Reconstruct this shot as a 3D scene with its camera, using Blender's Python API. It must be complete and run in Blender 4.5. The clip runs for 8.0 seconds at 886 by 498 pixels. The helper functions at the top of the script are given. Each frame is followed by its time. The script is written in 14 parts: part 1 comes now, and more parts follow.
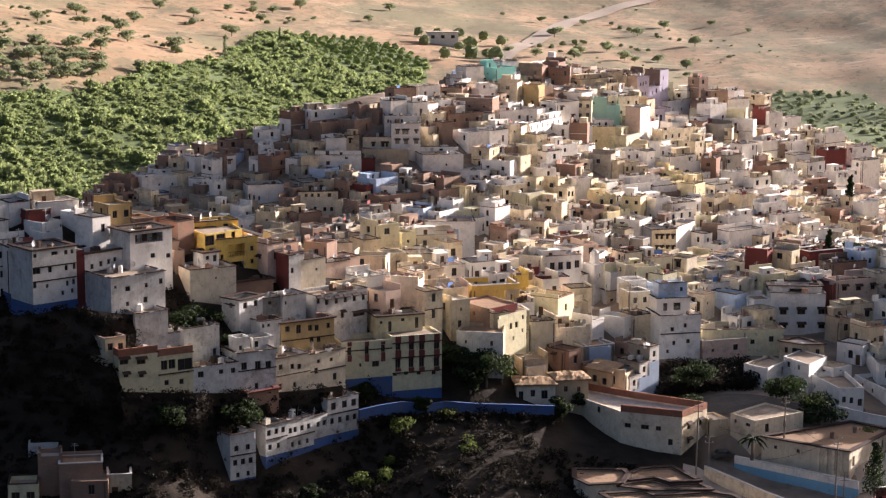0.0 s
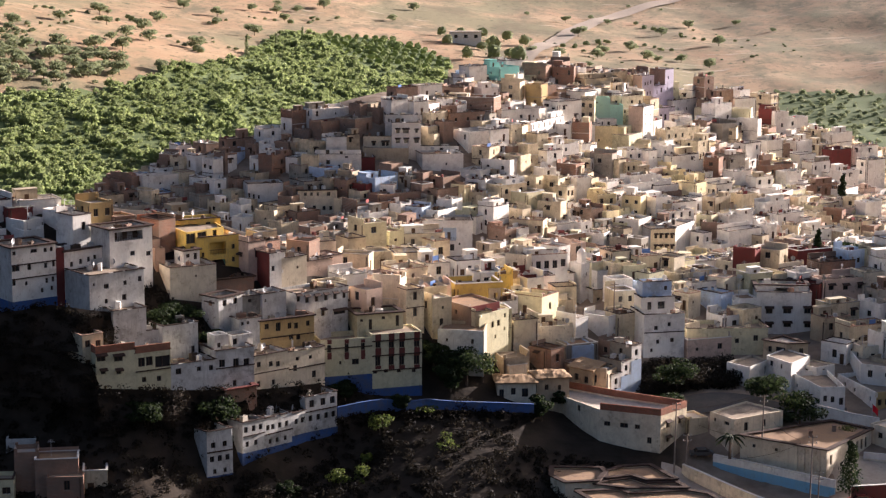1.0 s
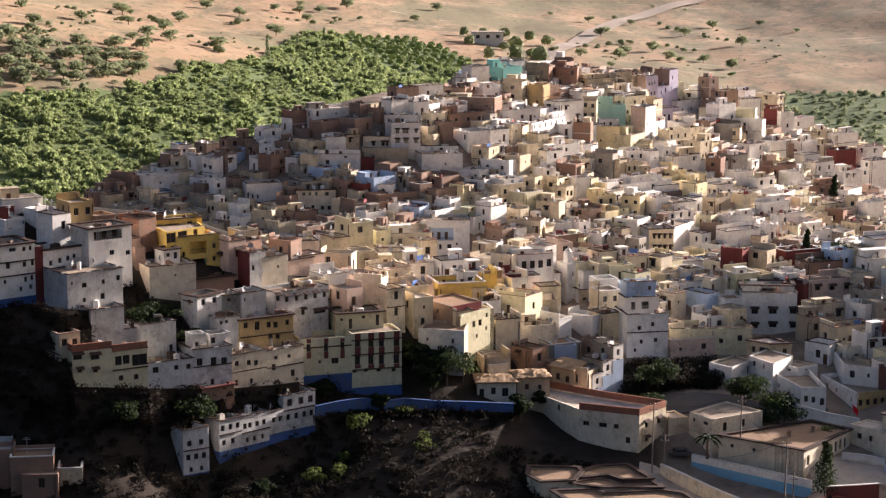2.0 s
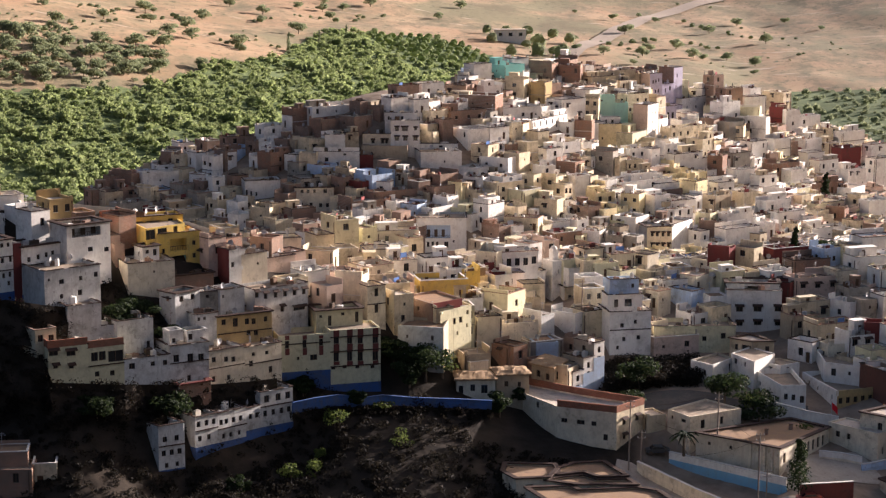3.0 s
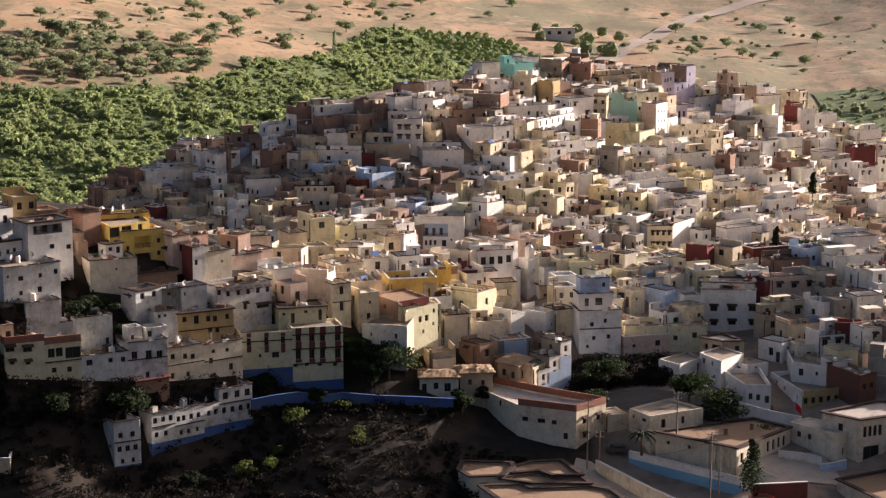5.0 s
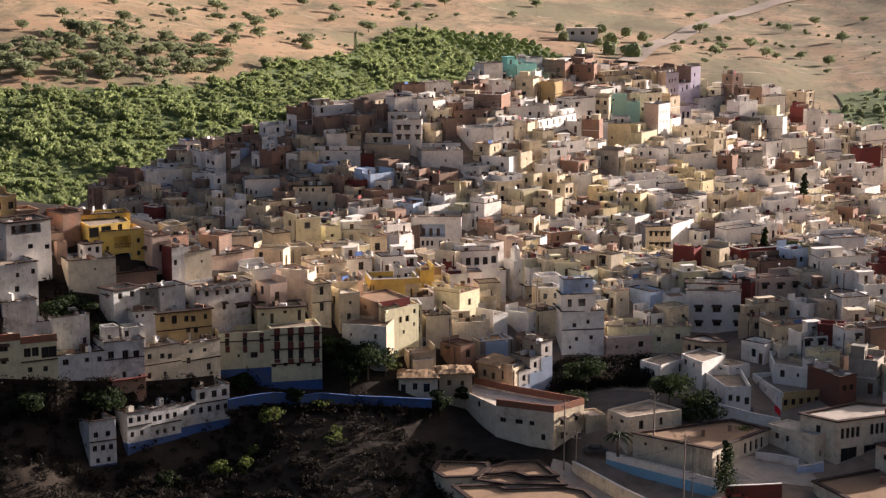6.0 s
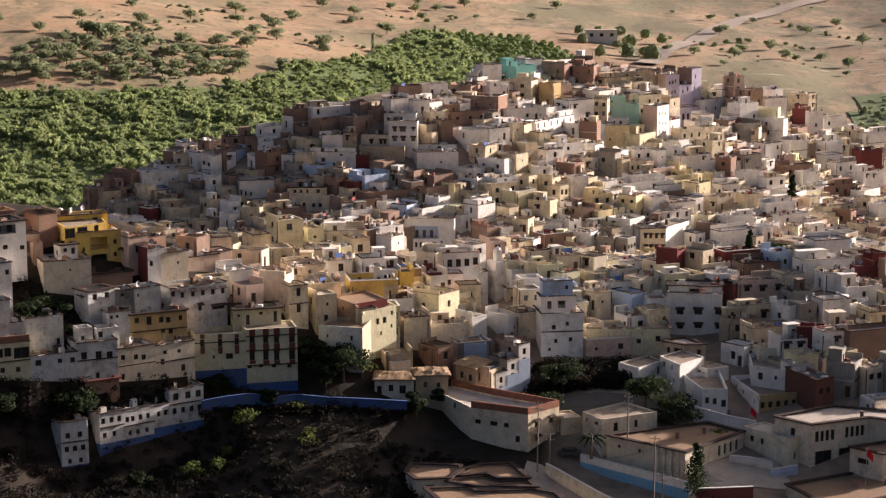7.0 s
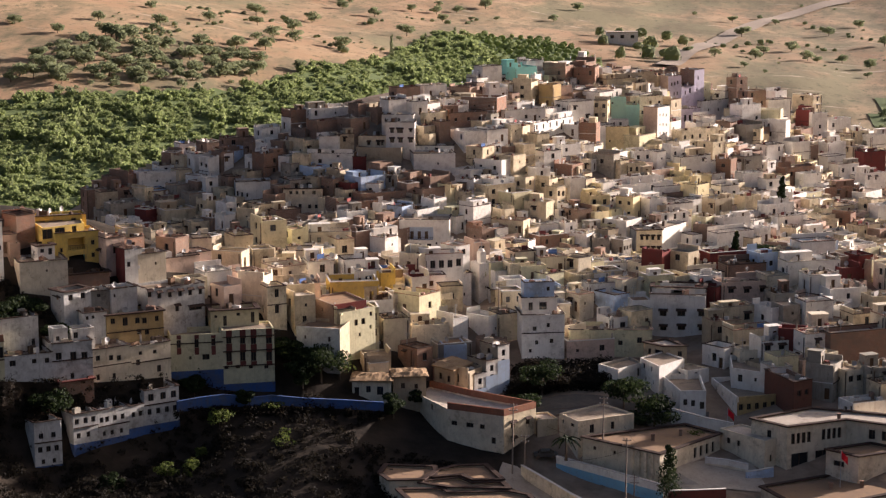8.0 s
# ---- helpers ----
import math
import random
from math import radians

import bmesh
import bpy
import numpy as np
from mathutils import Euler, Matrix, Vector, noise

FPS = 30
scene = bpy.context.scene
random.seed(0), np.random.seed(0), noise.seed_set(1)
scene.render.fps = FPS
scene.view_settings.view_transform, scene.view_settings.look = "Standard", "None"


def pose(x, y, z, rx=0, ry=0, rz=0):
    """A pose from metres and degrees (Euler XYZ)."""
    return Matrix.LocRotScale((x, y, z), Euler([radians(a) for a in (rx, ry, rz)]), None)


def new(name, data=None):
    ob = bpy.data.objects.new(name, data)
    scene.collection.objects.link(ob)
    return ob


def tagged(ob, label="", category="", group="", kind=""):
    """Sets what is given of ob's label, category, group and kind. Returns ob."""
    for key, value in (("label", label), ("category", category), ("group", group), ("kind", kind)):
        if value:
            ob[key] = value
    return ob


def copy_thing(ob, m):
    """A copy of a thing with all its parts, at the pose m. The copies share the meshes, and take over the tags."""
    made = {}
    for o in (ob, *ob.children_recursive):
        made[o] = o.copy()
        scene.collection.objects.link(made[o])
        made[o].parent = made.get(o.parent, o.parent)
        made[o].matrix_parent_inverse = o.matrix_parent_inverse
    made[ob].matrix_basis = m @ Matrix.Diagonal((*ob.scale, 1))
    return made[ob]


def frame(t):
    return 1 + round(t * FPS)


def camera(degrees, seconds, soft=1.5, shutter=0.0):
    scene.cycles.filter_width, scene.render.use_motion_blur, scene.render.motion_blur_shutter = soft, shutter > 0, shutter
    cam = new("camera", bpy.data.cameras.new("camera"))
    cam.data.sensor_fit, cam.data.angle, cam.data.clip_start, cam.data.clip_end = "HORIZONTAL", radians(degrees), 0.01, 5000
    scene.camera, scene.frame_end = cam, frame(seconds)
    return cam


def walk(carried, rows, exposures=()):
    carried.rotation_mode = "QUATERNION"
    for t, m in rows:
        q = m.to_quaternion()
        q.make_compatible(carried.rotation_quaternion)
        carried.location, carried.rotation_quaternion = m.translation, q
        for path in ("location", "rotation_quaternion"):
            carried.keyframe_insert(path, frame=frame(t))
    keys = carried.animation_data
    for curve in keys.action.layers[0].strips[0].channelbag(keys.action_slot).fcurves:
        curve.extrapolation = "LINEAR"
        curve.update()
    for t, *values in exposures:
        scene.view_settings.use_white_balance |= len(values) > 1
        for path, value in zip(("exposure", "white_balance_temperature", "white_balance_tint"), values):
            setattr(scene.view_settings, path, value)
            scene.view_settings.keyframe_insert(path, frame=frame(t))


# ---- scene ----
# ---- camera: a slow sideways flight past a hill town, with a long lens ----
cam = camera(25.0, 8.0, 1.3)
ROWS = [
    (0, 0.00, 0.00, 100.00, 0.001, -10.282, -0.344),
    (0.5, 4.08, -0.67, 100.01, 0.432, -10.286, -0.322),
    (1, 8.46, -1.32, 100.07, 0.885, -10.294, -0.284),
    (1.5, 12.59, -1.74, 100.16, 1.308, -10.287, -0.258),
    (3, 25.69, -2.64, 100.28, 2.631, -10.357, -0.145),
    (3.5, 29.93, -2.78, 100.46, 3.070, -10.404, -0.109),
    (4, 34.42, -2.73, 100.42, 3.555, -10.402, -0.079),
    (4.5, 38.63, -2.63, 100.44, 4.010, -10.403, -0.032),
    (6, 51.91, -1.81, 100.58, 5.396, -10.401, 0.072),
    (6.5, 56.08, -1.30, 100.56, 5.743, -10.374, 0.093),
    (7, 60.54, -0.72, 100.49, 6.167, -10.348, 0.113),
    (7.5, 64.75, -0.02, 100.32, 6.571, -10.307, 0.163),
    (8, 69.17, 0.80, 100.21, 6.991, -10.288, 0.200),
]
walk(cam, [(t, pose(x, y, z, 90 + pitch, 0, yaw) @ pose(0, 0, 0, 0, 0, -lean)) for t, x, y, z, yaw, pitch, lean in ROWS],
     [(0.0, 1.92, 5650, 21), (4.0, 1.69, 5750, 21), (8.0, 1.46, 5850, 22)])

# ---- sky and sun: low evening sun from the far right ----
SUN_AZ, SUN_EL = 50.0, 14.0   # degrees clockwise from +y, and above the horizon
world = bpy.data.worlds.new("sky")
scene.world = world
world.use_nodes = True
sky = world.node_tree.nodes.new("ShaderNodeTexSky")
sky.sky_type, sky.sun_disc = "NISHITA", False
sky.sun_elevation, sky.sun_rotation = radians(SUN_EL), radians(SUN_AZ)
sky.dust_density, sky.air_density, sky.ozone_density = 10.0, 1.0, 1.0
back = world.node_tree.nodes["Background"]
back.inputs[1].default_value = 0.049
world.node_tree.links.new(sky.outputs[0], back.inputs[0])
sun = new("sun", bpy.data.lights.new("sun", "SUN"))
sun.data.energy, sun.data.angle, sun.data.color = 4.65, radians(0.6), (1.0, 0.87, 0.70)
sd = Vector((math.sin(radians(SUN_AZ)) * math.cos(radians(SUN_EL)), math.cos(radians(SUN_AZ)) * math.cos(radians(SUN_EL)), math.sin(radians(SUN_EL))))
sun.matrix_world = Matrix.Translation((200, 400, 300)) @ sd.to_track_quat("Z", "Y").to_matrix().to_4x4()


# ---- materials ----
def material(name, rough=0.9, metal=0.0):
    m = bpy.data.materials.new(name)
    m.use_nodes = True
    b = m.node_tree.nodes["Principled BSDF"]
    b.inputs["Roughness"].default_value, b.inputs["Metallic"].default_value = rough, metal
    b.inputs["Specular IOR Level"].default_value = 0.5 if rough < 0.7 else 0.12
    return m, m.node_tree, b


def node(tree, kind, **props):
    n = tree.nodes.new(kind)
    for k, v in props.items():
        n.inputs[k.replace("_", " ")].default_value = v
    return n


def mix(tree, a, b, fac, mode="MIX"):
    n = tree.nodes.new("ShaderNodeMix")
    n.data_type, n.blend_type = "RGBA", mode
    for socket, v in ((n.inputs[0], fac), (n.inputs[6], a), (n.inputs[7], b)):
        if isinstance(v, (int, float)):
            socket.default_value = v
        elif isinstance(v, tuple):
            socket.default_value = (*v, 1)
        else:
            tree.links.new(v, socket)
    return n.outputs[2]


def ramp(tree, source, lo, hi):
    n = tree.nodes.new("ShaderNodeMapRange")
    n.inputs[1].default_value, n.inputs[2].default_value = lo, hi
    tree.links.new(source, n.inputs[0])
    return n.outputs[0]


def noise_of(tree, scale, detail=4.0, stretch=None, rough=0.6):
    geo = tree.nodes.new("ShaderNodeNewGeometry")
    n = node(tree, "ShaderNodeTexNoise", Scale=scale, Detail=detail, Roughness=rough)
    source = geo.outputs["Position"]
    if stretch:
        mp = tree.nodes.new("ShaderNodeMapping")
        mp.inputs["Scale"].default_value = stretch
        tree.links.new(source, mp.inputs[0])
        source = mp.outputs[0]
    tree.links.new(source, n.inputs["Vector"])
    return n.outputs["Fac"]


def bump(tree, b, height, strength, distance):
    n = tree.nodes.new("ShaderNodeBump")
    n.inputs["Strength"].default_value, n.inputs["Distance"].default_value = strength, distance
    tree.links.new(height, n.inputs["Height"])
    tree.links.new(n.outputs[0], b.inputs["Normal"])


def mul(tree, a, k):
    n = tree.nodes.new("ShaderNodeMath")
    n.operation = "MULTIPLY"
    n.inputs[1].default_value = k
    tree.links.new(a, n.inputs[0])
    return n.outputs[0]


def weathered(name, base, dirt, amount=0.55, spread=0.12, rough=0.92):
    """Limewash or render: patches, rain streaks and fine grain; each object a little lighter or darker."""
    m, t, b = material(name, rough)
    info = t.nodes.new("ShaderNodeObjectInfo")
    tint = mix(t, tuple(c * (1 - spread) for c in base), tuple(min(c * (1 + spread * 0.6), 0.9) for c in base), info.outputs["Random"])
    patch = ramp(t, noise_of(t, 0.55, 8, None, 0.7), 0.44, 0.66)
    streak = ramp(t, noise_of(t, 1.0, 6, (2.2, 2.2, 0.2), 0.7), 0.5, 0.7)
    both = t.nodes.new("ShaderNodeMath")
    both.operation = "MAXIMUM"
    t.links.new(patch, both.inputs[0])
    t.links.new(streak, both.inputs[1])
    scaled = t.nodes.new("ShaderNodeMath")
    scaled.operation = "MULTIPLY"
    scaled.inputs[1].default_value = amount
    t.links.new(both.outputs[0], scaled.inputs[0])
    col = mix(t, tint, dirt, scaled.outputs[0])
    grain = noise_of(t, 3.0, 5)
    worn = ramp(t, noise_of(t, 0.23, 6, None, 0.75), 0.56, 0.64)
    peel = ramp(t, noise_of(t, 1.1, 8, (1, 1, 0.7), 0.75), 0.60, 0.63)
    col = mix(t, col, tuple(c * 0.75 for c in dirt), mul(t, peel, amount))
    t.links.new(mix(t, mix(t, col, tuple(c * 0.74 for c in base), ramp(t, grain, 0.54, 0.85)), tuple(c * 0.62 for c in dirt), mul(t, worn, amount * 0.8)), b.inputs["Base Color"])
    bump(t, b, grain, 0.5, 0.06)
    return m


def plain(name, base, rough=0.8, metal=0.0, vary=0.25, scale=2.0):
    m, t, b = material(name, rough, metal)
    n = noise_of(t, scale, 4)
    t.links.new(mix(t, tuple(c * (1 - vary) for c in base), tuple(min(c * (1 + vary), 0.95) for c in base), n), b.inputs["Base Color"])
    bump(t, b, n, 0.3, 0.03)
    return m


def masonry(name, brick, mortar, dirt):
    m, t, b = material(name, 0.95)
    geo = t.nodes.new("ShaderNodeTexCoord")
    tex = node(t, "ShaderNodeTexBrick", Scale=1.0, Mortar_Size=0.02, Brick_Width=0.35, Row_Height=0.2)
    tex.inputs["Color1"].default_value, tex.inputs["Color2"].default_value = (*brick, 1), (*[c * 0.7 for c in brick], 1)
    tex.inputs["Mortar"].default_value = (*mortar, 1)
    mp = t.nodes.new("ShaderNodeMapping")
    mp.inputs["Rotation"].default_value = (radians(90), 0, 0)
    t.links.new(geo.outputs["Object"], mp.inputs[0])
    t.links.new(mp.outputs[0], tex.inputs["Vector"])
    patch = ramp(t, noise_of(t, 0.5, 6), 0.4, 0.7)
    info = t.nodes.new("ShaderNodeObjectInfo")
    tint = mix(t, tex.outputs[0], mortar, ramp(t, info.outputs["Random"], 0.3, 2.0))
    t.links.new(mix(t, tint, dirt, patch), b.inputs["Base Color"])
    bump(t, b, noise_of(t, 4.0, 5), 0.6, 0.06)
    return m


TERRACOTTA = masonry("terracotta_brick", (0.36, 0.12, 0.065), (0.30, 0.19, 0.13), (0.20, 0.10, 0.065))
WALLS = {
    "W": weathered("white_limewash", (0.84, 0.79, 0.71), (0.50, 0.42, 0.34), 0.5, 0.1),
    # white limewash with grime, its shaded look also put into the colour
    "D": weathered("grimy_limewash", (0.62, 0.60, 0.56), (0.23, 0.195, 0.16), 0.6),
    "E": weathered("aged_cream_limewash", (0.76, 0.66, 0.49), (0.40, 0.31, 0.20), 0.6),
    "C": weathered("cream_plaster", (0.68, 0.57, 0.385), (0.36, 0.29, 0.20), 0.75),
    "N": weathered("pale_straw_plaster", (0.66, 0.60, 0.385), (0.40, 0.35, 0.23), 0.60),
    "Y": weathered("yellow_plaster", (0.72, 0.50, 0.12), (0.44, 0.32, 0.14), 0.60),
    "J": weathered("faded_yellow_plaster", (0.74, 0.62, 0.36), (0.46, 0.37, 0.22), 0.55),
    "O": weathered("ochre_plaster", (0.48, 0.34, 0.15), (0.30, 0.22, 0.13), 0.65),
    "P": weathered("pink_plaster", (0.64, 0.47, 0.36), (0.42, 0.31, 0.24), 0.65),
    "V": weathered("lilac_plaster", (0.58, 0.52, 0.62), (0.40, 0.36, 0.40), 0.65),
    "G": weathered("mint_plaster", (0.42, 0.64, 0.52), (0.34, 0.44, 0.36), 0.35),
    "T": weathered("teal_plaster", (0.22, 0.50, 0.44), (0.22, 0.34, 0.30), 0.35),
    "L": weathered("pale_blue_limewash", (0.48, 0.58, 0.72), (0.36, 0.38, 0.42), 0.65),
    "R": weathered("dark_red_paint", (0.17, 0.042, 0.036), (0.14, 0.06, 0.05), 0.5),
    "M": weathered("oxide_brown_paint", (0.15, 0.068, 0.05), (0.12, 0.07, 0.055), 0.6),
    "K": weathered("tan_render", (0.49, 0.40, 0.275), (0.29, 0.225, 0.155), 0.75),
    "S": weathered("grey_cement_render", (0.36, 0.325, 0.265), (0.22, 0.185, 0.145), 0.80),
    "B": masonry("bare_hollow_brick", (0.32, 0.155, 0.095), (0.34, 0.27, 0.21), (0.21, 0.15, 0.11)),
}
WALL_WORDS = {"W": "whitewashed", "D": "grimy shade-toned whitewashed", "E": "aged creamy whitewashed", "C": "cream plastered", "N": "pale straw plastered", "Y": "yellow painted", "J": "faded yellow", "O": "ochre painted", "P": "pink plastered",
              "V": "lilac painted", "G": "mint green painted", "T": "teal painted", "L": "pale blue limewashed", "R": "dark red painted", "K": "tan rendered",
              "S": "grey cement rendered", "B": "bare brown brick"}
ROOFS = [weathered("screed_roof", (0.36, 0.28, 0.20), (0.20, 0.155, 0.115), 0.7), weathered("pale_roof", (0.55, 0.47, 0.38), (0.32, 0.26, 0.20), 0.6),
         weathered("tile_dust_roof", (0.31, 0.20, 0.115), (0.22, 0.15, 0.11), 0.6)]
GLASS, _t, _b = material("dark_window_glass", 0.15)
_b.inputs["Base Color"].default_value = (0.02, 0.022, 0.025, 1)
FRAME = plain("dark_window_frame", (0.10, 0.07, 0.05))
PALE = plain("pale_surround", (0.62, 0.58, 0.52))
DOOR = plain("brown_door_wood", (0.12, 0.07, 0.04))
HOOD = plain("dark_tile_hood", (0.055, 0.034, 0.026))
BLUE = weathered("cobalt_blue_paint", (0.055, 0.11, 0.28), (0.10, 0.11, 0.14), 0.75)
SKYBLUE = weathered("sky_blue_paint", (0.24, 0.46, 0.60), (0.28, 0.34, 0.36), 0.4)
STRIPE = weathered("oxblood_stripe_paint", (0.16, 0.05, 0.04), (0.12, 0.06, 0.05), 0.4)
METAL = plain("pale_metal", (0.42, 0.41, 0.40), 0.7, 0.15)
WOODPOLE = plain("grey_pole_wood", (0.24, 0.19, 0.15))
BARK = plain("bark", (0.12, 0.085, 0.06))


def leafy(name, a, b_col, c_col, patch=0.03, thin=0.45):
    m, t, b = material(name, 0.75)
    geo = t.nodes.new("ShaderNodeNewGeometry")
    tone = mix(t, a, b_col, geo.outputs["Random Per Island"])
    t.links.new(mix(t, tone, c_col, ramp(t, noise_of(t, patch, 4), 0.4, 0.65)), b.inputs["Base Color"])
    b.inputs["Specular IOR Level"].default_value = 0.15
    tr = t.nodes.new("ShaderNodeBsdfTranslucent")
    t.links.new(tone, tr.inputs[0])
    ms = t.nodes.new("ShaderNodeMixShader")
    ms.inputs[0].default_value = thin
    t.links.new(b.outputs[0], ms.inputs[1])
    t.links.new(tr.outputs[0], ms.inputs[2])
    t.links.new(ms.outputs[0], t.nodes["Material Output"].inputs[0])
    return m


LEAF_WOOD = leafy("valley_leaves", (0.20, 0.245, 0.09), (0.275, 0.32, 0.125), (0.29, 0.32, 0.15), 0.05, 0.62)
LEAF_OLIVE = leafy("olive_leaves", (0.19, 0.22, 0.11), (0.28, 0.30, 0.17), (0.21, 0.23, 0.13), 0.03, 0.6)
# near-black scrub: the shade of the slope and banks is its leaf colour
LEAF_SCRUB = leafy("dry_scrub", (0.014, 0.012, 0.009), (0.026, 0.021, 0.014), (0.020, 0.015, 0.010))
# shaded and sunlit copies of the near foliage, the light put into colour
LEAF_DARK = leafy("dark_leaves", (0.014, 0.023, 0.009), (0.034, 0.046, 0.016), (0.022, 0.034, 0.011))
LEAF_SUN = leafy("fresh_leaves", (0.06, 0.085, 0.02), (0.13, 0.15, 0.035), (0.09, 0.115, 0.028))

# ---- ground ----
NEAR_X, NEAR_Y, FAR_X, FAR_Y = range(-110, 171, 20), range(265, 426, 20), (-110, -66, -22, 22, 66, 110, 154), (470, 520, 570, 620, 670, 720)
FOOT = [
    (5.5, 1.4, 9.9, 4.0, 2.0, 4.5, 5.6, 5.0, 4.2, 4.2, 3.3, 2.6, 2.1, 1.9, 0.7),
    (12.1, 8.4, 1.9, 5.3, 7.8, 1.3, 4.6, 3.2, 0.6, 5.1, 1.9, 5.1, 1.4, 0.6, 0.3),
    (17.8, 14.3, 4.7, 19.2, 5.8, 5.8, 7.9, 2.0, 1.4, 10.3, -4.0, 8.0, 0.8, 0.1, 0.1),
    (10.4, 16.3, 26.7, 13.4, 15.9, 5.9, 7.7, 6.7, 7.6, 2.9, 6.9, 5.5, -2.5, 2.0, 1.2),
    (19.6, 9.6, 16.0, 20.1, 18.9, 16.6, 10.8, 0.6, 10.8, 4.3, 8.0, 4.6, 2.0, 8.3, 4.6),
]
CREST = [
    (13.6, 5.2, 10.8, 14.6, 10.8, 9.6, 13.5, 12.8, 3.7, 8.2, 7.3, 7.4, 3.3, 5.3, 2.9),
    (14.9, 5.1, 8.8, 12.3, 6.0, 19.5, 8.5, 11.7, 12.4, 8.7, 7.4, 10.1, 2.6, 0.9, 0.6),
    (21.8, 6.3, 5.5, 10.3, 2.8, 10.6, 13.5, 13.1, 9.8, 9.9, 12.7, 9.7, 4.5, 3.1, 2.8),
    (11.6, 3.6, 4.3, 6.9, 4.0, 2.2, 0.7, 2.3, 5.0, 8.0, 7.8, 4.0, 5.3, 5.3, 2.9),
]
FAR_HILL = [
    (16.5, 9.2, 17.4, 9.4, 8.0, 7.6, 0.7),
    (14.9, 11.4, 10.7, 8.1, 3.8, 2.5, -2.3),
    (19.6, 24.7, 31.8, 17.4, 10.1, 5.4, -1.5),
    (17.1, 11.0, 28.0, 26.3, 12.6, 7.5, 2.1),
    (-24.6, -12.5, 18.8, 24.9, 32.1, 8.8, 3.6),
    (17.6, 13.7, 20.3, 6.0, 9.0, 23.4, 13.4),
]
BASE = -20.0
SLOPES = [
    (-500, 1250, 350, -30.3),
    (0, 1100, 400, -58.8),
    (450, 1000, 350, -30.1),
    (-600, 1700, 400, 21.4),
    (-250, 1650, 350, -3.1),
    (150, 1700, 400, -60.2),
    (600, 1600, 450, -33.9),
    (-350, 2150, 400, -34.6),
    (50, 2200, 400, -1.2),
    (450, 2200, 400, -37.1),
    (-900, 2700, 800, 98.3),
    (200, 2900, 700, -124.1),
    (1200, 2700, 800, 73.8),
    (0, 3800, 900, 124.7),
    (-1500, 3600, 1000, 34.6),
    (1500, 3700, 1000, 61.2),
    (-1200, 1500, 600, 60.1),
    (1300, 1400, 700, 17.8),
    (-450, 750, 300, -54.5),
    (500, 550, 300, 87.0),
    (-450, 250, 300, 30.0),
    (450, 150, 300, 17.6),
    (0, -100, 300, 9.4),
    (0, 800, 200, 25.8),
]


def swell(x, y, xs, ys, rows, sx, sy):
    z = 0.0
    for cy, row in zip(ys, rows):
        ey = math.exp(-((y - cy) / sy) ** 2)
        if ey > 1e-6:
            z += ey * sum(a * math.exp(-((x - cx) / sx) ** 2) for cx, a in zip(xs, row))
    return z


CUTS = [   # building lines with the ground dug away before them: from, to, depth, reach
    (-36.0, 294.0, -13.0, 315.5, 3.2, 13.0),
    (-40.0, 291.5, -29.0, 300.0, 2.4, 10.0),
    (-17.0, 322.0, 0.0, 328.0, 3.2, 8.0),
    (49.0, 323.0, 67.0, 309.0, 2.4, 12.0),
    (-5.0, 511.0, 8.0, 511.5, 5.0, 8.0),
    (44.6, 602.0, 52.0, 603.0, 3.5, 7.0),
    (64.5, 640.0, 72.5, 646.0, 4.0, 7.0),
    (74.5, 661.0, 83.4, 671.5, 4.0, 7.0),
]


HOLLOWS = [   # small dips in the town ground: x, y, width, depth
    (28.5, 382.0, 7.0, -5.9),
    (74.8, 654.9, 7.0, -5.8),
    (69.1, 543.9, 7.0, -4.3),
    (-3.3, 500.9, 7.0, -3.3),
    (-9.1, 555.1, 7.0, -3.3),
    (65.9, 633.7, 7.0, -2.9),
    (-51.1, 313.8, 7.0, -2.7),
    (-29.0, 525.8, 7.0, -2.5),
    (63.9, 374.6, 7.0, -2.3),
    (46.9, 616.7, 7.0, -2.3),
    (67.8, 655.4, 7.0, -2.1),
    (45.2, 595.3, 7.0, -2.0),
    (80.2, 666.9, 7.0, -2.0),
    (-19.1, 543.0, 7.0, -1.8),
    (63.9, 616.8, 7.0, -1.7),
    (72.5, 374.3, 7.0, -1.5),
    (-21.7, 553.0, 7.0, -1.5),
    (7.4, 501.5, 7.0, -1.5),
    (28.6, 373.2, 7.0, -1.3),
    (63.9, 534.4, 7.0, -1.3),
    (-30.8, 542.4, 7.0, -1.2),
    (70.7, 643.0, 7.0, -1.1),
    (81.7, 657.7, 7.0, -1.0),
    (-37.4, 524.4, 7.0, -0.9),
    (-2.7, 492.1, 7.0, -0.7),
    (-1.0, 555.7, 7.0, -0.6),
    (-43.5, 529.7, 7.0, -0.6),
    (57.0, 531.4, 7.0, -0.6),
]


def dug(x, y):
    z = 0.0
    for cx, cy, s, a in HOLLOWS:
        q = ((x - cx) ** 2 + (y - cy) ** 2) / (s * s)
        if q < 9:
            z += a * math.exp(-q)
    for ax, ay, bx, by, deep, reach in CUTS:
        n = math.hypot(bx - ax, by - ay)
        ux, uy = (bx - ax) / n, (by - ay) / n
        u, v = (x - ax) * ux + (y - ay) * uy, (x - ax) * uy - (y - ay) * ux
        side = min(1.0, max(0.0, (u + 4) / 4)) * min(1.0, max(0.0, (n + 4 - u) / 4))
        z -= deep * side * min(1.0, max(0.0, (v + 5) / 4)) * min(1.0, max(0.0, (reach - v) / (reach * 0.6)))
    return z


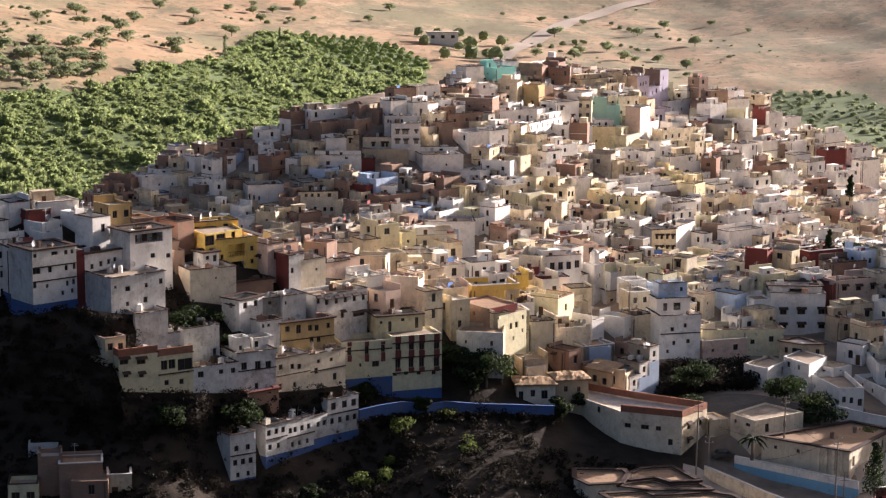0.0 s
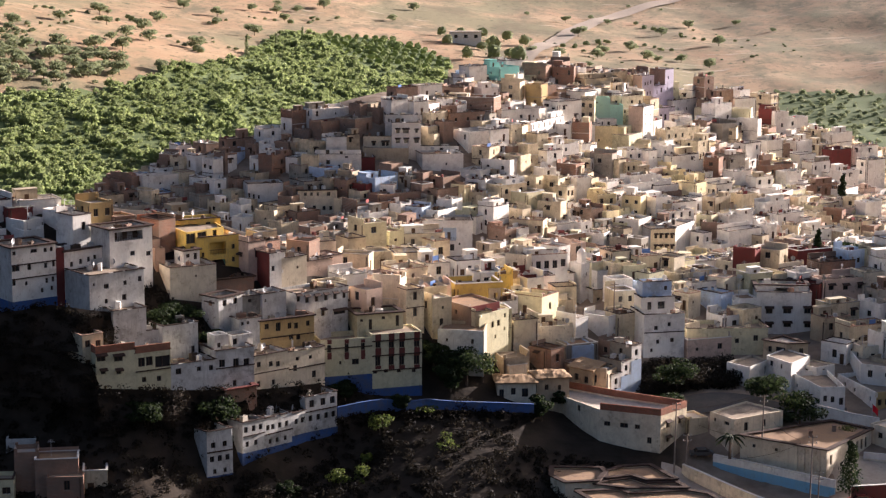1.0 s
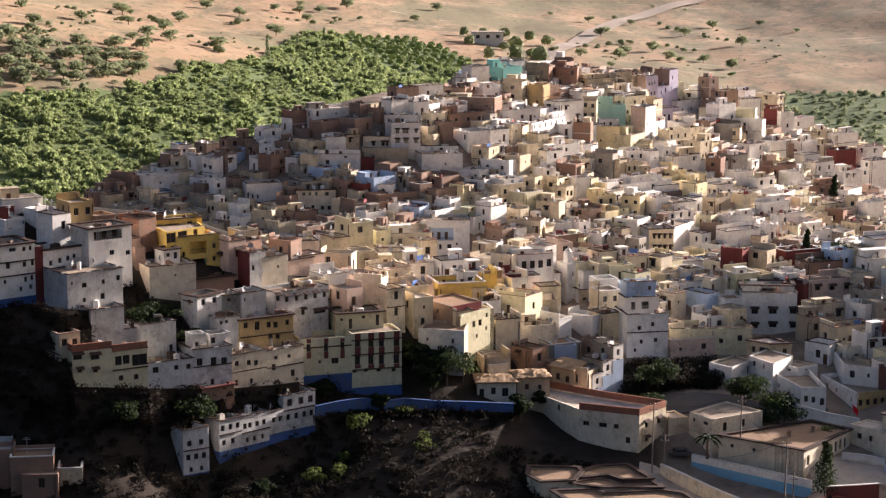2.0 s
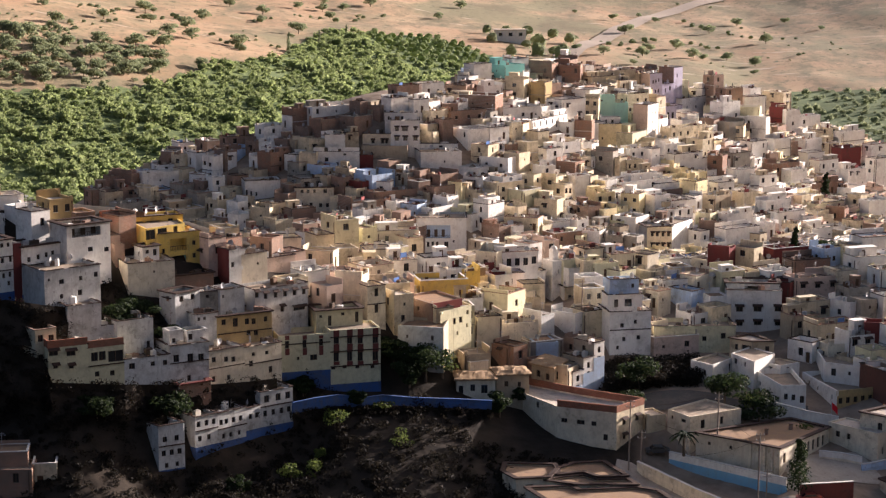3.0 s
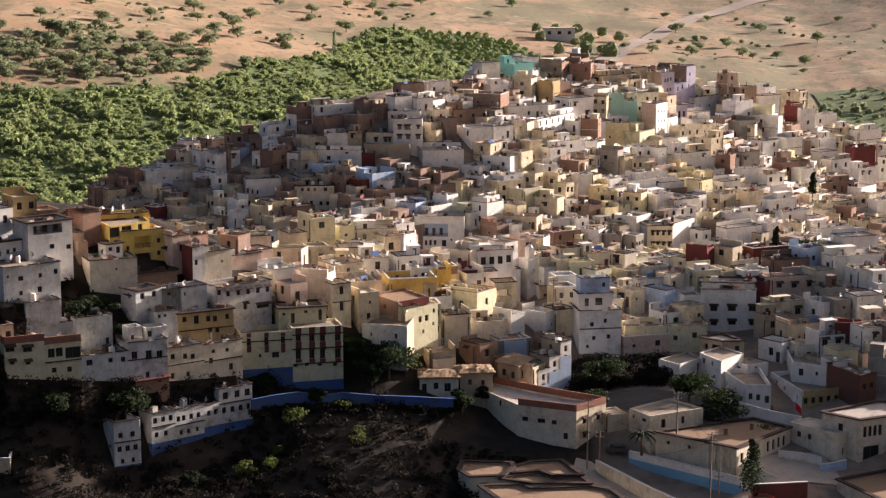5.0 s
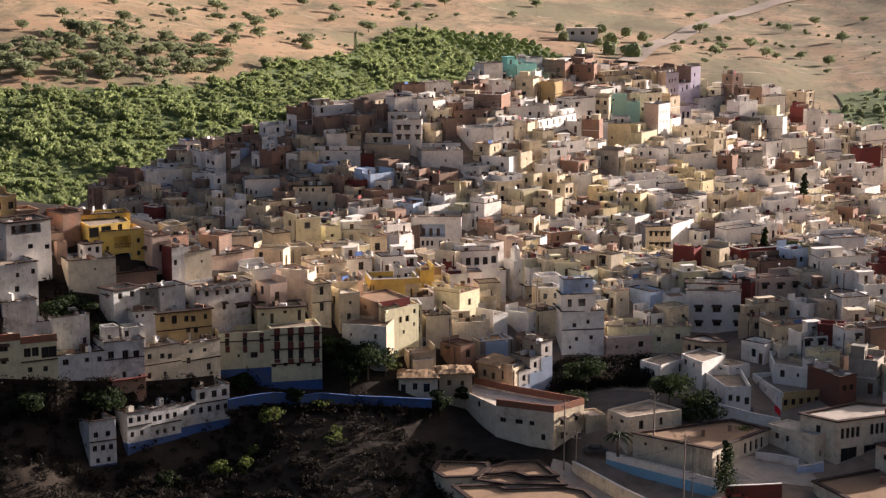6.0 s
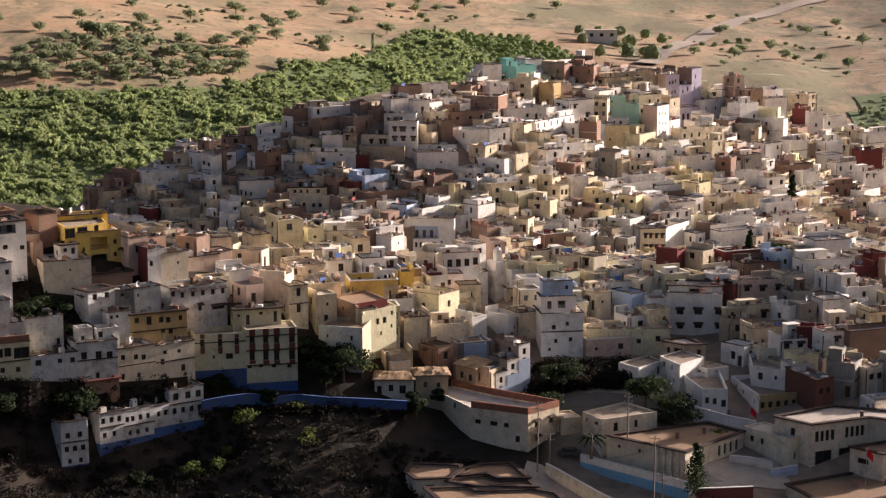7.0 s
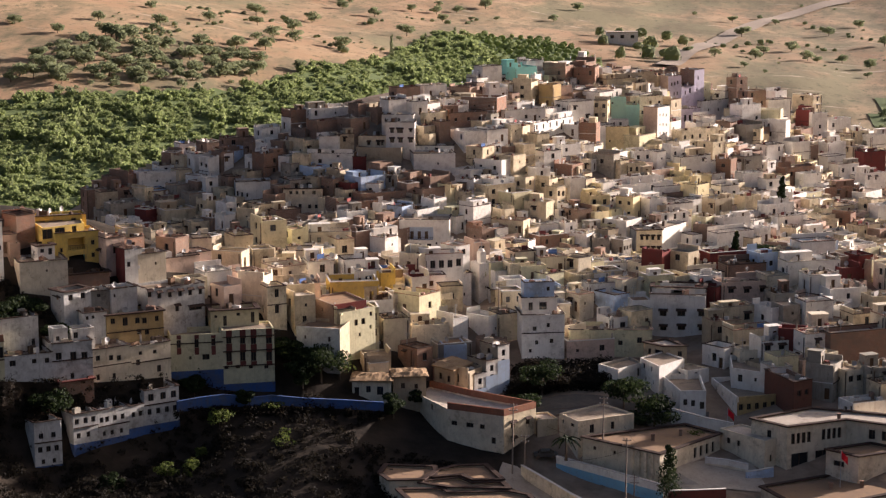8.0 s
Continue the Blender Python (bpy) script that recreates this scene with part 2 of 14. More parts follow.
def ground(x, y):
    """Height of the land: two town hills, the hollow between them, and the valley and slopes beyond."""
    z = BASE + swell(x, y, NEAR_X, NEAR_Y, FOOT + CREST, 21.0, 21.0) + swell(x, y, FAR_X, FAR_Y, FAR_HILL, 40.0, 44.0)
    for cx, cy, s, a in SLOPES:
        z += a * math.exp(-((x - cx) ** 2 + (y - cy) ** 2) / (s * s))
    return z + dug(x, y)


def land(x, y):
    """The ground with its small unevenness; rolling folds on the far slopes."""
    z = ground(x, y) + 0.35 * noise.noise(Vector((x * 0.12, y * 0.12, 0)))
    if y > 850:
        k = min(1.0, (y - 850) / 300)
        z += k * (7.0 * noise.noise(Vector((x * 0.004, y * 0.004, 3))) + 4.5 * noise.noise(Vector((x * 0.014, y * 0.010, 7))))
    return z


gm, gt, gb = material("dry_ground", 1.0)
fine, broad = noise_of(gt, 0.25, 6), noise_of(gt, 0.010, 5)
# near-black earth puts the shade of the near slope into the ground colour
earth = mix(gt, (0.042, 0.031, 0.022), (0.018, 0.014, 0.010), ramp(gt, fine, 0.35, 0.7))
straw = mix(gt, (0.38, 0.265, 0.155), (0.31, 0.195, 0.11), ramp(gt, broad, 0.35, 0.65))
straw = mix(gt, straw, (0.20, 0.17, 0.095), ramp(gt, noise_of(gt, 0.006, 6, (1, 0.45, 1), 0.65), 0.46, 0.58))
straw = mix(gt, straw, (0.16, 0.13, 0.075), ramp(gt, noise_of(gt, 0.02, 8, (1, 0.35, 1), 0.7), 0.47, 0.62))
straw = mix(gt, straw, (0.12, 0.11, 0.06), ramp(gt, noise_of(gt, 0.11, 6, (1, 0.5, 1), 0.7), 0.54, 0.66))
straw = mix(gt, straw, (0.44, 0.34, 0.24), ramp(gt, noise_of(gt, 0.035, 5, (0.4, 1, 1), 0.6), 0.62, 0.72))
sep = gt.nodes.new("ShaderNodeSeparateXYZ")
gt.links.new(gt.nodes.new("ShaderNodeNewGeometry").outputs["Position"], sep.inputs[0])
away = ramp(gt, sep.outputs[1], 780, 950)
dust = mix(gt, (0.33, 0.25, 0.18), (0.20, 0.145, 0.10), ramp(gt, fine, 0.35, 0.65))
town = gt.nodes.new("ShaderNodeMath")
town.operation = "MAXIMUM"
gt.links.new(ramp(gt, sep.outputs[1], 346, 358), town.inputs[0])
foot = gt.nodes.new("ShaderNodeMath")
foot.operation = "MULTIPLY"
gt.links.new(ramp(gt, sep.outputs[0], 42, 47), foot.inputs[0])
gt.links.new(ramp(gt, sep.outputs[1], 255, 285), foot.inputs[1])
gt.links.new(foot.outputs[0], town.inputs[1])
# dust replaces the shade-dark earth in the town and round the school
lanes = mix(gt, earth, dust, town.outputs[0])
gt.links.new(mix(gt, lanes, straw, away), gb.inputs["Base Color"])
bump(gt, gb, fine, 0.8, 0.5)


def sheet(name, xs, ys, mat, height):
    verts = [(x, y, height(x, y)) for y in ys for x in xs]
    n = len(xs)
    faces = [(j * n + i, j * n + i + 1, (j + 1) * n + i + 1, (j + 1) * n + i) for j in range(len(ys) - 1) for i in range(n - 1)]
    me = bpy.data.meshes.new(name)
    me.from_pydata(verts, [], faces)
    me.materials.append(mat)
    for p in me.polygons:
        p.use_smooth = True
    return new(name, me)


def spaced(a, b, lo, hi, mid):
    """Steps of mid between lo and hi, growing towards a and b."""
    out = list(np.arange(lo, hi + 0.1, mid))
    s, v = mid, lo
    while v > a:
        s *= 1.25
        v -= s
        out.insert(0, max(v, a))
    s, v = mid, hi
    while v < b:
        s *= 1.035
        v += s
        out.append(min(v, b))
    return out


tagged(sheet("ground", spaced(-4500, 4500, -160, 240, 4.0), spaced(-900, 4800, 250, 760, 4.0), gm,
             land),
       "dry brown earth, shade-coloured near slope and straw slopes under the town", "ground", kind="structure")


# ---- building pieces ----
def part(name, data, parent, place=None, label=""):
    ob = new(name, data)
    ob.parent = parent
    if place is not None:
        ob.matrix_local = place
    if label:
        ob["label"] = label
    return ob


def mesh(name, verts, faces, mats, index=None):
    me = bpy.data.meshes.new(name)
    me.from_pydata(verts, [], faces)
    for m in mats:
        me.materials.append(m)
    if index:
        me.polygons.foreach_set("material_index", index)
    return me


def add_box(verts, faces, lo, hi, m=None):
    o = len(verts)
    c = [Vector((x, y, z)) for z in (lo[2], hi[2]) for x, y in ((lo[0], lo[1]), (hi[0], lo[1]), (hi[0], hi[1]), (lo[0], hi[1]))]
    verts += [tuple(m @ v) if m else tuple(v) for v in c]
    faces += [tuple(o + i for i in q) for q in ((3, 2, 1, 0), (4, 5, 6, 7), (0, 1, 5, 4), (1, 2, 6, 5), (2, 3, 7, 6), (3, 0, 4, 7))]


class Shape:
    """Vertices, faces and materials of one part, turned into a mesh once and shared."""

    def __init__(self, name, mats):
        self.name, self.mats, self.verts, self.faces, self.index, self.made = name, mats, [], [], [], None

    def box(self, lo, hi, m=0, turn=None):
        add_box(self.verts, self.faces, lo, hi, turn)
        self.index += [m] * 6
        return self

    def quad(self, pts, m=0):
        o = len(self.verts)
        self.verts += [tuple(p) for p in pts]
        self.faces.append(tuple(range(o, o + len(pts))))
        self.index.append(m)

    def data(self):
        if not self.made:
            self.made = mesh(self.name, self.verts, self.faces, self.mats, self.index)
        return self.made


CROWD = Shape("far_town_houses", [])
SPLIT = {}


def place(shape, top, m, crowd):
    """The shape as a part of the house top, or, for the houses past counting, joined into the crowd."""
    if not crowd:
        if shape.name != "window":
            return part(shape.name, shape.data(), top, m)
        key = id(shape)
        if key not in SPLIT:
            SPLIT[key] = []
            for name, glass in (("window", False), ("pane", True)):
                own = Shape(name, shape.mats)
                for face, slot in zip(shape.faces, shape.index):
                    if (slot == 0) == glass:
                        own.quad([shape.verts[i] for i in face], slot)
                SPLIT[key].append(own)
        frame_ob = part("window", SPLIT[key][0].data(), top, m)
        part("pane", SPLIT[key][1].data(), frame_ob)
        return frame_ob
    full = top @ m
    o = len(CROWD.verts)
    CROWD.verts += [tuple(full @ Vector(v)) for v in shape.verts]
    CROWD.faces += [tuple(o + i for i in q) for q in shape.faces]
    slots = []
    for mat in shape.mats:
        if mat not in CROWD.mats:
            CROWD.mats.append(mat)
        slots.append(CROWD.mats.index(mat))
    CROWD.index += [slots[i] for i in shape.index]


WINDOWS = {}


def window_shape(w, h, sill):
    """Frame and middle bar round two dark panes, one connected relief in the xz plane, facing -y."""
    key = (round(w, 1), round(h, 1), sill)
    if key not in WINDOWS:
        s = Shape("window", [GLASS, FRAME, PALE])
        xs, zs = (-w / 2, -w / 2 + 0.08, -0.04, 0.04, w / 2 - 0.08, w / 2), (0, 0.08, h - 0.08, h)
        seen = {}

        def v(x, y, z):
            if (x, y, z) not in seen:
                seen[(x, y, z)] = len(s.verts)
                s.verts.append((x, y, z))
            return seen[(x, y, z)]

        def face(pts, m):
            s.faces.append(tuple(v(*p) for p in pts))
            s.index.append(m)
        for i in range(5):
            for j in range(3):
                pane = i in (1, 3) and j == 1
                y = 0.06 if pane else -0.02
                a, b, c, d = xs[i], xs[i + 1], zs[j], zs[j + 1]
                face(((a, y, c), (b, y, c), (b, y, d), (a, y, d)), 0 if pane else 2 if sill and j == 0 else 1)
                if pane:
                    for p, q in (((a, c), (b, c)), ((b, c), (b, d)), ((b, d), (a, d)), ((a, d), (a, c))):
                        face(((p[0], -0.02, p[1]), (q[0], -0.02, q[1]), (q[0], y, q[1]), (p[0], y, p[1])), 1)
        WINDOWS[key] = s
    return WINDOWS[key]


HOODS = {}


def hood_shape(w):
    key = round(w, 1)
    if key not in HOODS:
        s = Shape("window_hood", [HOOD])
        a = key / 2 + 0.25
        s.verts = [(-a, -0.6, -0.18), (a, -0.6, -0.18), (a, 0, 0.12), (-a, 0, 0.12), (-a, -0.6, -0.08), (a, -0.6, -0.08), (a, 0, 0.26), (-a, 0, 0.26)]
        s.faces = [(3, 2, 1, 0), (4, 5, 6, 7), (0, 1, 5, 4), (1, 2, 6, 5), (2, 3, 7, 6), (3, 0, 4, 7)]
        s.index = [0] * 6
        HOODS[key] = s
    return HOODS[key]


def facade(s, m, width, z0, z1, holes, depth=0.24):
    """One outer wall face in the local xz plane (facing -y), pierced by the holes, with their reveals."""
    xs = sorted({-width / 2, width / 2, *[v for h in holes for v in (h[0] - h[2] / 2, h[0] + h[2] / 2)]})
    zs = sorted({z0, z1, *[v for h in holes for v in (h[1], h[1] + h[3])]})

    def quad(*pts):
        s.quad([m @ Vector(p) for p in pts])
    for i in range(len(xs) - 1):
        for j in range(len(zs) - 1):
            cx, cz = (xs[i] + xs[i + 1]) / 2, (zs[j] + zs[j + 1]) / 2
            if not any(abs(cx - h[0]) < h[2] / 2 and h[1] < cz < h[1] + h[3] for h in holes):
                quad((xs[i], 0, zs[j]), (xs[i + 1], 0, zs[j]), (xs[i + 1], 0, zs[j + 1]), (xs[i], 0, zs[j + 1]))
    for hx, hz, hw, hh in holes:
        a, b, c, d = hx - hw / 2, hx + hw / 2, hz, hz + hh
        quad((a, 0, c), (a, depth, c), (b, depth, c), (b, 0, c))
        quad((a, 0, d), (b, 0, d), (b, depth, d), (a, depth, d))
        quad((a, 0, c), (a, 0, d), (a, depth, d), (a, depth, c))
        quad((b, 0, c), (b, depth, c), (b, depth, d), (b, 0, d))


DOOR_SHAPE = Shape("door", [DOOR])
for _x0, _x1, _y in ((-0.475, -0.4, 0), (-0.4, -0.04, 0.04), (-0.04, 0.04, 0), (0.04, 0.4, 0.04), (0.4, 0.475, 0)):
    DOOR_SHAPE.box((_x0, _y, 0), (_x1, 0.1, 2.0))
TANK = Shape("water_tank", [PALE]).box((-0.5, -0.4, 0), (0.5, 0.4, 0.9)).box((-0.15, -0.15, 0.9), (0.15, 0.15, 1.0))
ANTENNA = Shape("antenna", [METAL]).box((-0.03, -0.03, 0), (0.03, 0.03, 2.6)).box((-0.6, -0.02, 2.2), (0.6, 0.02, 2.25)).box((-0.4, -0.02, 2.45), (0.4, 0.02, 2.5))
DISH = Shape("satellite_dish", [METAL])
DISH.verts = [(0, 0, 1.1)] + [(r * math.cos(k * math.tau / 10), -dep, 1.1 + r * math.sin(k * math.tau / 10)) for r, dep in ((0.25, 0.04), (0.5, 0.16)) for k in range(10)]
DISH.faces = [(0, 1 + (k + 1) % 10, 1 + k) for k in range(10)] + [(1 + k, 1 + (k + 1) % 10, 11 + (k + 1) % 10, 11 + k) for k in range(10)]
DISH.index = [0] * 20
DISH.box((-0.03, 0.02, 0), (0.03, 0.08, 1.1)).box((-0.02, -0.55, 0.95), (0.02, 0.03, 0.99))
LINEN = [plain("dull_red_cloth", (0.28, 0.08, 0.07)), plain("white_cloth", (0.75, 0.74, 0.72)), plain("grey_cloth", (0.4, 0.38, 0.36)), plain("blue_cloth", (0.12, 0.2, 0.42))]
FACES = ((0, "w"), (90, "d"), (180, "w"), (270, "d"))
house_count = 0


def house(x, y, z, w, d, h, yaw, col, front=-1, left=-1, storeys=-1, hut=-1, plinth=None, stripes=0, parapet=0.0, roof=-1, brick=0, hoods=-1, eave=0, note="", crowd=False):
    """A flat-roofed house: pierced walls with parapet, roof slab, windows, doors, roof room, roof clutter. z: foot; h: height to the parapet's top."""
    global house_count
    house_count += 1
    rnd = random.Random(house_count * 7919)
    at_place = pose(x, y, z, 0, 0, yaw)
    top = at_place
    if not crowd:
        top = new("house")
        top.matrix_world = at_place
    pp = parapet or rnd.choice((0.3, 0.5, 0.7, 0.95))
    roof_z = h - pp
    th = 0.22
    n = storeys if storeys >= 0 else max(1, min(4, int(roof_z / 2.9)))
    wall = Shape("wall", [WALLS[col]])
    hooded, sill = rnd.random() < 0.18, rnd.random() < 0.3
    ww, wh = rnd.choice((0.8, 0.9, 1.0, 1.2)), rnd.choice((1.1, 1.3, 1.5))
    if hoods >= 0:
        hooded = hoods == 1
    if eave:
        ww, wh = 0.9, 1.45
    if stripes:
        ww, wh = 0.85, 1.1
    for turn, axis in FACES:
        span, off = (w, d / 2) if axis == "w" else (d, w / 2)
        m = pose(0, 0, 0, 0, 0, turn) @ Matrix.Translation((0, -off, 0))
        holes = []
        want = front if turn == 0 else left if turn == 270 else -1
        if n:
            cols = want if want >= 0 else (0 if rnd.random() < 0.28 or (crowd and turn in (90, 180)) else max(1, int(span / rnd.uniform(2.8, 4.6))))
            if span < 1.8:
                cols = 0
            for s in range(n):
                zz = roof_z - 2.9 * (s + 1) + 1.1
                if zz < 0.4:
                    break
                for c in range(cols):
                    if want < 0 and rnd.random() < 0.4:
                        continue
                    cx = (c + 0.5) / cols * span - span / 2 + (0 if want > 0 else rnd.uniform(-0.35, 0.35))
                    fw, fh = min(ww, span / cols * 0.6), wh
                    if want < 0 and rnd.random() < 0.35:
                        fw, fh = fw * 0.6, 0.6
                    if zz + fh < roof_z - 0.15 and abs(cx) + fw / 2 < span / 2 - 0.1:
                        holes.append((cx, zz + rnd.choice((0, 0, 0.2)), fw, fh))
            if turn in (0, 270) and rnd.random() < 0.4 and span > 2.6:
                dx = rnd.uniform(-span / 2 + 0.9, span / 2 - 0.9)
                base = max(roof_z - 2.9 * n, 0.05)
                if base + 2.1 < roof_z and not any(abs(dx - q[0]) < q[2] / 2 + 0.6 for q in holes):
                    holes.append((dx, base, 0.95, 2.0))
                    place(DOOR_SHAPE, top, m @ Matrix.Translation((dx, 0.2, base)), crowd)
        facade(wall, m, span, -5.0, h, holes)
        for q in holes:
            if q[3] != 2.0:
                place(window_shape(q[2], q[3], sill), top, m @ Matrix.Translation((q[0], 0.2, q[1])), crowd)
                if hooded and q[2] > 0.6:
                    place(hood_shape(q[2]), top, m @ Matrix.Translation((q[0], 0, q[1] + q[3])), crowd)
        if turn in (0, 270) and n > 1 and rnd.random() < 0.35 and not stripes:
            place(Shape("string_course", [rnd.choice((HOOD, PALE, WALLS["S"]))]).box((-span / 2, -0.12, roof_z - 2.95), (span / 2, -0.004, roof_z - 2.8)), top, m, crowd)
        if not crowd and turn in (0, 270) and span > 4 and rnd.random() < 0.5 and not stripes:
            px = rnd.choice((-1, 1)) * (span / 2 - rnd.uniform(0.2, 0.5))
            if not any(abs(px - q[0]) < q[2] / 2 + 0.15 for q in holes):
                place(Shape("drain_pipe", [FRAME]).box((px - 0.07, -0.13, -1.0), (px + 0.07, -0.01, roof_z)), top, m, crowd)
        if stripes and turn == 0 and holes:
            lowest = roof_z - 2.9 * n + 0.3
            for cx in sorted({q[0] for q in holes}):
                own = sorted(q for q in holes if q[0] == cx and q[3] != 2.0)
                if not own:
                    continue
                fw = own[0][2]
                bands = [(cx - fw / 2 - 0.12, cx - fw / 2, lowest, h - 0.3), (cx + fw / 2, cx + fw / 2 + 0.12, lowest, h - 0.3)]
                edges = [lowest] + [v for q in own for v in (q[1], q[1] + q[3])] + [h - 0.3]
                bands += [(cx - fw / 2, cx + fw / 2, edges[k], edges[k + 1]) for k in range(0, len(edges), 2) if edges[k + 1] > edges[k]]
                for x0, x1, z0, z1 in bands:
                    place(Shape("painted_stripe", [STRIPE]).box((x0, -0.05, z0), (x1, -0.004, z1)), top, m, crowd)
            for k in range(n):
                place(Shape("string_course", [HOOD]).box((-span / 2, -0.16, roof_z - 2.9 * k - 0.08), (span / 2, -0.055, roof_z - 2.9 * k + 0.08)), top, m, crowd)
        if brick and turn in (0, 270):
            place(Shape("brick_parapet", [WALLS["B"]]).box((-span / 2 - 0.05, -0.07, h - 1.3), (span / 2 + 0.05, -0.004, h + 0.05)), top, m, crowd)
        if plinth and turn in (0, 270):
            place(Shape("painted_plinth", [BLUE]).box((-span / 2 - 0.04, -0.07, -3), (span / 2 + 0.04, 0.0, plinth)), top, m, crowd)
    # parapet: top and inner side
    a, b, c, e = w / 2, d / 2, w / 2 - th, d / 2 - th
    outer, inner = ((-a, -b), (a, -b), (a, b), (-a, b)), ((-c, -e), (c, -e), (c, e), (-c, e))
    for k in range(4):
        j = (k + 1) % 4
        wall.quad([(*outer[k], h), (*outer[j], h), (*inner[j], h), (*inner[k], h)])
        wall.quad([(*inner[k], h), (*inner[j], h), (*inner[j], roof_z), (*inner[k], roof_z)])
    eye = Matrix.Identity(4)
    place(wall, top, eye, crowd)
    place(Shape("roof", [ROOFS[roof] if roof >= 0 else rnd.choice(ROOFS)]).box((-c, -e, roof_z - 0.25), (c, e, roof_z)), top, eye, crowd)
    if eave:
        lip = Shape("eave", [HOOD])
        g = 0.55
        for lo, hi in (((-a - g, -b - g), (a + g, -e)), ((-a - g, e), (a + g, b + g)), ((-a - g, -e), (-c, e)), ((c, -e), (a + g, e))):
            lip.box((*lo, h + 0.002), (*hi, h + 0.28))
        place(lip, top, eye, crowd)
        for px in (-0.25, 0.2):
            place(Shape("roof_vent", [WALLS["B"]]).box((-0.25, -0.25, 0), (0.25, 0.25, 0.9)).box((-0.32, -0.32, 0.9), (0.32, 0.32, 1.05)), top, pose(px * w, -0.15 * d, roof_z), crowd)
    # coping along the top of the parapet
    if not eave and rnd.random() < 0.55:
        cop = Shape("coping", [rnd.choice((HOOD, HOOD, WALLS["S"], WALLS["B"], PALE))])
        g, q = 0.07, 0.13
        for lo, hi in (((-a - g, -b - g), (a + g, -e + 0.03)), ((-a - g, e - 0.03), (a + g, b + g)), ((-a - g, -e + 0.03), (-c + 0.03, e - 0.03)), ((c - 0.03, -e + 0.03), (a + g, e - 0.03))):
            cop.box((*lo, h), (*hi, h + q))
        place(cop, top, eye, crowd)
    # a higher screen wall on one or two sides
    for _ in range(2):
        if rnd.random() < 0.3:
            hh = rnd.uniform(0.4, 1.2)
            lo, hi = rnd.choice((((-a, e, h), (a, b, h + hh)), ((c, -b, h), (a, b, h + hh)), ((-a, -b, h), (-c, b, h + hh)), ((-a, e, h), (0, b, h + hh)), ((0, e, h), (a, b, h + hh))))
            place(Shape("screen_wall", [WALLS[col]]).box((lo[0] + 0.004, lo[1] + 0.004, lo[2] + 0.002), (hi[0] - 0.004, hi[1] - 0.004, hi[2])), top, eye, crowd)
    big = min(w, d) > 4.2
    # corner piers on the parapet, and a lower lean-to room against the house
    if not eave and rnd.random() < 0.3:
        for sx, sy in ((-1, -1), (1, -1), (-1, 1), (1, 1)):
            if rnd.random() < 0.6:
                px, py, q = sx * (a - 0.25), sy * (b - 0.25), rnd.uniform(0.25, 0.7)
                place(Shape("corner_pier", [WALLS[col]]).box((px - 0.23, py - 0.23, h + 0.005), (px + 0.23, py + 0.23, h + q)), top, eye, crowd)
    if crowd and rnd.random() < 0.4:
        aw, ad, ah = w * rnd.uniform(0.35, 0.7), rnd.uniform(1.0, 2.2), h * rnd.uniform(0.4, 0.75)
        ax = rnd.choice((-1, 1)) * (a - aw / 2 - 0.02)
        room = Shape("lean_to", [WALLS[col if rnd.random() < 0.6 else rnd.choice("WCKSB")], ROOFS[0]])
        facade(room, pose(ax, -b - ad, 0), aw, -5.0, ah, [(0, ah - 1.9, 0.7, 1.0)] if ah > 2.6 and rnd.random() < 0.6 else [])
        room.box((ax - aw / 2, -b - ad + 0.25, -5.0), (ax + aw / 2, -b - 0.004, ah - 0.35))
        for sx in (-1, 1):
            room.box((ax + sx * (aw / 2 - 0.08) - 0.08, -b - ad + 0.25, ah - 0.34), (ax + sx * (aw / 2 - 0.08) + 0.08, -b - 0.004, ah))
        place(room, top, eye, crowd)
    if hut == 1 or (hut < 0 and big and rnd.random() < (0.3 if crowd else 0.45)):
        hw, hd, hh = rnd.uniform(0.32, 0.55) * w, rnd.uniform(0.32, 0.5) * d, rnd.uniform(1.7, 2.4)
        hx, hy = rnd.choice((-1, 1)) * (c - hw / 2 - 0.02), (e - hd / 2 - 0.02) * rnd.choice((1, 1, 1, -1))
        room = Shape("roof_room", [WALLS[col if rnd.random() < 0.7 else rnd.choice("WCKSB")]])
        for turn, axis in FACES:
            span, off = (hw, hd / 2) if axis == "w" else (hd, hw / 2)
            facade(room, pose(hx, hy, roof_z, 0, 0, turn) @ Matrix.Translation((0, -off, 0)), span, 0, hh, [(0, 0.02, min(0.8, span * 0.5), 1.6)] if turn == 0 else [])
        room.box((hx - hw / 2 - 0.12, hy - hd / 2 - 0.12, roof_z + hh), (hx + hw / 2 + 0.12, hy + hd / 2 + 0.12, roof_z + hh + 0.14))
        place(room, top, eye, crowd)
        place(DOOR_SHAPE, top, pose(hx, hy - hd / 2 + 0.14, roof_z) @ Matrix.Diagonal((min(0.8, hw * 0.5) / 0.95, 1, 0.8, 1)), crowd)
    if big and hut != 0:
        if rnd.random() < 0.35:
            yy = rnd.uniform(-e * 0.5, e * 0.5)
            place(Shape("roof_partition", [WALLS[col]]).box((-c + 0.01, yy, roof_z), (c - 0.01, yy + 0.16, h - 0.05)), top, eye, crowd)
        for _ in range(rnd.choice((2, 3, 4, 6, 8))):
            px, py = rnd.uniform(-c + 0.5, c - 0.5), rnd.uniform(-e + 0.5, e - 0.5)
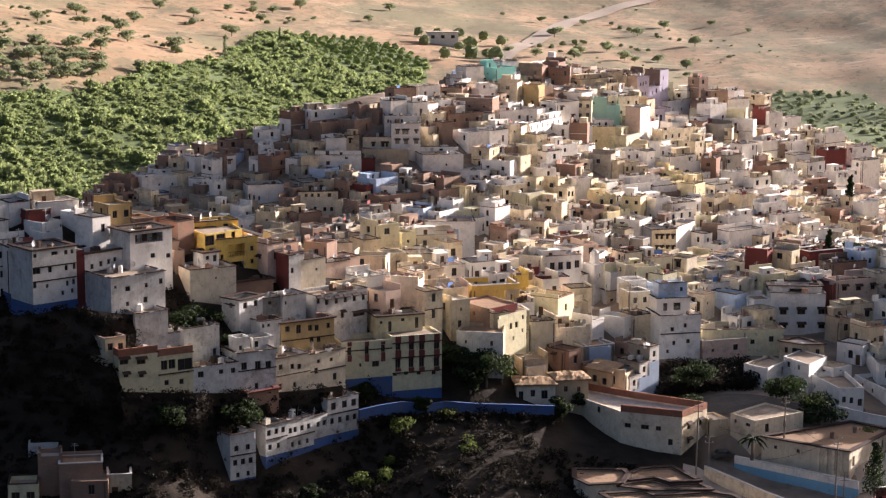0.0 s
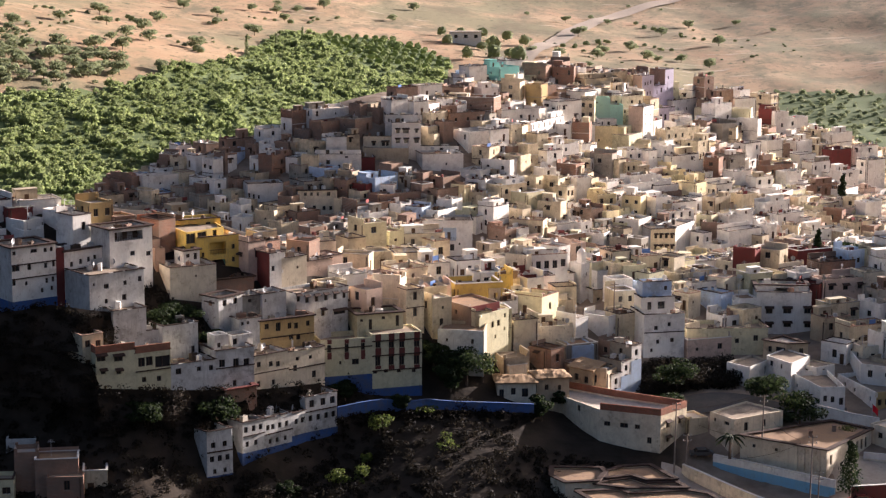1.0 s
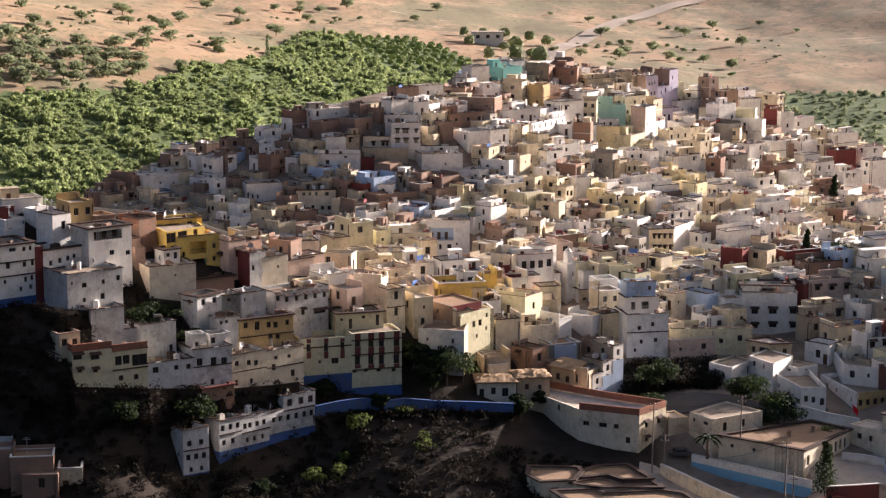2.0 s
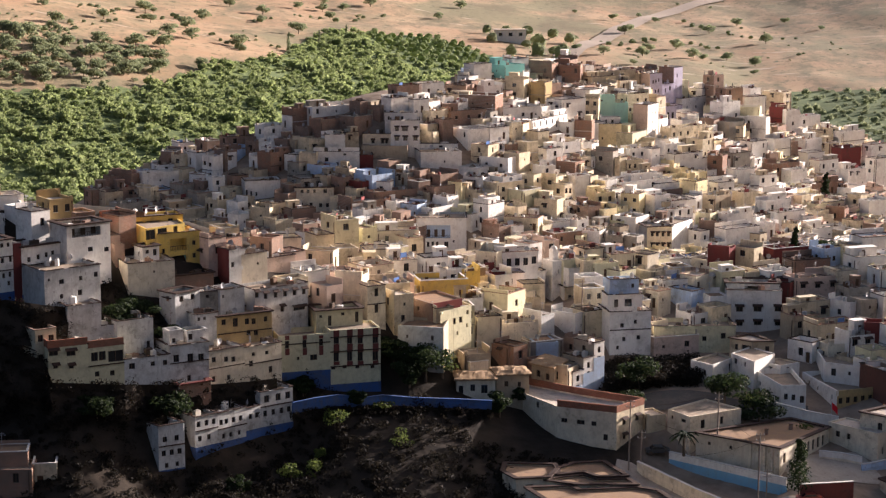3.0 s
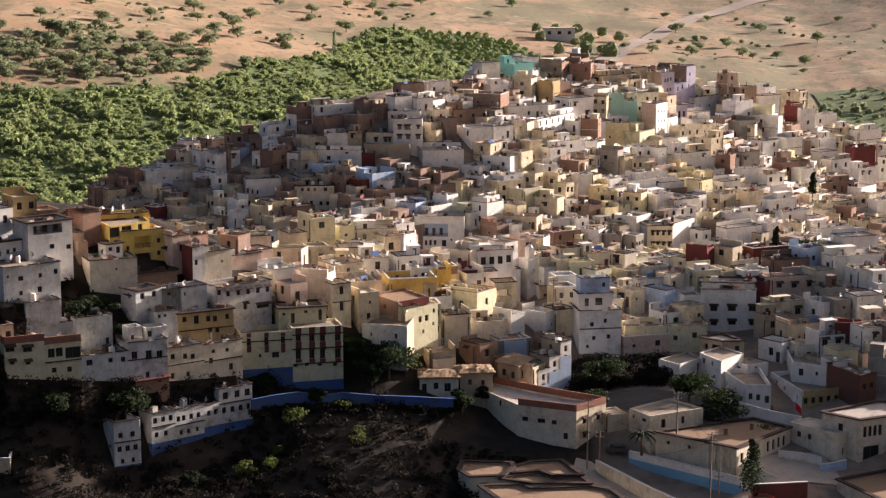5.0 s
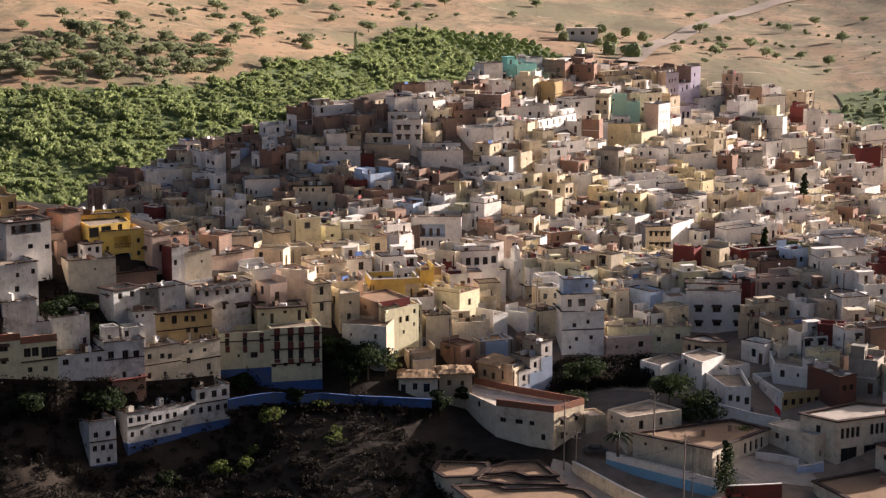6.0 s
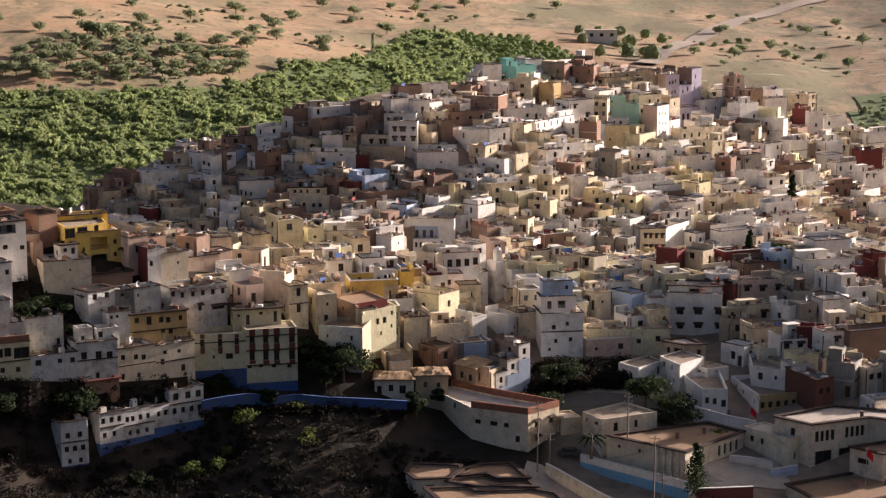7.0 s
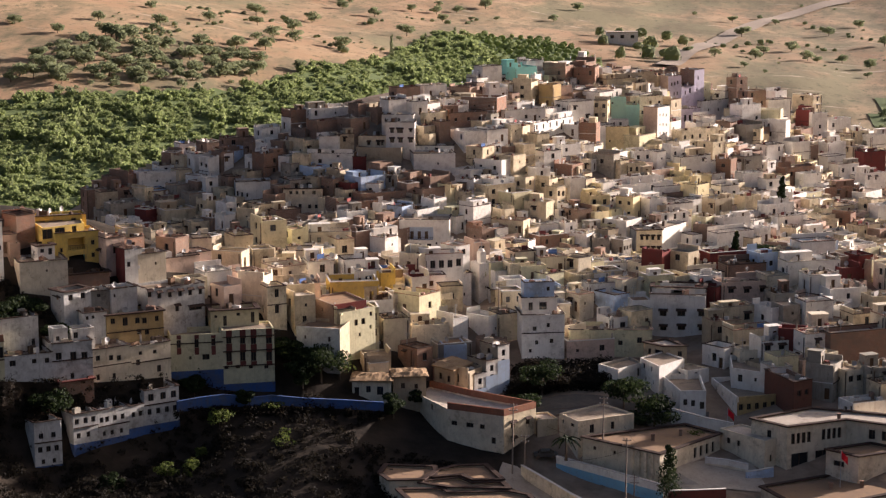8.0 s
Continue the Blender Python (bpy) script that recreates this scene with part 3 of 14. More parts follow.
            place(Shape("roof_clutter", [rnd.choice((DOOR, FRAME, STRIPE, WALLS["B"], PALE, WALLS["S"], WALLS["K"]))]).box((-rnd.uniform(0.1, 0.9), -0.3, 0), (rnd.uniform(0.1, 0.9), 0.3, rnd.uniform(0.2, 1.2))), top, pose(px, py, roof_z, 0, 0, rnd.uniform(0, 90)), crowd)
        if rnd.random() < 0.25:
            for px, py in ((-c + 0.15, -e + 0.15), (c - 0.15, -e + 0.15), (-c + 0.15, e - 0.15), (c - 0.15, e - 0.15)):
                place(Shape("column_stub", [WALLS["S"]]).box((px - 0.13, py - 0.13, roof_z), (px + 0.13, py + 0.13, h + rnd.uniform(0.2, 1.1))), top, eye, crowd)
        if rnd.random() < (0.15 if crowd else 0.3):
            place(Shape("laundry", [rnd.choice(LINEN)]).box((-0.8, -0.015, 0.5), (0.8, 0.015, 1.4)).box((-0.84, -0.03, 0), (-0.8, 0.03, 1.5)).box((0.8, -0.03, 0), (0.84, 0.03, 1.5)), top,
                  pose(rnd.uniform(-c + 0.9, c - 0.9), rnd.uniform(-e + 0.9, e - 0.9), roof_z, 0, 0, rnd.uniform(-40, 40)), crowd)
    if rnd.random() < 0.4 and hut != 0:
        place(DISH, top, pose(rnd.uniform(-c + 0.4, c - 0.4), rnd.uniform(-e + 0.4, e - 0.4), roof_z, 0, 0, rnd.uniform(-60, 60)), crowd)
    if rnd.random() < 0.12 and big and hut != 0:
        place(TANK, top, pose(rnd.uniform(-c + 0.6, c - 0.6), rnd.uniform(-e + 0.6, e - 0.6), roof_z, 0, 0, rnd.uniform(0, 90)), crowd)
    if rnd.random() < 0.12:
        place(ANTENNA, top, pose(rnd.uniform(-c + 0.3, c - 0.3), rnd.uniform(-e + 0.3, e - 0.3), roof_z), crowd)
    if not crowd:
        size = "small" if w * d * h < 110 else "tall" if h > 9 else "long" if max(w, d) > 12 else "flat-roofed"
        tagged(top, f"{size} {WALL_WORDS[col]} town house with roof parapet" + (", " + note if note else " on the slope"), "house", group="houses of the hill town")
    return top


# ---- the houses, far hill and near hill ----
# the far hill
house(7.9, 615.7, 38.7, 7.2, 4.9, 7.0, 41, "W")
house(16.7, 624.7, 37.8, 8.8, 7.3, 7.0, 44, "T")
house(19.3, 638.5, 40.0, 6.9, 5.0, 5.5, 42, "W", crowd=True)
house(28.4, 636.6, 37.0, 7.7, 7.7, 7.1, 73, "B")
house(37.0, 640.3, 35.8, 7.1, 7.1, 7.6, 83, "B")
house(36.5, 654.1, 38.3, 4.9, 4.9, 6.9, 74, "B", crowd=True)
house(20.1, 608.9, 34.8, 6.0, 6.0, 6.7, 75, "C", left=1)
house(27.4, 610.6, 33.1, 5.2, 5.2, 7.5, 64, "O")
house(11.9, 597.0, 35.1, 6.5, 4.6, 5.8, 35, "W")
house(8.4, 586.1, 31.6, 7.7, 14.1, 7.7, 74, "B")
house(3.2, 592.6, 36.5, 6.7, 6.7, 5.0, 71, "B", crowd=True)
house(3.0, 577.4, 33.4, 4.4, 4.6, 4.4, 45, "W", crowd=True)
house(5.1, 575.0, 31.2, 12.3, 5.1, 4.7, 35, "B")
house(19.8, 588.8, 29.1, 14.0, 7.5, 6.4, 37, "W")
house(28.1, 590.6, 26.1, 22.2, 4.6, 6.0, 62, "W", front=6, storeys=1)
house(35.1, 647.9, 37.5, 6.7, 6.7, 6.9, 68, "B", crowd=True)
house(30.2, 617.4, 33.7, 5.3, 5.0, 6.1, 47, "B", crowd=True)
house(35.2, 606.5, 28.3, 9.7, 7.0, 7.8, 41, "W")
house(41.8, 620.3, 30.0, 6.8, 6.8, 7.6, 54, "W")
house(43.2, 611.9, 27.3, 3.6, 4.6, 8.4, 81, "C", left=2, crowd=True)
house(56.6, 627.5, 28.3, 9.4, 4.6, 7.3, 42, "C")
house(40.6, 593.3, 23.0, 5.2, 5.2, 8.1, 79, "B")
house(50.0, 651.4, 35.6, 15.8, 7.7, 5.2, 40, "K")
house(47.8, 644.6, 35.2, 14.5, 4.6, 4.3, 40, "C")
house(85.6, 672.7, 30.6, 5.2, 4.7, 6.8, 46, "B", crowd=True)
house(88.1, 655.0, 21.1, 8.5, 5.7, 9.3, 44, "W")
house(90.5, 667.7, 25.0, 8.0, 4.9, 8.6, 39, "B")
house(99.0, 681.3, 24.4, 5.5, 4.6, 7.8, 44, "W", crowd=True)
house(98.7, 674.2, 20.5, 9.0, 4.6, 9.6, 31, "W")
house(94.8, 658.8, 18.5, 3.8, 10.8, 9.9, 74, "N")
house(98.3, 651.8, 15.2, 3.6, 7.6, 10.5, 64, "W")
house(110.7, 703.9, 18.3, 5.0, 8.9, 10.5, 49, "C", front=1)
house(108.5, 684.1, 16.8, 4.6, 4.6, 8.8, 77, "R", crowd=True)
house(112.4, 683.8, 14.6, 6.5, 4.6, 9.9, 37, "W")
house(119.8, 696.0, 13.7, 10.6, 4.6, 7.6, 40, "W")
house(127.6, 691.1, 10.8, 4.5, 4.6, 7.0, 33, "C", crowd=True)
house(134.4, 691.4, 8.6, 11.3, 4.6, 8.1, 40, "W")
house(128.9, 659.8, 4.1, 9.1, 4.6, 10.8, 35, "R", storeys=0)
house(72.1, 621.3, 18.7, 16.3, 4.6, 7.5, 44, "C")
house(76.7, 614.6, 15.0, 6.1, 6.9, 8.3, 49, "C", left=1)
house(87.1, 643.1, 17.5, 6.9, 10.2, 7.9, 42, "S")
house(90.9, 640.8, 16.9, 3.8, 4.6, 7.1, 74, "C", crowd=True)
house(70.7, 599.1, 13.4, 11.5, 4.6, 7.3, 40, "W")
house(81.4, 603.7, 11.5, 4.8, 4.8, 7.9, 66, "B")
house(88.1, 614.1, 11.3, 7.7, 4.6, 7.7, 42, "S")
house(95.2, 630.3, 12.1, 7.2, 5.2, 8.5, 42, "W")
house(102.8, 621.7, 7.9, 11.6, 4.6, 6.9, 37, "B")
house(104.3, 644.2, 11.3, 7.8, 4.7, 8.5, 39, "W")
house(116.6, 662.0, 8.8, 8.5, 4.6, 8.7, 42, "W")
house(108.3, 647.5, 10.2, 4.2, 4.6, 8.1, 32, "B", crowd=True)
house(123.8, 664.5, 6.8, 4.9, 4.6, 9.1, 37, "C")
house(115.7, 648.0, 7.0, 7.9, 4.6, 7.8, 40, "W")
house(119.2, 643.6, 5.2, 9.0, 4.6, 7.8, 40, "W")
house(126.9, 634.4, 2.9, 8.8, 4.6, 8.4, 40, "W")
house(139.1, 664.6, 4.1, 7.7, 4.6, 11.5, 35, "W")
house(137.7, 646.3, 3.1, 8.5, 4.6, 10.3, 35, "W")
house(72.4, 585.7, 10.4, 7.7, 4.6, 6.4, 35, "J")
house(64.9, 598.9, 15.6, 3.6, 4.6, 7.7, 37, "W", crowd=True)
house(60.4, 593.7, 15.9, 3.6, 4.6, 6.8, 42, "W", crowd=True)
house(49.9, 578.0, 15.8, 3.6, 4.6, 6.2, 49, "C", crowd=True)
house(53.8, 579.8, 14.7, 6.1, 4.6, 6.5, 37, "C", front=3)
house(46.1, 578.4, 16.4, 3.9, 7.2, 7.3, 64, "S")
house(55.2, 593.6, 17.5, 6.2, 4.6, 5.3, 33, "W", crowd=True)
house(56.0, 572.3, 12.2, 9.8, 4.6, 6.3, 37, "W")
house(39.7, 581.7, 20.5, 3.6, 4.6, 5.6, 43, "W", crowd=True)
house(34.7, 575.8, 20.4, 6.7, 5.2, 6.5, 43, "W")
house(29.9, 566.6, 19.5, 6.3, 4.6, 6.6, 44, "W")
house(36.1, 565.9, 16.4, 6.1, 6.1, 6.1, 62, "B")
house(28.4, 555.2, 15.8, 4.6, 4.6, 6.9, 33, "W", crowd=True)
house(16.1, 554.0, 17.6, 7.9, 9.1, 7.7, 64, "W", left=2)
house(20.3, 556.3, 18.2, 5.8, 6.2, 7.9, 59, "C")
house(23.6, 563.4, 20.7, 4.1, 4.6, 7.6, 42, "C")
house(11.7, 556.4, 21.2, 5.7, 5.7, 7.1, 60, "C")
house(14.0, 567.9, 25.8, 7.2, 5.2, 6.1, 42, "W")
house(9.9, 567.2, 26.0, 14.8, 8.2, 5.8, 40, "W")
house(-0.8, 578.2, 34.9, 3.6, 4.6, 4.4, 42, "W", crowd=True)
house(26.7, 574.7, 23.5, 4.5, 4.6, 6.4, 44, "C", crowd=True)
house(19.0, 573.4, 26.1, 3.6, 4.6, 6.6, 43, "C", crowd=True)
house(-0.3, 563.2, 29.2, 3.6, 4.6, 5.3, 39, "B", crowd=True)
house(-42.4, 564.0, 30.1, 6.6, 5.1, 7.3, 43, "B")
house(-43.6, 562.7, 30.5, 3.6, 4.6, 4.8, 47, "W", crowd=True)
house(-33.8, 566.3, 32.1, 12.3, 4.6, 5.7, 36, "W")
house(-32.6, 558.6, 29.3, 10.2, 5.1, 5.8, 46, "B")
house(-49.9, 559.1, 27.0, 6.1, 4.6, 5.7, 42, "W", crowd=True)
house(-24.0, 565.9, 34.3, 4.9, 4.7, 4.9, 47, "B", crowd=True)
house(-14.3, 565.2, 33.3, 6.1, 4.6, 7.1, 42, "W", crowd=True)
house(-8.1, 567.3, 33.2, 5.3, 4.6, 6.5, 38, "W", crowd=True)
house(-3.5, 566.3, 31.5, 5.2, 4.6, 5.1, 42, "C", crowd=True)
house(-30.6, 550.9, 26.7, 5.1, 4.6, 4.3, 37, "W", crowd=True)
house(-36.5, 541.7, 21.9, 3.6, 4.7, 5.6, 88, "C", crowd=True)
house(-46.4, 543.9, 20.6, 7.3, 5.5, 6.9, 49, "B")
house(-47.7, 547.3, 22.7, 4.8, 4.6, 5.4, 38, "W", crowd=True)
house(-60.4, 549.4, 21.2, 3.8, 4.6, 5.2, 38, "W", crowd=True)
house(-21.8, 532.4, 16.9, 5.2, 7.0, 4.4, 54, "R")
house(-22.3, 529.0, 16.1, 3.6, 4.6, 3.6, 46, "C", crowd=True)
house(-15.0, 532.2, 16.9, 3.6, 4.6, 4.1, 78, "W", crowd=True)
house(-9.8, 537.9, 18.2, 5.5, 5.5, 4.6, 60, "S")
house(-5.6, 533.3, 15.9, 4.1, 4.6, 5.2, 45, "B", crowd=True)
house(-12.7, 528.9, 14.6, 14.2, 5.2, 4.7, 35, "B")
house(-19.4, 522.7, 13.1, 12.6, 6.7, 4.6, 37, "B")
house(-45.2, 515.3, 11.0, 5.7, 5.7, 5.6, 70, "C")
house(-35.8, 514.7, 11.5, 7.0, 4.6, 4.9, 34, "B")
house(-17.9, 514.5, 11.9, 6.6, 4.8, 4.5, 42, "W", crowd=True)
house(-77.6, 557.8, 19.2, 4.5, 4.6, 6.2, 79, "B", crowd=True)
house(-74.2, 555.1, 19.8, 3.6, 4.6, 5.0, 67, "C", crowd=True)
house(-69.1, 553.6, 20.6, 4.4, 4.6, 5.1, 41, "W", crowd=True)
house(-75.4, 564.1, 21.8, 4.8, 4.6, 5.4, 36, "W", crowd=True)
house(-67.4, 561.4, 22.8, 5.3, 6.2, 5.3, 44, "B", crowd=True)
house(-58.8, 558.3, 23.8, 8.6, 4.6, 6.1, 37, "B", crowd=True)
house(-63.9, 546.0, 17.8, 3.7, 4.6, 7.8, 48, "W", left=2, storeys=3)
house(-61.6, 536.4, 15.9, 3.6, 4.6, 5.3, 33, "W", crowd=True)
house(-60.7, 549.4, 21.1, 4.5, 4.6, 5.8, 49, "B")
house(-87.2, 541.3, 13.1, 4.1, 7.6, 8.4, 59, "B")
house(-77.5, 544.9, 14.6, 14.9, 4.6, 6.8, 36, "W")
house(-79.8, 533.6, 13.0, 3.7, 4.6, 5.7, 64, "C")
house(-71.0, 538.5, 15.3, 5.0, 5.0, 3.6, 55, "S", crowd=True)
house(-63.8, 532.3, 13.5, 8.0, 5.2, 4.2, 40, "S")
house(-58.9, 525.1, 11.9, 5.2, 5.6, 5.1, 46, "C")
house(-53.3, 520.6, 11.7, 3.6, 4.6, 5.4, 49, "W", crowd=True)
house(-52.0, 513.6, 10.2, 3.6, 4.6, 4.6, 45, "W", crowd=True)
house(-83.6, 527.5, 10.3, 9.5, 5.5, 5.2, 37, "S")
house(-76.1, 522.6, 10.6, 3.8, 4.6, 3.9, 57, "R", crowd=True)
house(-59.2, 514.6, 9.5, 7.3, 4.6, 3.4, 40, "C", crowd=True)
house(-40.9, 508.7, 10.3, 6.0, 5.4, 4.1, 46, "C")
house(-68.5, 524.5, 10.7, 9.1, 8.1, 3.9, 37, "C")
house(13.7, 523.8, 9.1, 7.0, 5.1, 7.7, 54, "W", left=1)
house(13.6, 528.9, 11.3, 3.6, 4.6, 6.4, 57, "W", crowd=True)
house(20.9, 528.5, 9.1, 3.6, 4.6, 6.1, 49, "C", crowd=True)
house(22.4, 539.5, 11.3, 7.6, 7.6, 7.0, 49, "N")
house(16.9, 541.2, 13.2, 9.8, 7.4, 7.0, 42, "C")
house(17.7, 544.0, 14.6, 7.3, 6.0, 6.6, 44, "W")
house(29.9, 536.8, 8.6, 4.6, 6.9, 7.5, 64, "C")
house(33.4, 547.3, 11.4, 3.6, 4.6, 7.2, 53, "C", front=2, crowd=True)
house(24.7, 546.6, 13.6, 3.9, 4.6, 7.7, 57, "C", crowd=True)
house(30.8, 550.9, 13.3, 4.6, 4.6, 6.9, 63, "C", crowd=True)
house(38.1, 555.8, 12.2, 5.2, 4.6, 7.7, 35, "W", storeys=0)
house(44.3, 552.9, 10.3, 6.8, 4.6, 5.3, 35, "J", front=2, crowd=True)
house(42.8, 557.6, 12.2, 3.6, 4.6, 4.5, 49, "J", crowd=True)
house(53.5, 553.0, 7.8, 4.7, 5.5, 7.5, 64, "J", left=2)
house(60.4, 556.1, 7.5, 5.7, 4.6, 7.0, 37, "W", crowd=True)
house(56.6, 568.8, 10.7, 18.8, 4.6, 6.0, 35, "W")
house(39.7, 541.8, 7.8, 4.9, 7.5, 5.7, 42, "B")
house(37.3, 532.7, 6.5, 4.3, 4.9, 4.7, 42, "W", crowd=True)
house(23.1, 524.7, 6.9, 5.3, 9.3, 6.1, 74, "C")
house(17.4, 518.6, 7.5, 9.4, 6.3, 4.4, 49, "B")
house(20.2, 518.7, 7.1, 3.7, 4.6, 4.4, 40, "W", crowd=True)
house(33.3, 523.2, 5.1, 9.0, 5.4, 4.3, 37, "B")
house(42.0, 528.8, 4.7, 5.1, 5.1, 4.2, 67, "W", crowd=True)
house(47.9, 527.6, 3.4, 4.9, 4.9, 4.6, 72, "S")
house(52.4, 526.5, 3.0, 3.6, 4.6, 4.8, 54, "S", front=3, crowd=True)
house(65.2, 552.0, 5.6, 9.2, 4.6, 5.7, 35, "W", front=3, storeys=1)
house(71.1, 541.6, 2.8, 3.6, 4.6, 4.1, 43, "W", crowd=True)
house(75.0, 546.1, 2.9, 3.6, 6.3, 5.3, 74, "B", crowd=True)
house(81.6, 542.3, 1.8, 12.3, 4.6, 6.0, 36, "W", storeys=0)
house(89.8, 547.3, 1.6, 3.6, 4.6, 6.6, 33, "W", crowd=True)
house(82.3, 556.8, 3.8, 9.5, 4.6, 5.7, 37, "W")
house(78.0, 570.8, 6.7, 7.0, 6.0, 5.8, 46, "K")
house(72.3, 573.3, 7.1, 6.3, 4.6, 9.0, 54, "J")
house(80.6, 582.9, 8.1, 6.7, 4.6, 6.3, 39, "W", front=2, left=2)
house(66.5, 558.1, 6.7, 9.1, 4.6, 6.1, 37, "W")
house(71.0, 566.1, 7.5, 3.6, 4.6, 5.4, 47, "W", crowd=True)
house(87.1, 574.9, 5.7, 6.1, 4.6, 7.0, 40, "C", crowd=True)
house(95.0, 573.4, 3.9, 9.8, 4.6, 6.8, 37, "W")
house(105.3, 594.4, 4.4, 3.9, 4.6, 4.6, 47, "C", crowd=True)
house(98.3, 569.0, 2.8, 10.4, 4.6, 5.3, 35, "W")
house(98.5, 558.3, 1.8, 4.3, 4.6, 4.6, 72, "C", crowd=True)
house(115.6, 618.3, 3.6, 13.3, 4.6, 5.7, 35, "B")
house(115.1, 583.9, 1.5, 4.0, 5.7, 5.0, 64, "B")
house(110.5, 575.2, 1.6, 4.2, 4.6, 3.7, 82, "C", crowd=True)
house(123.4, 600.1, 1.3, 3.6, 4.6, 7.0, 49, "C", crowd=True)
house(127.1, 594.7, 0.0, 6.9, 4.6, 7.5, 35, "W")
house(119.9, 574.7, -0.3, 8.0, 5.5, 5.3, 40, "C")
house(108.6, 565.3, 0.7, 13.1, 4.6, 3.5, 35, "W")
house(94.6, 597.7, 7.2, 7.1, 4.6, 7.3, 37, "W", crowd=True)
house(106.6, 618.3, 6.5, 6.5, 4.6, 6.8, 35, "W", crowd=True)
house(87.9, 598.1, 8.8, 7.0, 4.6, 7.3, 35, "W", crowd=True)
house(-93.6, 532.9, 10.8, 6.0, 4.6, 7.4, 38, "B")
house(-88.9, 541.3, 12.3, 8.3, 4.6, 8.5, 34, "B")
house(-89.7, 531.3, 10.7, 5.3, 4.6, 7.1, 39, "K", crowd=True)
house(-12.5, 576.0, 37.1, 7.9, 4.6, 5.8, 38, "B", crowd=True)
house(-5.7, 583.9, 37.5, 8.0, 4.6, 5.3, 38, "W", crowd=True)
house(-85.7, 535.4, 12.0, 6.4, 4.6, 6.5, 35, "B", crowd=True)
house(63.2, 468.8, 1.7, 7.2, 6.4, 4.3, 64, "B", crowd=True)
house(70.3, 469.2, 2.0, 7.4, 7.6, 5.1, 52, "N", crowd=True)
house(78.7, 470.5, 2.3, 9.1, 5.8, 3.7, 63, "W", crowd=True)
house(89.6, 471.0, 2.8, 10.4, 6.8, 3.7, 53, "B", crowd=True)
house(98.0, 469.5, 3.1, 9.4, 7.3, 5.0, 63, "W", crowd=True)
house(104.5, 468.1, 3.2, 9.7, 5.6, 4.2, 65, "W", crowd=True)
house(116.1, 469.3, 2.9, 7.3, 7.1, 3.7, 59, "N", crowd=True)
house(124.3, 471.0, 2.3, 6.3, 7.7, 5.2, 69, "W", crowd=True)
house(133.6, 469.0, 1.8, 6.7, 7.4, 4.3, 49, "C", crowd=True)
house(139.5, 470.1, 1.5, 9.2, 7.5, 5.1, 57, "W", crowd=True)
house(149.2, 467.9, 1.4, 8.2, 5.8, 4.3, 44, "B", crowd=True)
house(159.1, 469.2, 1.5, 6.5, 7.9, 4.4, 58, "W", crowd=True)
house(165.9, 468.5, 2.0, 8.7, 7.5, 3.8, 56, "B", crowd=True)
house(64.1, 477.9, 2.2, 9.4, 7.6, 5.0, 50, "C", crowd=True)
house(70.0, 477.5, 2.4, 7.8, 8.1, 3.5, 48, "K", crowd=True)
house(80.1, 477.0, 2.7, 6.4, 5.8, 3.5, 69, "W", crowd=True)
house(87.1, 478.7, 2.8, 9.3, 6.2, 5.0, 38, "W", crowd=True)
house(97.5, 478.0, 3.0, 8.7, 7.9, 4.3, 51, "W", crowd=True)
house(104.9, 476.8, 3.1, 7.4, 7.2, 5.0, 60, "N", crowd=True)
house(113.4, 476.2, 2.7, 9.6, 6.9, 4.4, 57, "W", crowd=True)
house(124.1, 476.0, 2.1, 8.9, 5.9, 3.8, 41, "J", crowd=True)
house(132.8, 478.4, 1.2, 8.9, 7.9, 4.6, 39, "W", crowd=True)
house(139.5, 479.2, 0.7, 9.5, 7.6, 4.0, 48, "W", crowd=True)
house(150.2, 479.4, 0.5, 8.4, 6.2, 4.4, 54, "K", crowd=True)
house(157.6, 479.8, 0.8, 8.6, 6.7, 4.3, 34, "W", crowd=True)
house(169.5, 480.1, 1.7, 6.2, 5.9, 4.4, 55, "W", crowd=True)
house(60.1, 487.5, 2.0, 9.1, 6.7, 4.3, 45, "B", crowd=True)
house(69.7, 485.2, 2.0, 6.9, 8.2, 3.7, 59, "N", crowd=True)
house(79.4, 487.4, 1.9, 7.7, 6.8, 5.2, 57, "W", crowd=True)
house(90.4, 486.2, 2.2, 8.0, 7.3, 4.5, 52, "P", crowd=True)
house(95.9, 486.9, 2.2, 7.1, 7.9, 3.9, 63, "W", crowd=True)
house(104.8, 484.5, 2.3, 8.2, 8.1, 5.3, 59, "K", crowd=True)
house(113.4, 487.8, 1.6, 8.5, 5.6, 4.6, 54, "B", crowd=True)
house(124.5, 485.5, 1.2, 7.0, 7.9, 3.9, 64, "J", crowd=True)
house(131.8, 486.9, 0.3, 8.8, 7.3, 4.7, 48, "K", crowd=True)
house(143.3, 485.6, -0.2, 9.8, 7.6, 4.7, 45, "W", crowd=True)
house(149.5, 485.0, -0.0, 6.3, 7.1, 3.9, 48, "B", crowd=True)
house(161.0, 487.4, 0.3, 9.2, 7.1, 3.8, 41, "C", crowd=True)
house(169.2, 487.9, 0.9, 9.7, 6.7, 4.0, 43, "W", crowd=True)
house(-53.5, 495.0, 7.0, 6.8, 6.7, 5.3, 62, "K", crowd=True)
house(-18.7, 496.1, 10.1, 6.4, 8.2, 4.2, 57, "K", crowd=True)
house(54.7, 495.5, 1.8, 8.8, 8.2, 4.3, 55, "N", crowd=True)
house(60.3, 494.8, 1.5, 8.8, 6.3, 4.4, 34, "C", crowd=True)
house(70.1, 493.3, 1.5, 6.3, 7.4, 5.2, 46, "P", crowd=True)
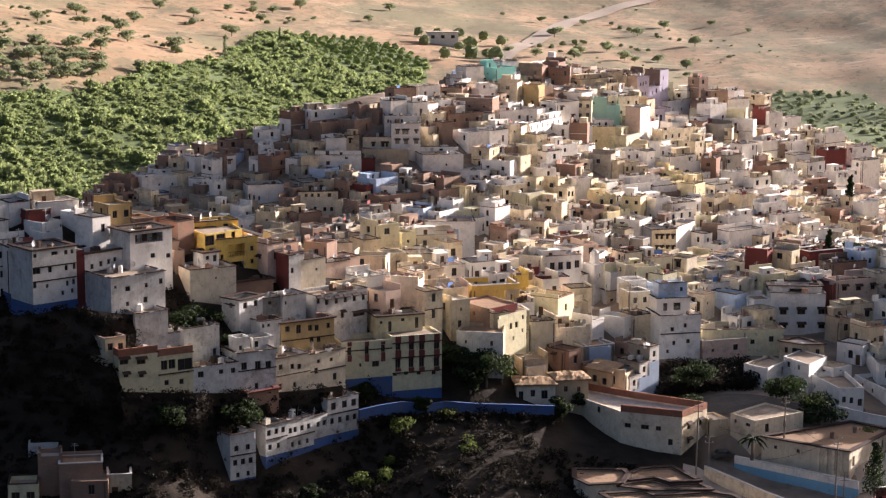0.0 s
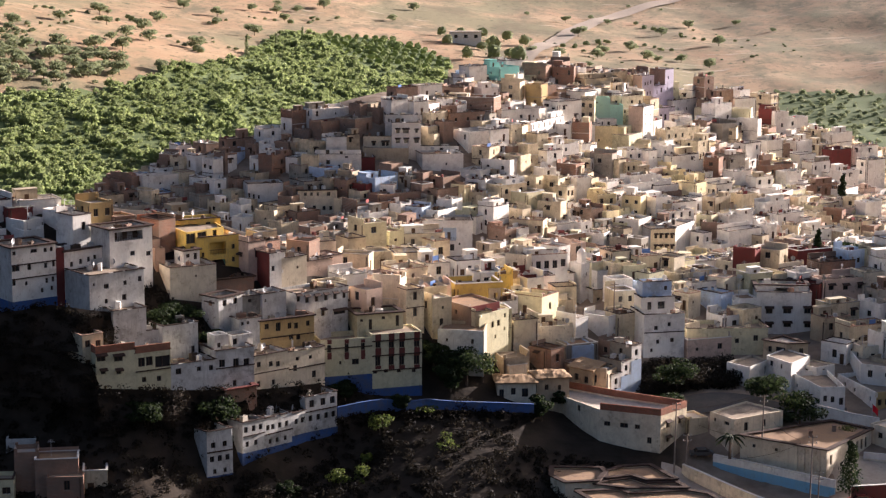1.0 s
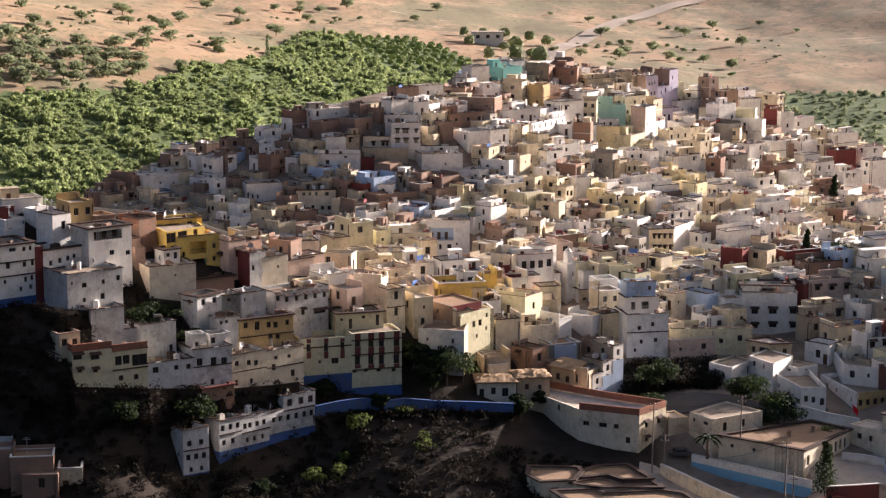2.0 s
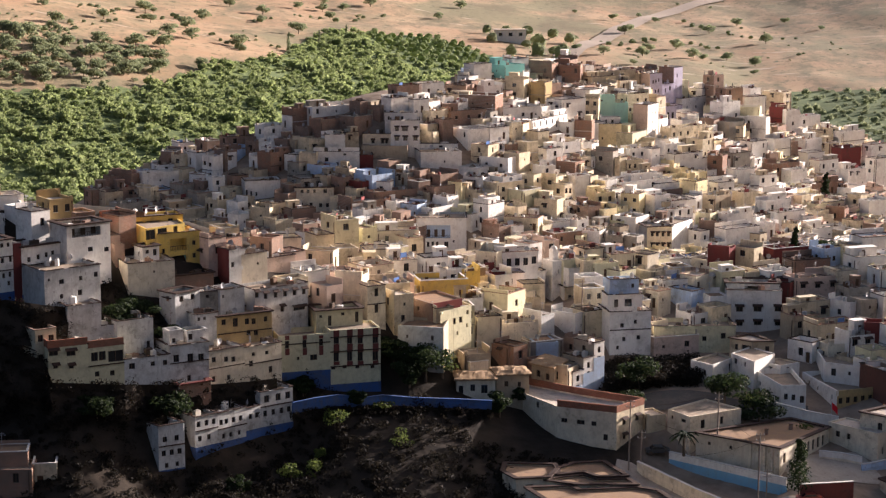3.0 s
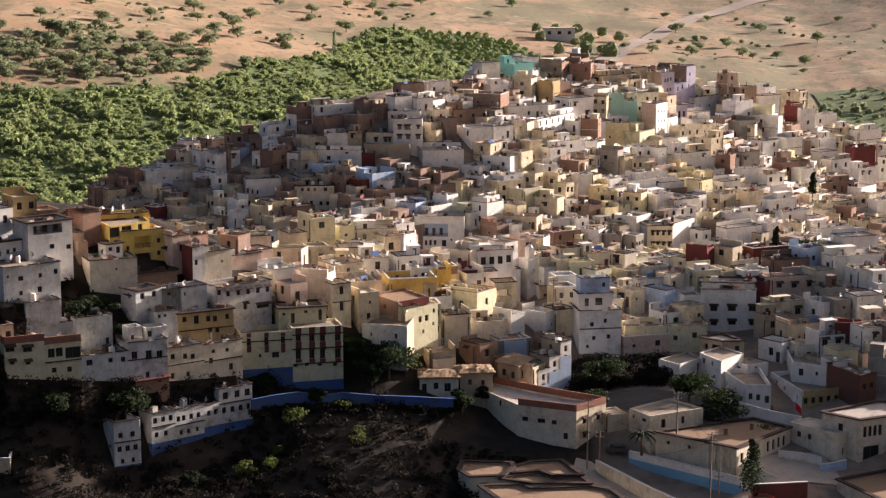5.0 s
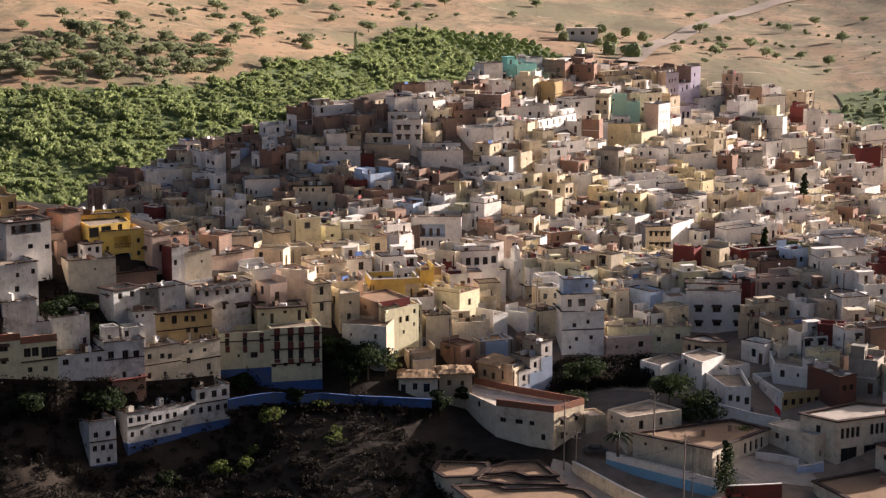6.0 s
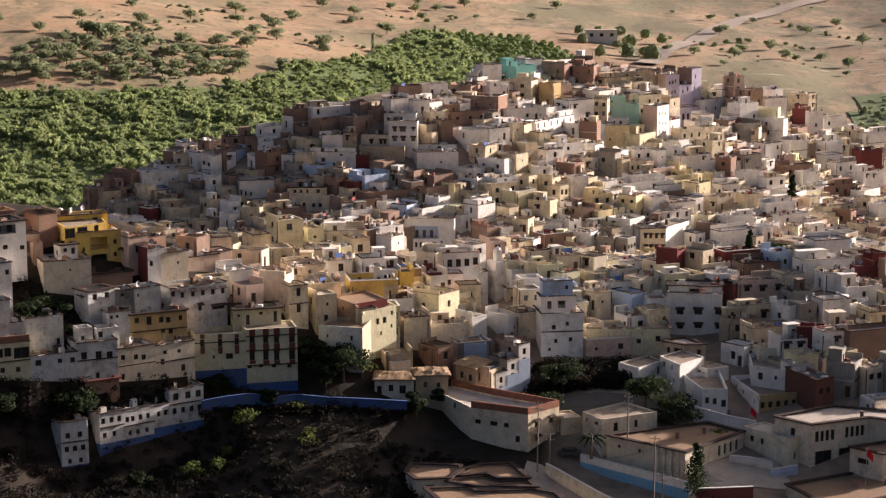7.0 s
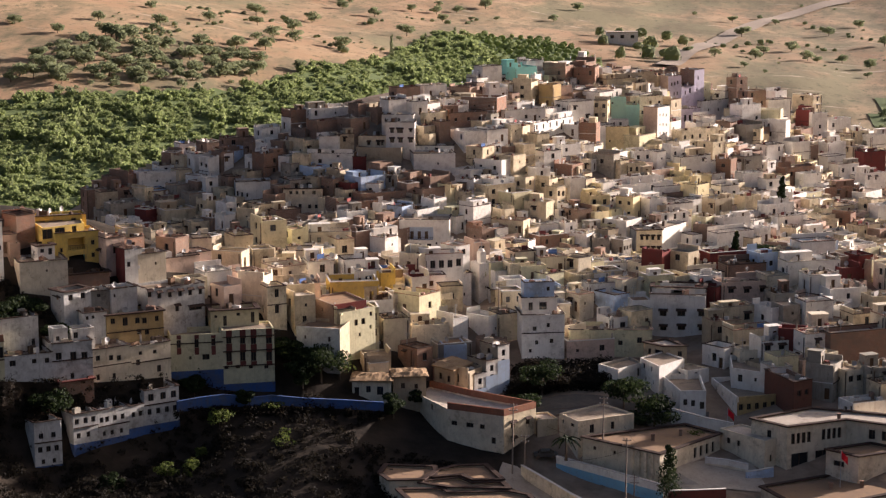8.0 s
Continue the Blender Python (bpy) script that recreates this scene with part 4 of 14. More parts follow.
house(90.3, 494.0, 1.4, 6.9, 7.8, 4.5, 66, "W", crowd=True)
house(97.8, 495.7, 1.1, 7.5, 6.8, 4.6, 49, "W", crowd=True)
house(106.0, 492.0, 1.3, 8.3, 8.4, 4.2, 39, "P", crowd=True)
house(122.4, 492.6, 0.4, 9.6, 6.8, 4.1, 61, "P", crowd=True)
house(132.9, 494.4, -0.6, 8.1, 7.6, 5.5, 54, "B", crowd=True)
house(142.1, 492.4, -0.9, 9.5, 7.2, 5.4, 69, "J", crowd=True)
house(148.9, 492.0, -1.0, 9.2, 7.2, 5.5, 48, "B", crowd=True)
house(158.2, 492.6, -0.5, 7.3, 6.6, 4.5, 52, "C", crowd=True)
house(169.0, 494.1, 0.4, 6.1, 6.8, 4.6, 48, "K", crowd=True)
house(-67.6, 502.2, 6.9, 7.6, 6.2, 5.4, 48, "C", crowd=True)
house(-61.0, 500.2, 7.0, 7.0, 7.2, 3.9, 53, "C", crowd=True)
house(-51.3, 503.8, 8.1, 7.2, 8.0, 3.1, 57, "C", crowd=True)
house(-27.2, 500.6, 10.2, 7.4, 6.1, 3.7, 54, "S", crowd=True)
house(-18.6, 501.6, 10.4, 9.6, 7.2, 3.8, 55, "W", crowd=True)
house(-8.5, 499.9, 9.3, 7.7, 5.5, 5.3, 45, "W", crowd=True)
house(18.3, 502.7, 5.2, 9.4, 6.7, 3.8, 50, "C", crowd=True)
house(27.2, 501.9, 3.9, 8.7, 7.7, 4.1, 53, "J", crowd=True)
house(37.0, 502.8, 2.8, 8.4, 7.7, 5.4, 67, "W", crowd=True)
house(43.8, 501.7, 2.2, 8.3, 7.3, 4.5, 53, "P", crowd=True)
house(51.6, 503.0, 1.6, 6.1, 6.9, 4.3, 51, "C", crowd=True)
house(61.0, 500.6, 1.2, 8.5, 6.7, 3.7, 38, "B", crowd=True)
house(69.6, 504.1, 0.7, 10.0, 6.9, 4.3, 68, "W", crowd=True)
house(78.0, 503.3, 0.6, 7.9, 8.3, 4.4, 60, "W", crowd=True)
house(89.9, 503.0, 0.4, 9.8, 6.6, 4.6, 62, "C", crowd=True)
house(104.3, 502.6, 0.1, 10.2, 6.1, 5.5, 52, "W", crowd=True)
house(116.8, 503.2, -0.4, 6.1, 5.6, 5.3, 52, "B", crowd=True)
house(123.6, 500.3, -0.7, 9.1, 7.8, 5.5, 54, "W", crowd=True)
house(132.9, 501.1, -1.4, 7.7, 6.3, 4.0, 68, "C", crowd=True)
house(141.7, 501.1, -1.8, 7.1, 6.2, 4.6, 38, "P", crowd=True)
house(150.9, 500.6, -1.8, 7.7, 5.8, 4.6, 58, "W", crowd=True)
house(160.8, 503.3, -1.5, 8.8, 8.3, 4.6, 47, "B", crowd=True)
house(169.1, 503.1, -0.5, 7.0, 8.1, 5.5, 53, "W", crowd=True)
house(-77.5, 508.8, 7.6, 6.3, 5.8, 4.5, 63, "B", crowd=True)
house(-71.7, 509.4, 7.6, 8.7, 6.1, 4.4, 52, "S", crowd=True)
house(-8.8, 509.6, 10.0, 9.7, 5.9, 4.5, 61, "B", crowd=True)
house(34.2, 508.1, 3.2, 8.3, 7.9, 3.2, 58, "N", crowd=True)
house(44.6, 510.1, 2.1, 8.0, 6.4, 3.5, 53, "C", crowd=True)
house(53.3, 511.2, 1.4, 7.1, 5.6, 4.0, 57, "K", crowd=True)
house(60.9, 510.7, 0.9, 7.0, 6.3, 3.7, 50, "W", crowd=True)
house(71.3, 510.7, 0.4, 9.2, 6.2, 5.0, 55, "W", crowd=True)
house(80.9, 511.7, 0.1, 8.5, 5.7, 5.0, 61, "P", crowd=True)
house(88.4, 511.0, -0.0, 7.7, 5.7, 3.7, 52, "B", crowd=True)
house(97.3, 510.0, -0.3, 9.7, 6.6, 5.2, 56, "B", crowd=True)
house(104.1, 511.1, -0.5, 7.2, 8.0, 4.4, 64, "J", crowd=True)
house(115.8, 511.2, -1.4, 10.1, 7.7, 4.7, 42, "K", crowd=True)
house(125.9, 508.6, -1.9, 8.6, 6.8, 4.1, 35, "K", crowd=True)
house(133.1, 510.7, -2.5, 6.6, 5.8, 5.3, 40, "W", crowd=True)
house(141.2, 512.0, -3.0, 8.6, 6.3, 3.9, 60, "W", crowd=True)
house(152.4, 509.2, -2.6, 7.6, 6.4, 4.5, 62, "W", crowd=True)
house(168.3, 509.7, -1.3, 6.1, 8.2, 5.7, 36, "P", crowd=True)
house(-43.3, 519.6, 11.2, 7.0, 8.0, 6.1, 44, "C", crowd=True)
house(61.0, 517.8, 0.9, 8.8, 6.0, 3.9, 57, "C", crowd=True)
house(71.3, 517.6, 0.3, 8.5, 7.9, 4.3, 51, "C", crowd=True)
house(81.5, 518.0, -0.1, 8.9, 5.5, 4.2, 49, "W", crowd=True)
house(87.8, 518.8, -0.4, 8.5, 7.7, 3.6, 59, "C", crowd=True)
house(99.4, 516.8, -0.8, 10.4, 5.5, 3.8, 56, "J", crowd=True)
house(108.4, 519.3, -1.4, 8.2, 7.9, 4.4, 57, "P", crowd=True)
house(114.1, 517.6, -1.8, 10.3, 6.3, 4.0, 55, "C", crowd=True)
house(121.7, 516.5, -2.1, 6.9, 7.5, 4.4, 50, "W", crowd=True)
house(133.9, 518.7, -3.2, 6.3, 8.4, 3.8, 38, "W", crowd=True)
house(141.2, 519.2, -3.5, 6.9, 8.0, 5.2, 37, "J", crowd=True)
house(149.4, 517.6, -3.4, 9.9, 6.0, 4.4, 45, "K", crowd=True)
house(161.0, 518.7, -2.8, 7.8, 8.4, 4.5, 56, "W", crowd=True)
house(166.8, 515.8, -1.8, 7.3, 5.9, 4.6, 45, "W", crowd=True)
house(-1.3, 524.0, 11.0, 8.9, 7.1, 4.9, 54, "W", crowd=True)
house(7.7, 527.9, 10.1, 10.4, 7.8, 5.2, 52, "N", crowd=True)
house(77.7, 527.2, 0.3, 9.3, 5.9, 3.6, 48, "B", crowd=True)
house(88.4, 526.3, -0.4, 6.4, 7.6, 5.1, 47, "W", crowd=True)
house(96.8, 526.5, -0.8, 6.3, 6.3, 4.2, 45, "K", crowd=True)
house(104.2, 526.2, -1.3, 8.0, 6.9, 5.2, 60, "J", crowd=True)
house(116.5, 527.7, -2.3, 7.6, 6.4, 5.2, 35, "B", crowd=True)
house(122.7, 525.8, -3.0, 10.5, 7.3, 4.6, 55, "B", crowd=True)
house(133.7, 526.2, -3.6, 9.2, 5.9, 4.3, 44, "W", crowd=True)
house(139.6, 525.6, -3.8, 8.9, 8.2, 3.7, 47, "N", crowd=True)
house(149.3, 524.8, -3.8, 6.9, 6.9, 5.1, 44, "C", crowd=True)
house(157.9, 525.0, -3.4, 9.5, 7.7, 5.2, 62, "B", crowd=True)
house(169.6, 527.4, -2.3, 7.7, 6.4, 4.8, 45, "B", crowd=True)
house(-36.4, 533.5, 16.1, 7.3, 7.5, 5.7, 36, "S", crowd=True)
house(-17.8, 535.2, 16.8, 8.6, 7.2, 6.0, 48, "L", crowd=True)
house(-0.1, 535.3, 14.2, 9.8, 7.5, 5.7, 43, "B", crowd=True)
house(43.7, 534.7, 4.8, 9.4, 6.9, 4.5, 48, "C", crowd=True)
house(89.4, 535.2, -0.1, 10.3, 7.5, 4.0, 43, "B", crowd=True)
house(96.1, 531.9, -0.6, 7.4, 6.6, 3.7, 61, "C", crowd=True)
house(106.9, 531.9, -1.5, 8.4, 5.7, 3.8, 41, "W", crowd=True)
house(113.7, 533.0, -2.1, 6.6, 7.0, 3.8, 63, "N", crowd=True)
house(125.7, 532.7, -3.3, 8.9, 6.6, 5.3, 65, "N", crowd=True)
house(133.4, 535.2, -3.9, 8.9, 6.1, 4.4, 50, "K", crowd=True)
house(143.0, 533.1, -4.0, 7.8, 8.0, 4.1, 61, "C", crowd=True)
house(152.3, 535.4, -4.0, 10.5, 6.8, 4.9, 44, "B", crowd=True)
house(161.1, 533.1, -3.5, 6.0, 7.0, 5.3, 56, "W", crowd=True)
house(169.4, 535.0, -2.7, 9.7, 6.5, 4.2, 55, "C", crowd=True)
house(-50.6, 541.3, 17.9, 8.9, 6.2, 5.0, 52, "K", crowd=True)
house(-32.6, 540.0, 19.9, 6.2, 5.7, 4.6, 54, "L", crowd=True)
house(-0.2, 541.2, 16.8, 7.4, 6.8, 5.4, 51, "B", crowd=True)
house(10.6, 544.1, 15.3, 7.0, 6.4, 5.7, 61, "W", crowd=True)
house(52.4, 542.1, 4.6, 7.4, 7.3, 6.2, 58, "W", crowd=True)
house(95.9, 541.5, -0.3, 7.3, 7.9, 4.5, 61, "B", crowd=True)
house(104.1, 543.5, -0.9, 7.8, 8.0, 3.9, 52, "K", crowd=True)
house(116.6, 541.0, -2.3, 6.2, 7.9, 4.6, 42, "P", crowd=True)
house(123.6, 543.7, -3.1, 10.0, 8.2, 5.4, 59, "W", crowd=True)
house(139.7, 540.6, -4.1, 8.3, 6.8, 5.0, 44, "J", crowd=True)
house(159.6, 543.9, -4.0, 9.8, 7.4, 5.3, 35, "W", crowd=True)
house(167.8, 541.2, -3.2, 8.0, 8.4, 4.3, 44, "K", crowd=True)
house(-36.3, 550.7, 24.3, 8.7, 7.3, 6.0, 46, "C", crowd=True)
house(9.3, 549.3, 18.0, 7.2, 6.3, 4.9, 60, "W", crowd=True)
house(20.1, 549.6, 15.3, 8.5, 5.7, 5.3, 44, "W", crowd=True)
house(80.1, 548.9, 2.0, 7.5, 8.2, 3.9, 43, "W", crowd=True)
house(107.7, 549.1, -0.8, 7.3, 7.2, 3.6, 66, "W", crowd=True)
house(116.5, 551.3, -1.9, 7.1, 7.8, 5.5, 37, "W", crowd=True)
house(131.1, 551.7, -3.5, 8.8, 6.0, 3.8, 56, "C", crowd=True)
house(142.4, 549.1, -4.1, 8.5, 6.8, 4.1, 64, "W", crowd=True)
house(151.2, 548.3, -4.2, 6.7, 7.4, 4.8, 54, "K", crowd=True)
house(160.8, 548.9, -3.8, 6.3, 5.6, 4.3, 62, "K", crowd=True)
house(169.8, 550.0, -2.9, 8.1, 6.0, 4.7, 61, "J", crowd=True)
house(-25.6, 560.0, 30.2, 7.5, 7.4, 5.5, 53, "B", crowd=True)
house(54.3, 557.4, 8.4, 6.5, 5.8, 5.9, 39, "W", crowd=True)
house(71.7, 559.0, 4.9, 6.0, 8.3, 4.2, 49, "W", crowd=True)
house(88.8, 557.2, 2.3, 6.7, 5.6, 4.1, 57, "C", crowd=True)
house(123.4, 556.2, -2.3, 8.1, 6.8, 3.9, 65, "W", crowd=True)
house(141.2, 556.3, -4.0, 8.2, 7.2, 5.0, 49, "C", crowd=True)
house(151.5, 560.1, -4.1, 6.4, 7.3, 4.9, 43, "W", crowd=True)
house(157.4, 555.9, -4.1, 9.4, 8.3, 3.7, 59, "W", crowd=True)
house(169.8, 556.0, -3.1, 6.7, 7.5, 4.7, 54, "W", crowd=True)
house(-19.1, 567.5, 33.6, 8.2, 6.5, 4.6, 59, "B", crowd=True)
house(19.3, 566.3, 21.8, 10.2, 5.8, 5.8, 62, "B", crowd=True)
house(45.9, 566.1, 12.5, 7.4, 8.2, 4.9, 52, "W", crowd=True)
house(62.0, 563.8, 7.9, 9.9, 8.2, 5.0, 43, "W", crowd=True)
house(89.6, 567.4, 3.6, 8.2, 6.9, 3.8, 51, "C", crowd=True)
house(123.2, 568.2, -1.6, 7.7, 5.7, 3.1, 52, "C", crowd=True)
house(132.3, 568.1, -3.1, 10.3, 8.3, 4.7, 53, "B", crowd=True)
house(140.0, 566.4, -3.6, 8.6, 6.3, 5.1, 64, "C", crowd=True)
house(151.2, 564.9, -4.0, 6.1, 8.0, 3.5, 68, "K", crowd=True)
house(158.3, 565.9, -3.9, 10.0, 6.1, 5.0, 65, "W", crowd=True)
house(166.5, 568.0, -3.5, 8.9, 6.8, 5.3, 47, "C", crowd=True)
house(-6.1, 572.0, 33.3, 6.7, 6.3, 5.4, 57, "W", crowd=True)
house(61.9, 573.8, 9.8, 9.1, 7.7, 5.7, 34, "W", crowd=True)
house(80.4, 575.9, 6.2, 8.1, 7.8, 3.7, 42, "P", crowd=True)
house(141.6, 573.1, -3.5, 10.2, 8.0, 5.1, 58, "W", crowd=True)
house(149.3, 575.2, -3.7, 6.3, 5.6, 4.9, 37, "W", crowd=True)
house(156.9, 572.5, -3.7, 7.5, 7.5, 3.5, 54, "W", crowd=True)
house(167.3, 573.6, -3.4, 8.2, 8.2, 5.3, 49, "W", crowd=True)
house(35.5, 582.2, 20.9, 6.4, 8.0, 5.8, 61, "C", crowd=True)
house(63.4, 583.7, 11.6, 9.0, 7.2, 5.1, 41, "J", crowd=True)
house(86.7, 583.7, 6.2, 8.8, 5.8, 5.8, 42, "W", crowd=True)
house(98.6, 582.0, 3.5, 8.2, 8.4, 4.0, 56, "P", crowd=True)
house(106.9, 580.6, 1.9, 9.4, 5.9, 4.5, 43, "C", crowd=True)
house(122.8, 582.2, -0.8, 6.7, 7.9, 4.5, 53, "W", crowd=True)
house(133.8, 580.4, -2.6, 9.5, 8.4, 4.8, 49, "W", crowd=True)
house(142.2, 582.9, -3.0, 9.4, 7.1, 3.7, 56, "W", crowd=True)
house(152.3, 584.0, -3.5, 8.8, 7.2, 5.0, 56, "W", crowd=True)
house(158.7, 582.7, -3.5, 9.1, 7.3, 4.2, 68, "C", crowd=True)
house(167.8, 582.6, -3.2, 8.7, 6.0, 5.2, 54, "W", crowd=True)
house(60.1, 589.3, 13.9, 9.4, 7.0, 4.2, 45, "P", crowd=True)
house(70.5, 591.4, 11.4, 10.4, 5.7, 4.7, 44, "K", crowd=True)
house(80.6, 591.4, 8.6, 8.9, 8.5, 5.3, 56, "C", crowd=True)
house(88.8, 589.5, 6.6, 8.6, 6.1, 4.9, 51, "W", crowd=True)
house(97.7, 591.4, 4.7, 6.6, 8.4, 4.6, 48, "P", crowd=True)
house(116.6, 591.8, 0.9, 10.5, 8.0, 4.7, 54, "P", crowd=True)
house(131.6, 588.4, -1.6, 6.0, 7.7, 4.1, 60, "K", crowd=True)
house(139.5, 589.1, -2.7, 7.6, 8.2, 4.6, 35, "N", crowd=True)
house(152.0, 591.6, -3.2, 10.2, 8.1, 5.1, 49, "W", crowd=True)
house(161.1, 588.6, -3.2, 6.9, 7.4, 3.5, 63, "N", crowd=True)
house(167.7, 591.4, -2.9, 6.2, 6.2, 5.0, 41, "W", crowd=True)
house(19.0, 597.0, 32.1, 7.5, 6.3, 4.5, 51, "W", crowd=True)
house(35.7, 597.1, 25.2, 7.1, 7.8, 5.1, 60, "W", crowd=True)
house(81.8, 598.4, 9.5, 7.3, 7.6, 3.8, 57, "B", crowd=True)
house(99.5, 597.2, 5.1, 9.4, 7.7, 5.0, 61, "W", crowd=True)
house(113.6, 598.4, 2.0, 8.5, 7.5, 4.6, 39, "C", crowd=True)
house(140.7, 599.6, -2.1, 9.2, 8.0, 4.5, 58, "B", crowd=True)
house(149.2, 597.4, -2.9, 6.6, 8.2, 3.7, 60, "W", crowd=True)
house(159.9, 596.6, -3.0, 9.5, 7.5, 5.0, 55, "K", crowd=True)
house(167.8, 596.6, -2.9, 9.7, 5.5, 5.1, 56, "W", crowd=True)
house(10.1, 605.9, 36.4, 7.7, 7.6, 4.7, 44, "C", crowd=True)
house(43.0, 604.0, 24.8, 7.4, 5.5, 4.4, 56, "W", crowd=True)
house(54.4, 606.3, 20.1, 9.8, 7.4, 6.0, 61, "N", crowd=True)
house(61.9, 606.3, 17.6, 9.4, 6.3, 5.0, 48, "C", crowd=True)
house(86.8, 605.4, 9.5, 9.4, 6.4, 4.2, 52, "B", crowd=True)
house(95.5, 605.7, 7.2, 7.3, 6.7, 5.2, 51, "N", crowd=True)
house(105.2, 605.2, 4.8, 7.8, 5.9, 4.6, 49, "N", crowd=True)
house(122.6, 607.6, 1.1, 8.4, 7.3, 4.4, 56, "W", crowd=True)
house(131.4, 605.2, -0.4, 7.2, 5.6, 5.4, 58, "C", crowd=True)
house(149.3, 605.4, -2.5, 9.5, 7.6, 3.7, 54, "W", crowd=True)
house(159.4, 606.9, -2.7, 8.6, 7.0, 4.9, 55, "P", crowd=True)
house(167.1, 606.2, -2.7, 6.4, 5.7, 3.5, 57, "W", crowd=True)
house(97.1, 615.0, 8.4, 6.4, 5.6, 4.6, 63, "C", crowd=True)
house(122.9, 616.1, 1.6, 9.6, 5.7, 3.6, 43, "C", crowd=True)
house(132.0, 612.4, -0.4, 9.2, 6.9, 5.7, 46, "C", crowd=True)
house(142.4, 615.8, -1.5, 6.5, 6.5, 4.5, 63, "W", crowd=True)
house(152.2, 616.0, -2.4, 9.8, 7.2, 5.1, 58, "N", crowd=True)
house(158.4, 612.7, -2.6, 8.4, 7.2, 4.9, 55, "C", crowd=True)
house(167.6, 611.9, -2.6, 7.4, 7.6, 3.4, 57, "N", crowd=True)
house(8.6, 623.1, 38.3, 8.5, 6.6, 3.9, 41, "W", crowd=True)
house(26.1, 621.6, 35.0, 9.4, 5.5, 4.5, 47, "C", crowd=True)
house(33.7, 621.1, 32.4, 6.9, 7.1, 4.9, 50, "B", crowd=True)
house(46.2, 623.8, 28.2, 9.8, 7.4, 5.6, 37, "C", crowd=True)
house(63.6, 624.0, 22.4, 6.2, 5.6, 5.8, 62, "W", crowd=True)
house(87.0, 622.2, 12.6, 9.4, 8.0, 6.7, 59, "B", crowd=True)
house(124.3, 621.8, 1.7, 10.0, 6.2, 5.9, 56, "W", crowd=True)
house(132.1, 624.0, 0.3, 7.1, 6.0, 4.9, 51, "P", crowd=True)
house(139.6, 621.4, -1.2, 8.7, 8.1, 4.2, 53, "C", crowd=True)
house(152.4, 623.4, -2.4, 9.8, 7.9, 5.2, 58, "J", crowd=True)
house(168.8, 622.3, -2.8, 9.8, 7.2, 3.5, 55, "W", crowd=True)
house(9.0, 628.4, 38.0, 7.2, 6.8, 3.8, 42, "L", crowd=True)
house(25.5, 630.2, 36.4, 7.8, 6.2, 3.3, 43, "C", crowd=True)
house(33.8, 629.5, 34.1, 8.1, 8.3, 3.9, 51, "W", crowd=True)
house(73.2, 631.4, 20.9, 6.6, 6.0, 6.1, 34, "W", crowd=True)
house(81.1, 630.4, 17.3, 7.1, 6.2, 4.9, 62, "W", crowd=True)
house(87.3, 632.1, 14.9, 9.1, 6.9, 4.6, 66, "W", crowd=True)
house(105.4, 631.8, 8.1, 6.2, 6.0, 4.9, 51, "B", crowd=True)
house(113.6, 629.1, 5.2, 9.6, 6.7, 4.7, 69, "K", crowd=True)
house(122.3, 631.9, 2.9, 7.4, 6.1, 4.7, 55, "W", crowd=True)
house(139.3, 628.3, -0.9, 10.0, 6.6, 5.7, 48, "W", crowd=True)
house(151.2, 630.2, -2.1, 6.9, 5.7, 4.4, 61, "N", crowd=True)
house(160.4, 628.0, -2.8, 9.7, 8.4, 5.1, 34, "W", crowd=True)
house(167.8, 629.4, -3.0, 9.5, 5.9, 4.2, 50, "P", crowd=True)
house(-17.5, 638.4, 26.0, 7.3, 6.8, 5.7, 53, "B", crowd=True)
house(9.6, 637.9, 36.6, 10.4, 7.0, 4.3, 55, "C", crowd=True)
house(42.8, 637.1, 33.7, 6.1, 6.2, 3.7, 34, "B", crowd=True)
house(53.9, 637.1, 30.3, 6.5, 6.5, 5.1, 53, "W", crowd=True)
house(62.4, 636.3, 26.5, 6.5, 8.0, 7.2, 60, "K", crowd=True)
house(98.9, 636.9, 11.2, 6.2, 8.2, 5.0, 67, "W", crowd=True)
house(106.0, 638.5, 8.9, 7.4, 6.9, 5.2, 65, "J", crowd=True)
house(124.3, 638.7, 2.7, 8.2, 7.3, 5.0, 51, "W", crowd=True)
house(134.1, 637.8, 0.5, 9.7, 6.0, 4.3, 59, "P", crowd=True)
house(142.6, 637.2, -1.1, 9.1, 6.0, 4.9, 40, "C", crowd=True)
house(152.2, 640.2, -2.3, 10.0, 6.9, 4.1, 40, "W", crowd=True)
house(161.2, 635.8, -3.0, 7.5, 8.4, 5.2, 54, "B", crowd=True)
house(-15.6, 644.4, 25.1, 6.5, 6.7, 6.1, 61, "B", crowd=True)
house(8.4, 646.9, 34.7, 7.3, 6.8, 5.9, 50, "B", crowd=True)
house(18.2, 646.8, 36.5, 9.3, 7.6, 4.7, 38, "C", crowd=True)
house(27.0, 644.4, 37.4, 9.1, 8.2, 5.1, 68, "W", crowd=True)
house(132.9, 644.5, 1.3, 8.9, 5.8, 4.9, 64, "W", crowd=True)
house(151.5, 648.1, -1.9, 7.9, 5.9, 5.4, 58, "W", crowd=True)
house(157.3, 647.6, -2.6, 6.8, 5.9, 3.9, 66, "W", crowd=True)
house(169.7, 648.1, -3.7, 6.0, 8.2, 3.7, 43, "P", crowd=True)
house(-17.2, 654.4, 18.8, 7.3, 8.0, 8.1, 47, "K", crowd=True)
house(-10.2, 653.1, 24.4, 8.5, 8.0, 6.3, 48, "B", crowd=True)
house(9.4, 652.2, 33.5, 8.5, 7.5, 6.2, 49, "S", crowd=True)
house(16.8, 655.8, 34.2, 10.2, 7.8, 6.1, 35, "W", crowd=True)
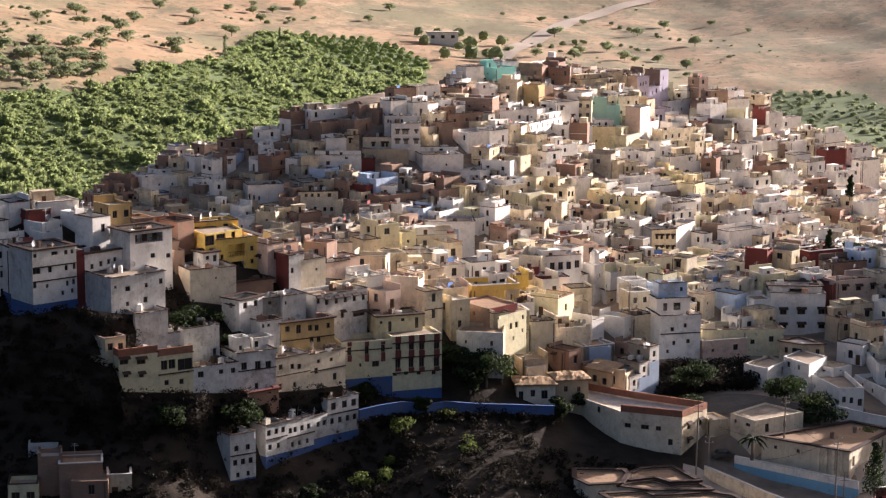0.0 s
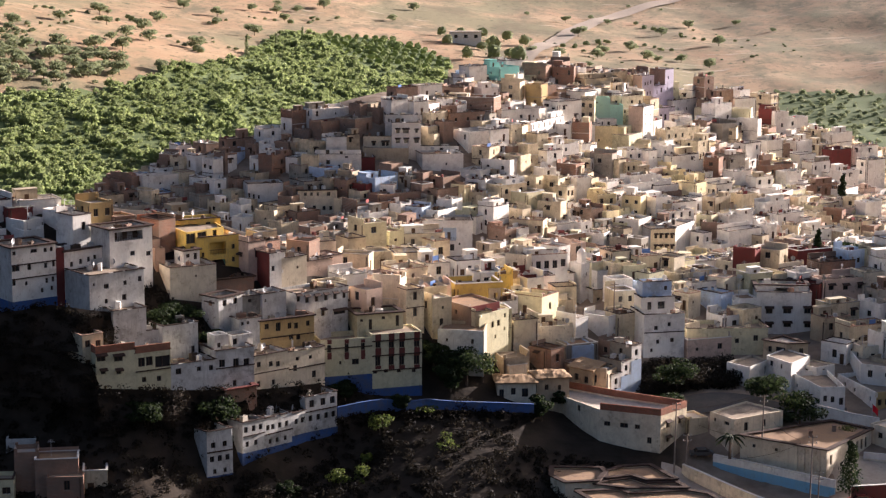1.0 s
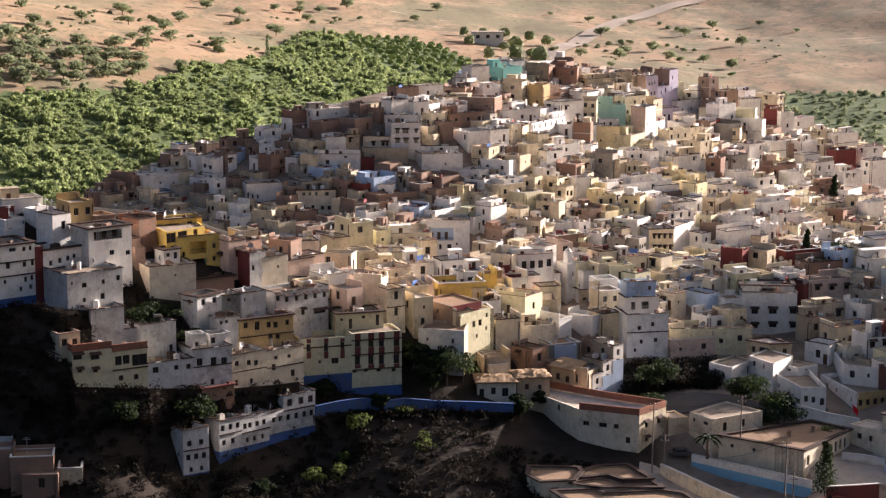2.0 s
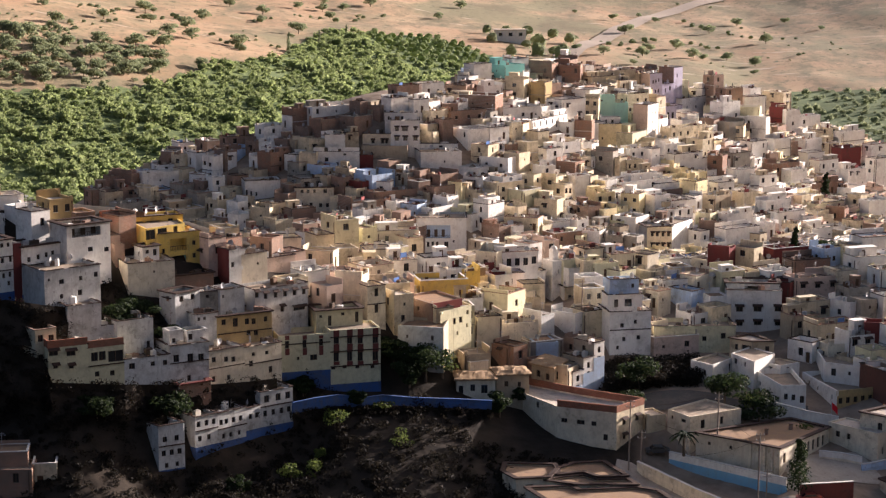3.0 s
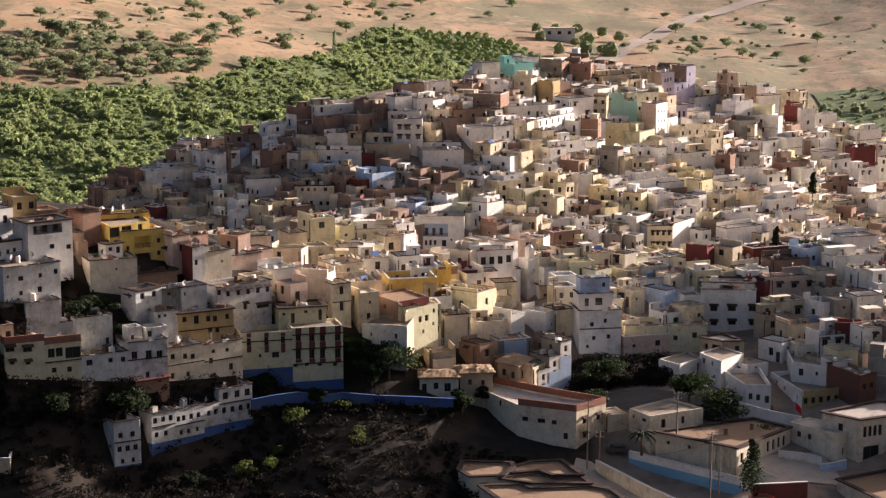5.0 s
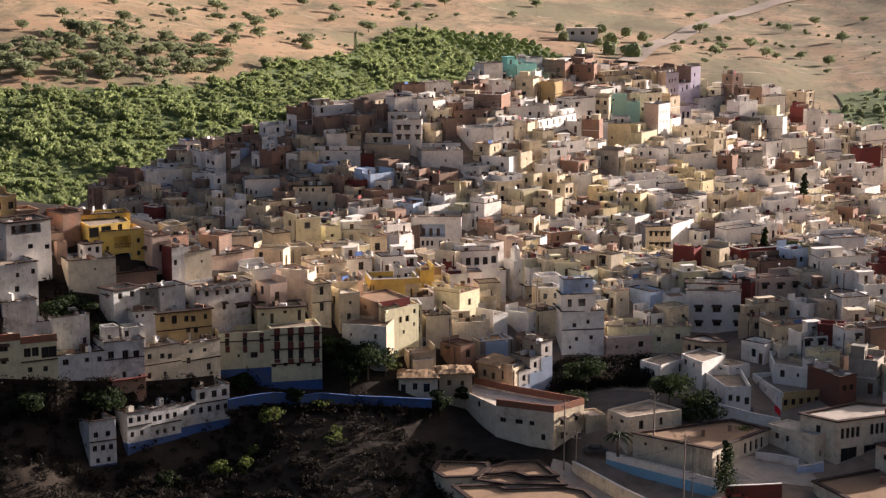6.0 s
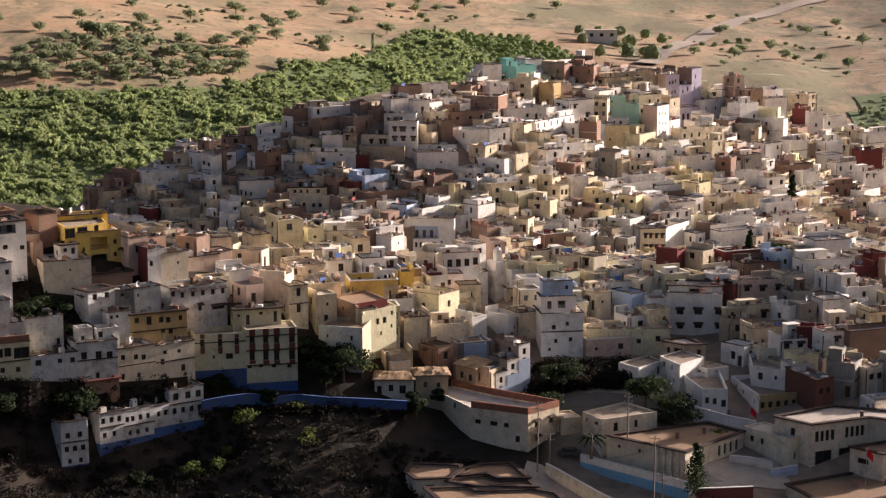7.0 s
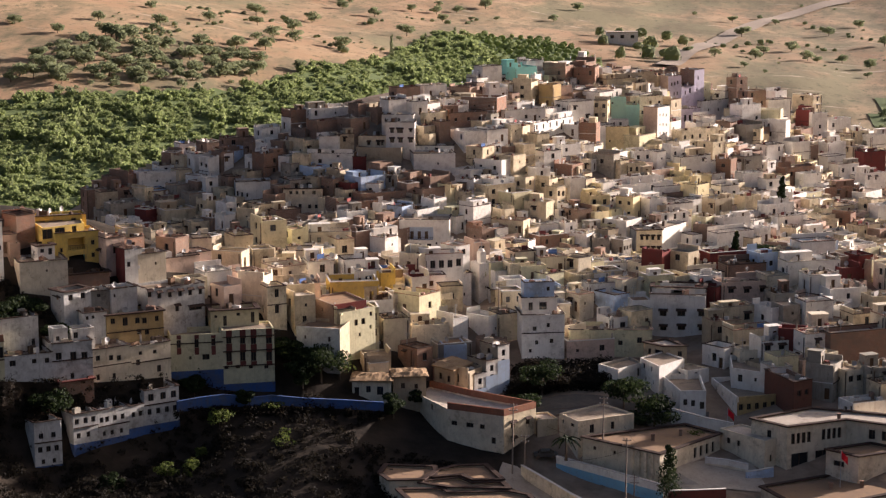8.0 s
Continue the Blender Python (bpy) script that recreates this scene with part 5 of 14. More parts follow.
house(27.7, 651.9, 36.9, 9.8, 5.8, 4.4, 38, "B", crowd=True)
house(106.6, 654.3, 10.8, 7.8, 7.3, 6.4, 49, "C", crowd=True)
house(131.0, 654.9, 2.3, 7.5, 7.8, 4.8, 52, "W", crowd=True)
house(139.5, 654.0, 0.4, 9.5, 6.6, 4.4, 56, "C", crowd=True)
house(148.9, 654.4, -1.5, 8.3, 7.9, 5.7, 52, "W", crowd=True)
house(157.1, 652.8, -2.7, 8.2, 8.0, 4.8, 45, "B", crowd=True)
house(169.4, 653.5, -3.9, 8.7, 7.4, 3.9, 52, "W", crowd=True)
house(-17.1, 661.4, 18.0, 9.4, 6.3, 6.1, 65, "W", crowd=True)
house(-8.4, 660.2, 23.6, 6.3, 7.3, 6.7, 48, "W", crowd=True)
house(-0.1, 662.3, 27.1, 8.4, 7.0, 5.8, 43, "L", crowd=True)
house(10.5, 662.9, 30.3, 9.3, 7.9, 5.5, 50, "B", crowd=True)
house(18.6, 661.8, 32.6, 8.7, 6.8, 6.6, 59, "C", crowd=True)
house(27.4, 664.0, 33.6, 8.4, 8.2, 6.5, 35, "C", crowd=True)
house(35.6, 660.2, 35.6, 8.5, 7.9, 6.1, 66, "W", crowd=True)
house(44.3, 662.9, 36.2, 6.0, 5.7, 4.8, 55, "B", crowd=True)
house(53.4, 663.4, 36.0, 6.5, 6.6, 4.2, 34, "P", crowd=True)
house(61.8, 664.0, 34.3, 6.7, 5.5, 5.9, 39, "B", crowd=True)
house(86.9, 660.3, 22.0, 9.7, 6.6, 6.4, 50, "N", crowd=True)
house(104.7, 661.8, 13.3, 8.2, 5.8, 5.5, 52, "N", crowd=True)
house(141.4, 659.9, 0.3, 7.5, 8.0, 5.3, 46, "K", crowd=True)
house(148.2, 660.7, -1.1, 10.4, 8.4, 5.2, 46, "W", crowd=True)
house(157.3, 661.3, -2.5, 6.6, 8.2, 5.6, 55, "C", crowd=True)
house(169.2, 664.0, -3.9, 6.1, 5.6, 4.5, 51, "W", crowd=True)
house(-14.8, 668.9, 15.9, 7.0, 8.5, 8.0, 39, "W", crowd=True)
house(-6.6, 668.7, 22.3, 9.5, 6.6, 5.6, 62, "S", crowd=True)
house(-0.8, 669.2, 24.9, 6.0, 5.6, 5.8, 67, "L", crowd=True)
house(8.0, 668.9, 28.0, 7.8, 6.0, 5.6, 39, "B", crowd=True)
house(20.0, 670.1, 29.2, 8.8, 8.1, 6.1, 54, "W", crowd=True)
house(36.6, 668.3, 33.5, 6.5, 6.7, 5.8, 61, "B", crowd=True)
house(44.2, 668.4, 34.3, 6.3, 7.9, 5.0, 34, "P", crowd=True)
house(60.1, 669.9, 33.6, 10.0, 5.7, 5.1, 69, "K", crowd=True)
house(71.4, 668.8, 30.5, 8.4, 7.1, 5.5, 42, "N", crowd=True)
house(96.2, 669.1, 18.1, 10.1, 8.3, 6.4, 55, "W", crowd=True)
house(105.8, 668.8, 14.3, 7.4, 6.0, 6.6, 61, "B", crowd=True)
house(115.4, 670.6, 9.4, 9.1, 8.4, 6.6, 39, "C", crowd=True)
house(121.6, 671.5, 7.9, 7.9, 6.8, 5.2, 48, "C", crowd=True)
house(132.7, 672.0, 4.3, 6.2, 7.0, 5.5, 45, "W", crowd=True)
house(140.1, 671.5, 2.6, 9.8, 5.6, 5.7, 59, "C", crowd=True)
house(149.0, 669.8, -0.4, 9.7, 8.4, 4.7, 50, "J", crowd=True)
house(157.8, 670.2, -1.7, 8.9, 6.3, 4.1, 69, "W", crowd=True)
house(-15.0, 676.8, 14.0, 10.3, 6.8, 7.7, 44, "W", crowd=True)
house(-9.5, 678.6, 18.1, 8.5, 5.6, 6.8, 52, "W", crowd=True)
house(0.1, 676.0, 22.5, 6.1, 6.5, 6.0, 59, "B", crowd=True)
house(8.0, 678.7, 22.7, 8.6, 8.1, 6.9, 49, "B", crowd=True)
house(19.4, 676.0, 26.6, 6.5, 8.3, 7.4, 34, "C", crowd=True)
house(26.0, 676.8, 27.0, 10.2, 6.5, 6.5, 48, "S", crowd=True)
house(36.6, 678.9, 27.6, 8.8, 8.0, 8.0, 34, "C", crowd=True)
house(46.5, 677.3, 30.0, 8.3, 6.7, 6.2, 69, "W", crowd=True)
house(54.0, 675.9, 31.9, 6.3, 6.3, 5.3, 65, "K", crowd=True)
house(64.0, 677.2, 30.7, 8.0, 6.3, 6.8, 54, "C", crowd=True)
house(69.8, 677.1, 29.8, 8.3, 7.7, 5.3, 46, "W", crowd=True)
house(81.9, 676.2, 25.5, 9.5, 6.8, 7.3, 53, "W", crowd=True)
house(86.5, 679.7, 23.6, 8.6, 6.0, 6.1, 46, "W", crowd=True)
house(106.7, 678.8, 15.2, 6.8, 6.7, 4.9, 49, "B", crowd=True)
house(115.7, 677.7, 11.6, 8.4, 6.8, 4.6, 61, "K", crowd=True)
house(124.0, 679.6, 8.5, 9.3, 7.5, 5.3, 46, "W", crowd=True)
house(142.4, 680.0, 3.2, 8.4, 5.5, 6.0, 49, "B", crowd=True)
house(148.9, 676.3, 0.4, 9.5, 7.7, 4.9, 47, "W", crowd=True)
house(158.7, 676.8, -1.6, 10.1, 8.3, 5.1, 69, "N", crowd=True)
house(166.1, 678.6, -3.3, 6.9, 7.8, 6.0, 48, "W", crowd=True)
house(-18.2, 685.3, 10.9, 8.2, 6.7, 6.5, 48, "B", crowd=True)
house(-8.7, 686.8, 15.7, 9.1, 7.1, 6.9, 60, "B", crowd=True)
house(-1.4, 688.0, 16.6, 10.0, 6.9, 6.1, 66, "K", crowd=True)
house(8.8, 688.0, 17.9, 10.1, 7.3, 7.3, 46, "K", crowd=True)
house(16.4, 685.5, 20.3, 9.0, 7.8, 8.2, 39, "K", crowd=True)
house(27.9, 686.7, 21.5, 6.4, 6.9, 7.2, 48, "W", crowd=True)
house(37.3, 687.5, 22.3, 6.5, 6.8, 7.4, 61, "C", crowd=True)
house(46.4, 686.9, 23.6, 10.4, 5.9, 7.2, 47, "B", crowd=True)
house(62.8, 687.3, 25.3, 7.7, 6.5, 7.0, 52, "K", crowd=True)
house(72.6, 688.2, 24.1, 9.9, 7.4, 6.5, 47, "W", crowd=True)
house(81.3, 686.7, 23.8, 10.4, 6.7, 6.2, 65, "C", crowd=True)
house(87.3, 688.1, 22.7, 6.8, 7.4, 5.3, 39, "C", crowd=True)
house(96.9, 687.2, 19.5, 7.6, 7.6, 5.8, 48, "P", crowd=True)
house(143.1, 686.0, 3.8, 8.3, 6.7, 6.2, 51, "W", crowd=True)
house(148.8, 685.7, 2.2, 6.4, 5.8, 4.6, 49, "J", crowd=True)
house(161.2, 685.1, -1.7, 7.5, 7.5, 6.2, 48, "W", crowd=True)
house(167.9, 684.9, -3.5, 10.1, 6.6, 4.8, 52, "K", crowd=True)
house(-16.8, 693.3, 10.6, 9.0, 6.0, 7.1, 45, "K", crowd=True)
house(-9.8, 692.9, 13.7, 9.9, 5.7, 6.6, 54, "C", crowd=True)
house(1.6, 694.2, 14.8, 7.2, 5.7, 5.6, 65, "B", crowd=True)
house(11.1, 693.0, 15.8, 6.1, 7.6, 7.7, 43, "B", crowd=True)
house(17.6, 696.1, 13.9, 8.0, 6.4, 6.8, 58, "C", crowd=True)
house(26.3, 694.1, 16.0, 6.4, 7.1, 8.2, 60, "C", crowd=True)
house(35.3, 694.5, 16.3, 6.9, 8.2, 8.8, 37, "W", crowd=True)
house(43.0, 695.2, 16.0, 9.8, 8.3, 9.0, 56, "K", crowd=True)
house(51.7, 692.3, 19.9, 8.8, 8.3, 8.5, 68, "P", crowd=True)
house(64.3, 695.8, 19.1, 9.0, 8.1, 8.1, 48, "C", crowd=True)
house(78.3, 693.0, 21.5, 10.1, 6.7, 7.6, 57, "P", crowd=True)
house(87.2, 695.4, 20.2, 10.3, 6.4, 6.8, 44, "C", crowd=True)
house(96.0, 695.1, 19.6, 7.2, 8.1, 4.6, 59, "K", crowd=True)
house(107.6, 694.5, 16.6, 8.8, 8.2, 5.5, 58, "N", crowd=True)
house(125.3, 695.5, 11.6, 9.6, 5.6, 5.3, 55, "B", crowd=True)
house(142.0, 694.3, 5.0, 9.1, 8.4, 5.7, 43, "C", crowd=True)
house(152.4, 691.9, 1.8, 8.5, 6.2, 6.2, 56, "C", crowd=True)
house(167.5, 694.9, -2.7, 7.5, 5.7, 4.7, 67, "W", crowd=True)
house(-18.9, 701.7, 8.8, 10.2, 5.9, 5.0, 60, "B", crowd=True)
house(-10.0, 703.9, 9.4, 10.0, 6.2, 7.1, 61, "W", crowd=True)
house(1.7, 704.0, 9.9, 6.6, 7.4, 5.7, 66, "B", crowd=True)
house(10.2, 703.5, 8.5, 10.0, 8.2, 7.3, 56, "B", crowd=True)
house(17.8, 702.9, 9.1, 8.0, 7.3, 7.6, 40, "K", crowd=True)
house(28.4, 701.9, 10.7, 6.0, 7.7, 6.7, 68, "W", crowd=True)
house(35.0, 700.3, 11.1, 9.5, 7.9, 8.2, 53, "C", crowd=True)
house(46.3, 702.0, 11.3, 9.9, 7.7, 8.4, 66, "K", crowd=True)
house(53.8, 702.7, 13.1, 7.4, 6.3, 8.6, 59, "B", crowd=True)
house(60.6, 699.9, 16.4, 7.4, 7.2, 7.0, 39, "K", crowd=True)
house(72.8, 702.1, 15.7, 10.1, 7.6, 7.4, 66, "B", crowd=True)
house(81.1, 701.7, 18.0, 6.1, 6.3, 6.2, 55, "N", crowd=True)
house(97.3, 702.3, 18.2, 6.2, 6.5, 4.5, 46, "W", crowd=True)
house(114.1, 700.1, 15.5, 7.5, 5.8, 6.0, 47, "K", crowd=True)
house(123.0, 700.2, 13.0, 9.1, 5.8, 4.8, 65, "C", crowd=True)
house(133.2, 701.0, 9.4, 7.6, 6.6, 4.7, 49, "C", crowd=True)
house(140.3, 702.7, 6.9, 6.9, 7.3, 4.8, 48, "C", crowd=True)
house(148.4, 700.6, 4.1, 8.1, 5.5, 4.9, 61, "C", crowd=True)
house(160.4, 702.3, -0.8, 10.2, 6.1, 5.4, 56, "J", crowd=True)
house(169.0, 702.1, -3.8, 8.8, 6.4, 6.7, 44, "K", crowd=True)
house(-15.5, 709.5, 6.7, 9.3, 7.5, 6.3, 65, "S", crowd=True)
house(-6.4, 708.6, 7.6, 9.1, 5.5, 7.2, 65, "K", crowd=True)
house(20.4, 709.6, 4.5, 9.1, 5.9, 8.5, 54, "C", crowd=True)
house(34.8, 710.4, 3.8, 9.2, 7.6, 9.1, 45, "K", crowd=True)
house(46.8, 708.2, 7.9, 6.6, 6.5, 7.0, 63, "W", crowd=True)
house(61.4, 708.4, 9.9, 6.8, 8.3, 7.4, 61, "P", crowd=True)
house(71.3, 709.5, 11.7, 7.3, 5.6, 7.9, 60, "C", crowd=True)
house(78.9, 711.2, 11.4, 10.3, 5.9, 8.4, 63, "K", crowd=True)
house(87.7, 711.6, 12.5, 9.5, 8.4, 6.8, 59, "B", crowd=True)
house(96.5, 707.9, 16.0, 9.5, 6.0, 6.7, 48, "B", crowd=True)
house(107.0, 708.3, 16.0, 7.9, 7.7, 6.1, 49, "W", crowd=True)
house(114.8, 707.9, 15.1, 7.8, 5.9, 5.1, 69, "C", crowd=True)
house(125.6, 708.6, 12.0, 7.2, 8.3, 4.1, 43, "C", crowd=True)
house(131.8, 707.9, 10.2, 6.8, 6.4, 4.0, 35, "B", crowd=True)
house(149.8, 710.5, 2.9, 8.3, 8.1, 5.3, 49, "C", crowd=True)
house(159.5, 710.0, -0.4, 6.6, 6.0, 5.2, 43, "W", crowd=True)
house(166.2, 709.2, -3.3, 7.7, 7.6, 5.5, 56, "W", crowd=True)
house(0.0, 717.1, 2.9, 6.5, 6.7, 5.8, 56, "C", crowd=True)
house(10.8, 719.3, -1.4, 10.1, 8.2, 8.0, 51, "B", crowd=True)
house(19.7, 715.9, 0.1, 10.1, 6.3, 7.9, 48, "C", crowd=True)
house(28.6, 718.5, -1.9, 8.5, 8.0, 8.7, 56, "B", crowd=True)
house(35.7, 719.8, -2.5, 8.3, 7.5, 7.9, 52, "K", crowd=True)
house(45.7, 716.5, 1.1, 9.4, 6.3, 7.9, 47, "C", crowd=True)
house(53.7, 718.1, 2.1, 6.4, 5.5, 6.5, 55, "K", crowd=True)
house(60.6, 715.9, 4.5, 6.7, 7.4, 8.6, 56, "B", crowd=True)
house(70.7, 719.1, 4.3, 9.8, 5.7, 8.0, 63, "J", crowd=True)
house(78.9, 719.2, 6.5, 8.1, 7.4, 7.0, 51, "C", crowd=True)
house(87.2, 719.4, 8.9, 6.0, 6.8, 6.9, 54, "W", crowd=True)
house(99.0, 719.5, 11.0, 6.4, 7.1, 6.5, 67, "W", crowd=True)
house(107.2, 716.4, 13.3, 6.0, 6.8, 6.6, 35, "C", crowd=True)
house(114.8, 717.3, 12.0, 9.7, 6.4, 6.2, 54, "B", crowd=True)
house(124.7, 719.6, 9.8, 8.6, 8.3, 5.4, 61, "W", crowd=True)
house(133.9, 717.3, 7.9, 8.4, 6.3, 5.0, 54, "J", crowd=True)
house(143.3, 716.9, 4.3, 9.1, 6.9, 4.9, 57, "K", crowd=True)
house(150.0, 719.4, 1.1, 9.0, 6.7, 6.6, 68, "W", crowd=True)
house(161.0, 717.9, -2.3, 7.8, 5.8, 5.4, 38, "P", crowd=True)
house(168.9, 716.3, -5.8, 9.8, 7.1, 7.4, 65, "W", crowd=True)
house(61.4, 726.5, -2.7, 6.6, 7.2, 7.6, 58, "N", crowd=True)
house(71.0, 727.1, -1.0, 10.2, 6.9, 8.7, 44, "W", crowd=True)
house(89.7, 725.7, 5.2, 7.9, 6.2, 7.3, 56, "P", crowd=True)
house(96.2, 724.3, 7.5, 6.8, 7.0, 7.1, 49, "K", crowd=True)
house(105.9, 727.6, 6.8, 6.8, 6.9, 7.9, 49, "C", crowd=True)
house(115.1, 728.1, 6.2, 9.3, 5.6, 7.3, 67, "W", crowd=True)
house(123.8, 726.5, 6.7, 7.0, 6.5, 7.3, 53, "K", crowd=True)
house(132.4, 727.1, 4.1, 9.3, 6.6, 7.5, 65, "K", crowd=True)
house(141.2, 725.3, 2.4, 9.0, 6.0, 6.5, 56, "K", crowd=True)
house(148.7, 725.7, -0.8, 10.5, 6.4, 7.8, 57, "W", crowd=True)
house(158.9, 725.7, -4.1, 8.9, 8.2, 6.5, 49, "W", crowd=True)
house(167.1, 726.9, -7.5, 8.5, 7.1, 6.4, 38, "C", crowd=True)
house(60.3, 731.9, -6.7, 10.1, 6.5, 7.0, 44, "K", crowd=True)
house(72.2, 735.7, -6.5, 9.0, 7.2, 7.7, 43, "P", crowd=True)
house(81.0, 735.0, -3.7, 8.8, 7.9, 8.5, 35, "W", crowd=True)
house(88.7, 732.0, 0.6, 6.6, 6.9, 8.4, 60, "W", crowd=True)
house(99.3, 733.9, 0.9, 9.8, 5.8, 8.9, 57, "W", crowd=True)
house(104.7, 735.5, 0.3, 7.6, 8.4, 8.3, 52, "K", crowd=True)
house(114.9, 733.9, 2.0, 8.3, 7.3, 7.3, 45, "B", crowd=True)
house(125.7, 732.0, 2.0, 9.3, 8.1, 8.6, 56, "C", crowd=True)
house(132.2, 734.1, -0.7, 8.8, 8.0, 7.9, 46, "K", crowd=True)
house(140.3, 733.4, -1.7, 7.5, 7.4, 6.5, 45, "W", crowd=True)
house(152.1, 733.9, -5.4, 8.5, 6.5, 6.2, 52, "B", crowd=True)
house(157.6, 732.4, -6.4, 8.6, 8.2, 6.7, 51, "C", crowd=True)
house(166.8, 734.1, -10.1, 8.6, 7.3, 7.3, 57, "C", crowd=True)
house(120.8, 468.3, 2.7, 4.4, 4.1, 3.6, 55, "W", crowd=True)
house(146.5, 471.7, 1.3, 5.4, 5.4, 4.2, 69, "P", crowd=True)
house(92.8, 476.7, 3.1, 5.5, 4.6, 3.5, 43, "N", crowd=True)
house(100.8, 474.0, 3.3, 4.5, 3.7, 3.5, 56, "C", crowd=True)
house(159.6, 474.3, 1.3, 4.8, 5.0, 3.6, 49, "C", crowd=True)
house(163.7, 477.9, 1.4, 5.8, 4.2, 4.3, 61, "K", crowd=True)
house(74.8, 482.5, 2.4, 5.1, 4.4, 4.2, 56, "W", crowd=True)
house(81.8, 481.2, 2.6, 4.8, 3.7, 3.6, 66, "W", crowd=True)
house(92.7, 482.4, 2.8, 4.9, 4.2, 4.2, 39, "W", crowd=True)
house(111.8, 480.5, 2.7, 5.1, 3.9, 4.2, 57, "W", crowd=True)
house(119.1, 482.9, 2.1, 3.8, 3.8, 5.0, 61, "W", crowd=True)
house(164.9, 481.9, 1.1, 5.4, 5.5, 3.8, 65, "W", crowd=True)
house(73.1, 489.6, 1.8, 5.9, 4.9, 5.1, 58, "N", crowd=True)
house(85.0, 488.3, 2.1, 3.6, 4.9, 3.7, 55, "C", crowd=True)
house(100.9, 489.0, 2.2, 3.8, 4.3, 4.3, 50, "W", crowd=True)
house(120.6, 488.1, 1.4, 4.1, 5.4, 5.2, 42, "N", crowd=True)
house(138.7, 486.6, 0.3, 4.7, 3.8, 3.7, 55, "B", crowd=True)
house(-38.5, 496.2, 9.0, 3.8, 3.7, 3.7, 55, "W", crowd=True)
house(-31.5, 496.1, 9.7, 4.7, 5.1, 3.7, 49, "W", crowd=True)
house(-13.6, 496.0, 9.9, 5.0, 5.2, 4.3, 48, "B", crowd=True)
house(-6.6, 495.4, 9.1, 5.0, 5.2, 3.8, 57, "W", crowd=True)
house(41.6, 495.9, 2.6, 5.7, 4.9, 4.3, 49, "W", crowd=True)
house(48.3, 495.5, 2.2, 5.9, 5.4, 5.1, 54, "B", crowd=True)
house(65.6, 491.9, 1.7, 5.2, 4.6, 5.0, 38, "C", crowd=True)
house(78.4, 492.0, 1.7, 5.8, 4.5, 4.3, 47, "W", crowd=True)
house(114.8, 493.4, 1.2, 3.8, 5.3, 4.3, 57, "C", crowd=True)
house(137.1, 496.1, -0.8, 4.9, 4.5, 3.7, 66, "C", crowd=True)
house(-46.7, 500.8, 8.4, 5.0, 4.6, 3.8, 52, "C", crowd=True)
house(20.1, 498.5, 5.2, 4.8, 4.2, 3.9, 49, "W", crowd=True)
house(32.1, 499.7, 3.6, 5.0, 4.3, 3.8, 37, "P", crowd=True)
house(51.4, 498.8, 1.9, 4.8, 5.1, 5.0, 58, "C", crowd=True)
house(65.8, 498.7, 1.2, 5.6, 5.0, 5.1, 43, "W", crowd=True)
house(84.3, 501.5, 0.8, 3.7, 5.0, 3.7, 45, "K", crowd=True)
house(101.5, 498.8, 1.0, 5.1, 4.0, 3.8, 66, "J", crowd=True)
house(-65.0, 507.2, 7.7, 5.6, 4.2, 3.9, 50, "K", crowd=True)
house(-45.8, 505.1, 9.0, 4.9, 4.3, 3.4, 37, "B", crowd=True)
house(-30.4, 505.2, 10.4, 4.9, 4.0, 3.7, 65, "B", crowd=True)
house(-25.7, 506.5, 10.7, 5.0, 4.3, 4.3, 65, "S", crowd=True)
house(13.6, 503.9, 6.3, 4.1, 5.1, 4.1, 62, "W", crowd=True)
house(21.5, 506.0, 5.2, 4.2, 4.3, 4.5, 48, "B", crowd=True)
house(54.6, 507.5, 1.4, 6.0, 4.0, 4.3, 57, "W", crowd=True)
house(95.2, 505.9, 0.2, 6.0, 3.6, 4.3, 45, "K", crowd=True)
house(121.4, 507.8, -1.2, 5.7, 4.7, 4.4, 59, "W", crowd=True)
house(132.1, 505.5, -1.6, 3.8, 4.0, 5.1, 46, "J", crowd=True)
house(140.4, 505.7, -2.2, 5.1, 4.3, 5.2, 48, "W", crowd=True)
house(144.9, 505.9, -2.3, 5.4, 3.8, 4.4, 44, "W", crowd=True)
house(-73.6, 513.4, 8.5, 4.3, 4.2, 3.5, 43, "W", crowd=True)
house(-66.2, 512.2, 8.6, 4.0, 3.9, 3.9, 56, "C", crowd=True)
house(-24.9, 513.8, 11.6, 4.5, 4.3, 3.9, 61, "K", crowd=True)
house(-13.4, 513.1, 11.0, 3.9, 4.6, 3.0, 60, "B", crowd=True)
house(25.1, 511.4, 4.9, 5.3, 5.4, 4.2, 49, "C", crowd=True)
house(35.2, 513.5, 3.6, 4.4, 4.8, 2.9, 55, "W", crowd=True)
house(39.9, 512.0, 2.9, 3.9, 4.5, 5.2, 45, "B", crowd=True)
house(48.9, 512.3, 1.9, 4.7, 4.7, 3.9, 66, "B", crowd=True)
house(92.3, 514.0, -0.2, 5.2, 4.8, 5.0, 47, "W", crowd=True)
house(157.4, 513.3, -2.5, 5.1, 4.4, 3.7, 51, "B", crowd=True)
house(-83.5, 518.2, 8.7, 5.2, 5.4, 4.2, 50, "C", crowd=True)
house(25.0, 516.2, 5.4, 5.9, 4.5, 3.6, 45, "B", crowd=True)
house(41.9, 518.7, 3.2, 4.0, 3.9, 3.3, 55, "K", crowd=True)
house(44.7, 517.2, 2.6, 3.8, 5.5, 2.9, 59, "K", crowd=True)
house(-76.6, 525.8, 10.6, 5.4, 4.0, 3.8, 46, "C", crowd=True)
house(-52.7, 525.4, 12.5, 4.7, 4.9, 5.0, 59, "K", crowd=True)
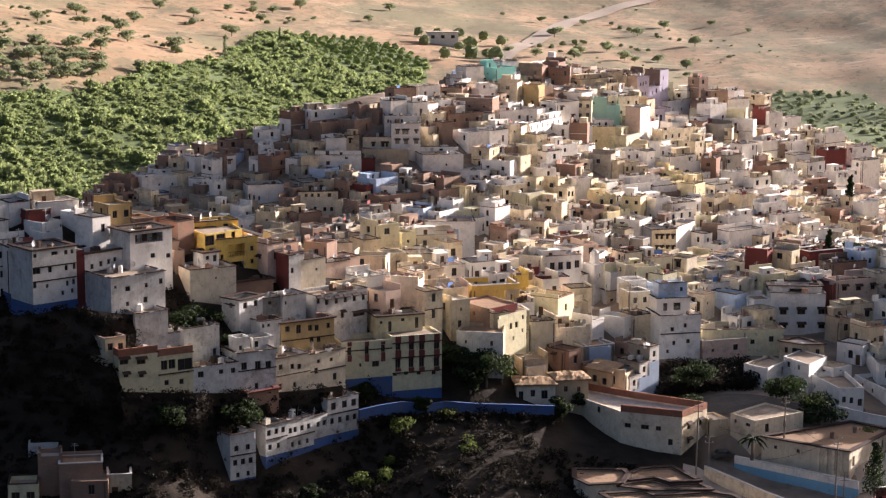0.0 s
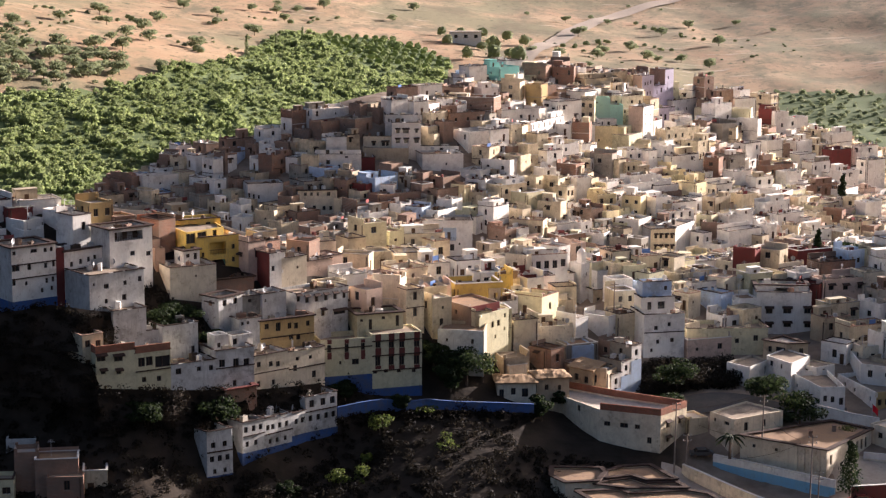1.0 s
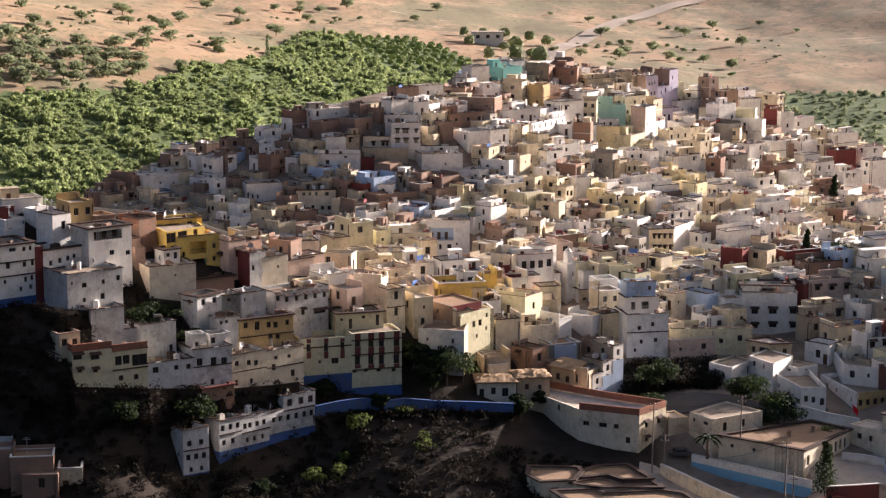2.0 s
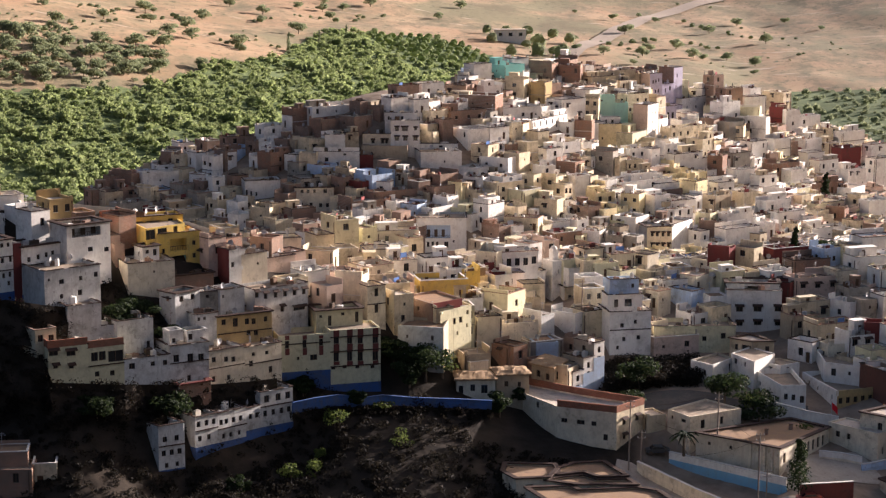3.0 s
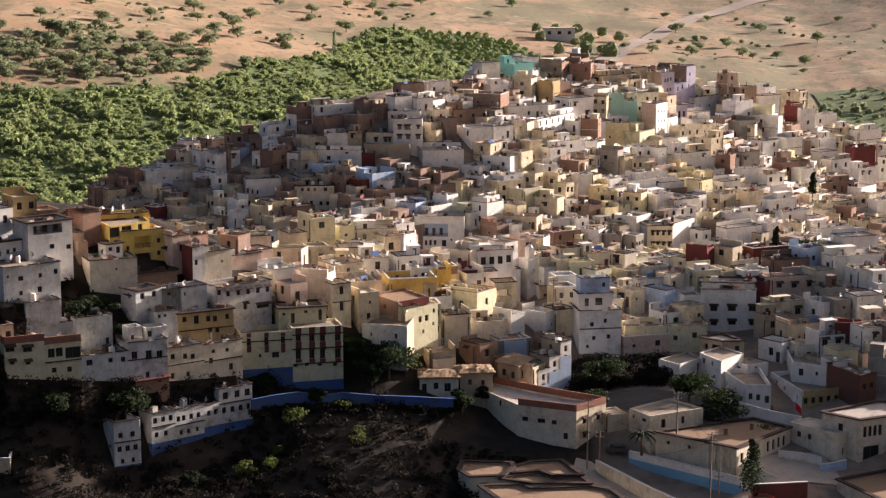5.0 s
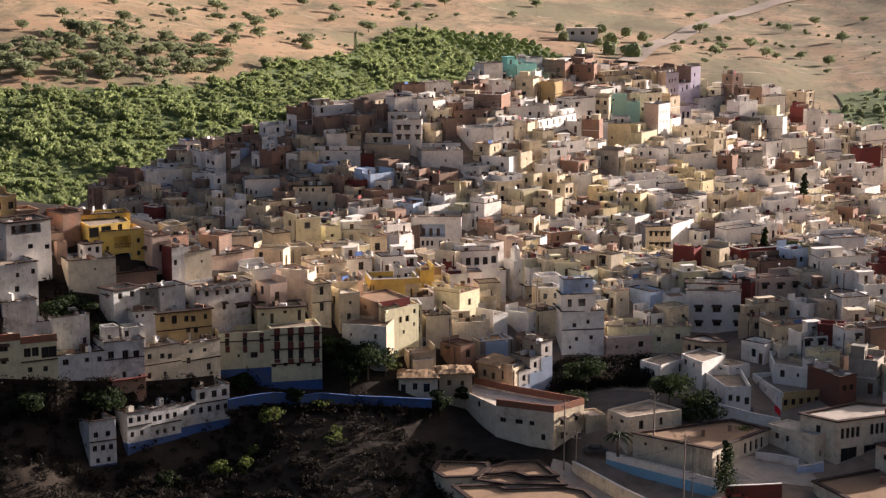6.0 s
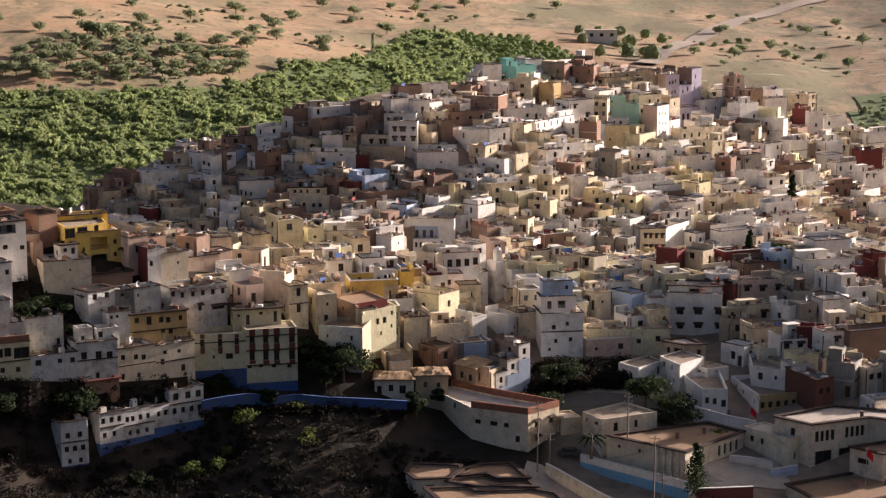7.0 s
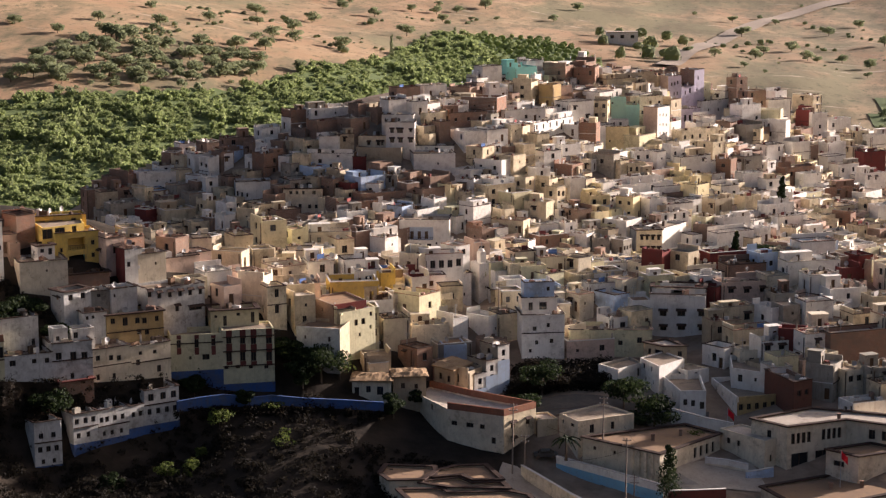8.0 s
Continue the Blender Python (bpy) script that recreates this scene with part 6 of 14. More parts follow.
house(-25.3, 523.6, 13.7, 4.6, 5.4, 4.4, 65, "C", crowd=True)
house(-11.2, 523.3, 12.8, 4.1, 4.7, 4.4, 49, "W", crowd=True)
house(-6.3, 522.1, 11.7, 4.7, 5.2, 5.0, 60, "L", crowd=True)
house(8.2, 521.9, 9.3, 4.2, 5.0, 4.9, 57, "W", crowd=True)
house(27.8, 525.9, 6.5, 5.0, 4.0, 4.1, 57, "C", crowd=True)
house(58.4, 524.6, 1.6, 4.1, 5.1, 2.9, 49, "J", crowd=True)
house(68.2, 522.5, 0.7, 5.2, 4.4, 4.2, 44, "C", crowd=True)
house(78.8, 522.1, 0.1, 4.2, 4.5, 4.9, 57, "W", crowd=True)
house(112.3, 525.0, -1.8, 5.8, 4.2, 4.3, 59, "C", crowd=True)
house(126.3, 522.3, -2.8, 4.9, 4.7, 3.7, 55, "P", crowd=True)
house(145.5, 523.1, -3.7, 3.7, 4.1, 3.6, 53, "K", crowd=True)
house(165.2, 523.7, -2.5, 5.9, 4.8, 4.5, 39, "W", crowd=True)
house(-85.5, 531.9, 11.2, 4.3, 3.8, 3.6, 56, "B", crowd=True)
house(-70.4, 529.7, 12.0, 5.8, 4.6, 4.1, 48, "K", crowd=True)
house(-26.5, 531.9, 16.9, 3.7, 4.3, 5.2, 58, "B", crowd=True)
house(2.1, 527.9, 11.9, 5.0, 4.7, 6.0, 56, "W", crowd=True)
house(25.8, 530.2, 7.8, 5.3, 4.7, 4.3, 48, "W", crowd=True)
house(32.0, 530.3, 6.6, 5.9, 4.0, 4.3, 37, "W", crowd=True)
house(84.3, 530.2, 0.0, 5.6, 4.5, 3.6, 61, "W", crowd=True)
house(90.9, 530.2, -0.3, 3.9, 4.1, 5.0, 46, "W", crowd=True)
house(100.9, 529.8, -1.0, 5.3, 4.8, 3.6, 48, "C", crowd=True)
house(121.2, 530.7, -2.7, 4.8, 5.4, 3.7, 57, "N", crowd=True)
house(130.5, 529.6, -3.4, 3.9, 4.8, 5.0, 62, "K", crowd=True)
house(138.1, 531.7, -3.9, 5.5, 4.9, 3.6, 49, "W", crowd=True)
house(147.3, 530.0, -4.0, 5.5, 4.6, 4.9, 64, "C", crowd=True)
house(-91.1, 535.3, 10.8, 4.1, 4.7, 3.2, 39, "B", crowd=True)
house(-77.0, 534.7, 13.1, 3.8, 3.9, 4.2, 49, "C", crowd=True)
house(-73.9, 534.0, 12.9, 5.7, 3.7, 3.6, 42, "B", crowd=True)
house(-30.5, 534.0, 17.4, 5.8, 4.3, 5.1, 57, "K", crowd=True)
house(-25.7, 537.0, 19.2, 4.7, 4.3, 4.5, 69, "K", crowd=True)
house(5.1, 535.9, 14.2, 3.6, 4.7, 5.4, 55, "J", crowd=True)
house(12.0, 533.9, 11.7, 3.8, 5.4, 6.2, 57, "C", crowd=True)
house(19.0, 534.1, 10.3, 5.1, 4.8, 4.7, 42, "C", crowd=True)
house(34.1, 534.3, 6.9, 3.9, 4.6, 4.3, 57, "W", crowd=True)
house(74.9, 537.0, 1.2, 4.7, 5.5, 3.5, 46, "W", crowd=True)
house(81.9, 537.4, 0.8, 4.8, 4.3, 2.8, 47, "N", crowd=True)
house(84.5, 535.2, 0.3, 4.8, 4.4, 3.3, 52, "W", crowd=True)
house(98.0, 536.0, -0.6, 5.7, 4.4, 5.1, 45, "W", crowd=True)
house(108.2, 536.7, -1.3, 4.6, 3.6, 3.6, 57, "W", crowd=True)
house(111.5, 536.6, -1.7, 4.9, 4.1, 3.7, 48, "C", crowd=True)
house(117.5, 536.6, -2.3, 5.2, 3.7, 5.1, 57, "N", crowd=True)
house(144.1, 538.2, -4.1, 4.3, 4.9, 4.0, 62, "B", crowd=True)
house(-14.2, 541.1, 20.2, 5.1, 4.2, 5.3, 54, "B", crowd=True)
house(26.2, 542.0, 11.3, 5.0, 3.9, 4.4, 46, "P", crowd=True)
house(33.9, 543.4, 9.4, 4.0, 5.1, 3.7, 56, "W", crowd=True)
house(44.8, 543.0, 6.8, 5.4, 5.4, 5.8, 46, "J", crowd=True)
house(61.1, 543.2, 4.0, 4.3, 3.8, 4.6, 54, "K", crowd=True)
house(87.3, 542.7, 0.9, 3.8, 3.8, 5.1, 53, "K", crowd=True)
house(111.7, 542.9, -1.5, 5.0, 5.0, 5.1, 63, "W", crowd=True)
house(127.6, 540.3, -3.2, 3.7, 4.2, 5.1, 59, "W", crowd=True)
house(132.8, 541.6, -3.7, 4.2, 3.8, 3.6, 62, "W", crowd=True)
house(144.4, 542.8, -4.2, 5.4, 5.2, 4.0, 36, "C", crowd=True)
house(150.8, 543.0, -4.2, 5.6, 4.4, 3.4, 61, "W", crowd=True)
house(-87.3, 547.5, 14.0, 5.1, 4.6, 4.4, 42, "W", crowd=True)
house(-80.5, 549.6, 16.4, 4.1, 4.6, 4.3, 54, "W", crowd=True)
house(-72.1, 546.8, 17.4, 4.0, 5.1, 4.6, 42, "C", crowd=True)
house(-50.9, 545.9, 21.2, 3.7, 4.1, 4.6, 47, "W", crowd=True)
house(14.3, 548.1, 16.5, 4.7, 5.3, 4.8, 55, "K", crowd=True)
house(41.9, 547.8, 9.0, 3.9, 4.3, 3.9, 47, "C", crowd=True)
house(48.8, 548.5, 7.5, 4.6, 4.3, 4.9, 51, "N", crowd=True)
house(52.1, 548.2, 6.6, 4.1, 5.1, 4.0, 57, "C", crowd=True)
house(59.1, 546.4, 4.8, 5.8, 5.5, 4.3, 48, "C", crowd=True)
house(67.3, 547.5, 3.9, 4.5, 4.0, 4.0, 46, "C", crowd=True)
house(85.7, 546.9, 1.4, 4.7, 5.3, 4.0, 55, "K", crowd=True)
house(93.3, 548.8, 0.9, 5.8, 5.2, 4.0, 46, "C", crowd=True)
house(100.2, 548.9, 0.1, 5.9, 5.0, 3.8, 61, "K", crowd=True)
house(127.4, 546.5, -3.0, 3.8, 3.7, 3.6, 67, "J", crowd=True)
house(137.4, 549.0, -3.9, 4.3, 3.8, 5.0, 45, "C", crowd=True)
house(165.3, 549.7, -3.3, 4.1, 4.3, 5.2, 61, "K", crowd=True)
house(-91.2, 555.0, 13.9, 4.1, 5.2, 4.2, 58, "B", crowd=True)
house(-84.7, 552.9, 15.9, 4.9, 4.5, 4.4, 42, "L", crowd=True)
house(-79.5, 554.7, 17.9, 4.5, 5.4, 4.2, 38, "W", crowd=True)
house(-58.6, 553.3, 22.5, 5.4, 4.2, 4.2, 58, "L", crowd=True)
house(-52.7, 553.4, 24.1, 3.7, 5.2, 4.8, 43, "B", crowd=True)
house(-43.8, 552.1, 25.0, 5.8, 4.7, 5.0, 59, "B", crowd=True)
house(-27.1, 552.3, 27.0, 5.6, 4.5, 4.9, 38, "K", crowd=True)
house(31.8, 554.6, 13.7, 5.2, 5.2, 5.5, 54, "C", crowd=True)
house(74.5, 555.3, 4.2, 5.2, 4.7, 5.5, 56, "N", crowd=True)
house(86.9, 553.4, 2.3, 5.1, 4.4, 3.9, 47, "W", crowd=True)
house(91.6, 553.2, 1.7, 4.1, 4.0, 5.2, 42, "P", crowd=True)
house(99.8, 553.5, 0.7, 5.0, 4.1, 2.9, 57, "W", crowd=True)
house(112.0, 552.1, -0.9, 5.2, 3.6, 3.7, 67, "W", crowd=True)
house(147.2, 552.0, -4.2, 4.8, 4.7, 4.8, 43, "K", crowd=True)
house(151.7, 552.8, -4.1, 4.7, 3.8, 4.0, 60, "W", crowd=True)
house(164.1, 555.8, -3.6, 4.8, 5.2, 5.2, 42, "N", crowd=True)
house(-93.0, 558.8, 13.7, 4.6, 4.6, 3.8, 65, "B", crowd=True)
house(-85.0, 559.8, 16.7, 5.3, 3.8, 3.6, 45, "C", crowd=True)
house(-70.9, 559.0, 21.0, 5.3, 4.6, 4.0, 38, "W", crowd=True)
house(-39.0, 557.8, 28.9, 3.7, 5.4, 3.7, 53, "B", crowd=True)
house(14.8, 562.2, 23.0, 4.0, 4.2, 5.2, 44, "W", crowd=True)
house(22.0, 560.2, 19.5, 4.3, 4.1, 3.8, 50, "B", crowd=True)
house(26.0, 558.5, 17.5, 4.4, 3.7, 5.1, 52, "C", crowd=True)
house(32.9, 558.9, 15.1, 5.5, 3.9, 4.4, 63, "C", crowd=True)
house(40.5, 560.1, 13.1, 5.3, 4.6, 6.0, 56, "C", crowd=True)
house(46.3, 561.8, 12.1, 4.6, 4.0, 5.7, 47, "W", crowd=True)
house(87.7, 561.4, 3.2, 5.1, 5.5, 4.7, 54, "W", crowd=True)
house(91.7, 561.2, 2.6, 4.2, 5.5, 4.0, 49, "W", crowd=True)
house(125.2, 560.6, -2.2, 5.2, 3.7, 3.8, 56, "W", crowd=True)
house(132.9, 560.3, -3.1, 5.7, 3.8, 5.0, 67, "W", crowd=True)
house(145.3, 558.4, -4.1, 5.4, 4.7, 3.5, 63, "C", crowd=True)
house(161.2, 559.8, -3.8, 5.3, 4.2, 4.3, 50, "B", crowd=True)
house(164.6, 562.2, -3.5, 5.8, 4.9, 3.8, 56, "K", crowd=True)
house(-79.5, 565.0, 19.2, 4.0, 4.0, 3.5, 58, "B", crowd=True)
house(-74.0, 567.7, 21.1, 3.7, 4.0, 3.9, 43, "L", crowd=True)
house(39.8, 565.4, 14.9, 4.7, 4.4, 4.8, 67, "K", crowd=True)
house(67.9, 565.1, 7.4, 5.4, 3.9, 4.8, 59, "C", crowd=True)
house(85.4, 565.5, 4.1, 4.0, 5.3, 4.7, 59, "W", crowd=True)
house(-73.0, 571.2, 21.3, 5.2, 4.3, 3.6, 54, "B", crowd=True)
house(-10.8, 570.0, 34.1, 5.2, 4.7, 4.9, 51, "K", crowd=True)
house(14.9, 573.7, 27.2, 5.9, 4.6, 5.3, 52, "W", crowd=True)
house(26.1, 571.5, 22.4, 4.4, 3.9, 4.0, 48, "N", crowd=True)
house(39.1, 572.7, 17.6, 4.0, 4.6, 5.2, 43, "C", crowd=True)
house(68.5, 570.8, 8.4, 5.5, 4.6, 3.3, 43, "W", crowd=True)
house(100.8, 573.4, 2.7, 4.1, 3.9, 5.3, 46, "W", crowd=True)
house(106.5, 571.1, 1.6, 3.9, 3.8, 4.4, 55, "P", crowd=True)
house(124.0, 573.1, -1.2, 5.5, 4.0, 5.2, 57, "B", crowd=True)
house(-78.3, 576.8, 19.0, 4.6, 4.1, 3.5, 54, "W", crowd=True)
house(12.2, 577.9, 29.9, 3.8, 3.9, 5.1, 58, "S", crowd=True)
house(20.5, 580.2, 27.2, 5.2, 4.9, 4.7, 48, "B", crowd=True)
house(25.1, 579.7, 25.4, 3.9, 4.1, 3.6, 45, "K", crowd=True)
house(40.7, 577.5, 18.4, 4.6, 4.7, 3.8, 62, "W", crowd=True)
house(68.6, 580.0, 10.2, 4.8, 5.0, 4.3, 55, "J", crowd=True)
house(75.0, 575.9, 7.9, 4.2, 4.2, 4.1, 64, "C", crowd=True)
house(84.7, 577.6, 6.2, 5.5, 3.7, 5.4, 42, "W", crowd=True)
house(125.2, 578.2, -1.0, 3.9, 4.0, 5.2, 62, "C", crowd=True)
house(140.9, 578.3, -3.1, 3.7, 5.0, 3.7, 57, "W", crowd=True)
house(164.0, 577.1, -3.4, 5.3, 5.0, 5.1, 62, "N", crowd=True)
house(0.1, 581.9, 35.0, 4.2, 5.2, 4.7, 44, "K", crowd=True)
house(41.6, 585.6, 20.4, 4.2, 4.7, 4.8, 59, "W", crowd=True)
house(45.8, 583.0, 18.1, 4.7, 4.5, 5.1, 58, "K", crowd=True)
house(94.4, 585.2, 5.2, 4.8, 4.1, 5.4, 52, "K", crowd=True)
house(42.0, 590.0, 21.6, 4.5, 3.9, 3.6, 63, "N", crowd=True)
house(52.1, 588.5, 17.4, 4.4, 4.0, 3.4, 57, "K", crowd=True)
house(124.4, 592.2, 0.1, 4.0, 4.1, 3.8, 63, "N", crowd=True)
house(145.1, 591.0, -2.7, 4.8, 4.0, 4.2, 58, "W", crowd=True)
house(27.4, 597.8, 29.6, 4.3, 4.4, 5.1, 52, "W", crowd=True)
house(58.2, 598.1, 17.3, 4.4, 4.9, 4.5, 57, "K", crowd=True)
house(66.5, 594.5, 13.8, 4.1, 4.4, 4.3, 59, "J", crowd=True)
house(108.1, 598.1, 3.8, 4.8, 4.4, 4.5, 63, "W", crowd=True)
house(131.8, 598.1, -0.9, 3.9, 5.4, 3.9, 59, "W", crowd=True)
house(154.5, 595.6, -3.0, 4.4, 3.8, 4.1, 69, "W", crowd=True)
house(27.4, 603.2, 31.0, 3.8, 4.5, 3.5, 58, "C", crowd=True)
house(78.1, 600.8, 11.5, 4.1, 4.0, 3.9, 41, "W", crowd=True)
house(91.1, 600.0, 7.9, 5.2, 4.4, 4.7, 64, "C", crowd=True)
house(117.2, 601.8, 2.0, 4.6, 5.4, 4.7, 50, "W", crowd=True)
house(124.6, 603.0, 0.8, 4.5, 5.1, 5.4, 63, "K", crowd=True)
house(134.6, 601.8, -1.1, 5.4, 4.4, 5.3, 35, "W", crowd=True)
house(146.2, 601.1, -2.4, 5.0, 4.3, 4.3, 43, "B", crowd=True)
house(164.0, 603.7, -2.7, 5.6, 4.1, 4.1, 55, "W", crowd=True)
house(14.1, 607.5, 36.4, 4.7, 3.7, 4.0, 54, "W", crowd=True)
house(58.7, 609.3, 20.3, 4.6, 4.1, 4.0, 56, "W", crowd=True)
house(66.6, 606.7, 16.7, 4.2, 4.3, 4.4, 55, "W", crowd=True)
house(72.4, 610.2, 15.4, 3.8, 5.0, 4.1, 53, "C", crowd=True)
house(81.2, 608.0, 12.0, 3.7, 3.9, 4.3, 36, "W", crowd=True)
house(107.7, 609.1, 4.8, 3.9, 4.8, 4.2, 34, "C", crowd=True)
house(113.5, 607.0, 3.2, 4.3, 5.4, 3.3, 43, "K", crowd=True)
house(138.0, 607.5, -1.1, 4.5, 3.9, 4.4, 58, "K", crowd=True)
house(153.2, 608.3, -2.5, 4.9, 4.9, 3.6, 58, "B", crowd=True)
house(15.5, 611.8, 36.7, 4.3, 4.0, 4.0, 55, "C", crowd=True)
house(19.4, 615.0, 36.0, 4.6, 4.2, 4.2, 41, "W", crowd=True)
house(34.0, 613.9, 31.4, 5.8, 4.0, 4.3, 57, "P", crowd=True)
house(41.7, 614.8, 28.2, 5.4, 5.1, 3.9, 44, "W", crowd=True)
house(66.7, 615.4, 18.8, 5.3, 5.0, 4.3, 54, "W", crowd=True)
house(118.4, 613.3, 2.9, 4.1, 4.0, 3.1, 58, "K", crowd=True)
house(146.8, 615.8, -1.8, 5.8, 3.8, 4.3, 53, "W", crowd=True)
house(13.6, 618.0, 37.6, 4.6, 4.8, 3.0, 45, "C", crowd=True)
house(21.7, 620.5, 36.5, 4.8, 3.9, 4.1, 56, "P", crowd=True)
house(80.9, 618.6, 14.6, 4.0, 4.3, 5.9, 62, "W", crowd=True)
house(91.1, 619.3, 11.3, 4.8, 3.8, 5.7, 52, "W", crowd=True)
house(159.1, 618.2, -2.6, 5.0, 4.8, 4.1, 58, "C", crowd=True)
house(21.1, 625.4, 37.1, 4.3, 4.3, 5.2, 63, "W", crowd=True)
house(40.9, 628.0, 32.2, 5.5, 4.3, 5.9, 37, "P", crowd=True)
house(74.6, 626.3, 19.2, 4.3, 4.6, 5.4, 63, "W", crowd=True)
house(81.6, 625.2, 16.3, 4.5, 4.2, 5.1, 49, "J", crowd=True)
house(85.2, 627.5, 15.5, 5.5, 4.1, 5.1, 57, "P", crowd=True)
house(92.0, 625.2, 12.3, 5.7, 4.0, 3.9, 57, "N", crowd=True)
house(101.6, 625.9, 9.0, 3.6, 3.9, 5.7, 47, "N", crowd=True)
house(108.3, 625.7, 6.6, 4.3, 5.1, 5.0, 55, "J", crowd=True)
house(120.1, 627.4, 3.6, 4.8, 4.2, 5.5, 62, "W", crowd=True)
house(146.0, 627.1, -1.5, 4.6, 4.7, 3.8, 47, "B", crowd=True)
house(-20.0, 631.8, 27.8, 4.8, 5.3, 4.5, 53, "C", crowd=True)
house(7.3, 632.6, 37.5, 5.4, 4.6, 4.0, 42, "B", crowd=True)
house(12.3, 632.6, 37.8, 5.2, 5.2, 5.1, 60, "W", crowd=True)
house(20.2, 632.4, 37.7, 3.6, 4.2, 5.1, 36, "C", crowd=True)
house(41.4, 633.1, 33.5, 4.7, 4.8, 4.4, 48, "C", crowd=True)
house(45.8, 633.1, 32.3, 4.4, 3.9, 4.8, 50, "W", crowd=True)
house(52.6, 632.3, 29.9, 4.2, 4.2, 5.0, 44, "B", crowd=True)
house(80.1, 634.1, 19.7, 3.9, 3.8, 4.6, 62, "C", crowd=True)
house(92.2, 633.6, 13.8, 5.0, 5.0, 4.9, 46, "W", crowd=True)
house(99.9, 632.3, 10.4, 4.4, 5.1, 6.2, 45, "B", crowd=True)
house(132.8, 631.2, 0.6, 5.0, 5.2, 5.6, 34, "P", crowd=True)
house(146.1, 632.1, -1.4, 5.1, 3.8, 3.8, 35, "K", crowd=True)
house(166.2, 633.3, -3.0, 3.9, 4.2, 4.1, 48, "C", crowd=True)
house(14.1, 639.5, 37.4, 5.8, 3.9, 4.3, 35, "B", crowd=True)
house(32.7, 638.7, 36.6, 5.3, 4.3, 3.4, 51, "W", crowd=True)
house(48.5, 636.1, 32.3, 5.0, 3.9, 4.5, 37, "C", crowd=True)
house(74.7, 639.4, 23.6, 6.0, 4.1, 4.6, 36, "W", crowd=True)
house(81.2, 636.9, 19.9, 4.1, 4.5, 4.8, 60, "W", crowd=True)
house(94.5, 639.0, 13.9, 4.4, 5.4, 5.3, 40, "K", crowd=True)
house(112.3, 636.2, 6.7, 5.4, 4.7, 4.4, 64, "C", crowd=True)
house(138.7, 639.7, -0.1, 4.5, 4.9, 4.1, 44, "B", crowd=True)
house(147.0, 636.1, -1.5, 4.9, 4.7, 4.5, 37, "N", crowd=True)
house(1.9, 644.8, 33.7, 4.8, 5.0, 4.7, 42, "S", crowd=True)
house(5.4, 641.9, 35.6, 4.0, 3.7, 4.0, 50, "L", crowd=True)
house(52.9, 644.8, 33.6, 4.9, 4.3, 4.5, 48, "K", crowd=True)
house(60.8, 644.7, 31.3, 4.4, 3.9, 4.0, 52, "J", crowd=True)
house(98.4, 643.8, 13.6, 5.7, 4.7, 4.8, 60, "K", crowd=True)
house(147.4, 642.7, -1.4, 4.3, 4.8, 3.9, 42, "W", crowd=True)
house(159.5, 642.7, -2.7, 3.7, 4.2, 5.1, 58, "C", crowd=True)
house(165.4, 645.6, -3.3, 5.0, 3.9, 4.3, 46, "W", crowd=True)
house(-18.0, 649.7, 21.8, 5.5, 5.1, 5.7, 55, "K", crowd=True)
house(-1.5, 649.2, 31.7, 3.7, 3.9, 3.9, 53, "K", crowd=True)
house(12.9, 648.2, 35.6, 5.0, 4.2, 4.1, 65, "S", crowd=True)
house(22.2, 649.7, 36.7, 4.5, 5.4, 5.3, 58, "B", crowd=True)
house(41.9, 651.3, 37.0, 4.0, 4.3, 5.1, 43, "W", crowd=True)
house(88.5, 647.9, 19.4, 5.1, 5.0, 5.3, 56, "W", crowd=True)
house(93.4, 652.0, 17.7, 5.4, 5.3, 5.8, 55, "B", crowd=True)
house(104.5, 648.2, 11.6, 4.9, 4.7, 5.3, 59, "B", crowd=True)
house(112.4, 652.1, 8.6, 4.9, 5.3, 5.1, 47, "K", crowd=True)
house(126.5, 651.7, 3.8, 5.4, 4.0, 4.9, 49, "C", crowd=True)
house(133.7, 650.5, 1.8, 3.9, 4.0, 4.2, 34, "B", crowd=True)
house(144.9, 649.1, -0.7, 5.2, 4.8, 5.4, 50, "W", crowd=True)
house(-0.4, 656.9, 29.4, 5.5, 4.7, 4.7, 46, "W", crowd=True)
house(6.5, 655.8, 31.9, 5.5, 5.1, 4.7, 64, "C", crowd=True)
house(27.1, 657.2, 35.9, 5.6, 5.5, 4.2, 51, "W", crowd=True)
house(32.9, 656.4, 36.7, 5.3, 4.9, 4.5, 61, "B", crowd=True)
house(41.8, 656.1, 37.2, 5.1, 4.2, 3.5, 46, "C", crowd=True)
house(54.5, 655.9, 35.6, 4.2, 4.9, 4.6, 42, "W", crowd=True)
house(58.7, 656.1, 34.8, 5.1, 4.6, 4.7, 61, "K", crowd=True)
house(100.9, 657.7, 15.1, 3.8, 4.4, 5.6, 36, "C", crowd=True)
house(112.0, 655.8, 9.6, 5.0, 4.6, 4.9, 56, "C", crowd=True)
house(119.5, 654.1, 6.6, 5.8, 3.8, 5.8, 57, "W", crowd=True)
house(125.8, 656.9, 4.7, 4.2, 5.3, 4.3, 67, "W", crowd=True)
house(137.1, 658.1, 1.7, 5.5, 4.3, 4.7, 56, "W", crowd=True)
house(-12.4, 661.8, 21.8, 5.2, 4.3, 6.5, 56, "C", crowd=True)
house(-6.3, 664.1, 24.5, 4.7, 5.0, 4.9, 57, "C", crowd=True)
house(58.2, 661.8, 35.3, 5.3, 4.5, 4.3, 41, "C", crowd=True)
house(134.5, 663.6, 2.8, 5.0, 5.2, 5.9, 42, "W", crowd=True)
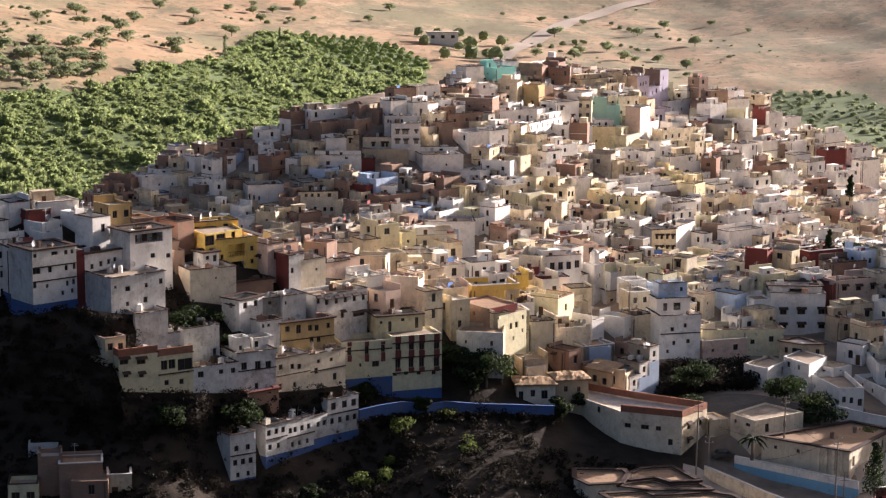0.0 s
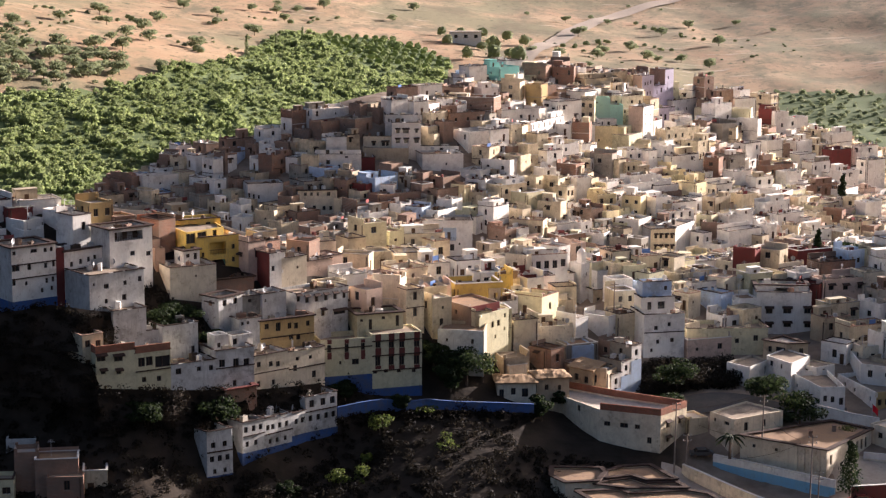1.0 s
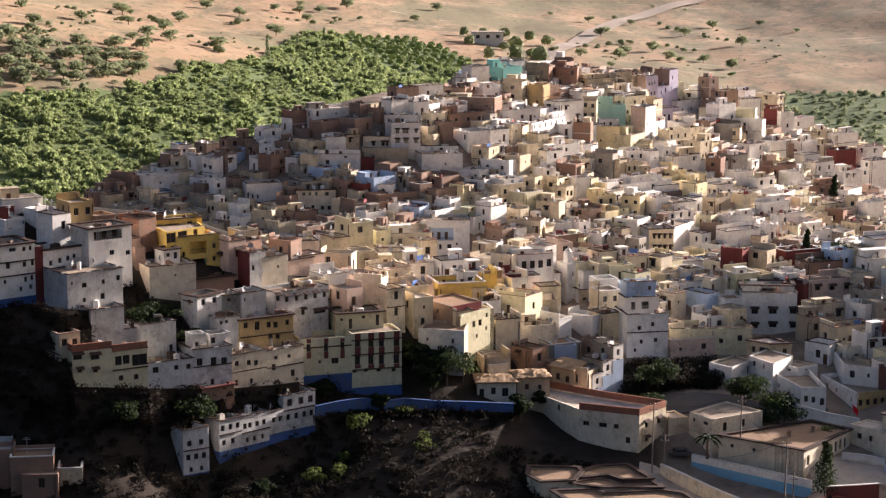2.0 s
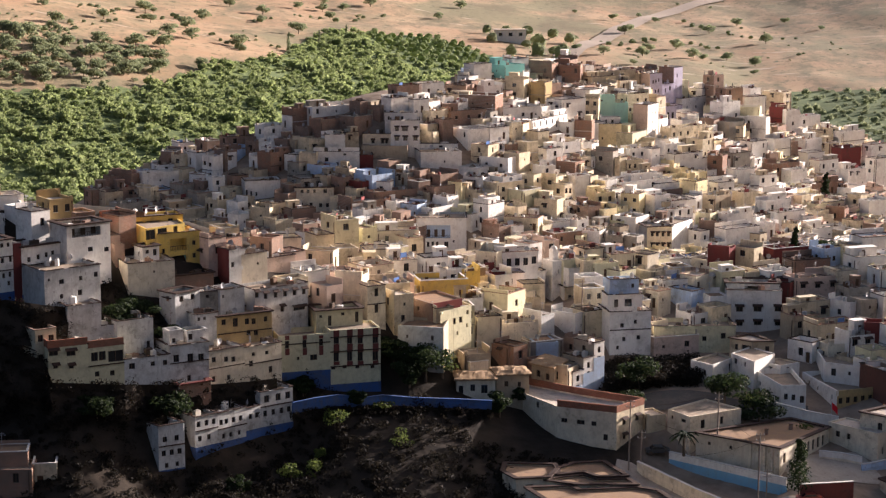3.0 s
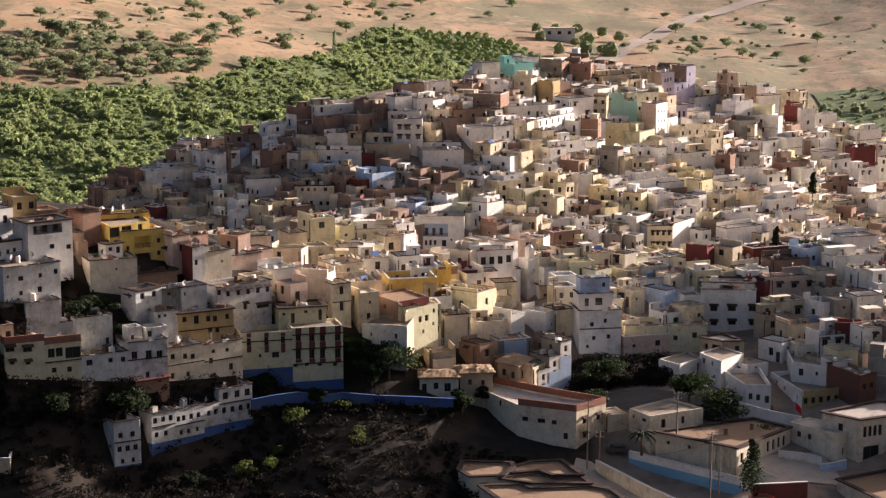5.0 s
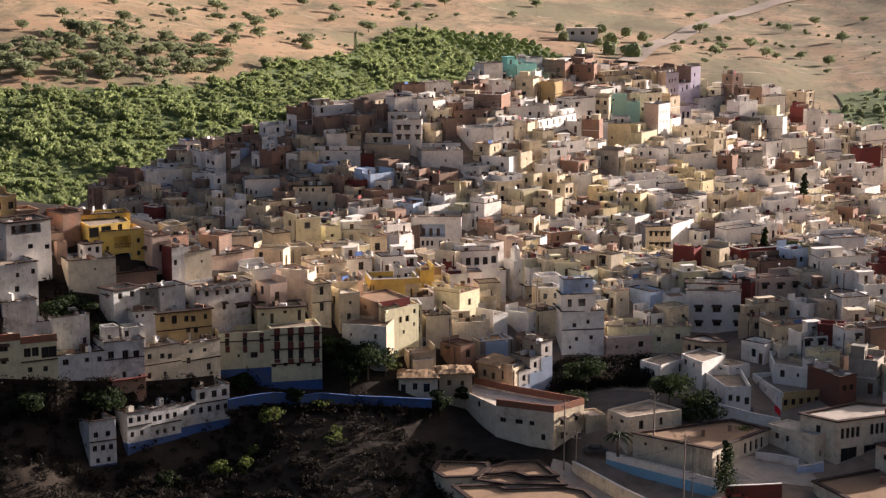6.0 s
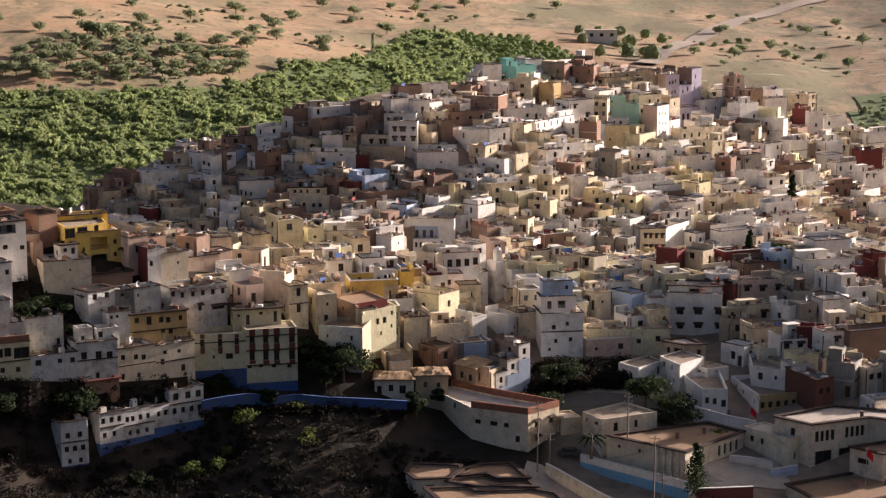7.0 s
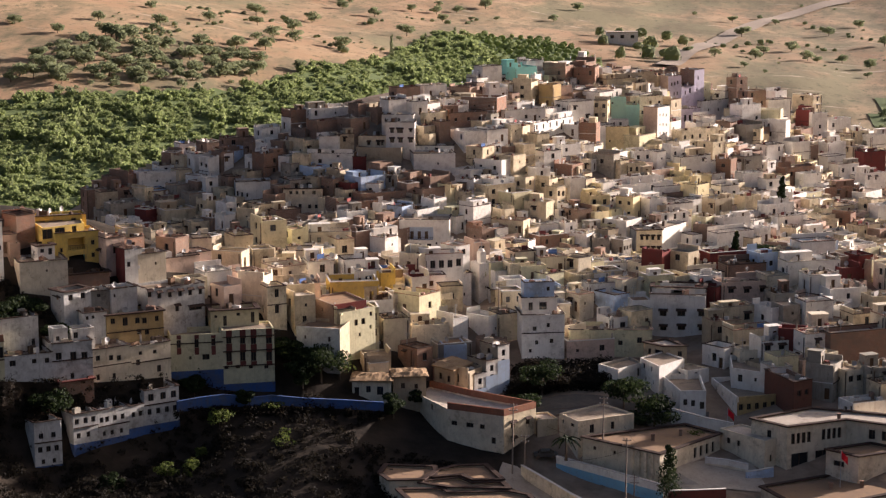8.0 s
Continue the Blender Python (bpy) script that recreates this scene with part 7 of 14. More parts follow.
house(165.3, 660.7, -3.3, 3.6, 3.6, 3.7, 40, "B", crowd=True)
house(32.6, 669.5, 33.0, 4.0, 5.4, 5.4, 44, "W", crowd=True)
house(52.5, 670.0, 34.7, 5.2, 4.1, 4.5, 49, "W", crowd=True)
house(66.6, 669.9, 32.8, 5.3, 5.0, 5.8, 56, "C", crowd=True)
house(86.3, 667.8, 24.3, 4.5, 5.0, 5.8, 46, "B", crowd=True)
house(112.1, 666.4, 11.2, 5.9, 5.2, 6.3, 53, "W", crowd=True)
house(132.1, 667.0, 4.1, 4.8, 4.9, 5.8, 49, "W", crowd=True)
house(144.0, 669.3, 1.3, 4.0, 4.7, 5.6, 42, "K", crowd=True)
house(167.2, 670.1, -3.4, 4.1, 4.0, 5.3, 43, "C", crowd=True)
house(-18.9, 673.7, 14.0, 3.9, 3.8, 5.4, 37, "K", crowd=True)
house(8.7, 674.1, 26.3, 4.2, 4.5, 6.2, 50, "C", crowd=True)
house(12.1, 672.3, 28.0, 5.3, 3.6, 6.2, 54, "K", crowd=True)
house(26.3, 671.8, 31.2, 4.5, 3.9, 4.7, 45, "S", crowd=True)
house(34.3, 673.4, 31.7, 4.7, 3.8, 4.8, 49, "B", crowd=True)
house(48.1, 673.4, 33.4, 4.6, 3.8, 4.6, 45, "K", crowd=True)
house(74.8, 675.1, 29.6, 4.0, 4.1, 5.1, 55, "B", crowd=True)
house(93.6, 675.1, 21.2, 3.8, 5.4, 6.3, 60, "W", crowd=True)
house(-18.4, 680.8, 12.8, 4.8, 4.2, 5.4, 51, "B", crowd=True)
house(2.7, 679.3, 22.8, 3.8, 4.1, 5.2, 46, "B", crowd=True)
house(14.9, 678.1, 25.4, 5.7, 4.9, 6.8, 55, "W", crowd=True)
house(59.9, 678.2, 31.5, 3.7, 4.3, 5.2, 50, "J", crowd=True)
house(74.9, 681.9, 28.2, 3.8, 4.7, 4.3, 52, "W", crowd=True)
house(92.5, 678.4, 21.7, 5.4, 5.1, 5.0, 51, "W", crowd=True)
house(132.1, 679.4, 6.7, 6.0, 3.6, 5.7, 50, "C", crowd=True)
house(138.0, 679.9, 4.7, 4.2, 4.3, 4.4, 39, "N", crowd=True)
house(-13.3, 687.4, 14.7, 3.9, 3.7, 5.9, 51, "K", crowd=True)
house(2.7, 685.1, 20.0, 6.0, 4.5, 4.9, 40, "B", crowd=True)
house(21.4, 687.2, 21.7, 3.8, 4.0, 5.1, 34, "S", crowd=True)
house(33.4, 684.9, 24.9, 3.9, 3.7, 5.8, 69, "J", crowd=True)
house(53.9, 684.0, 28.1, 3.7, 5.0, 5.3, 45, "W", crowd=True)
house(58.4, 686.6, 26.5, 5.8, 4.1, 5.6, 56, "W", crowd=True)
house(92.6, 686.8, 21.8, 4.1, 3.9, 4.9, 67, "K", crowd=True)
house(104.2, 684.9, 17.9, 4.5, 3.6, 4.8, 67, "N", crowd=True)
house(121.3, 686.6, 11.5, 4.6, 5.3, 4.9, 44, "C", crowd=True)
house(131.8, 684.4, 7.6, 6.0, 4.7, 5.1, 48, "C", crowd=True)
house(138.0, 685.0, 5.7, 5.0, 5.1, 5.1, 64, "W", crowd=True)
house(154.5, 687.6, 1.1, 5.2, 4.6, 4.3, 62, "C", crowd=True)
house(61.3, 692.0, 23.1, 5.3, 5.1, 6.4, 62, "B", crowd=True)
house(71.3, 693.4, 22.6, 5.3, 4.9, 5.4, 54, "C", crowd=True)
house(101.7, 693.5, 18.7, 5.7, 4.1, 4.3, 39, "W", crowd=True)
house(113.0, 689.9, 15.1, 5.7, 4.6, 5.8, 56, "C", crowd=True)
house(158.4, 692.5, 0.2, 5.6, 5.3, 4.5, 58, "K", crowd=True)
house(-6.9, 697.1, 13.4, 3.8, 4.7, 6.0, 51, "B", crowd=True)
house(0.1, 699.2, 12.7, 5.6, 5.3, 5.8, 59, "C", crowd=True)
house(7.3, 695.9, 14.9, 4.7, 4.5, 6.6, 51, "B", crowd=True)
house(13.0, 697.0, 14.3, 5.4, 4.4, 6.2, 50, "B", crowd=True)
house(21.5, 699.5, 12.8, 5.0, 4.9, 7.2, 45, "B", crowd=True)
house(25.2, 698.9, 13.8, 4.6, 3.6, 6.9, 51, "B", crowd=True)
house(48.5, 695.9, 18.8, 5.6, 4.0, 7.4, 47, "W", crowd=True)
house(54.1, 696.6, 19.1, 4.6, 4.9, 6.5, 48, "B", crowd=True)
house(74.1, 696.3, 21.5, 4.6, 3.6, 4.9, 34, "K", crowd=True)
house(91.4, 699.0, 19.7, 4.7, 4.6, 4.4, 36, "C", crowd=True)
house(107.2, 699.7, 17.4, 4.9, 4.8, 4.1, 56, "C", crowd=True)
house(111.1, 697.4, 16.6, 4.7, 4.2, 4.7, 68, "W", crowd=True)
house(164.5, 697.6, -1.4, 3.8, 4.6, 5.0, 43, "K", crowd=True)
house(65.4, 703.6, 15.5, 6.0, 3.9, 5.9, 58, "W", crowd=True)
house(86.1, 705.4, 16.8, 5.6, 5.2, 5.8, 64, "W", crowd=True)
house(91.2, 703.6, 18.1, 4.5, 5.4, 4.6, 60, "W", crowd=True)
house(104.1, 704.2, 17.7, 5.0, 3.9, 4.6, 47, "W", crowd=True)
house(118.4, 703.3, 14.8, 3.9, 4.9, 5.6, 37, "K", crowd=True)
house(151.7, 705.5, 3.6, 3.7, 3.9, 5.8, 58, "K", crowd=True)
house(157.1, 706.2, 1.3, 4.2, 5.3, 6.1, 68, "W", crowd=True)
house(0.1, 708.0, 8.8, 3.7, 4.5, 6.2, 56, "C", crowd=True)
house(7.9, 709.8, 7.1, 4.1, 3.9, 5.1, 50, "W", crowd=True)
house(12.4, 710.1, 6.1, 4.5, 5.0, 6.1, 42, "W", crowd=True)
house(28.8, 708.2, 6.8, 4.9, 5.2, 6.0, 50, "B", crowd=True)
house(41.2, 711.0, 6.2, 4.2, 4.1, 5.7, 64, "W", crowd=True)
house(52.4, 710.9, 8.4, 3.8, 3.7, 6.8, 44, "N", crowd=True)
house(67.1, 710.1, 11.3, 4.3, 5.2, 5.9, 61, "K", crowd=True)
house(101.4, 709.6, 16.2, 5.1, 5.5, 5.9, 63, "J", crowd=True)
house(120.3, 709.6, 14.1, 4.5, 4.1, 5.6, 48, "C", crowd=True)
house(137.7, 708.9, 8.5, 5.5, 4.1, 4.2, 54, "B", crowd=True)
house(-11.2, 715.2, 5.6, 4.3, 4.4, 4.8, 48, "B", crowd=True)
house(-5.0, 715.4, 5.1, 4.8, 4.4, 6.5, 50, "S", crowd=True)
house(6.7, 714.9, 4.1, 5.2, 4.4, 5.2, 68, "C", crowd=True)
house(40.4, 716.6, 2.0, 4.0, 4.7, 5.6, 46, "P", crowd=True)
house(66.2, 716.2, 7.0, 4.8, 4.2, 5.8, 59, "N", crowd=True)
house(74.7, 717.1, 8.1, 4.9, 5.1, 5.9, 56, "B", crowd=True)
house(94.7, 714.6, 13.8, 3.7, 5.1, 4.9, 56, "W", crowd=True)
house(100.8, 715.2, 14.2, 5.2, 4.0, 4.7, 44, "K", crowd=True)
house(119.9, 713.9, 13.4, 5.3, 4.8, 4.9, 56, "P", crowd=True)
house(154.4, 715.4, 1.2, 5.5, 5.2, 5.6, 51, "C", crowd=True)
house(164.3, 713.9, -2.3, 4.5, 4.6, 6.1, 54, "W", crowd=True)
house(15.2, 721.5, -1.1, 4.0, 3.9, 5.8, 48, "W", crowd=True)
house(19.1, 720.4, -1.0, 5.3, 3.7, 5.5, 56, "W", crowd=True)
house(60.4, 722.2, 1.4, 4.5, 4.4, 5.7, 54, "C", crowd=True)
house(68.1, 722.5, 3.0, 4.3, 4.6, 5.7, 60, "P", crowd=True)
house(74.7, 721.9, 4.9, 4.6, 4.9, 7.2, 61, "B", crowd=True)
house(80.3, 723.5, 5.5, 5.0, 4.2, 5.6, 53, "W", crowd=True)
house(85.0, 724.1, 6.8, 3.8, 4.0, 5.1, 36, "W", crowd=True)
house(101.1, 723.5, 10.0, 5.5, 3.6, 5.7, 41, "W", crowd=True)
house(104.2, 722.2, 10.8, 5.4, 4.4, 5.2, 55, "W", crowd=True)
house(114.3, 723.1, 10.7, 4.5, 4.6, 5.4, 62, "W", crowd=True)
house(118.9, 721.7, 10.9, 4.2, 5.5, 5.3, 56, "K", crowd=True)
house(133.4, 722.0, 7.5, 4.0, 4.7, 4.6, 40, "W", crowd=True)
house(140.3, 720.9, 5.7, 4.5, 4.3, 4.5, 42, "C", crowd=True)
house(166.0, 722.5, -5.0, 5.1, 5.1, 5.0, 58, "C", crowd=True)
house(98.7, 728.9, 5.8, 5.3, 5.3, 6.5, 43, "K", crowd=True)
house(119.7, 727.5, 7.2, 5.6, 4.8, 6.1, 50, "W", crowd=True)
house(67.5, 735.8, -6.3, 5.1, 4.5, 5.7, 50, "N", crowd=True)
house(120.3, 734.7, 2.3, 6.0, 5.4, 7.5, 58, "W", crowd=True)
house(146.2, 734.1, -2.6, 5.9, 3.7, 5.3, 59, "N", crowd=True)
house(83.9, 469.5, 2.7, 4.5, 4.6, 4.1, 45, "J", crowd=True)
house(109.6, 469.6, 3.2, 3.9, 4.4, 4.1, 48, "W", crowd=True)
house(119.4, 471.7, 2.8, 3.7, 4.7, 3.6, 44, "W", crowd=True)
house(74.8, 473.0, 2.5, 4.6, 4.7, 4.1, 37, "C", crowd=True)
house(82.8, 473.4, 2.8, 5.3, 3.9, 3.5, 48, "J", crowd=True)
house(118.8, 476.8, 2.5, 5.3, 4.5, 4.3, 54, "B", crowd=True)
house(142.6, 475.2, 1.2, 4.1, 3.9, 5.0, 48, "W", crowd=True)
house(155.3, 476.1, 1.1, 5.0, 4.1, 5.0, 42, "W", crowd=True)
house(163.8, 473.1, 1.8, 4.2, 3.9, 3.6, 49, "B", crowd=True)
house(114.8, 481.3, 2.5, 4.4, 4.7, 4.2, 61, "W", crowd=True)
house(144.2, 478.6, 0.8, 4.2, 4.2, 5.0, 49, "J", crowd=True)
house(60.4, 483.1, 2.3, 3.7, 4.1, 4.1, 49, "W", crowd=True)
house(109.9, 483.1, 2.6, 4.9, 4.2, 4.3, 56, "K", crowd=True)
house(137.7, 483.6, 0.7, 3.7, 4.3, 5.0, 53, "C", crowd=True)
house(100.3, 491.8, 1.9, 3.7, 4.8, 3.7, 65, "P", crowd=True)
house(127.3, 490.9, 0.5, 5.4, 3.9, 4.4, 47, "B", crowd=True)
house(-42.5, 497.1, 8.6, 3.7, 3.9, 3.9, 57, "C", crowd=True)
house(12.2, 496.3, 6.3, 3.9, 4.9, 5.3, 43, "K", crowd=True)
house(17.5, 496.4, 5.5, 4.5, 4.0, 4.4, 55, "B", crowd=True)
house(33.7, 495.6, 3.4, 5.1, 4.1, 4.4, 46, "P", crowd=True)
house(72.9, 496.5, 1.3, 3.6, 3.6, 5.0, 40, "W", crowd=True)
house(81.8, 495.7, 1.4, 3.6, 3.6, 3.6, 35, "W", crowd=True)
house(86.3, 495.9, 1.4, 3.8, 3.8, 5.1, 52, "K", crowd=True)
house(143.4, 497.0, -1.2, 4.6, 4.6, 5.2, 43, "N", crowd=True)
house(152.2, 496.0, -1.1, 5.0, 4.4, 3.8, 65, "K", crowd=True)
house(158.6, 497.0, -0.8, 5.0, 4.5, 3.7, 42, "W", crowd=True)
house(164.5, 493.3, 0.1, 3.7, 4.9, 3.8, 56, "B", crowd=True)
house(-37.1, 500.5, 9.5, 3.7, 4.0, 2.8, 50, "K", crowd=True)
house(-32.7, 499.2, 9.8, 5.0, 4.1, 5.1, 49, "B", crowd=True)
house(-13.3, 500.3, 10.0, 5.5, 5.0, 5.0, 68, "B", crowd=True)
house(81.2, 500.3, 0.9, 4.8, 3.8, 3.7, 69, "B", crowd=True)
house(86.9, 499.4, 1.0, 4.1, 3.7, 5.1, 60, "B", crowd=True)
house(114.0, 499.1, 0.4, 4.9, 4.5, 4.4, 69, "N", crowd=True)
house(163.2, 499.2, -0.5, 4.0, 4.2, 5.1, 47, "P", crowd=True)
house(-33.2, 503.2, 10.1, 4.8, 4.3, 3.9, 45, "B", crowd=True)
house(-9.6, 503.9, 9.8, 3.7, 4.6, 4.3, 49, "C", crowd=True)
house(39.1, 506.6, 2.9, 3.8, 4.0, 5.1, 45, "N", crowd=True)
house(64.7, 503.1, 1.1, 5.1, 3.7, 5.0, 39, "W", crowd=True)
house(100.3, 505.6, 0.2, 5.0, 3.7, 3.7, 50, "C", crowd=True)
house(108.7, 507.0, -0.2, 4.5, 3.8, 5.1, 63, "B", crowd=True)
house(114.5, 506.4, -0.5, 4.4, 3.9, 5.1, 54, "W", crowd=True)
house(137.2, 503.6, -1.8, 5.3, 4.5, 4.4, 49, "W", crowd=True)
house(153.9, 502.9, -1.7, 3.6, 4.1, 4.3, 62, "W", crowd=True)
house(-29.2, 511.3, 11.2, 3.8, 4.0, 4.4, 55, "B", crowd=True)
house(-21.1, 508.3, 10.9, 4.2, 4.2, 3.3, 47, "B", crowd=True)
house(-16.4, 508.7, 10.7, 4.5, 4.7, 2.9, 57, "W", crowd=True)
house(-13.3, 508.0, 10.4, 4.3, 4.0, 3.9, 66, "W", crowd=True)
house(21.3, 510.2, 5.5, 4.7, 4.4, 3.9, 49, "N", crowd=True)
house(65.0, 511.0, 0.7, 5.3, 4.6, 3.6, 53, "P", crowd=True)
house(77.0, 510.0, 0.4, 4.6, 4.5, 3.5, 46, "W", crowd=True)
house(109.3, 511.0, -0.6, 4.6, 4.2, 3.7, 61, "P", crowd=True)
house(148.6, 511.7, -2.8, 4.9, 4.8, 4.3, 46, "W", crowd=True)
house(159.6, 509.7, -1.9, 4.2, 4.4, 3.7, 50, "W", crowd=True)
house(162.3, 508.4, -1.5, 4.2, 4.3, 3.7, 48, "W", crowd=True)
house(-81.5, 513.3, 8.2, 4.4, 4.4, 4.4, 54, "W", crowd=True)
house(-66.4, 515.1, 9.0, 5.0, 3.8, 3.1, 53, "S", crowd=True)
house(-56.0, 516.5, 9.9, 4.4, 4.8, 3.7, 52, "B", crowd=True)
house(-49.4, 515.7, 10.2, 5.5, 4.5, 3.3, 49, "K", crowd=True)
house(-40.9, 514.4, 10.9, 3.9, 3.6, 3.9, 51, "B", crowd=True)
house(-12.0, 516.0, 11.3, 4.0, 4.6, 4.0, 44, "C", crowd=True)
house(27.6, 513.9, 4.8, 3.9, 4.7, 4.5, 66, "W", crowd=True)
house(54.6, 516.4, 1.5, 3.9, 3.7, 3.3, 40, "W", crowd=True)
house(67.1, 515.7, 0.6, 3.9, 3.9, 5.0, 49, "J", crowd=True)
house(76.8, 514.2, 0.2, 4.7, 4.0, 4.1, 60, "K", crowd=True)
house(85.6, 513.9, 0.0, 3.7, 4.6, 4.1, 59, "C", crowd=True)
house(131.8, 514.2, -2.5, 4.0, 4.5, 5.0, 56, "C", crowd=True)
house(136.9, 513.2, -2.8, 5.1, 4.5, 4.3, 41, "W", crowd=True)
house(-79.4, 518.8, 9.2, 4.0, 3.7, 3.5, 43, "W", crowd=True)
house(65.8, 519.1, 0.7, 5.5, 4.9, 4.3, 34, "W", crowd=True)
house(76.6, 519.2, 0.1, 5.0, 4.7, 4.9, 47, "W", crowd=True)
house(93.7, 518.5, -0.5, 4.5, 4.1, 3.5, 66, "W", crowd=True)
house(102.6, 521.4, -1.0, 5.3, 4.6, 5.0, 63, "C", crowd=True)
house(130.5, 521.4, -3.1, 5.0, 4.2, 3.7, 60, "W", crowd=True)
house(152.3, 521.3, -3.4, 3.9, 3.7, 3.6, 64, "W", crowd=True)
house(-88.2, 525.6, 9.5, 4.6, 4.7, 4.0, 54, "S", crowd=True)
house(-40.7, 524.0, 13.2, 5.3, 4.1, 5.8, 69, "B", crowd=True)
house(37.0, 525.2, 4.5, 4.6, 4.9, 3.7, 69, "N", crowd=True)
house(82.2, 525.2, -0.0, 5.0, 4.6, 3.6, 39, "W", crowd=True)
house(153.4, 526.8, -3.7, 5.2, 5.0, 5.0, 48, "W", crowd=True)
house(-76.3, 530.3, 12.0, 3.7, 4.2, 3.1, 59, "B", crowd=True)
house(-56.7, 532.2, 14.4, 4.2, 4.2, 4.7, 43, "C", crowd=True)
house(-39.9, 528.3, 14.8, 4.1, 3.7, 5.9, 45, "B", crowd=True)
house(-7.2, 528.9, 14.0, 4.8, 4.1, 3.6, 46, "S", crowd=True)
house(151.8, 530.2, -3.9, 5.1, 4.4, 4.1, 55, "B", crowd=True)
house(156.9, 530.5, -3.6, 4.2, 3.8, 4.2, 60, "B", crowd=True)
house(165.1, 530.7, -2.8, 4.0, 4.6, 3.8, 52, "C", crowd=True)
house(-82.3, 535.3, 12.5, 3.9, 3.9, 5.5, 63, "S", crowd=True)
house(-55.6, 537.1, 16.4, 4.0, 4.6, 5.3, 38, "B", crowd=True)
house(9.1, 536.3, 13.1, 4.9, 5.0, 5.5, 62, "K", crowd=True)
house(24.8, 535.9, 9.8, 3.7, 3.8, 4.2, 40, "K", crowd=True)
house(38.4, 535.7, 6.4, 3.6, 4.6, 3.4, 53, "C", crowd=True)
house(48.8, 532.8, 4.1, 3.9, 3.8, 5.3, 47, "K", crowd=True)
house(122.1, 535.1, -2.8, 4.7, 4.2, 4.3, 60, "P", crowd=True)
house(138.5, 535.4, -4.0, 4.5, 4.3, 3.5, 60, "C", crowd=True)
house(157.4, 536.4, -3.8, 3.9, 3.7, 5.0, 56, "W", crowd=True)
house(-81.6, 540.9, 13.8, 4.8, 4.6, 3.4, 63, "C", crowd=True)
house(-77.4, 539.3, 14.2, 3.7, 5.0, 3.4, 35, "L", crowd=True)
house(-65.2, 539.1, 15.9, 4.2, 4.6, 4.1, 49, "B", crowd=True)
house(-39.2, 540.4, 20.2, 4.3, 4.2, 4.8, 55, "S", crowd=True)
house(-5.8, 539.1, 17.8, 5.3, 3.9, 5.6, 61, "B", crowd=True)
house(6.3, 539.3, 15.0, 4.8, 4.9, 5.1, 63, "B", crowd=True)
house(30.6, 540.4, 9.7, 4.3, 3.7, 5.7, 47, "W", crowd=True)
house(48.4, 540.2, 5.4, 3.6, 5.0, 4.3, 56, "N", crowd=True)
house(77.1, 540.5, 1.5, 3.7, 4.0, 3.4, 51, "W", crowd=True)
house(154.5, 540.0, -4.1, 4.9, 5.0, 5.0, 54, "W", crowd=True)
house(-84.4, 544.7, 14.1, 5.4, 3.7, 5.0, 59, "S", crowd=True)
house(-67.1, 543.7, 17.5, 4.0, 4.5, 3.4, 66, "W", crowd=True)
house(-40.5, 544.0, 21.8, 5.1, 3.8, 4.9, 63, "W", crowd=True)
house(36.9, 544.8, 9.3, 4.3, 3.7, 4.6, 61, "W", crowd=True)
house(98.7, 544.5, 0.0, 4.3, 3.9, 3.7, 43, "K", crowd=True)
house(130.2, 545.1, -3.5, 4.2, 4.9, 5.1, 49, "W", crowd=True)
house(-48.9, 551.6, 24.4, 3.7, 4.1, 4.9, 62, "W", crowd=True)
house(-40.7, 550.7, 25.1, 4.6, 3.6, 4.9, 46, "K", crowd=True)
house(75.8, 552.1, 3.5, 4.4, 4.3, 4.0, 55, "W", crowd=True)
house(102.5, 551.3, 0.2, 3.8, 3.8, 3.7, 63, "W", crowd=True)
house(122.3, 549.1, -2.5, 4.4, 4.9, 5.2, 53, "C", crowd=True)
house(-65.6, 555.0, 21.4, 4.8, 4.4, 4.1, 36, "C", crowd=True)
house(47.8, 556.8, 10.2, 5.2, 3.7, 5.7, 50, "W", crowd=True)
house(94.7, 555.7, 1.5, 4.8, 4.2, 3.9, 69, "W", crowd=True)
house(113.8, 554.8, -1.0, 5.0, 3.8, 4.0, 49, "W", crowd=True)
house(135.7, 554.1, -3.7, 4.5, 4.3, 4.3, 46, "W", crowd=True)
house(-77.7, 561.5, 19.2, 5.4, 4.4, 4.1, 46, "C", crowd=True)
house(-73.8, 560.7, 20.6, 3.9, 5.0, 3.9, 41, "B", crowd=True)
house(-4.9, 561.9, 29.1, 5.4, 4.5, 4.2, 56, "C", crowd=True)
house(28.1, 560.7, 17.4, 3.7, 4.9, 4.3, 39, "K", crowd=True)
house(50.0, 561.6, 11.0, 5.4, 4.2, 3.9, 42, "K", crowd=True)
house(83.5, 560.5, 3.9, 3.7, 4.2, 5.3, 48, "C", crowd=True)
house(99.0, 562.0, 1.8, 4.6, 3.9, 3.4, 51, "B", crowd=True)
house(116.4, 560.3, -1.0, 4.9, 5.0, 4.1, 69, "C", crowd=True)
house(122.3, 562.0, -1.7, 4.0, 4.2, 4.4, 39, "K", crowd=True)
house(136.8, 561.8, -3.5, 4.4, 4.5, 5.1, 59, "K", crowd=True)
house(-76.7, 567.0, 20.2, 3.7, 4.4, 3.5, 48, "C", crowd=True)
house(82.0, 565.7, 4.9, 3.8, 4.3, 4.1, 50, "C", crowd=True)
house(103.1, 566.2, 1.6, 4.7, 3.7, 3.4, 43, "P", crowd=True)
house(114.2, 564.6, -0.3, 5.2, 4.2, 3.9, 50, "K", crowd=True)
house(-42.4, 568.7, 31.6, 5.2, 4.8, 3.6, 39, "L", crowd=True)
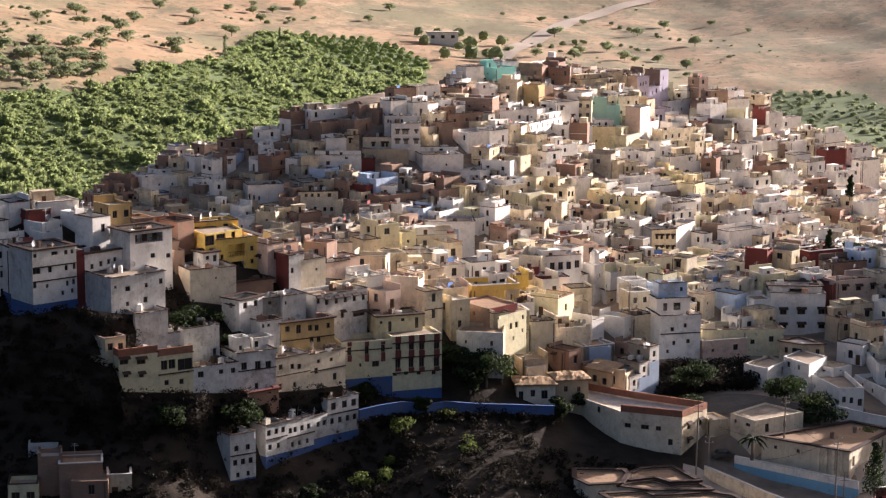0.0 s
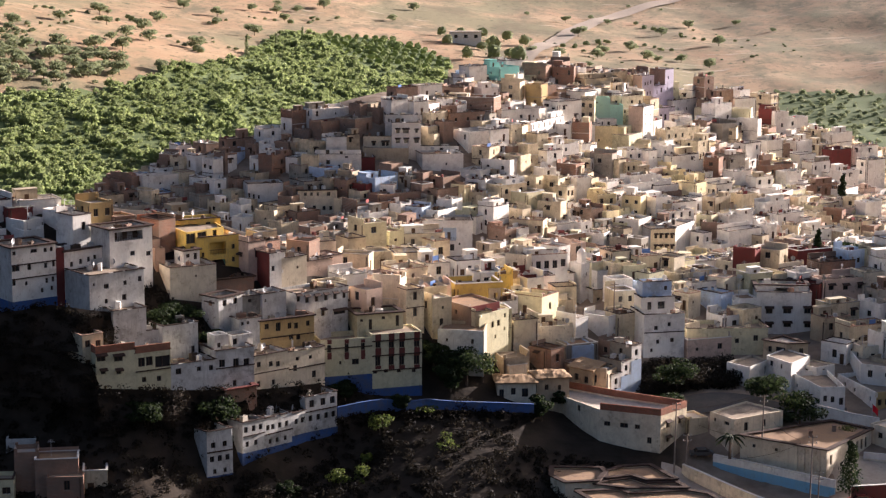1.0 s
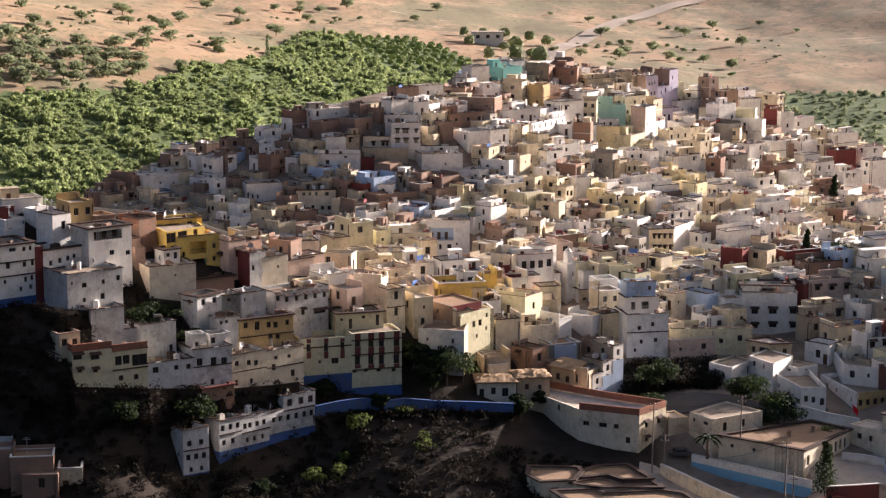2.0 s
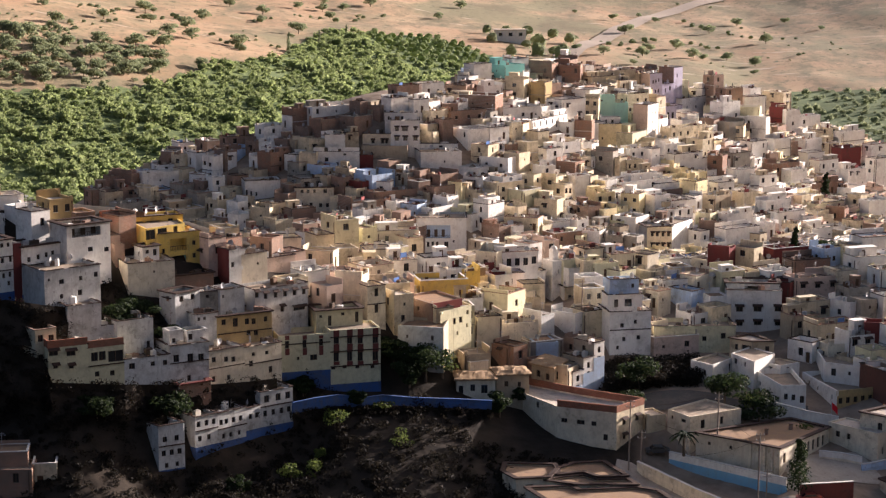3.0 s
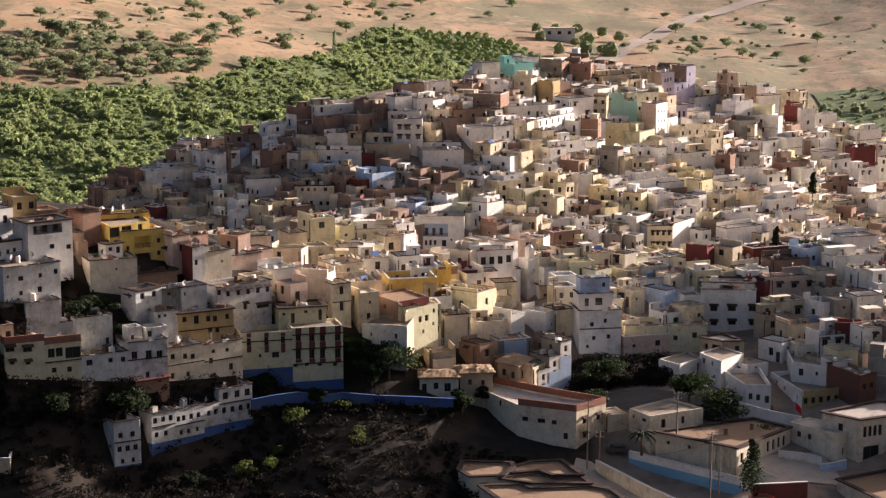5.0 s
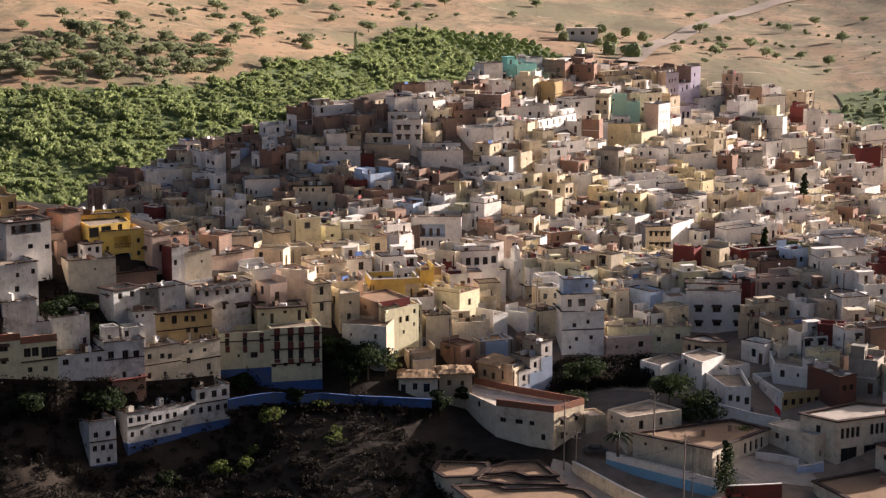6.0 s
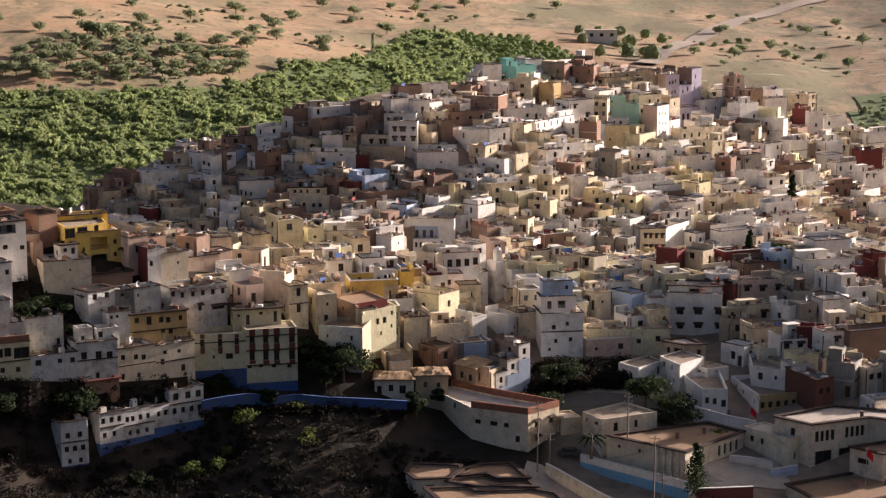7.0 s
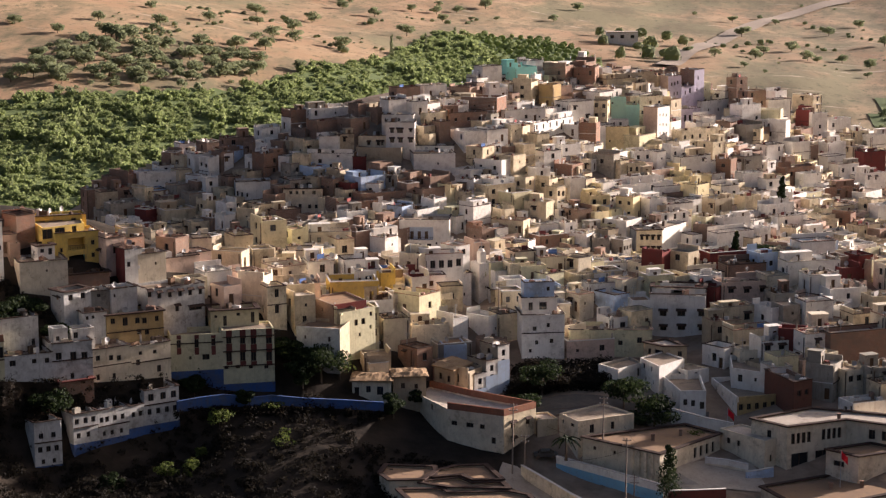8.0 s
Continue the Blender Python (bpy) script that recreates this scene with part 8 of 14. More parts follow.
house(-14.9, 571.6, 35.6, 4.0, 3.9, 3.5, 62, "B", crowd=True)
house(-1.5, 570.0, 31.8, 4.7, 3.9, 4.9, 61, "K", crowd=True)
house(36.0, 571.4, 18.6, 4.0, 3.7, 3.9, 51, "B", crowd=True)
house(87.9, 571.5, 4.6, 4.9, 4.6, 4.1, 68, "W", crowd=True)
house(103.5, 571.0, 1.9, 3.7, 4.6, 4.6, 35, "W", crowd=True)
house(146.6, 569.5, -3.8, 3.9, 3.7, 3.5, 38, "W", crowd=True)
house(151.7, 570.9, -3.8, 4.6, 4.6, 3.5, 68, "B", crowd=True)
house(-73.2, 575.3, 20.9, 4.7, 4.2, 3.5, 50, "B", crowd=True)
house(10.3, 574.2, 29.2, 4.9, 4.3, 4.3, 56, "C", crowd=True)
house(21.0, 576.3, 25.5, 5.0, 4.7, 6.4, 69, "C", crowd=True)
house(126.5, 575.3, -1.5, 3.9, 4.7, 5.2, 63, "C", crowd=True)
house(130.6, 575.1, -2.1, 4.8, 3.7, 4.4, 57, "B", crowd=True)
house(136.3, 572.9, -3.0, 4.5, 4.7, 5.2, 46, "K", crowd=True)
house(-4.9, 578.0, 35.8, 5.1, 3.6, 3.3, 48, "C", crowd=True)
house(16.0, 581.2, 29.5, 3.9, 3.9, 4.0, 49, "W", crowd=True)
house(31.3, 580.2, 22.8, 5.3, 4.8, 4.7, 57, "K", crowd=True)
house(48.9, 581.4, 16.3, 5.5, 4.3, 6.1, 34, "W", crowd=True)
house(59.8, 578.2, 12.2, 4.4, 4.6, 4.4, 63, "W", crowd=True)
house(75.0, 581.7, 9.0, 4.4, 3.7, 4.2, 50, "W", crowd=True)
house(89.3, 579.2, 5.3, 5.2, 4.5, 4.1, 35, "K", crowd=True)
house(93.4, 580.8, 4.9, 4.3, 4.2, 3.9, 53, "W", crowd=True)
house(146.4, 580.4, -3.4, 4.6, 4.3, 4.2, 61, "W", crowd=True)
house(155.6, 578.5, -3.6, 5.0, 4.9, 4.9, 55, "W", crowd=True)
house(49.5, 586.0, 17.7, 4.1, 3.7, 5.7, 59, "W", crowd=True)
house(55.7, 585.2, 15.4, 4.4, 3.6, 4.2, 56, "K", crowd=True)
house(67.7, 585.8, 11.7, 5.3, 3.8, 4.1, 51, "W", crowd=True)
house(98.5, 586.7, 4.6, 4.0, 4.0, 4.0, 48, "W", crowd=True)
house(103.9, 585.4, 3.4, 3.7, 3.8, 3.4, 59, "K", crowd=True)
house(111.6, 584.5, 1.7, 5.1, 3.8, 4.6, 34, "C", crowd=True)
house(118.5, 585.7, 0.7, 4.6, 3.7, 3.9, 56, "P", crowd=True)
house(125.5, 585.4, -0.6, 5.3, 4.1, 4.0, 61, "C", crowd=True)
house(129.6, 582.8, -1.5, 4.9, 4.0, 4.5, 48, "B", crowd=True)
house(50.4, 591.9, 18.7, 5.0, 4.4, 4.1, 63, "N", crowd=True)
house(75.7, 590.3, 10.3, 4.9, 4.6, 4.2, 56, "P", crowd=True)
house(109.9, 589.5, 2.4, 4.4, 4.7, 4.7, 34, "N", crowd=True)
house(5.7, 597.1, 36.7, 3.8, 4.8, 5.5, 58, "B", crowd=True)
house(15.6, 594.3, 33.1, 3.8, 4.3, 4.0, 47, "K", crowd=True)
house(91.2, 595.2, 7.0, 5.5, 4.3, 4.5, 35, "B", crowd=True)
house(120.7, 596.6, 1.0, 5.0, 4.4, 3.6, 56, "K", crowd=True)
house(132.5, 594.6, -1.1, 3.7, 4.6, 3.8, 55, "P", crowd=True)
house(15.8, 600.8, 34.4, 4.1, 4.9, 4.4, 62, "B", crowd=True)
house(30.3, 602.0, 29.5, 3.7, 4.4, 4.2, 69, "W", crowd=True)
house(135.8, 598.0, -1.4, 4.5, 4.8, 4.4, 66, "C", crowd=True)
house(59.2, 603.0, 18.3, 4.2, 4.4, 5.1, 62, "C", crowd=True)
house(71.9, 603.8, 13.8, 5.2, 4.7, 5.2, 40, "K", crowd=True)
house(75.1, 602.8, 12.9, 4.7, 4.0, 5.7, 48, "W", crowd=True)
house(98.4, 603.0, 6.5, 4.2, 3.8, 4.7, 44, "C", crowd=True)
house(140.8, 607.0, -1.5, 3.9, 4.1, 5.1, 54, "W", crowd=True)
house(5.0, 611.3, 38.5, 4.9, 4.3, 3.9, 55, "W", crowd=True)
house(83.6, 609.9, 11.8, 3.7, 3.7, 5.6, 63, "W", crowd=True)
house(91.5, 608.9, 9.3, 3.9, 3.9, 5.5, 63, "B", crowd=True)
house(116.8, 609.9, 2.8, 5.4, 3.8, 3.2, 34, "W", crowd=True)
house(126.4, 610.8, 0.9, 4.9, 4.5, 4.0, 53, "C", crowd=True)
house(143.5, 609.0, -1.7, 3.7, 4.8, 5.1, 62, "C", crowd=True)
house(147.8, 610.4, -2.1, 5.1, 4.9, 4.3, 63, "B", crowd=True)
house(23.5, 615.0, 34.9, 4.2, 4.9, 5.7, 64, "W", crowd=True)
house(37.5, 617.0, 30.5, 3.9, 4.8, 3.7, 66, "W", crowd=True)
house(72.7, 615.4, 16.6, 4.2, 4.7, 4.9, 41, "W", crowd=True)
house(82.6, 616.2, 13.3, 3.7, 5.0, 4.6, 46, "W", crowd=True)
house(105.1, 613.2, 6.2, 4.9, 4.0, 3.1, 66, "W", crowd=True)
house(110.0, 614.8, 5.0, 3.7, 4.7, 4.4, 56, "W", crowd=True)
house(137.1, 616.0, -0.6, 5.5, 3.8, 4.5, 50, "W", crowd=True)
house(5.8, 619.6, 38.7, 4.7, 4.8, 4.2, 47, "L", crowd=True)
house(17.3, 618.4, 37.0, 5.4, 4.1, 3.1, 44, "K", crowd=True)
house(37.9, 621.7, 32.0, 4.7, 3.7, 4.2, 56, "B", crowd=True)
house(81.5, 621.7, 15.2, 5.0, 4.1, 4.5, 44, "P", crowd=True)
house(94.1, 621.0, 10.8, 4.9, 3.6, 5.6, 55, "W", crowd=True)
house(110.3, 619.6, 5.5, 3.8, 4.1, 4.7, 51, "W", crowd=True)
house(148.9, 619.9, -2.0, 4.9, 4.4, 5.1, 42, "C", crowd=True)
house(3.6, 624.2, 38.2, 5.1, 4.3, 2.9, 63, "C", crowd=True)
house(36.6, 624.4, 32.8, 4.9, 3.7, 4.9, 67, "K", crowd=True)
house(58.8, 624.1, 24.8, 4.3, 4.1, 4.6, 56, "K", crowd=True)
house(78.3, 626.0, 17.8, 4.9, 4.0, 6.0, 62, "B", crowd=True)
house(97.1, 626.1, 10.5, 3.7, 4.4, 4.5, 45, "B", crowd=True)
house(115.4, 623.4, 4.4, 4.9, 4.1, 4.8, 48, "N", crowd=True)
house(16.2, 630.3, 38.0, 4.8, 4.1, 4.2, 62, "K", crowd=True)
house(61.1, 630.7, 26.2, 5.0, 3.7, 6.0, 57, "C", crowd=True)
house(125.8, 628.6, 2.2, 4.6, 3.8, 4.1, 49, "J", crowd=True)
house(155.0, 632.1, -2.4, 4.7, 4.9, 3.7, 37, "W", crowd=True)
house(2.9, 635.5, 36.4, 4.7, 3.7, 3.5, 47, "B", crowd=True)
house(23.4, 636.5, 37.5, 4.8, 4.8, 5.1, 43, "W", crowd=True)
house(76.3, 634.3, 21.2, 4.1, 4.2, 4.8, 67, "W", crowd=True)
house(137.6, 633.3, -0.0, 4.1, 4.2, 5.3, 51, "W", crowd=True)
house(5.0, 638.2, 36.1, 3.9, 3.9, 4.7, 68, "W", crowd=True)
house(49.4, 639.4, 33.0, 3.9, 3.9, 4.5, 56, "C", crowd=True)
house(60.3, 641.7, 30.5, 3.8, 3.7, 5.7, 50, "W", crowd=True)
house(64.7, 639.6, 28.3, 4.0, 3.9, 4.6, 46, "K", crowd=True)
house(81.9, 641.1, 20.8, 4.8, 4.9, 5.0, 63, "B", crowd=True)
house(164.0, 640.3, -3.1, 4.7, 4.1, 3.6, 61, "W", crowd=True)
house(12.3, 644.9, 36.1, 4.1, 4.8, 5.5, 62, "C", crowd=True)
house(31.3, 646.3, 37.4, 4.3, 4.4, 4.1, 55, "B", crowd=True)
house(42.2, 645.1, 36.0, 3.9, 3.9, 3.8, 42, "C", crowd=True)
house(92.6, 645.4, 16.7, 4.3, 4.0, 5.0, 37, "C", crowd=True)
house(124.1, 643.4, 3.7, 5.0, 4.3, 5.7, 56, "W", crowd=True)
house(144.3, 644.1, -0.8, 5.3, 4.9, 4.5, 64, "C", crowd=True)
house(3.2, 650.1, 32.9, 5.4, 4.3, 4.4, 56, "S", crowd=True)
house(55.6, 647.8, 33.5, 3.8, 4.9, 4.1, 61, "W", crowd=True)
house(83.9, 650.3, 22.5, 5.3, 4.1, 4.2, 44, "W", crowd=True)
house(122.0, 651.5, 5.1, 5.2, 4.7, 4.7, 51, "C", crowd=True)
house(129.3, 650.1, 3.1, 4.0, 3.7, 4.6, 65, "C", crowd=True)
house(-12.9, 657.0, 23.5, 3.9, 3.9, 4.8, 63, "K", crowd=True)
house(-5.1, 656.7, 27.2, 4.5, 4.6, 5.3, 35, "L", crowd=True)
house(144.7, 655.8, -0.1, 3.9, 3.8, 3.9, 65, "J", crowd=True)
house(3.7, 659.1, 30.6, 4.1, 4.2, 5.8, 49, "C", crowd=True)
house(50.8, 658.1, 36.6, 4.3, 3.9, 4.3, 55, "P", crowd=True)
house(109.4, 661.0, 11.7, 4.3, 4.6, 6.1, 57, "C", crowd=True)
house(163.6, 658.5, -3.1, 4.0, 3.9, 4.4, 37, "W", crowd=True)
house(-18.3, 665.7, 16.5, 3.8, 4.8, 6.1, 66, "W", crowd=True)
house(-11.2, 666.2, 21.0, 5.5, 4.9, 6.7, 54, "S", crowd=True)
house(-2.2, 666.1, 26.2, 3.9, 3.6, 5.0, 49, "K", crowd=True)
house(22.8, 664.4, 33.6, 3.6, 4.0, 5.6, 40, "L", crowd=True)
house(33.4, 664.1, 35.1, 4.1, 4.6, 4.3, 57, "W", crowd=True)
house(49.6, 665.7, 35.8, 5.5, 4.9, 4.7, 34, "B", crowd=True)
house(66.4, 666.2, 33.4, 4.0, 3.9, 4.2, 49, "W", crowd=True)
house(100.4, 665.4, 16.7, 4.2, 4.4, 6.4, 49, "J", crowd=True)
house(120.8, 667.0, 8.2, 5.2, 3.9, 5.8, 57, "B", crowd=True)
house(143.0, 664.6, 1.0, 3.8, 4.1, 4.1, 47, "W", crowd=True)
house(154.6, 667.0, -1.3, 4.2, 4.6, 4.0, 45, "J", crowd=True)
house(25.0, 667.9, 32.6, 4.2, 4.4, 5.9, 39, "W", crowd=True)
house(40.1, 671.3, 33.2, 4.5, 4.8, 6.2, 56, "C", crowd=True)
house(125.8, 671.8, 7.4, 3.7, 3.8, 4.8, 58, "J", crowd=True)
house(5.1, 673.8, 25.8, 4.4, 3.7, 4.5, 46, "K", crowd=True)
house(111.4, 673.9, 13.3, 3.7, 4.4, 4.5, 64, "B", crowd=True)
house(162.5, 673.6, -2.2, 4.6, 3.8, 4.5, 62, "W", crowd=True)
house(22.3, 682.2, 24.8, 5.2, 4.0, 6.6, 43, "W", crowd=True)
house(30.4, 679.2, 27.9, 4.6, 4.1, 5.7, 44, "W", crowd=True)
house(82.3, 681.5, 25.9, 3.8, 4.2, 5.1, 59, "P", crowd=True)
house(151.5, 682.0, 1.1, 5.1, 4.9, 4.3, 51, "W", crowd=True)
house(67.1, 684.9, 27.7, 4.4, 4.8, 6.3, 55, "W", crowd=True)
house(71.4, 683.3, 28.0, 5.0, 3.6, 4.7, 49, "N", crowd=True)
house(116.6, 684.5, 13.2, 3.7, 4.1, 4.9, 56, "W", crowd=True)
house(127.0, 686.7, 9.6, 4.9, 4.5, 3.7, 34, "J", crowd=True)
house(-5.2, 692.1, 15.6, 5.3, 4.4, 4.7, 44, "C", crowd=True)
house(22.2, 690.4, 19.3, 4.6, 4.6, 6.2, 66, "W", crowd=True)
house(54.2, 687.9, 25.5, 4.6, 4.4, 5.5, 65, "B", crowd=True)
house(66.0, 690.7, 24.7, 4.0, 3.9, 6.4, 54, "W", crowd=True)
house(92.0, 691.9, 21.3, 4.9, 4.3, 5.7, 57, "C", crowd=True)
house(100.6, 689.8, 19.1, 4.2, 4.7, 5.7, 45, "N", crowd=True)
house(108.5, 689.9, 16.5, 5.0, 4.4, 5.1, 37, "W", crowd=True)
house(119.2, 690.2, 13.1, 4.8, 3.9, 3.5, 40, "W", crowd=True)
house(162.3, 692.1, -1.0, 5.4, 4.2, 4.5, 43, "W", crowd=True)
house(70.8, 697.2, 20.8, 3.8, 4.4, 6.5, 49, "W", crowd=True)
house(113.6, 695.0, 15.6, 5.5, 4.8, 5.7, 57, "W", crowd=True)
house(129.9, 694.8, 10.3, 4.2, 4.3, 5.8, 43, "P", crowd=True)
house(-11.2, 698.6, 12.2, 4.0, 4.6, 5.1, 67, "W", crowd=True)
house(76.6, 698.6, 20.2, 4.1, 3.9, 4.9, 48, "W", crowd=True)
house(102.5, 700.0, 18.3, 4.8, 4.8, 4.0, 63, "W", crowd=True)
house(153.6, 700.6, 2.7, 4.0, 4.6, 4.4, 65, "K", crowd=True)
house(-2.5, 706.0, 9.9, 4.3, 3.7, 4.8, 47, "B", crowd=True)
house(38.7, 704.1, 11.0, 4.7, 4.1, 6.4, 64, "W", crowd=True)
house(128.0, 702.9, 11.8, 4.9, 4.8, 5.1, 53, "W", crowd=True)
house(140.7, 707.2, 7.5, 5.3, 3.7, 4.7, 51, "K", crowd=True)
house(148.8, 705.2, 4.4, 4.7, 4.8, 5.2, 53, "W", crowd=True)
house(15.8, 710.5, 5.8, 4.8, 4.1, 6.0, 60, "K", crowd=True)
house(84.0, 708.5, 15.4, 5.0, 4.3, 5.7, 48, "K", crowd=True)
house(142.9, 711.7, 6.6, 3.8, 4.4, 4.4, 43, "W", crowd=True)
house(153.7, 708.2, 2.6, 4.0, 4.7, 6.0, 54, "C", crowd=True)
house(25.7, 713.7, 3.0, 5.1, 4.8, 7.1, 62, "W", crowd=True)
house(69.3, 713.9, 9.5, 4.7, 3.9, 6.1, 52, "B", crowd=True)
house(74.6, 713.2, 11.2, 4.5, 3.8, 5.3, 47, "W", crowd=True)
house(83.0, 715.4, 11.4, 4.0, 4.8, 6.7, 49, "N", crowd=True)
house(110.5, 713.5, 14.7, 5.5, 4.7, 5.1, 44, "K", crowd=True)
house(126.6, 713.7, 11.8, 4.4, 3.8, 4.9, 55, "C", crowd=True)
house(132.5, 713.6, 10.1, 4.0, 3.6, 4.9, 58, "W", crowd=True)
house(158.1, 713.4, 0.3, 3.6, 4.9, 5.3, 65, "W", crowd=True)
house(94.4, 718.2, 12.2, 3.9, 3.9, 4.8, 42, "K", crowd=True)
house(136.9, 721.3, 6.6, 4.6, 4.3, 6.1, 59, "J", crowd=True)
house(157.9, 720.3, -0.8, 3.7, 4.4, 4.6, 56, "W", crowd=True)
house(127.8, 726.5, 6.9, 5.3, 3.9, 5.5, 66, "K", crowd=True)
house(154.3, 726.7, -1.6, 4.1, 4.4, 4.9, 69, "C", crowd=True)
house(65.8, 729.8, -2.3, 4.1, 3.8, 5.4, 63, "W", crowd=True)
house(76.4, 731.9, -1.0, 4.0, 4.1, 6.8, 44, "B", crowd=True)
house(81.0, 728.5, 2.7, 4.9, 4.1, 6.7, 35, "J", crowd=True)
house(108.3, 731.3, 5.6, 3.8, 4.9, 5.5, 36, "W", crowd=True)
house(118.6, 731.5, 5.3, 4.3, 4.4, 5.3, 52, "C", crowd=True)
house(162.9, 732.0, -6.6, 3.8, 4.4, 6.0, 59, "B", crowd=True)
# the near hill and its foot
house(-12.3, 382.4, 28.0, 5.3, 5.9, 7.9, 34, "N", left=1)
house(-8.1, 387.7, 26.9, 3.6, 4.6, 6.4, 39, "N")
house(-2.1, 392.6, 26.2, 8.7, 4.6, 5.8, 16, "E", front=2)
house(1.0, 389.4, 26.8, 3.6, 4.6, 4.3, 35, "E")
house(-14.5, 365.9, 30.0, 3.7, 4.9, 5.7, 34, "C")
house(-21.4, 343.0, 34.5, 3.6, 4.6, 4.5, 64, "B")
house(-18.7, 352.6, 32.3, 3.6, 4.6, 5.1, 21, "E")
house(-18.0, 343.6, 32.4, 5.2, 4.6, 4.0, 43, "P")
house(-12.7, 351.1, 30.8, 3.6, 5.8, 4.5, 79, "C")
house(-9.5, 362.0, 28.7, 4.1, 4.6, 5.2, 24, "C")
house(-4.7, 376.0, 28.5, 5.3, 5.3, 2.7, 15, "E")
house(0.9, 364.4, 27.3, 4.9, 4.6, 4.0, 24, "W")
house(6.9, 370.4, 26.6, 5.6, 4.6, 4.2, 24, "W", front=1)
house(10.3, 363.2, 24.7, 5.2, 4.6, 5.3, 19, "W")
house(8.5, 357.4, 24.5, 8.9, 7.4, 4.8, 16, "Y", storeys=0)
house(13.4, 364.2, 24.1, 3.6, 4.6, 5.3, 19, "Y", storeys=0)
house(13.0, 347.1, 17.7, 3.6, 4.6, 8.7, 16, "N", front=2)
house(1.8, 341.7, 23.0, 4.0, 4.6, 6.5, 34, "C")
house(8.1, 343.3, 20.5, 3.6, 7.9, 6.6, 34, "C", storeys=0)
house(-10.0, 335.3, 26.7, 3.6, 4.6, 5.5, 44, "P")
house(-2.8, 339.9, 23.6, 3.6, 4.6, 7.7, 33, "E", front=1)
house(-6.2, 341.8, 25.9, 3.6, 5.1, 6.9, 74, "E")
house(-56.6, 318.1, 41.9, 3.6, 4.6, 5.6, 48, "W")
house(-54.2, 323.5, 41.8, 4.2, 5.4, 7.0, 38, "O", front=2)
house(-50.3, 324.2, 41.4, 3.6, 4.6, 4.9, 39, "B")
house(-44.4, 328.2, 39.6, 3.6, 4.6, 5.6, 49, "B")
house(-29.7, 331.8, 34.4, 3.6, 4.6, 6.5, 44, "P")
house(-28.4, 340.1, 37.2, 3.6, 4.6, 4.0, 35, "C")
house(-28.0, 336.5, 35.5, 4.5, 4.6, 4.6, 53, "B")
house(-51.4, 299.3, 25.4, 3.6, 4.6, 6.6, 40, "C", front=2)
house(36.4, 371.8, 20.2, 4.2, 4.6, 4.7, 23, "C", front=2, storeys=1)
house(42.2, 378.8, 21.4, 5.8, 4.6, 3.3, 24, "L", storeys=0)
house(43.3, 372.1, 18.2, 8.1, 5.6, 4.2, 26, "E")
house(32.4, 362.9, 17.2, 3.6, 5.5, 4.7, 54, "W")
house(36.0, 364.0, 17.1, 4.3, 4.6, 5.1, 35, "C")
house(49.3, 376.0, 18.7, 3.6, 4.6, 5.0, 44, "E")
house(49.4, 388.3, 22.8, 6.0, 6.0, 2.6, 37, "C")
house(52.7, 383.8, 21.3, 5.9, 4.6, 3.1, 24, "W")
house(55.5, 379.4, 18.9, 3.8, 5.9, 4.3, 44, "L")
house(56.7, 371.4, 15.9, 5.6, 5.1, 4.6, 35, "W")
house(69.2, 384.7, 20.0, 5.8, 4.6, 3.9, 23, "W", storeys=0)
house(63.9, 386.4, 20.7, 5.5, 4.6, 5.0, 28, "N")
house(67.2, 388.5, 20.8, 3.6, 6.8, 4.6, 35, "C", left=2)
house(63.6, 396.0, 22.6, 3.6, 4.6, 5.8, 64, "R", storeys=0)
house(69.0, 397.7, 22.8, 3.6, 5.2, 5.5, 54, "C")
house(77.2, 403.6, 23.3, 8.9, 4.6, 4.1, 29, "R", storeys=0)
house(80.7, 396.5, 22.8, 8.4, 4.6, 3.5, 24, "B")
house(74.2, 382.2, 19.4, 3.6, 4.6, 5.0, 64, "R", storeys=0)
house(80.2, 385.3, 19.8, 10.1, 4.6, 5.2, 24, "P", storeys=1)
house(86.3, 387.6, 21.2, 4.8, 4.6, 4.6, 26, "E")
house(84.9, 399.6, 24.2, 4.7, 4.6, 3.9, 35, "L")
house(89.7, 399.6, 24.7, 3.6, 4.6, 4.0, 26, "C")
house(95.0, 403.3, 24.5, 7.5, 4.6, 5.4, 22, "W")
house(93.6, 392.9, 22.6, 11.3, 4.6, 5.3, 24, "W")
house(95.1, 385.5, 21.1, 6.3, 4.6, 5.5, 22, "W", front=1)
house(87.6, 380.1, 19.3, 4.7, 4.6, 4.6, 26, "S")
house(78.5, 375.1, 17.3, 7.2, 4.6, 4.9, 26, "C")
house(85.3, 373.9, 17.8, 3.6, 5.6, 4.7, 39, "W")
house(88.3, 373.2, 17.9, 3.6, 4.6, 5.2, 26, "S")
house(93.6, 374.1, 18.3, 5.7, 4.6, 5.4, 24, "W")
house(81.5, 366.2, 15.6, 9.1, 4.6, 4.3, 26, "C")
house(76.4, 370.9, 16.4, 5.8, 4.6, 3.9, 26, "K", front=2)
house(89.0, 359.1, 15.6, 3.6, 4.8, 6.0, 79, "R", storeys=0)
house(92.2, 356.0, 15.0, 4.9, 4.6, 6.6, 24, "W", front=1)
house(84.7, 358.1, 14.7, 5.6, 4.6, 4.8, 26, "W", front=2)
house(85.6, 346.2, 12.8, 3.9, 4.6, 4.8, 24, "W", front=2)
house(86.6, 349.5, 13.5, 4.2, 4.6, 5.3, 28, "N")
house(17.1, 351.2, 17.0, 4.8, 4.8, 6.7, 22, "E")
house(20.0, 361.4, 20.1, 6.3, 6.3, 6.0, 59, "N", front=1)
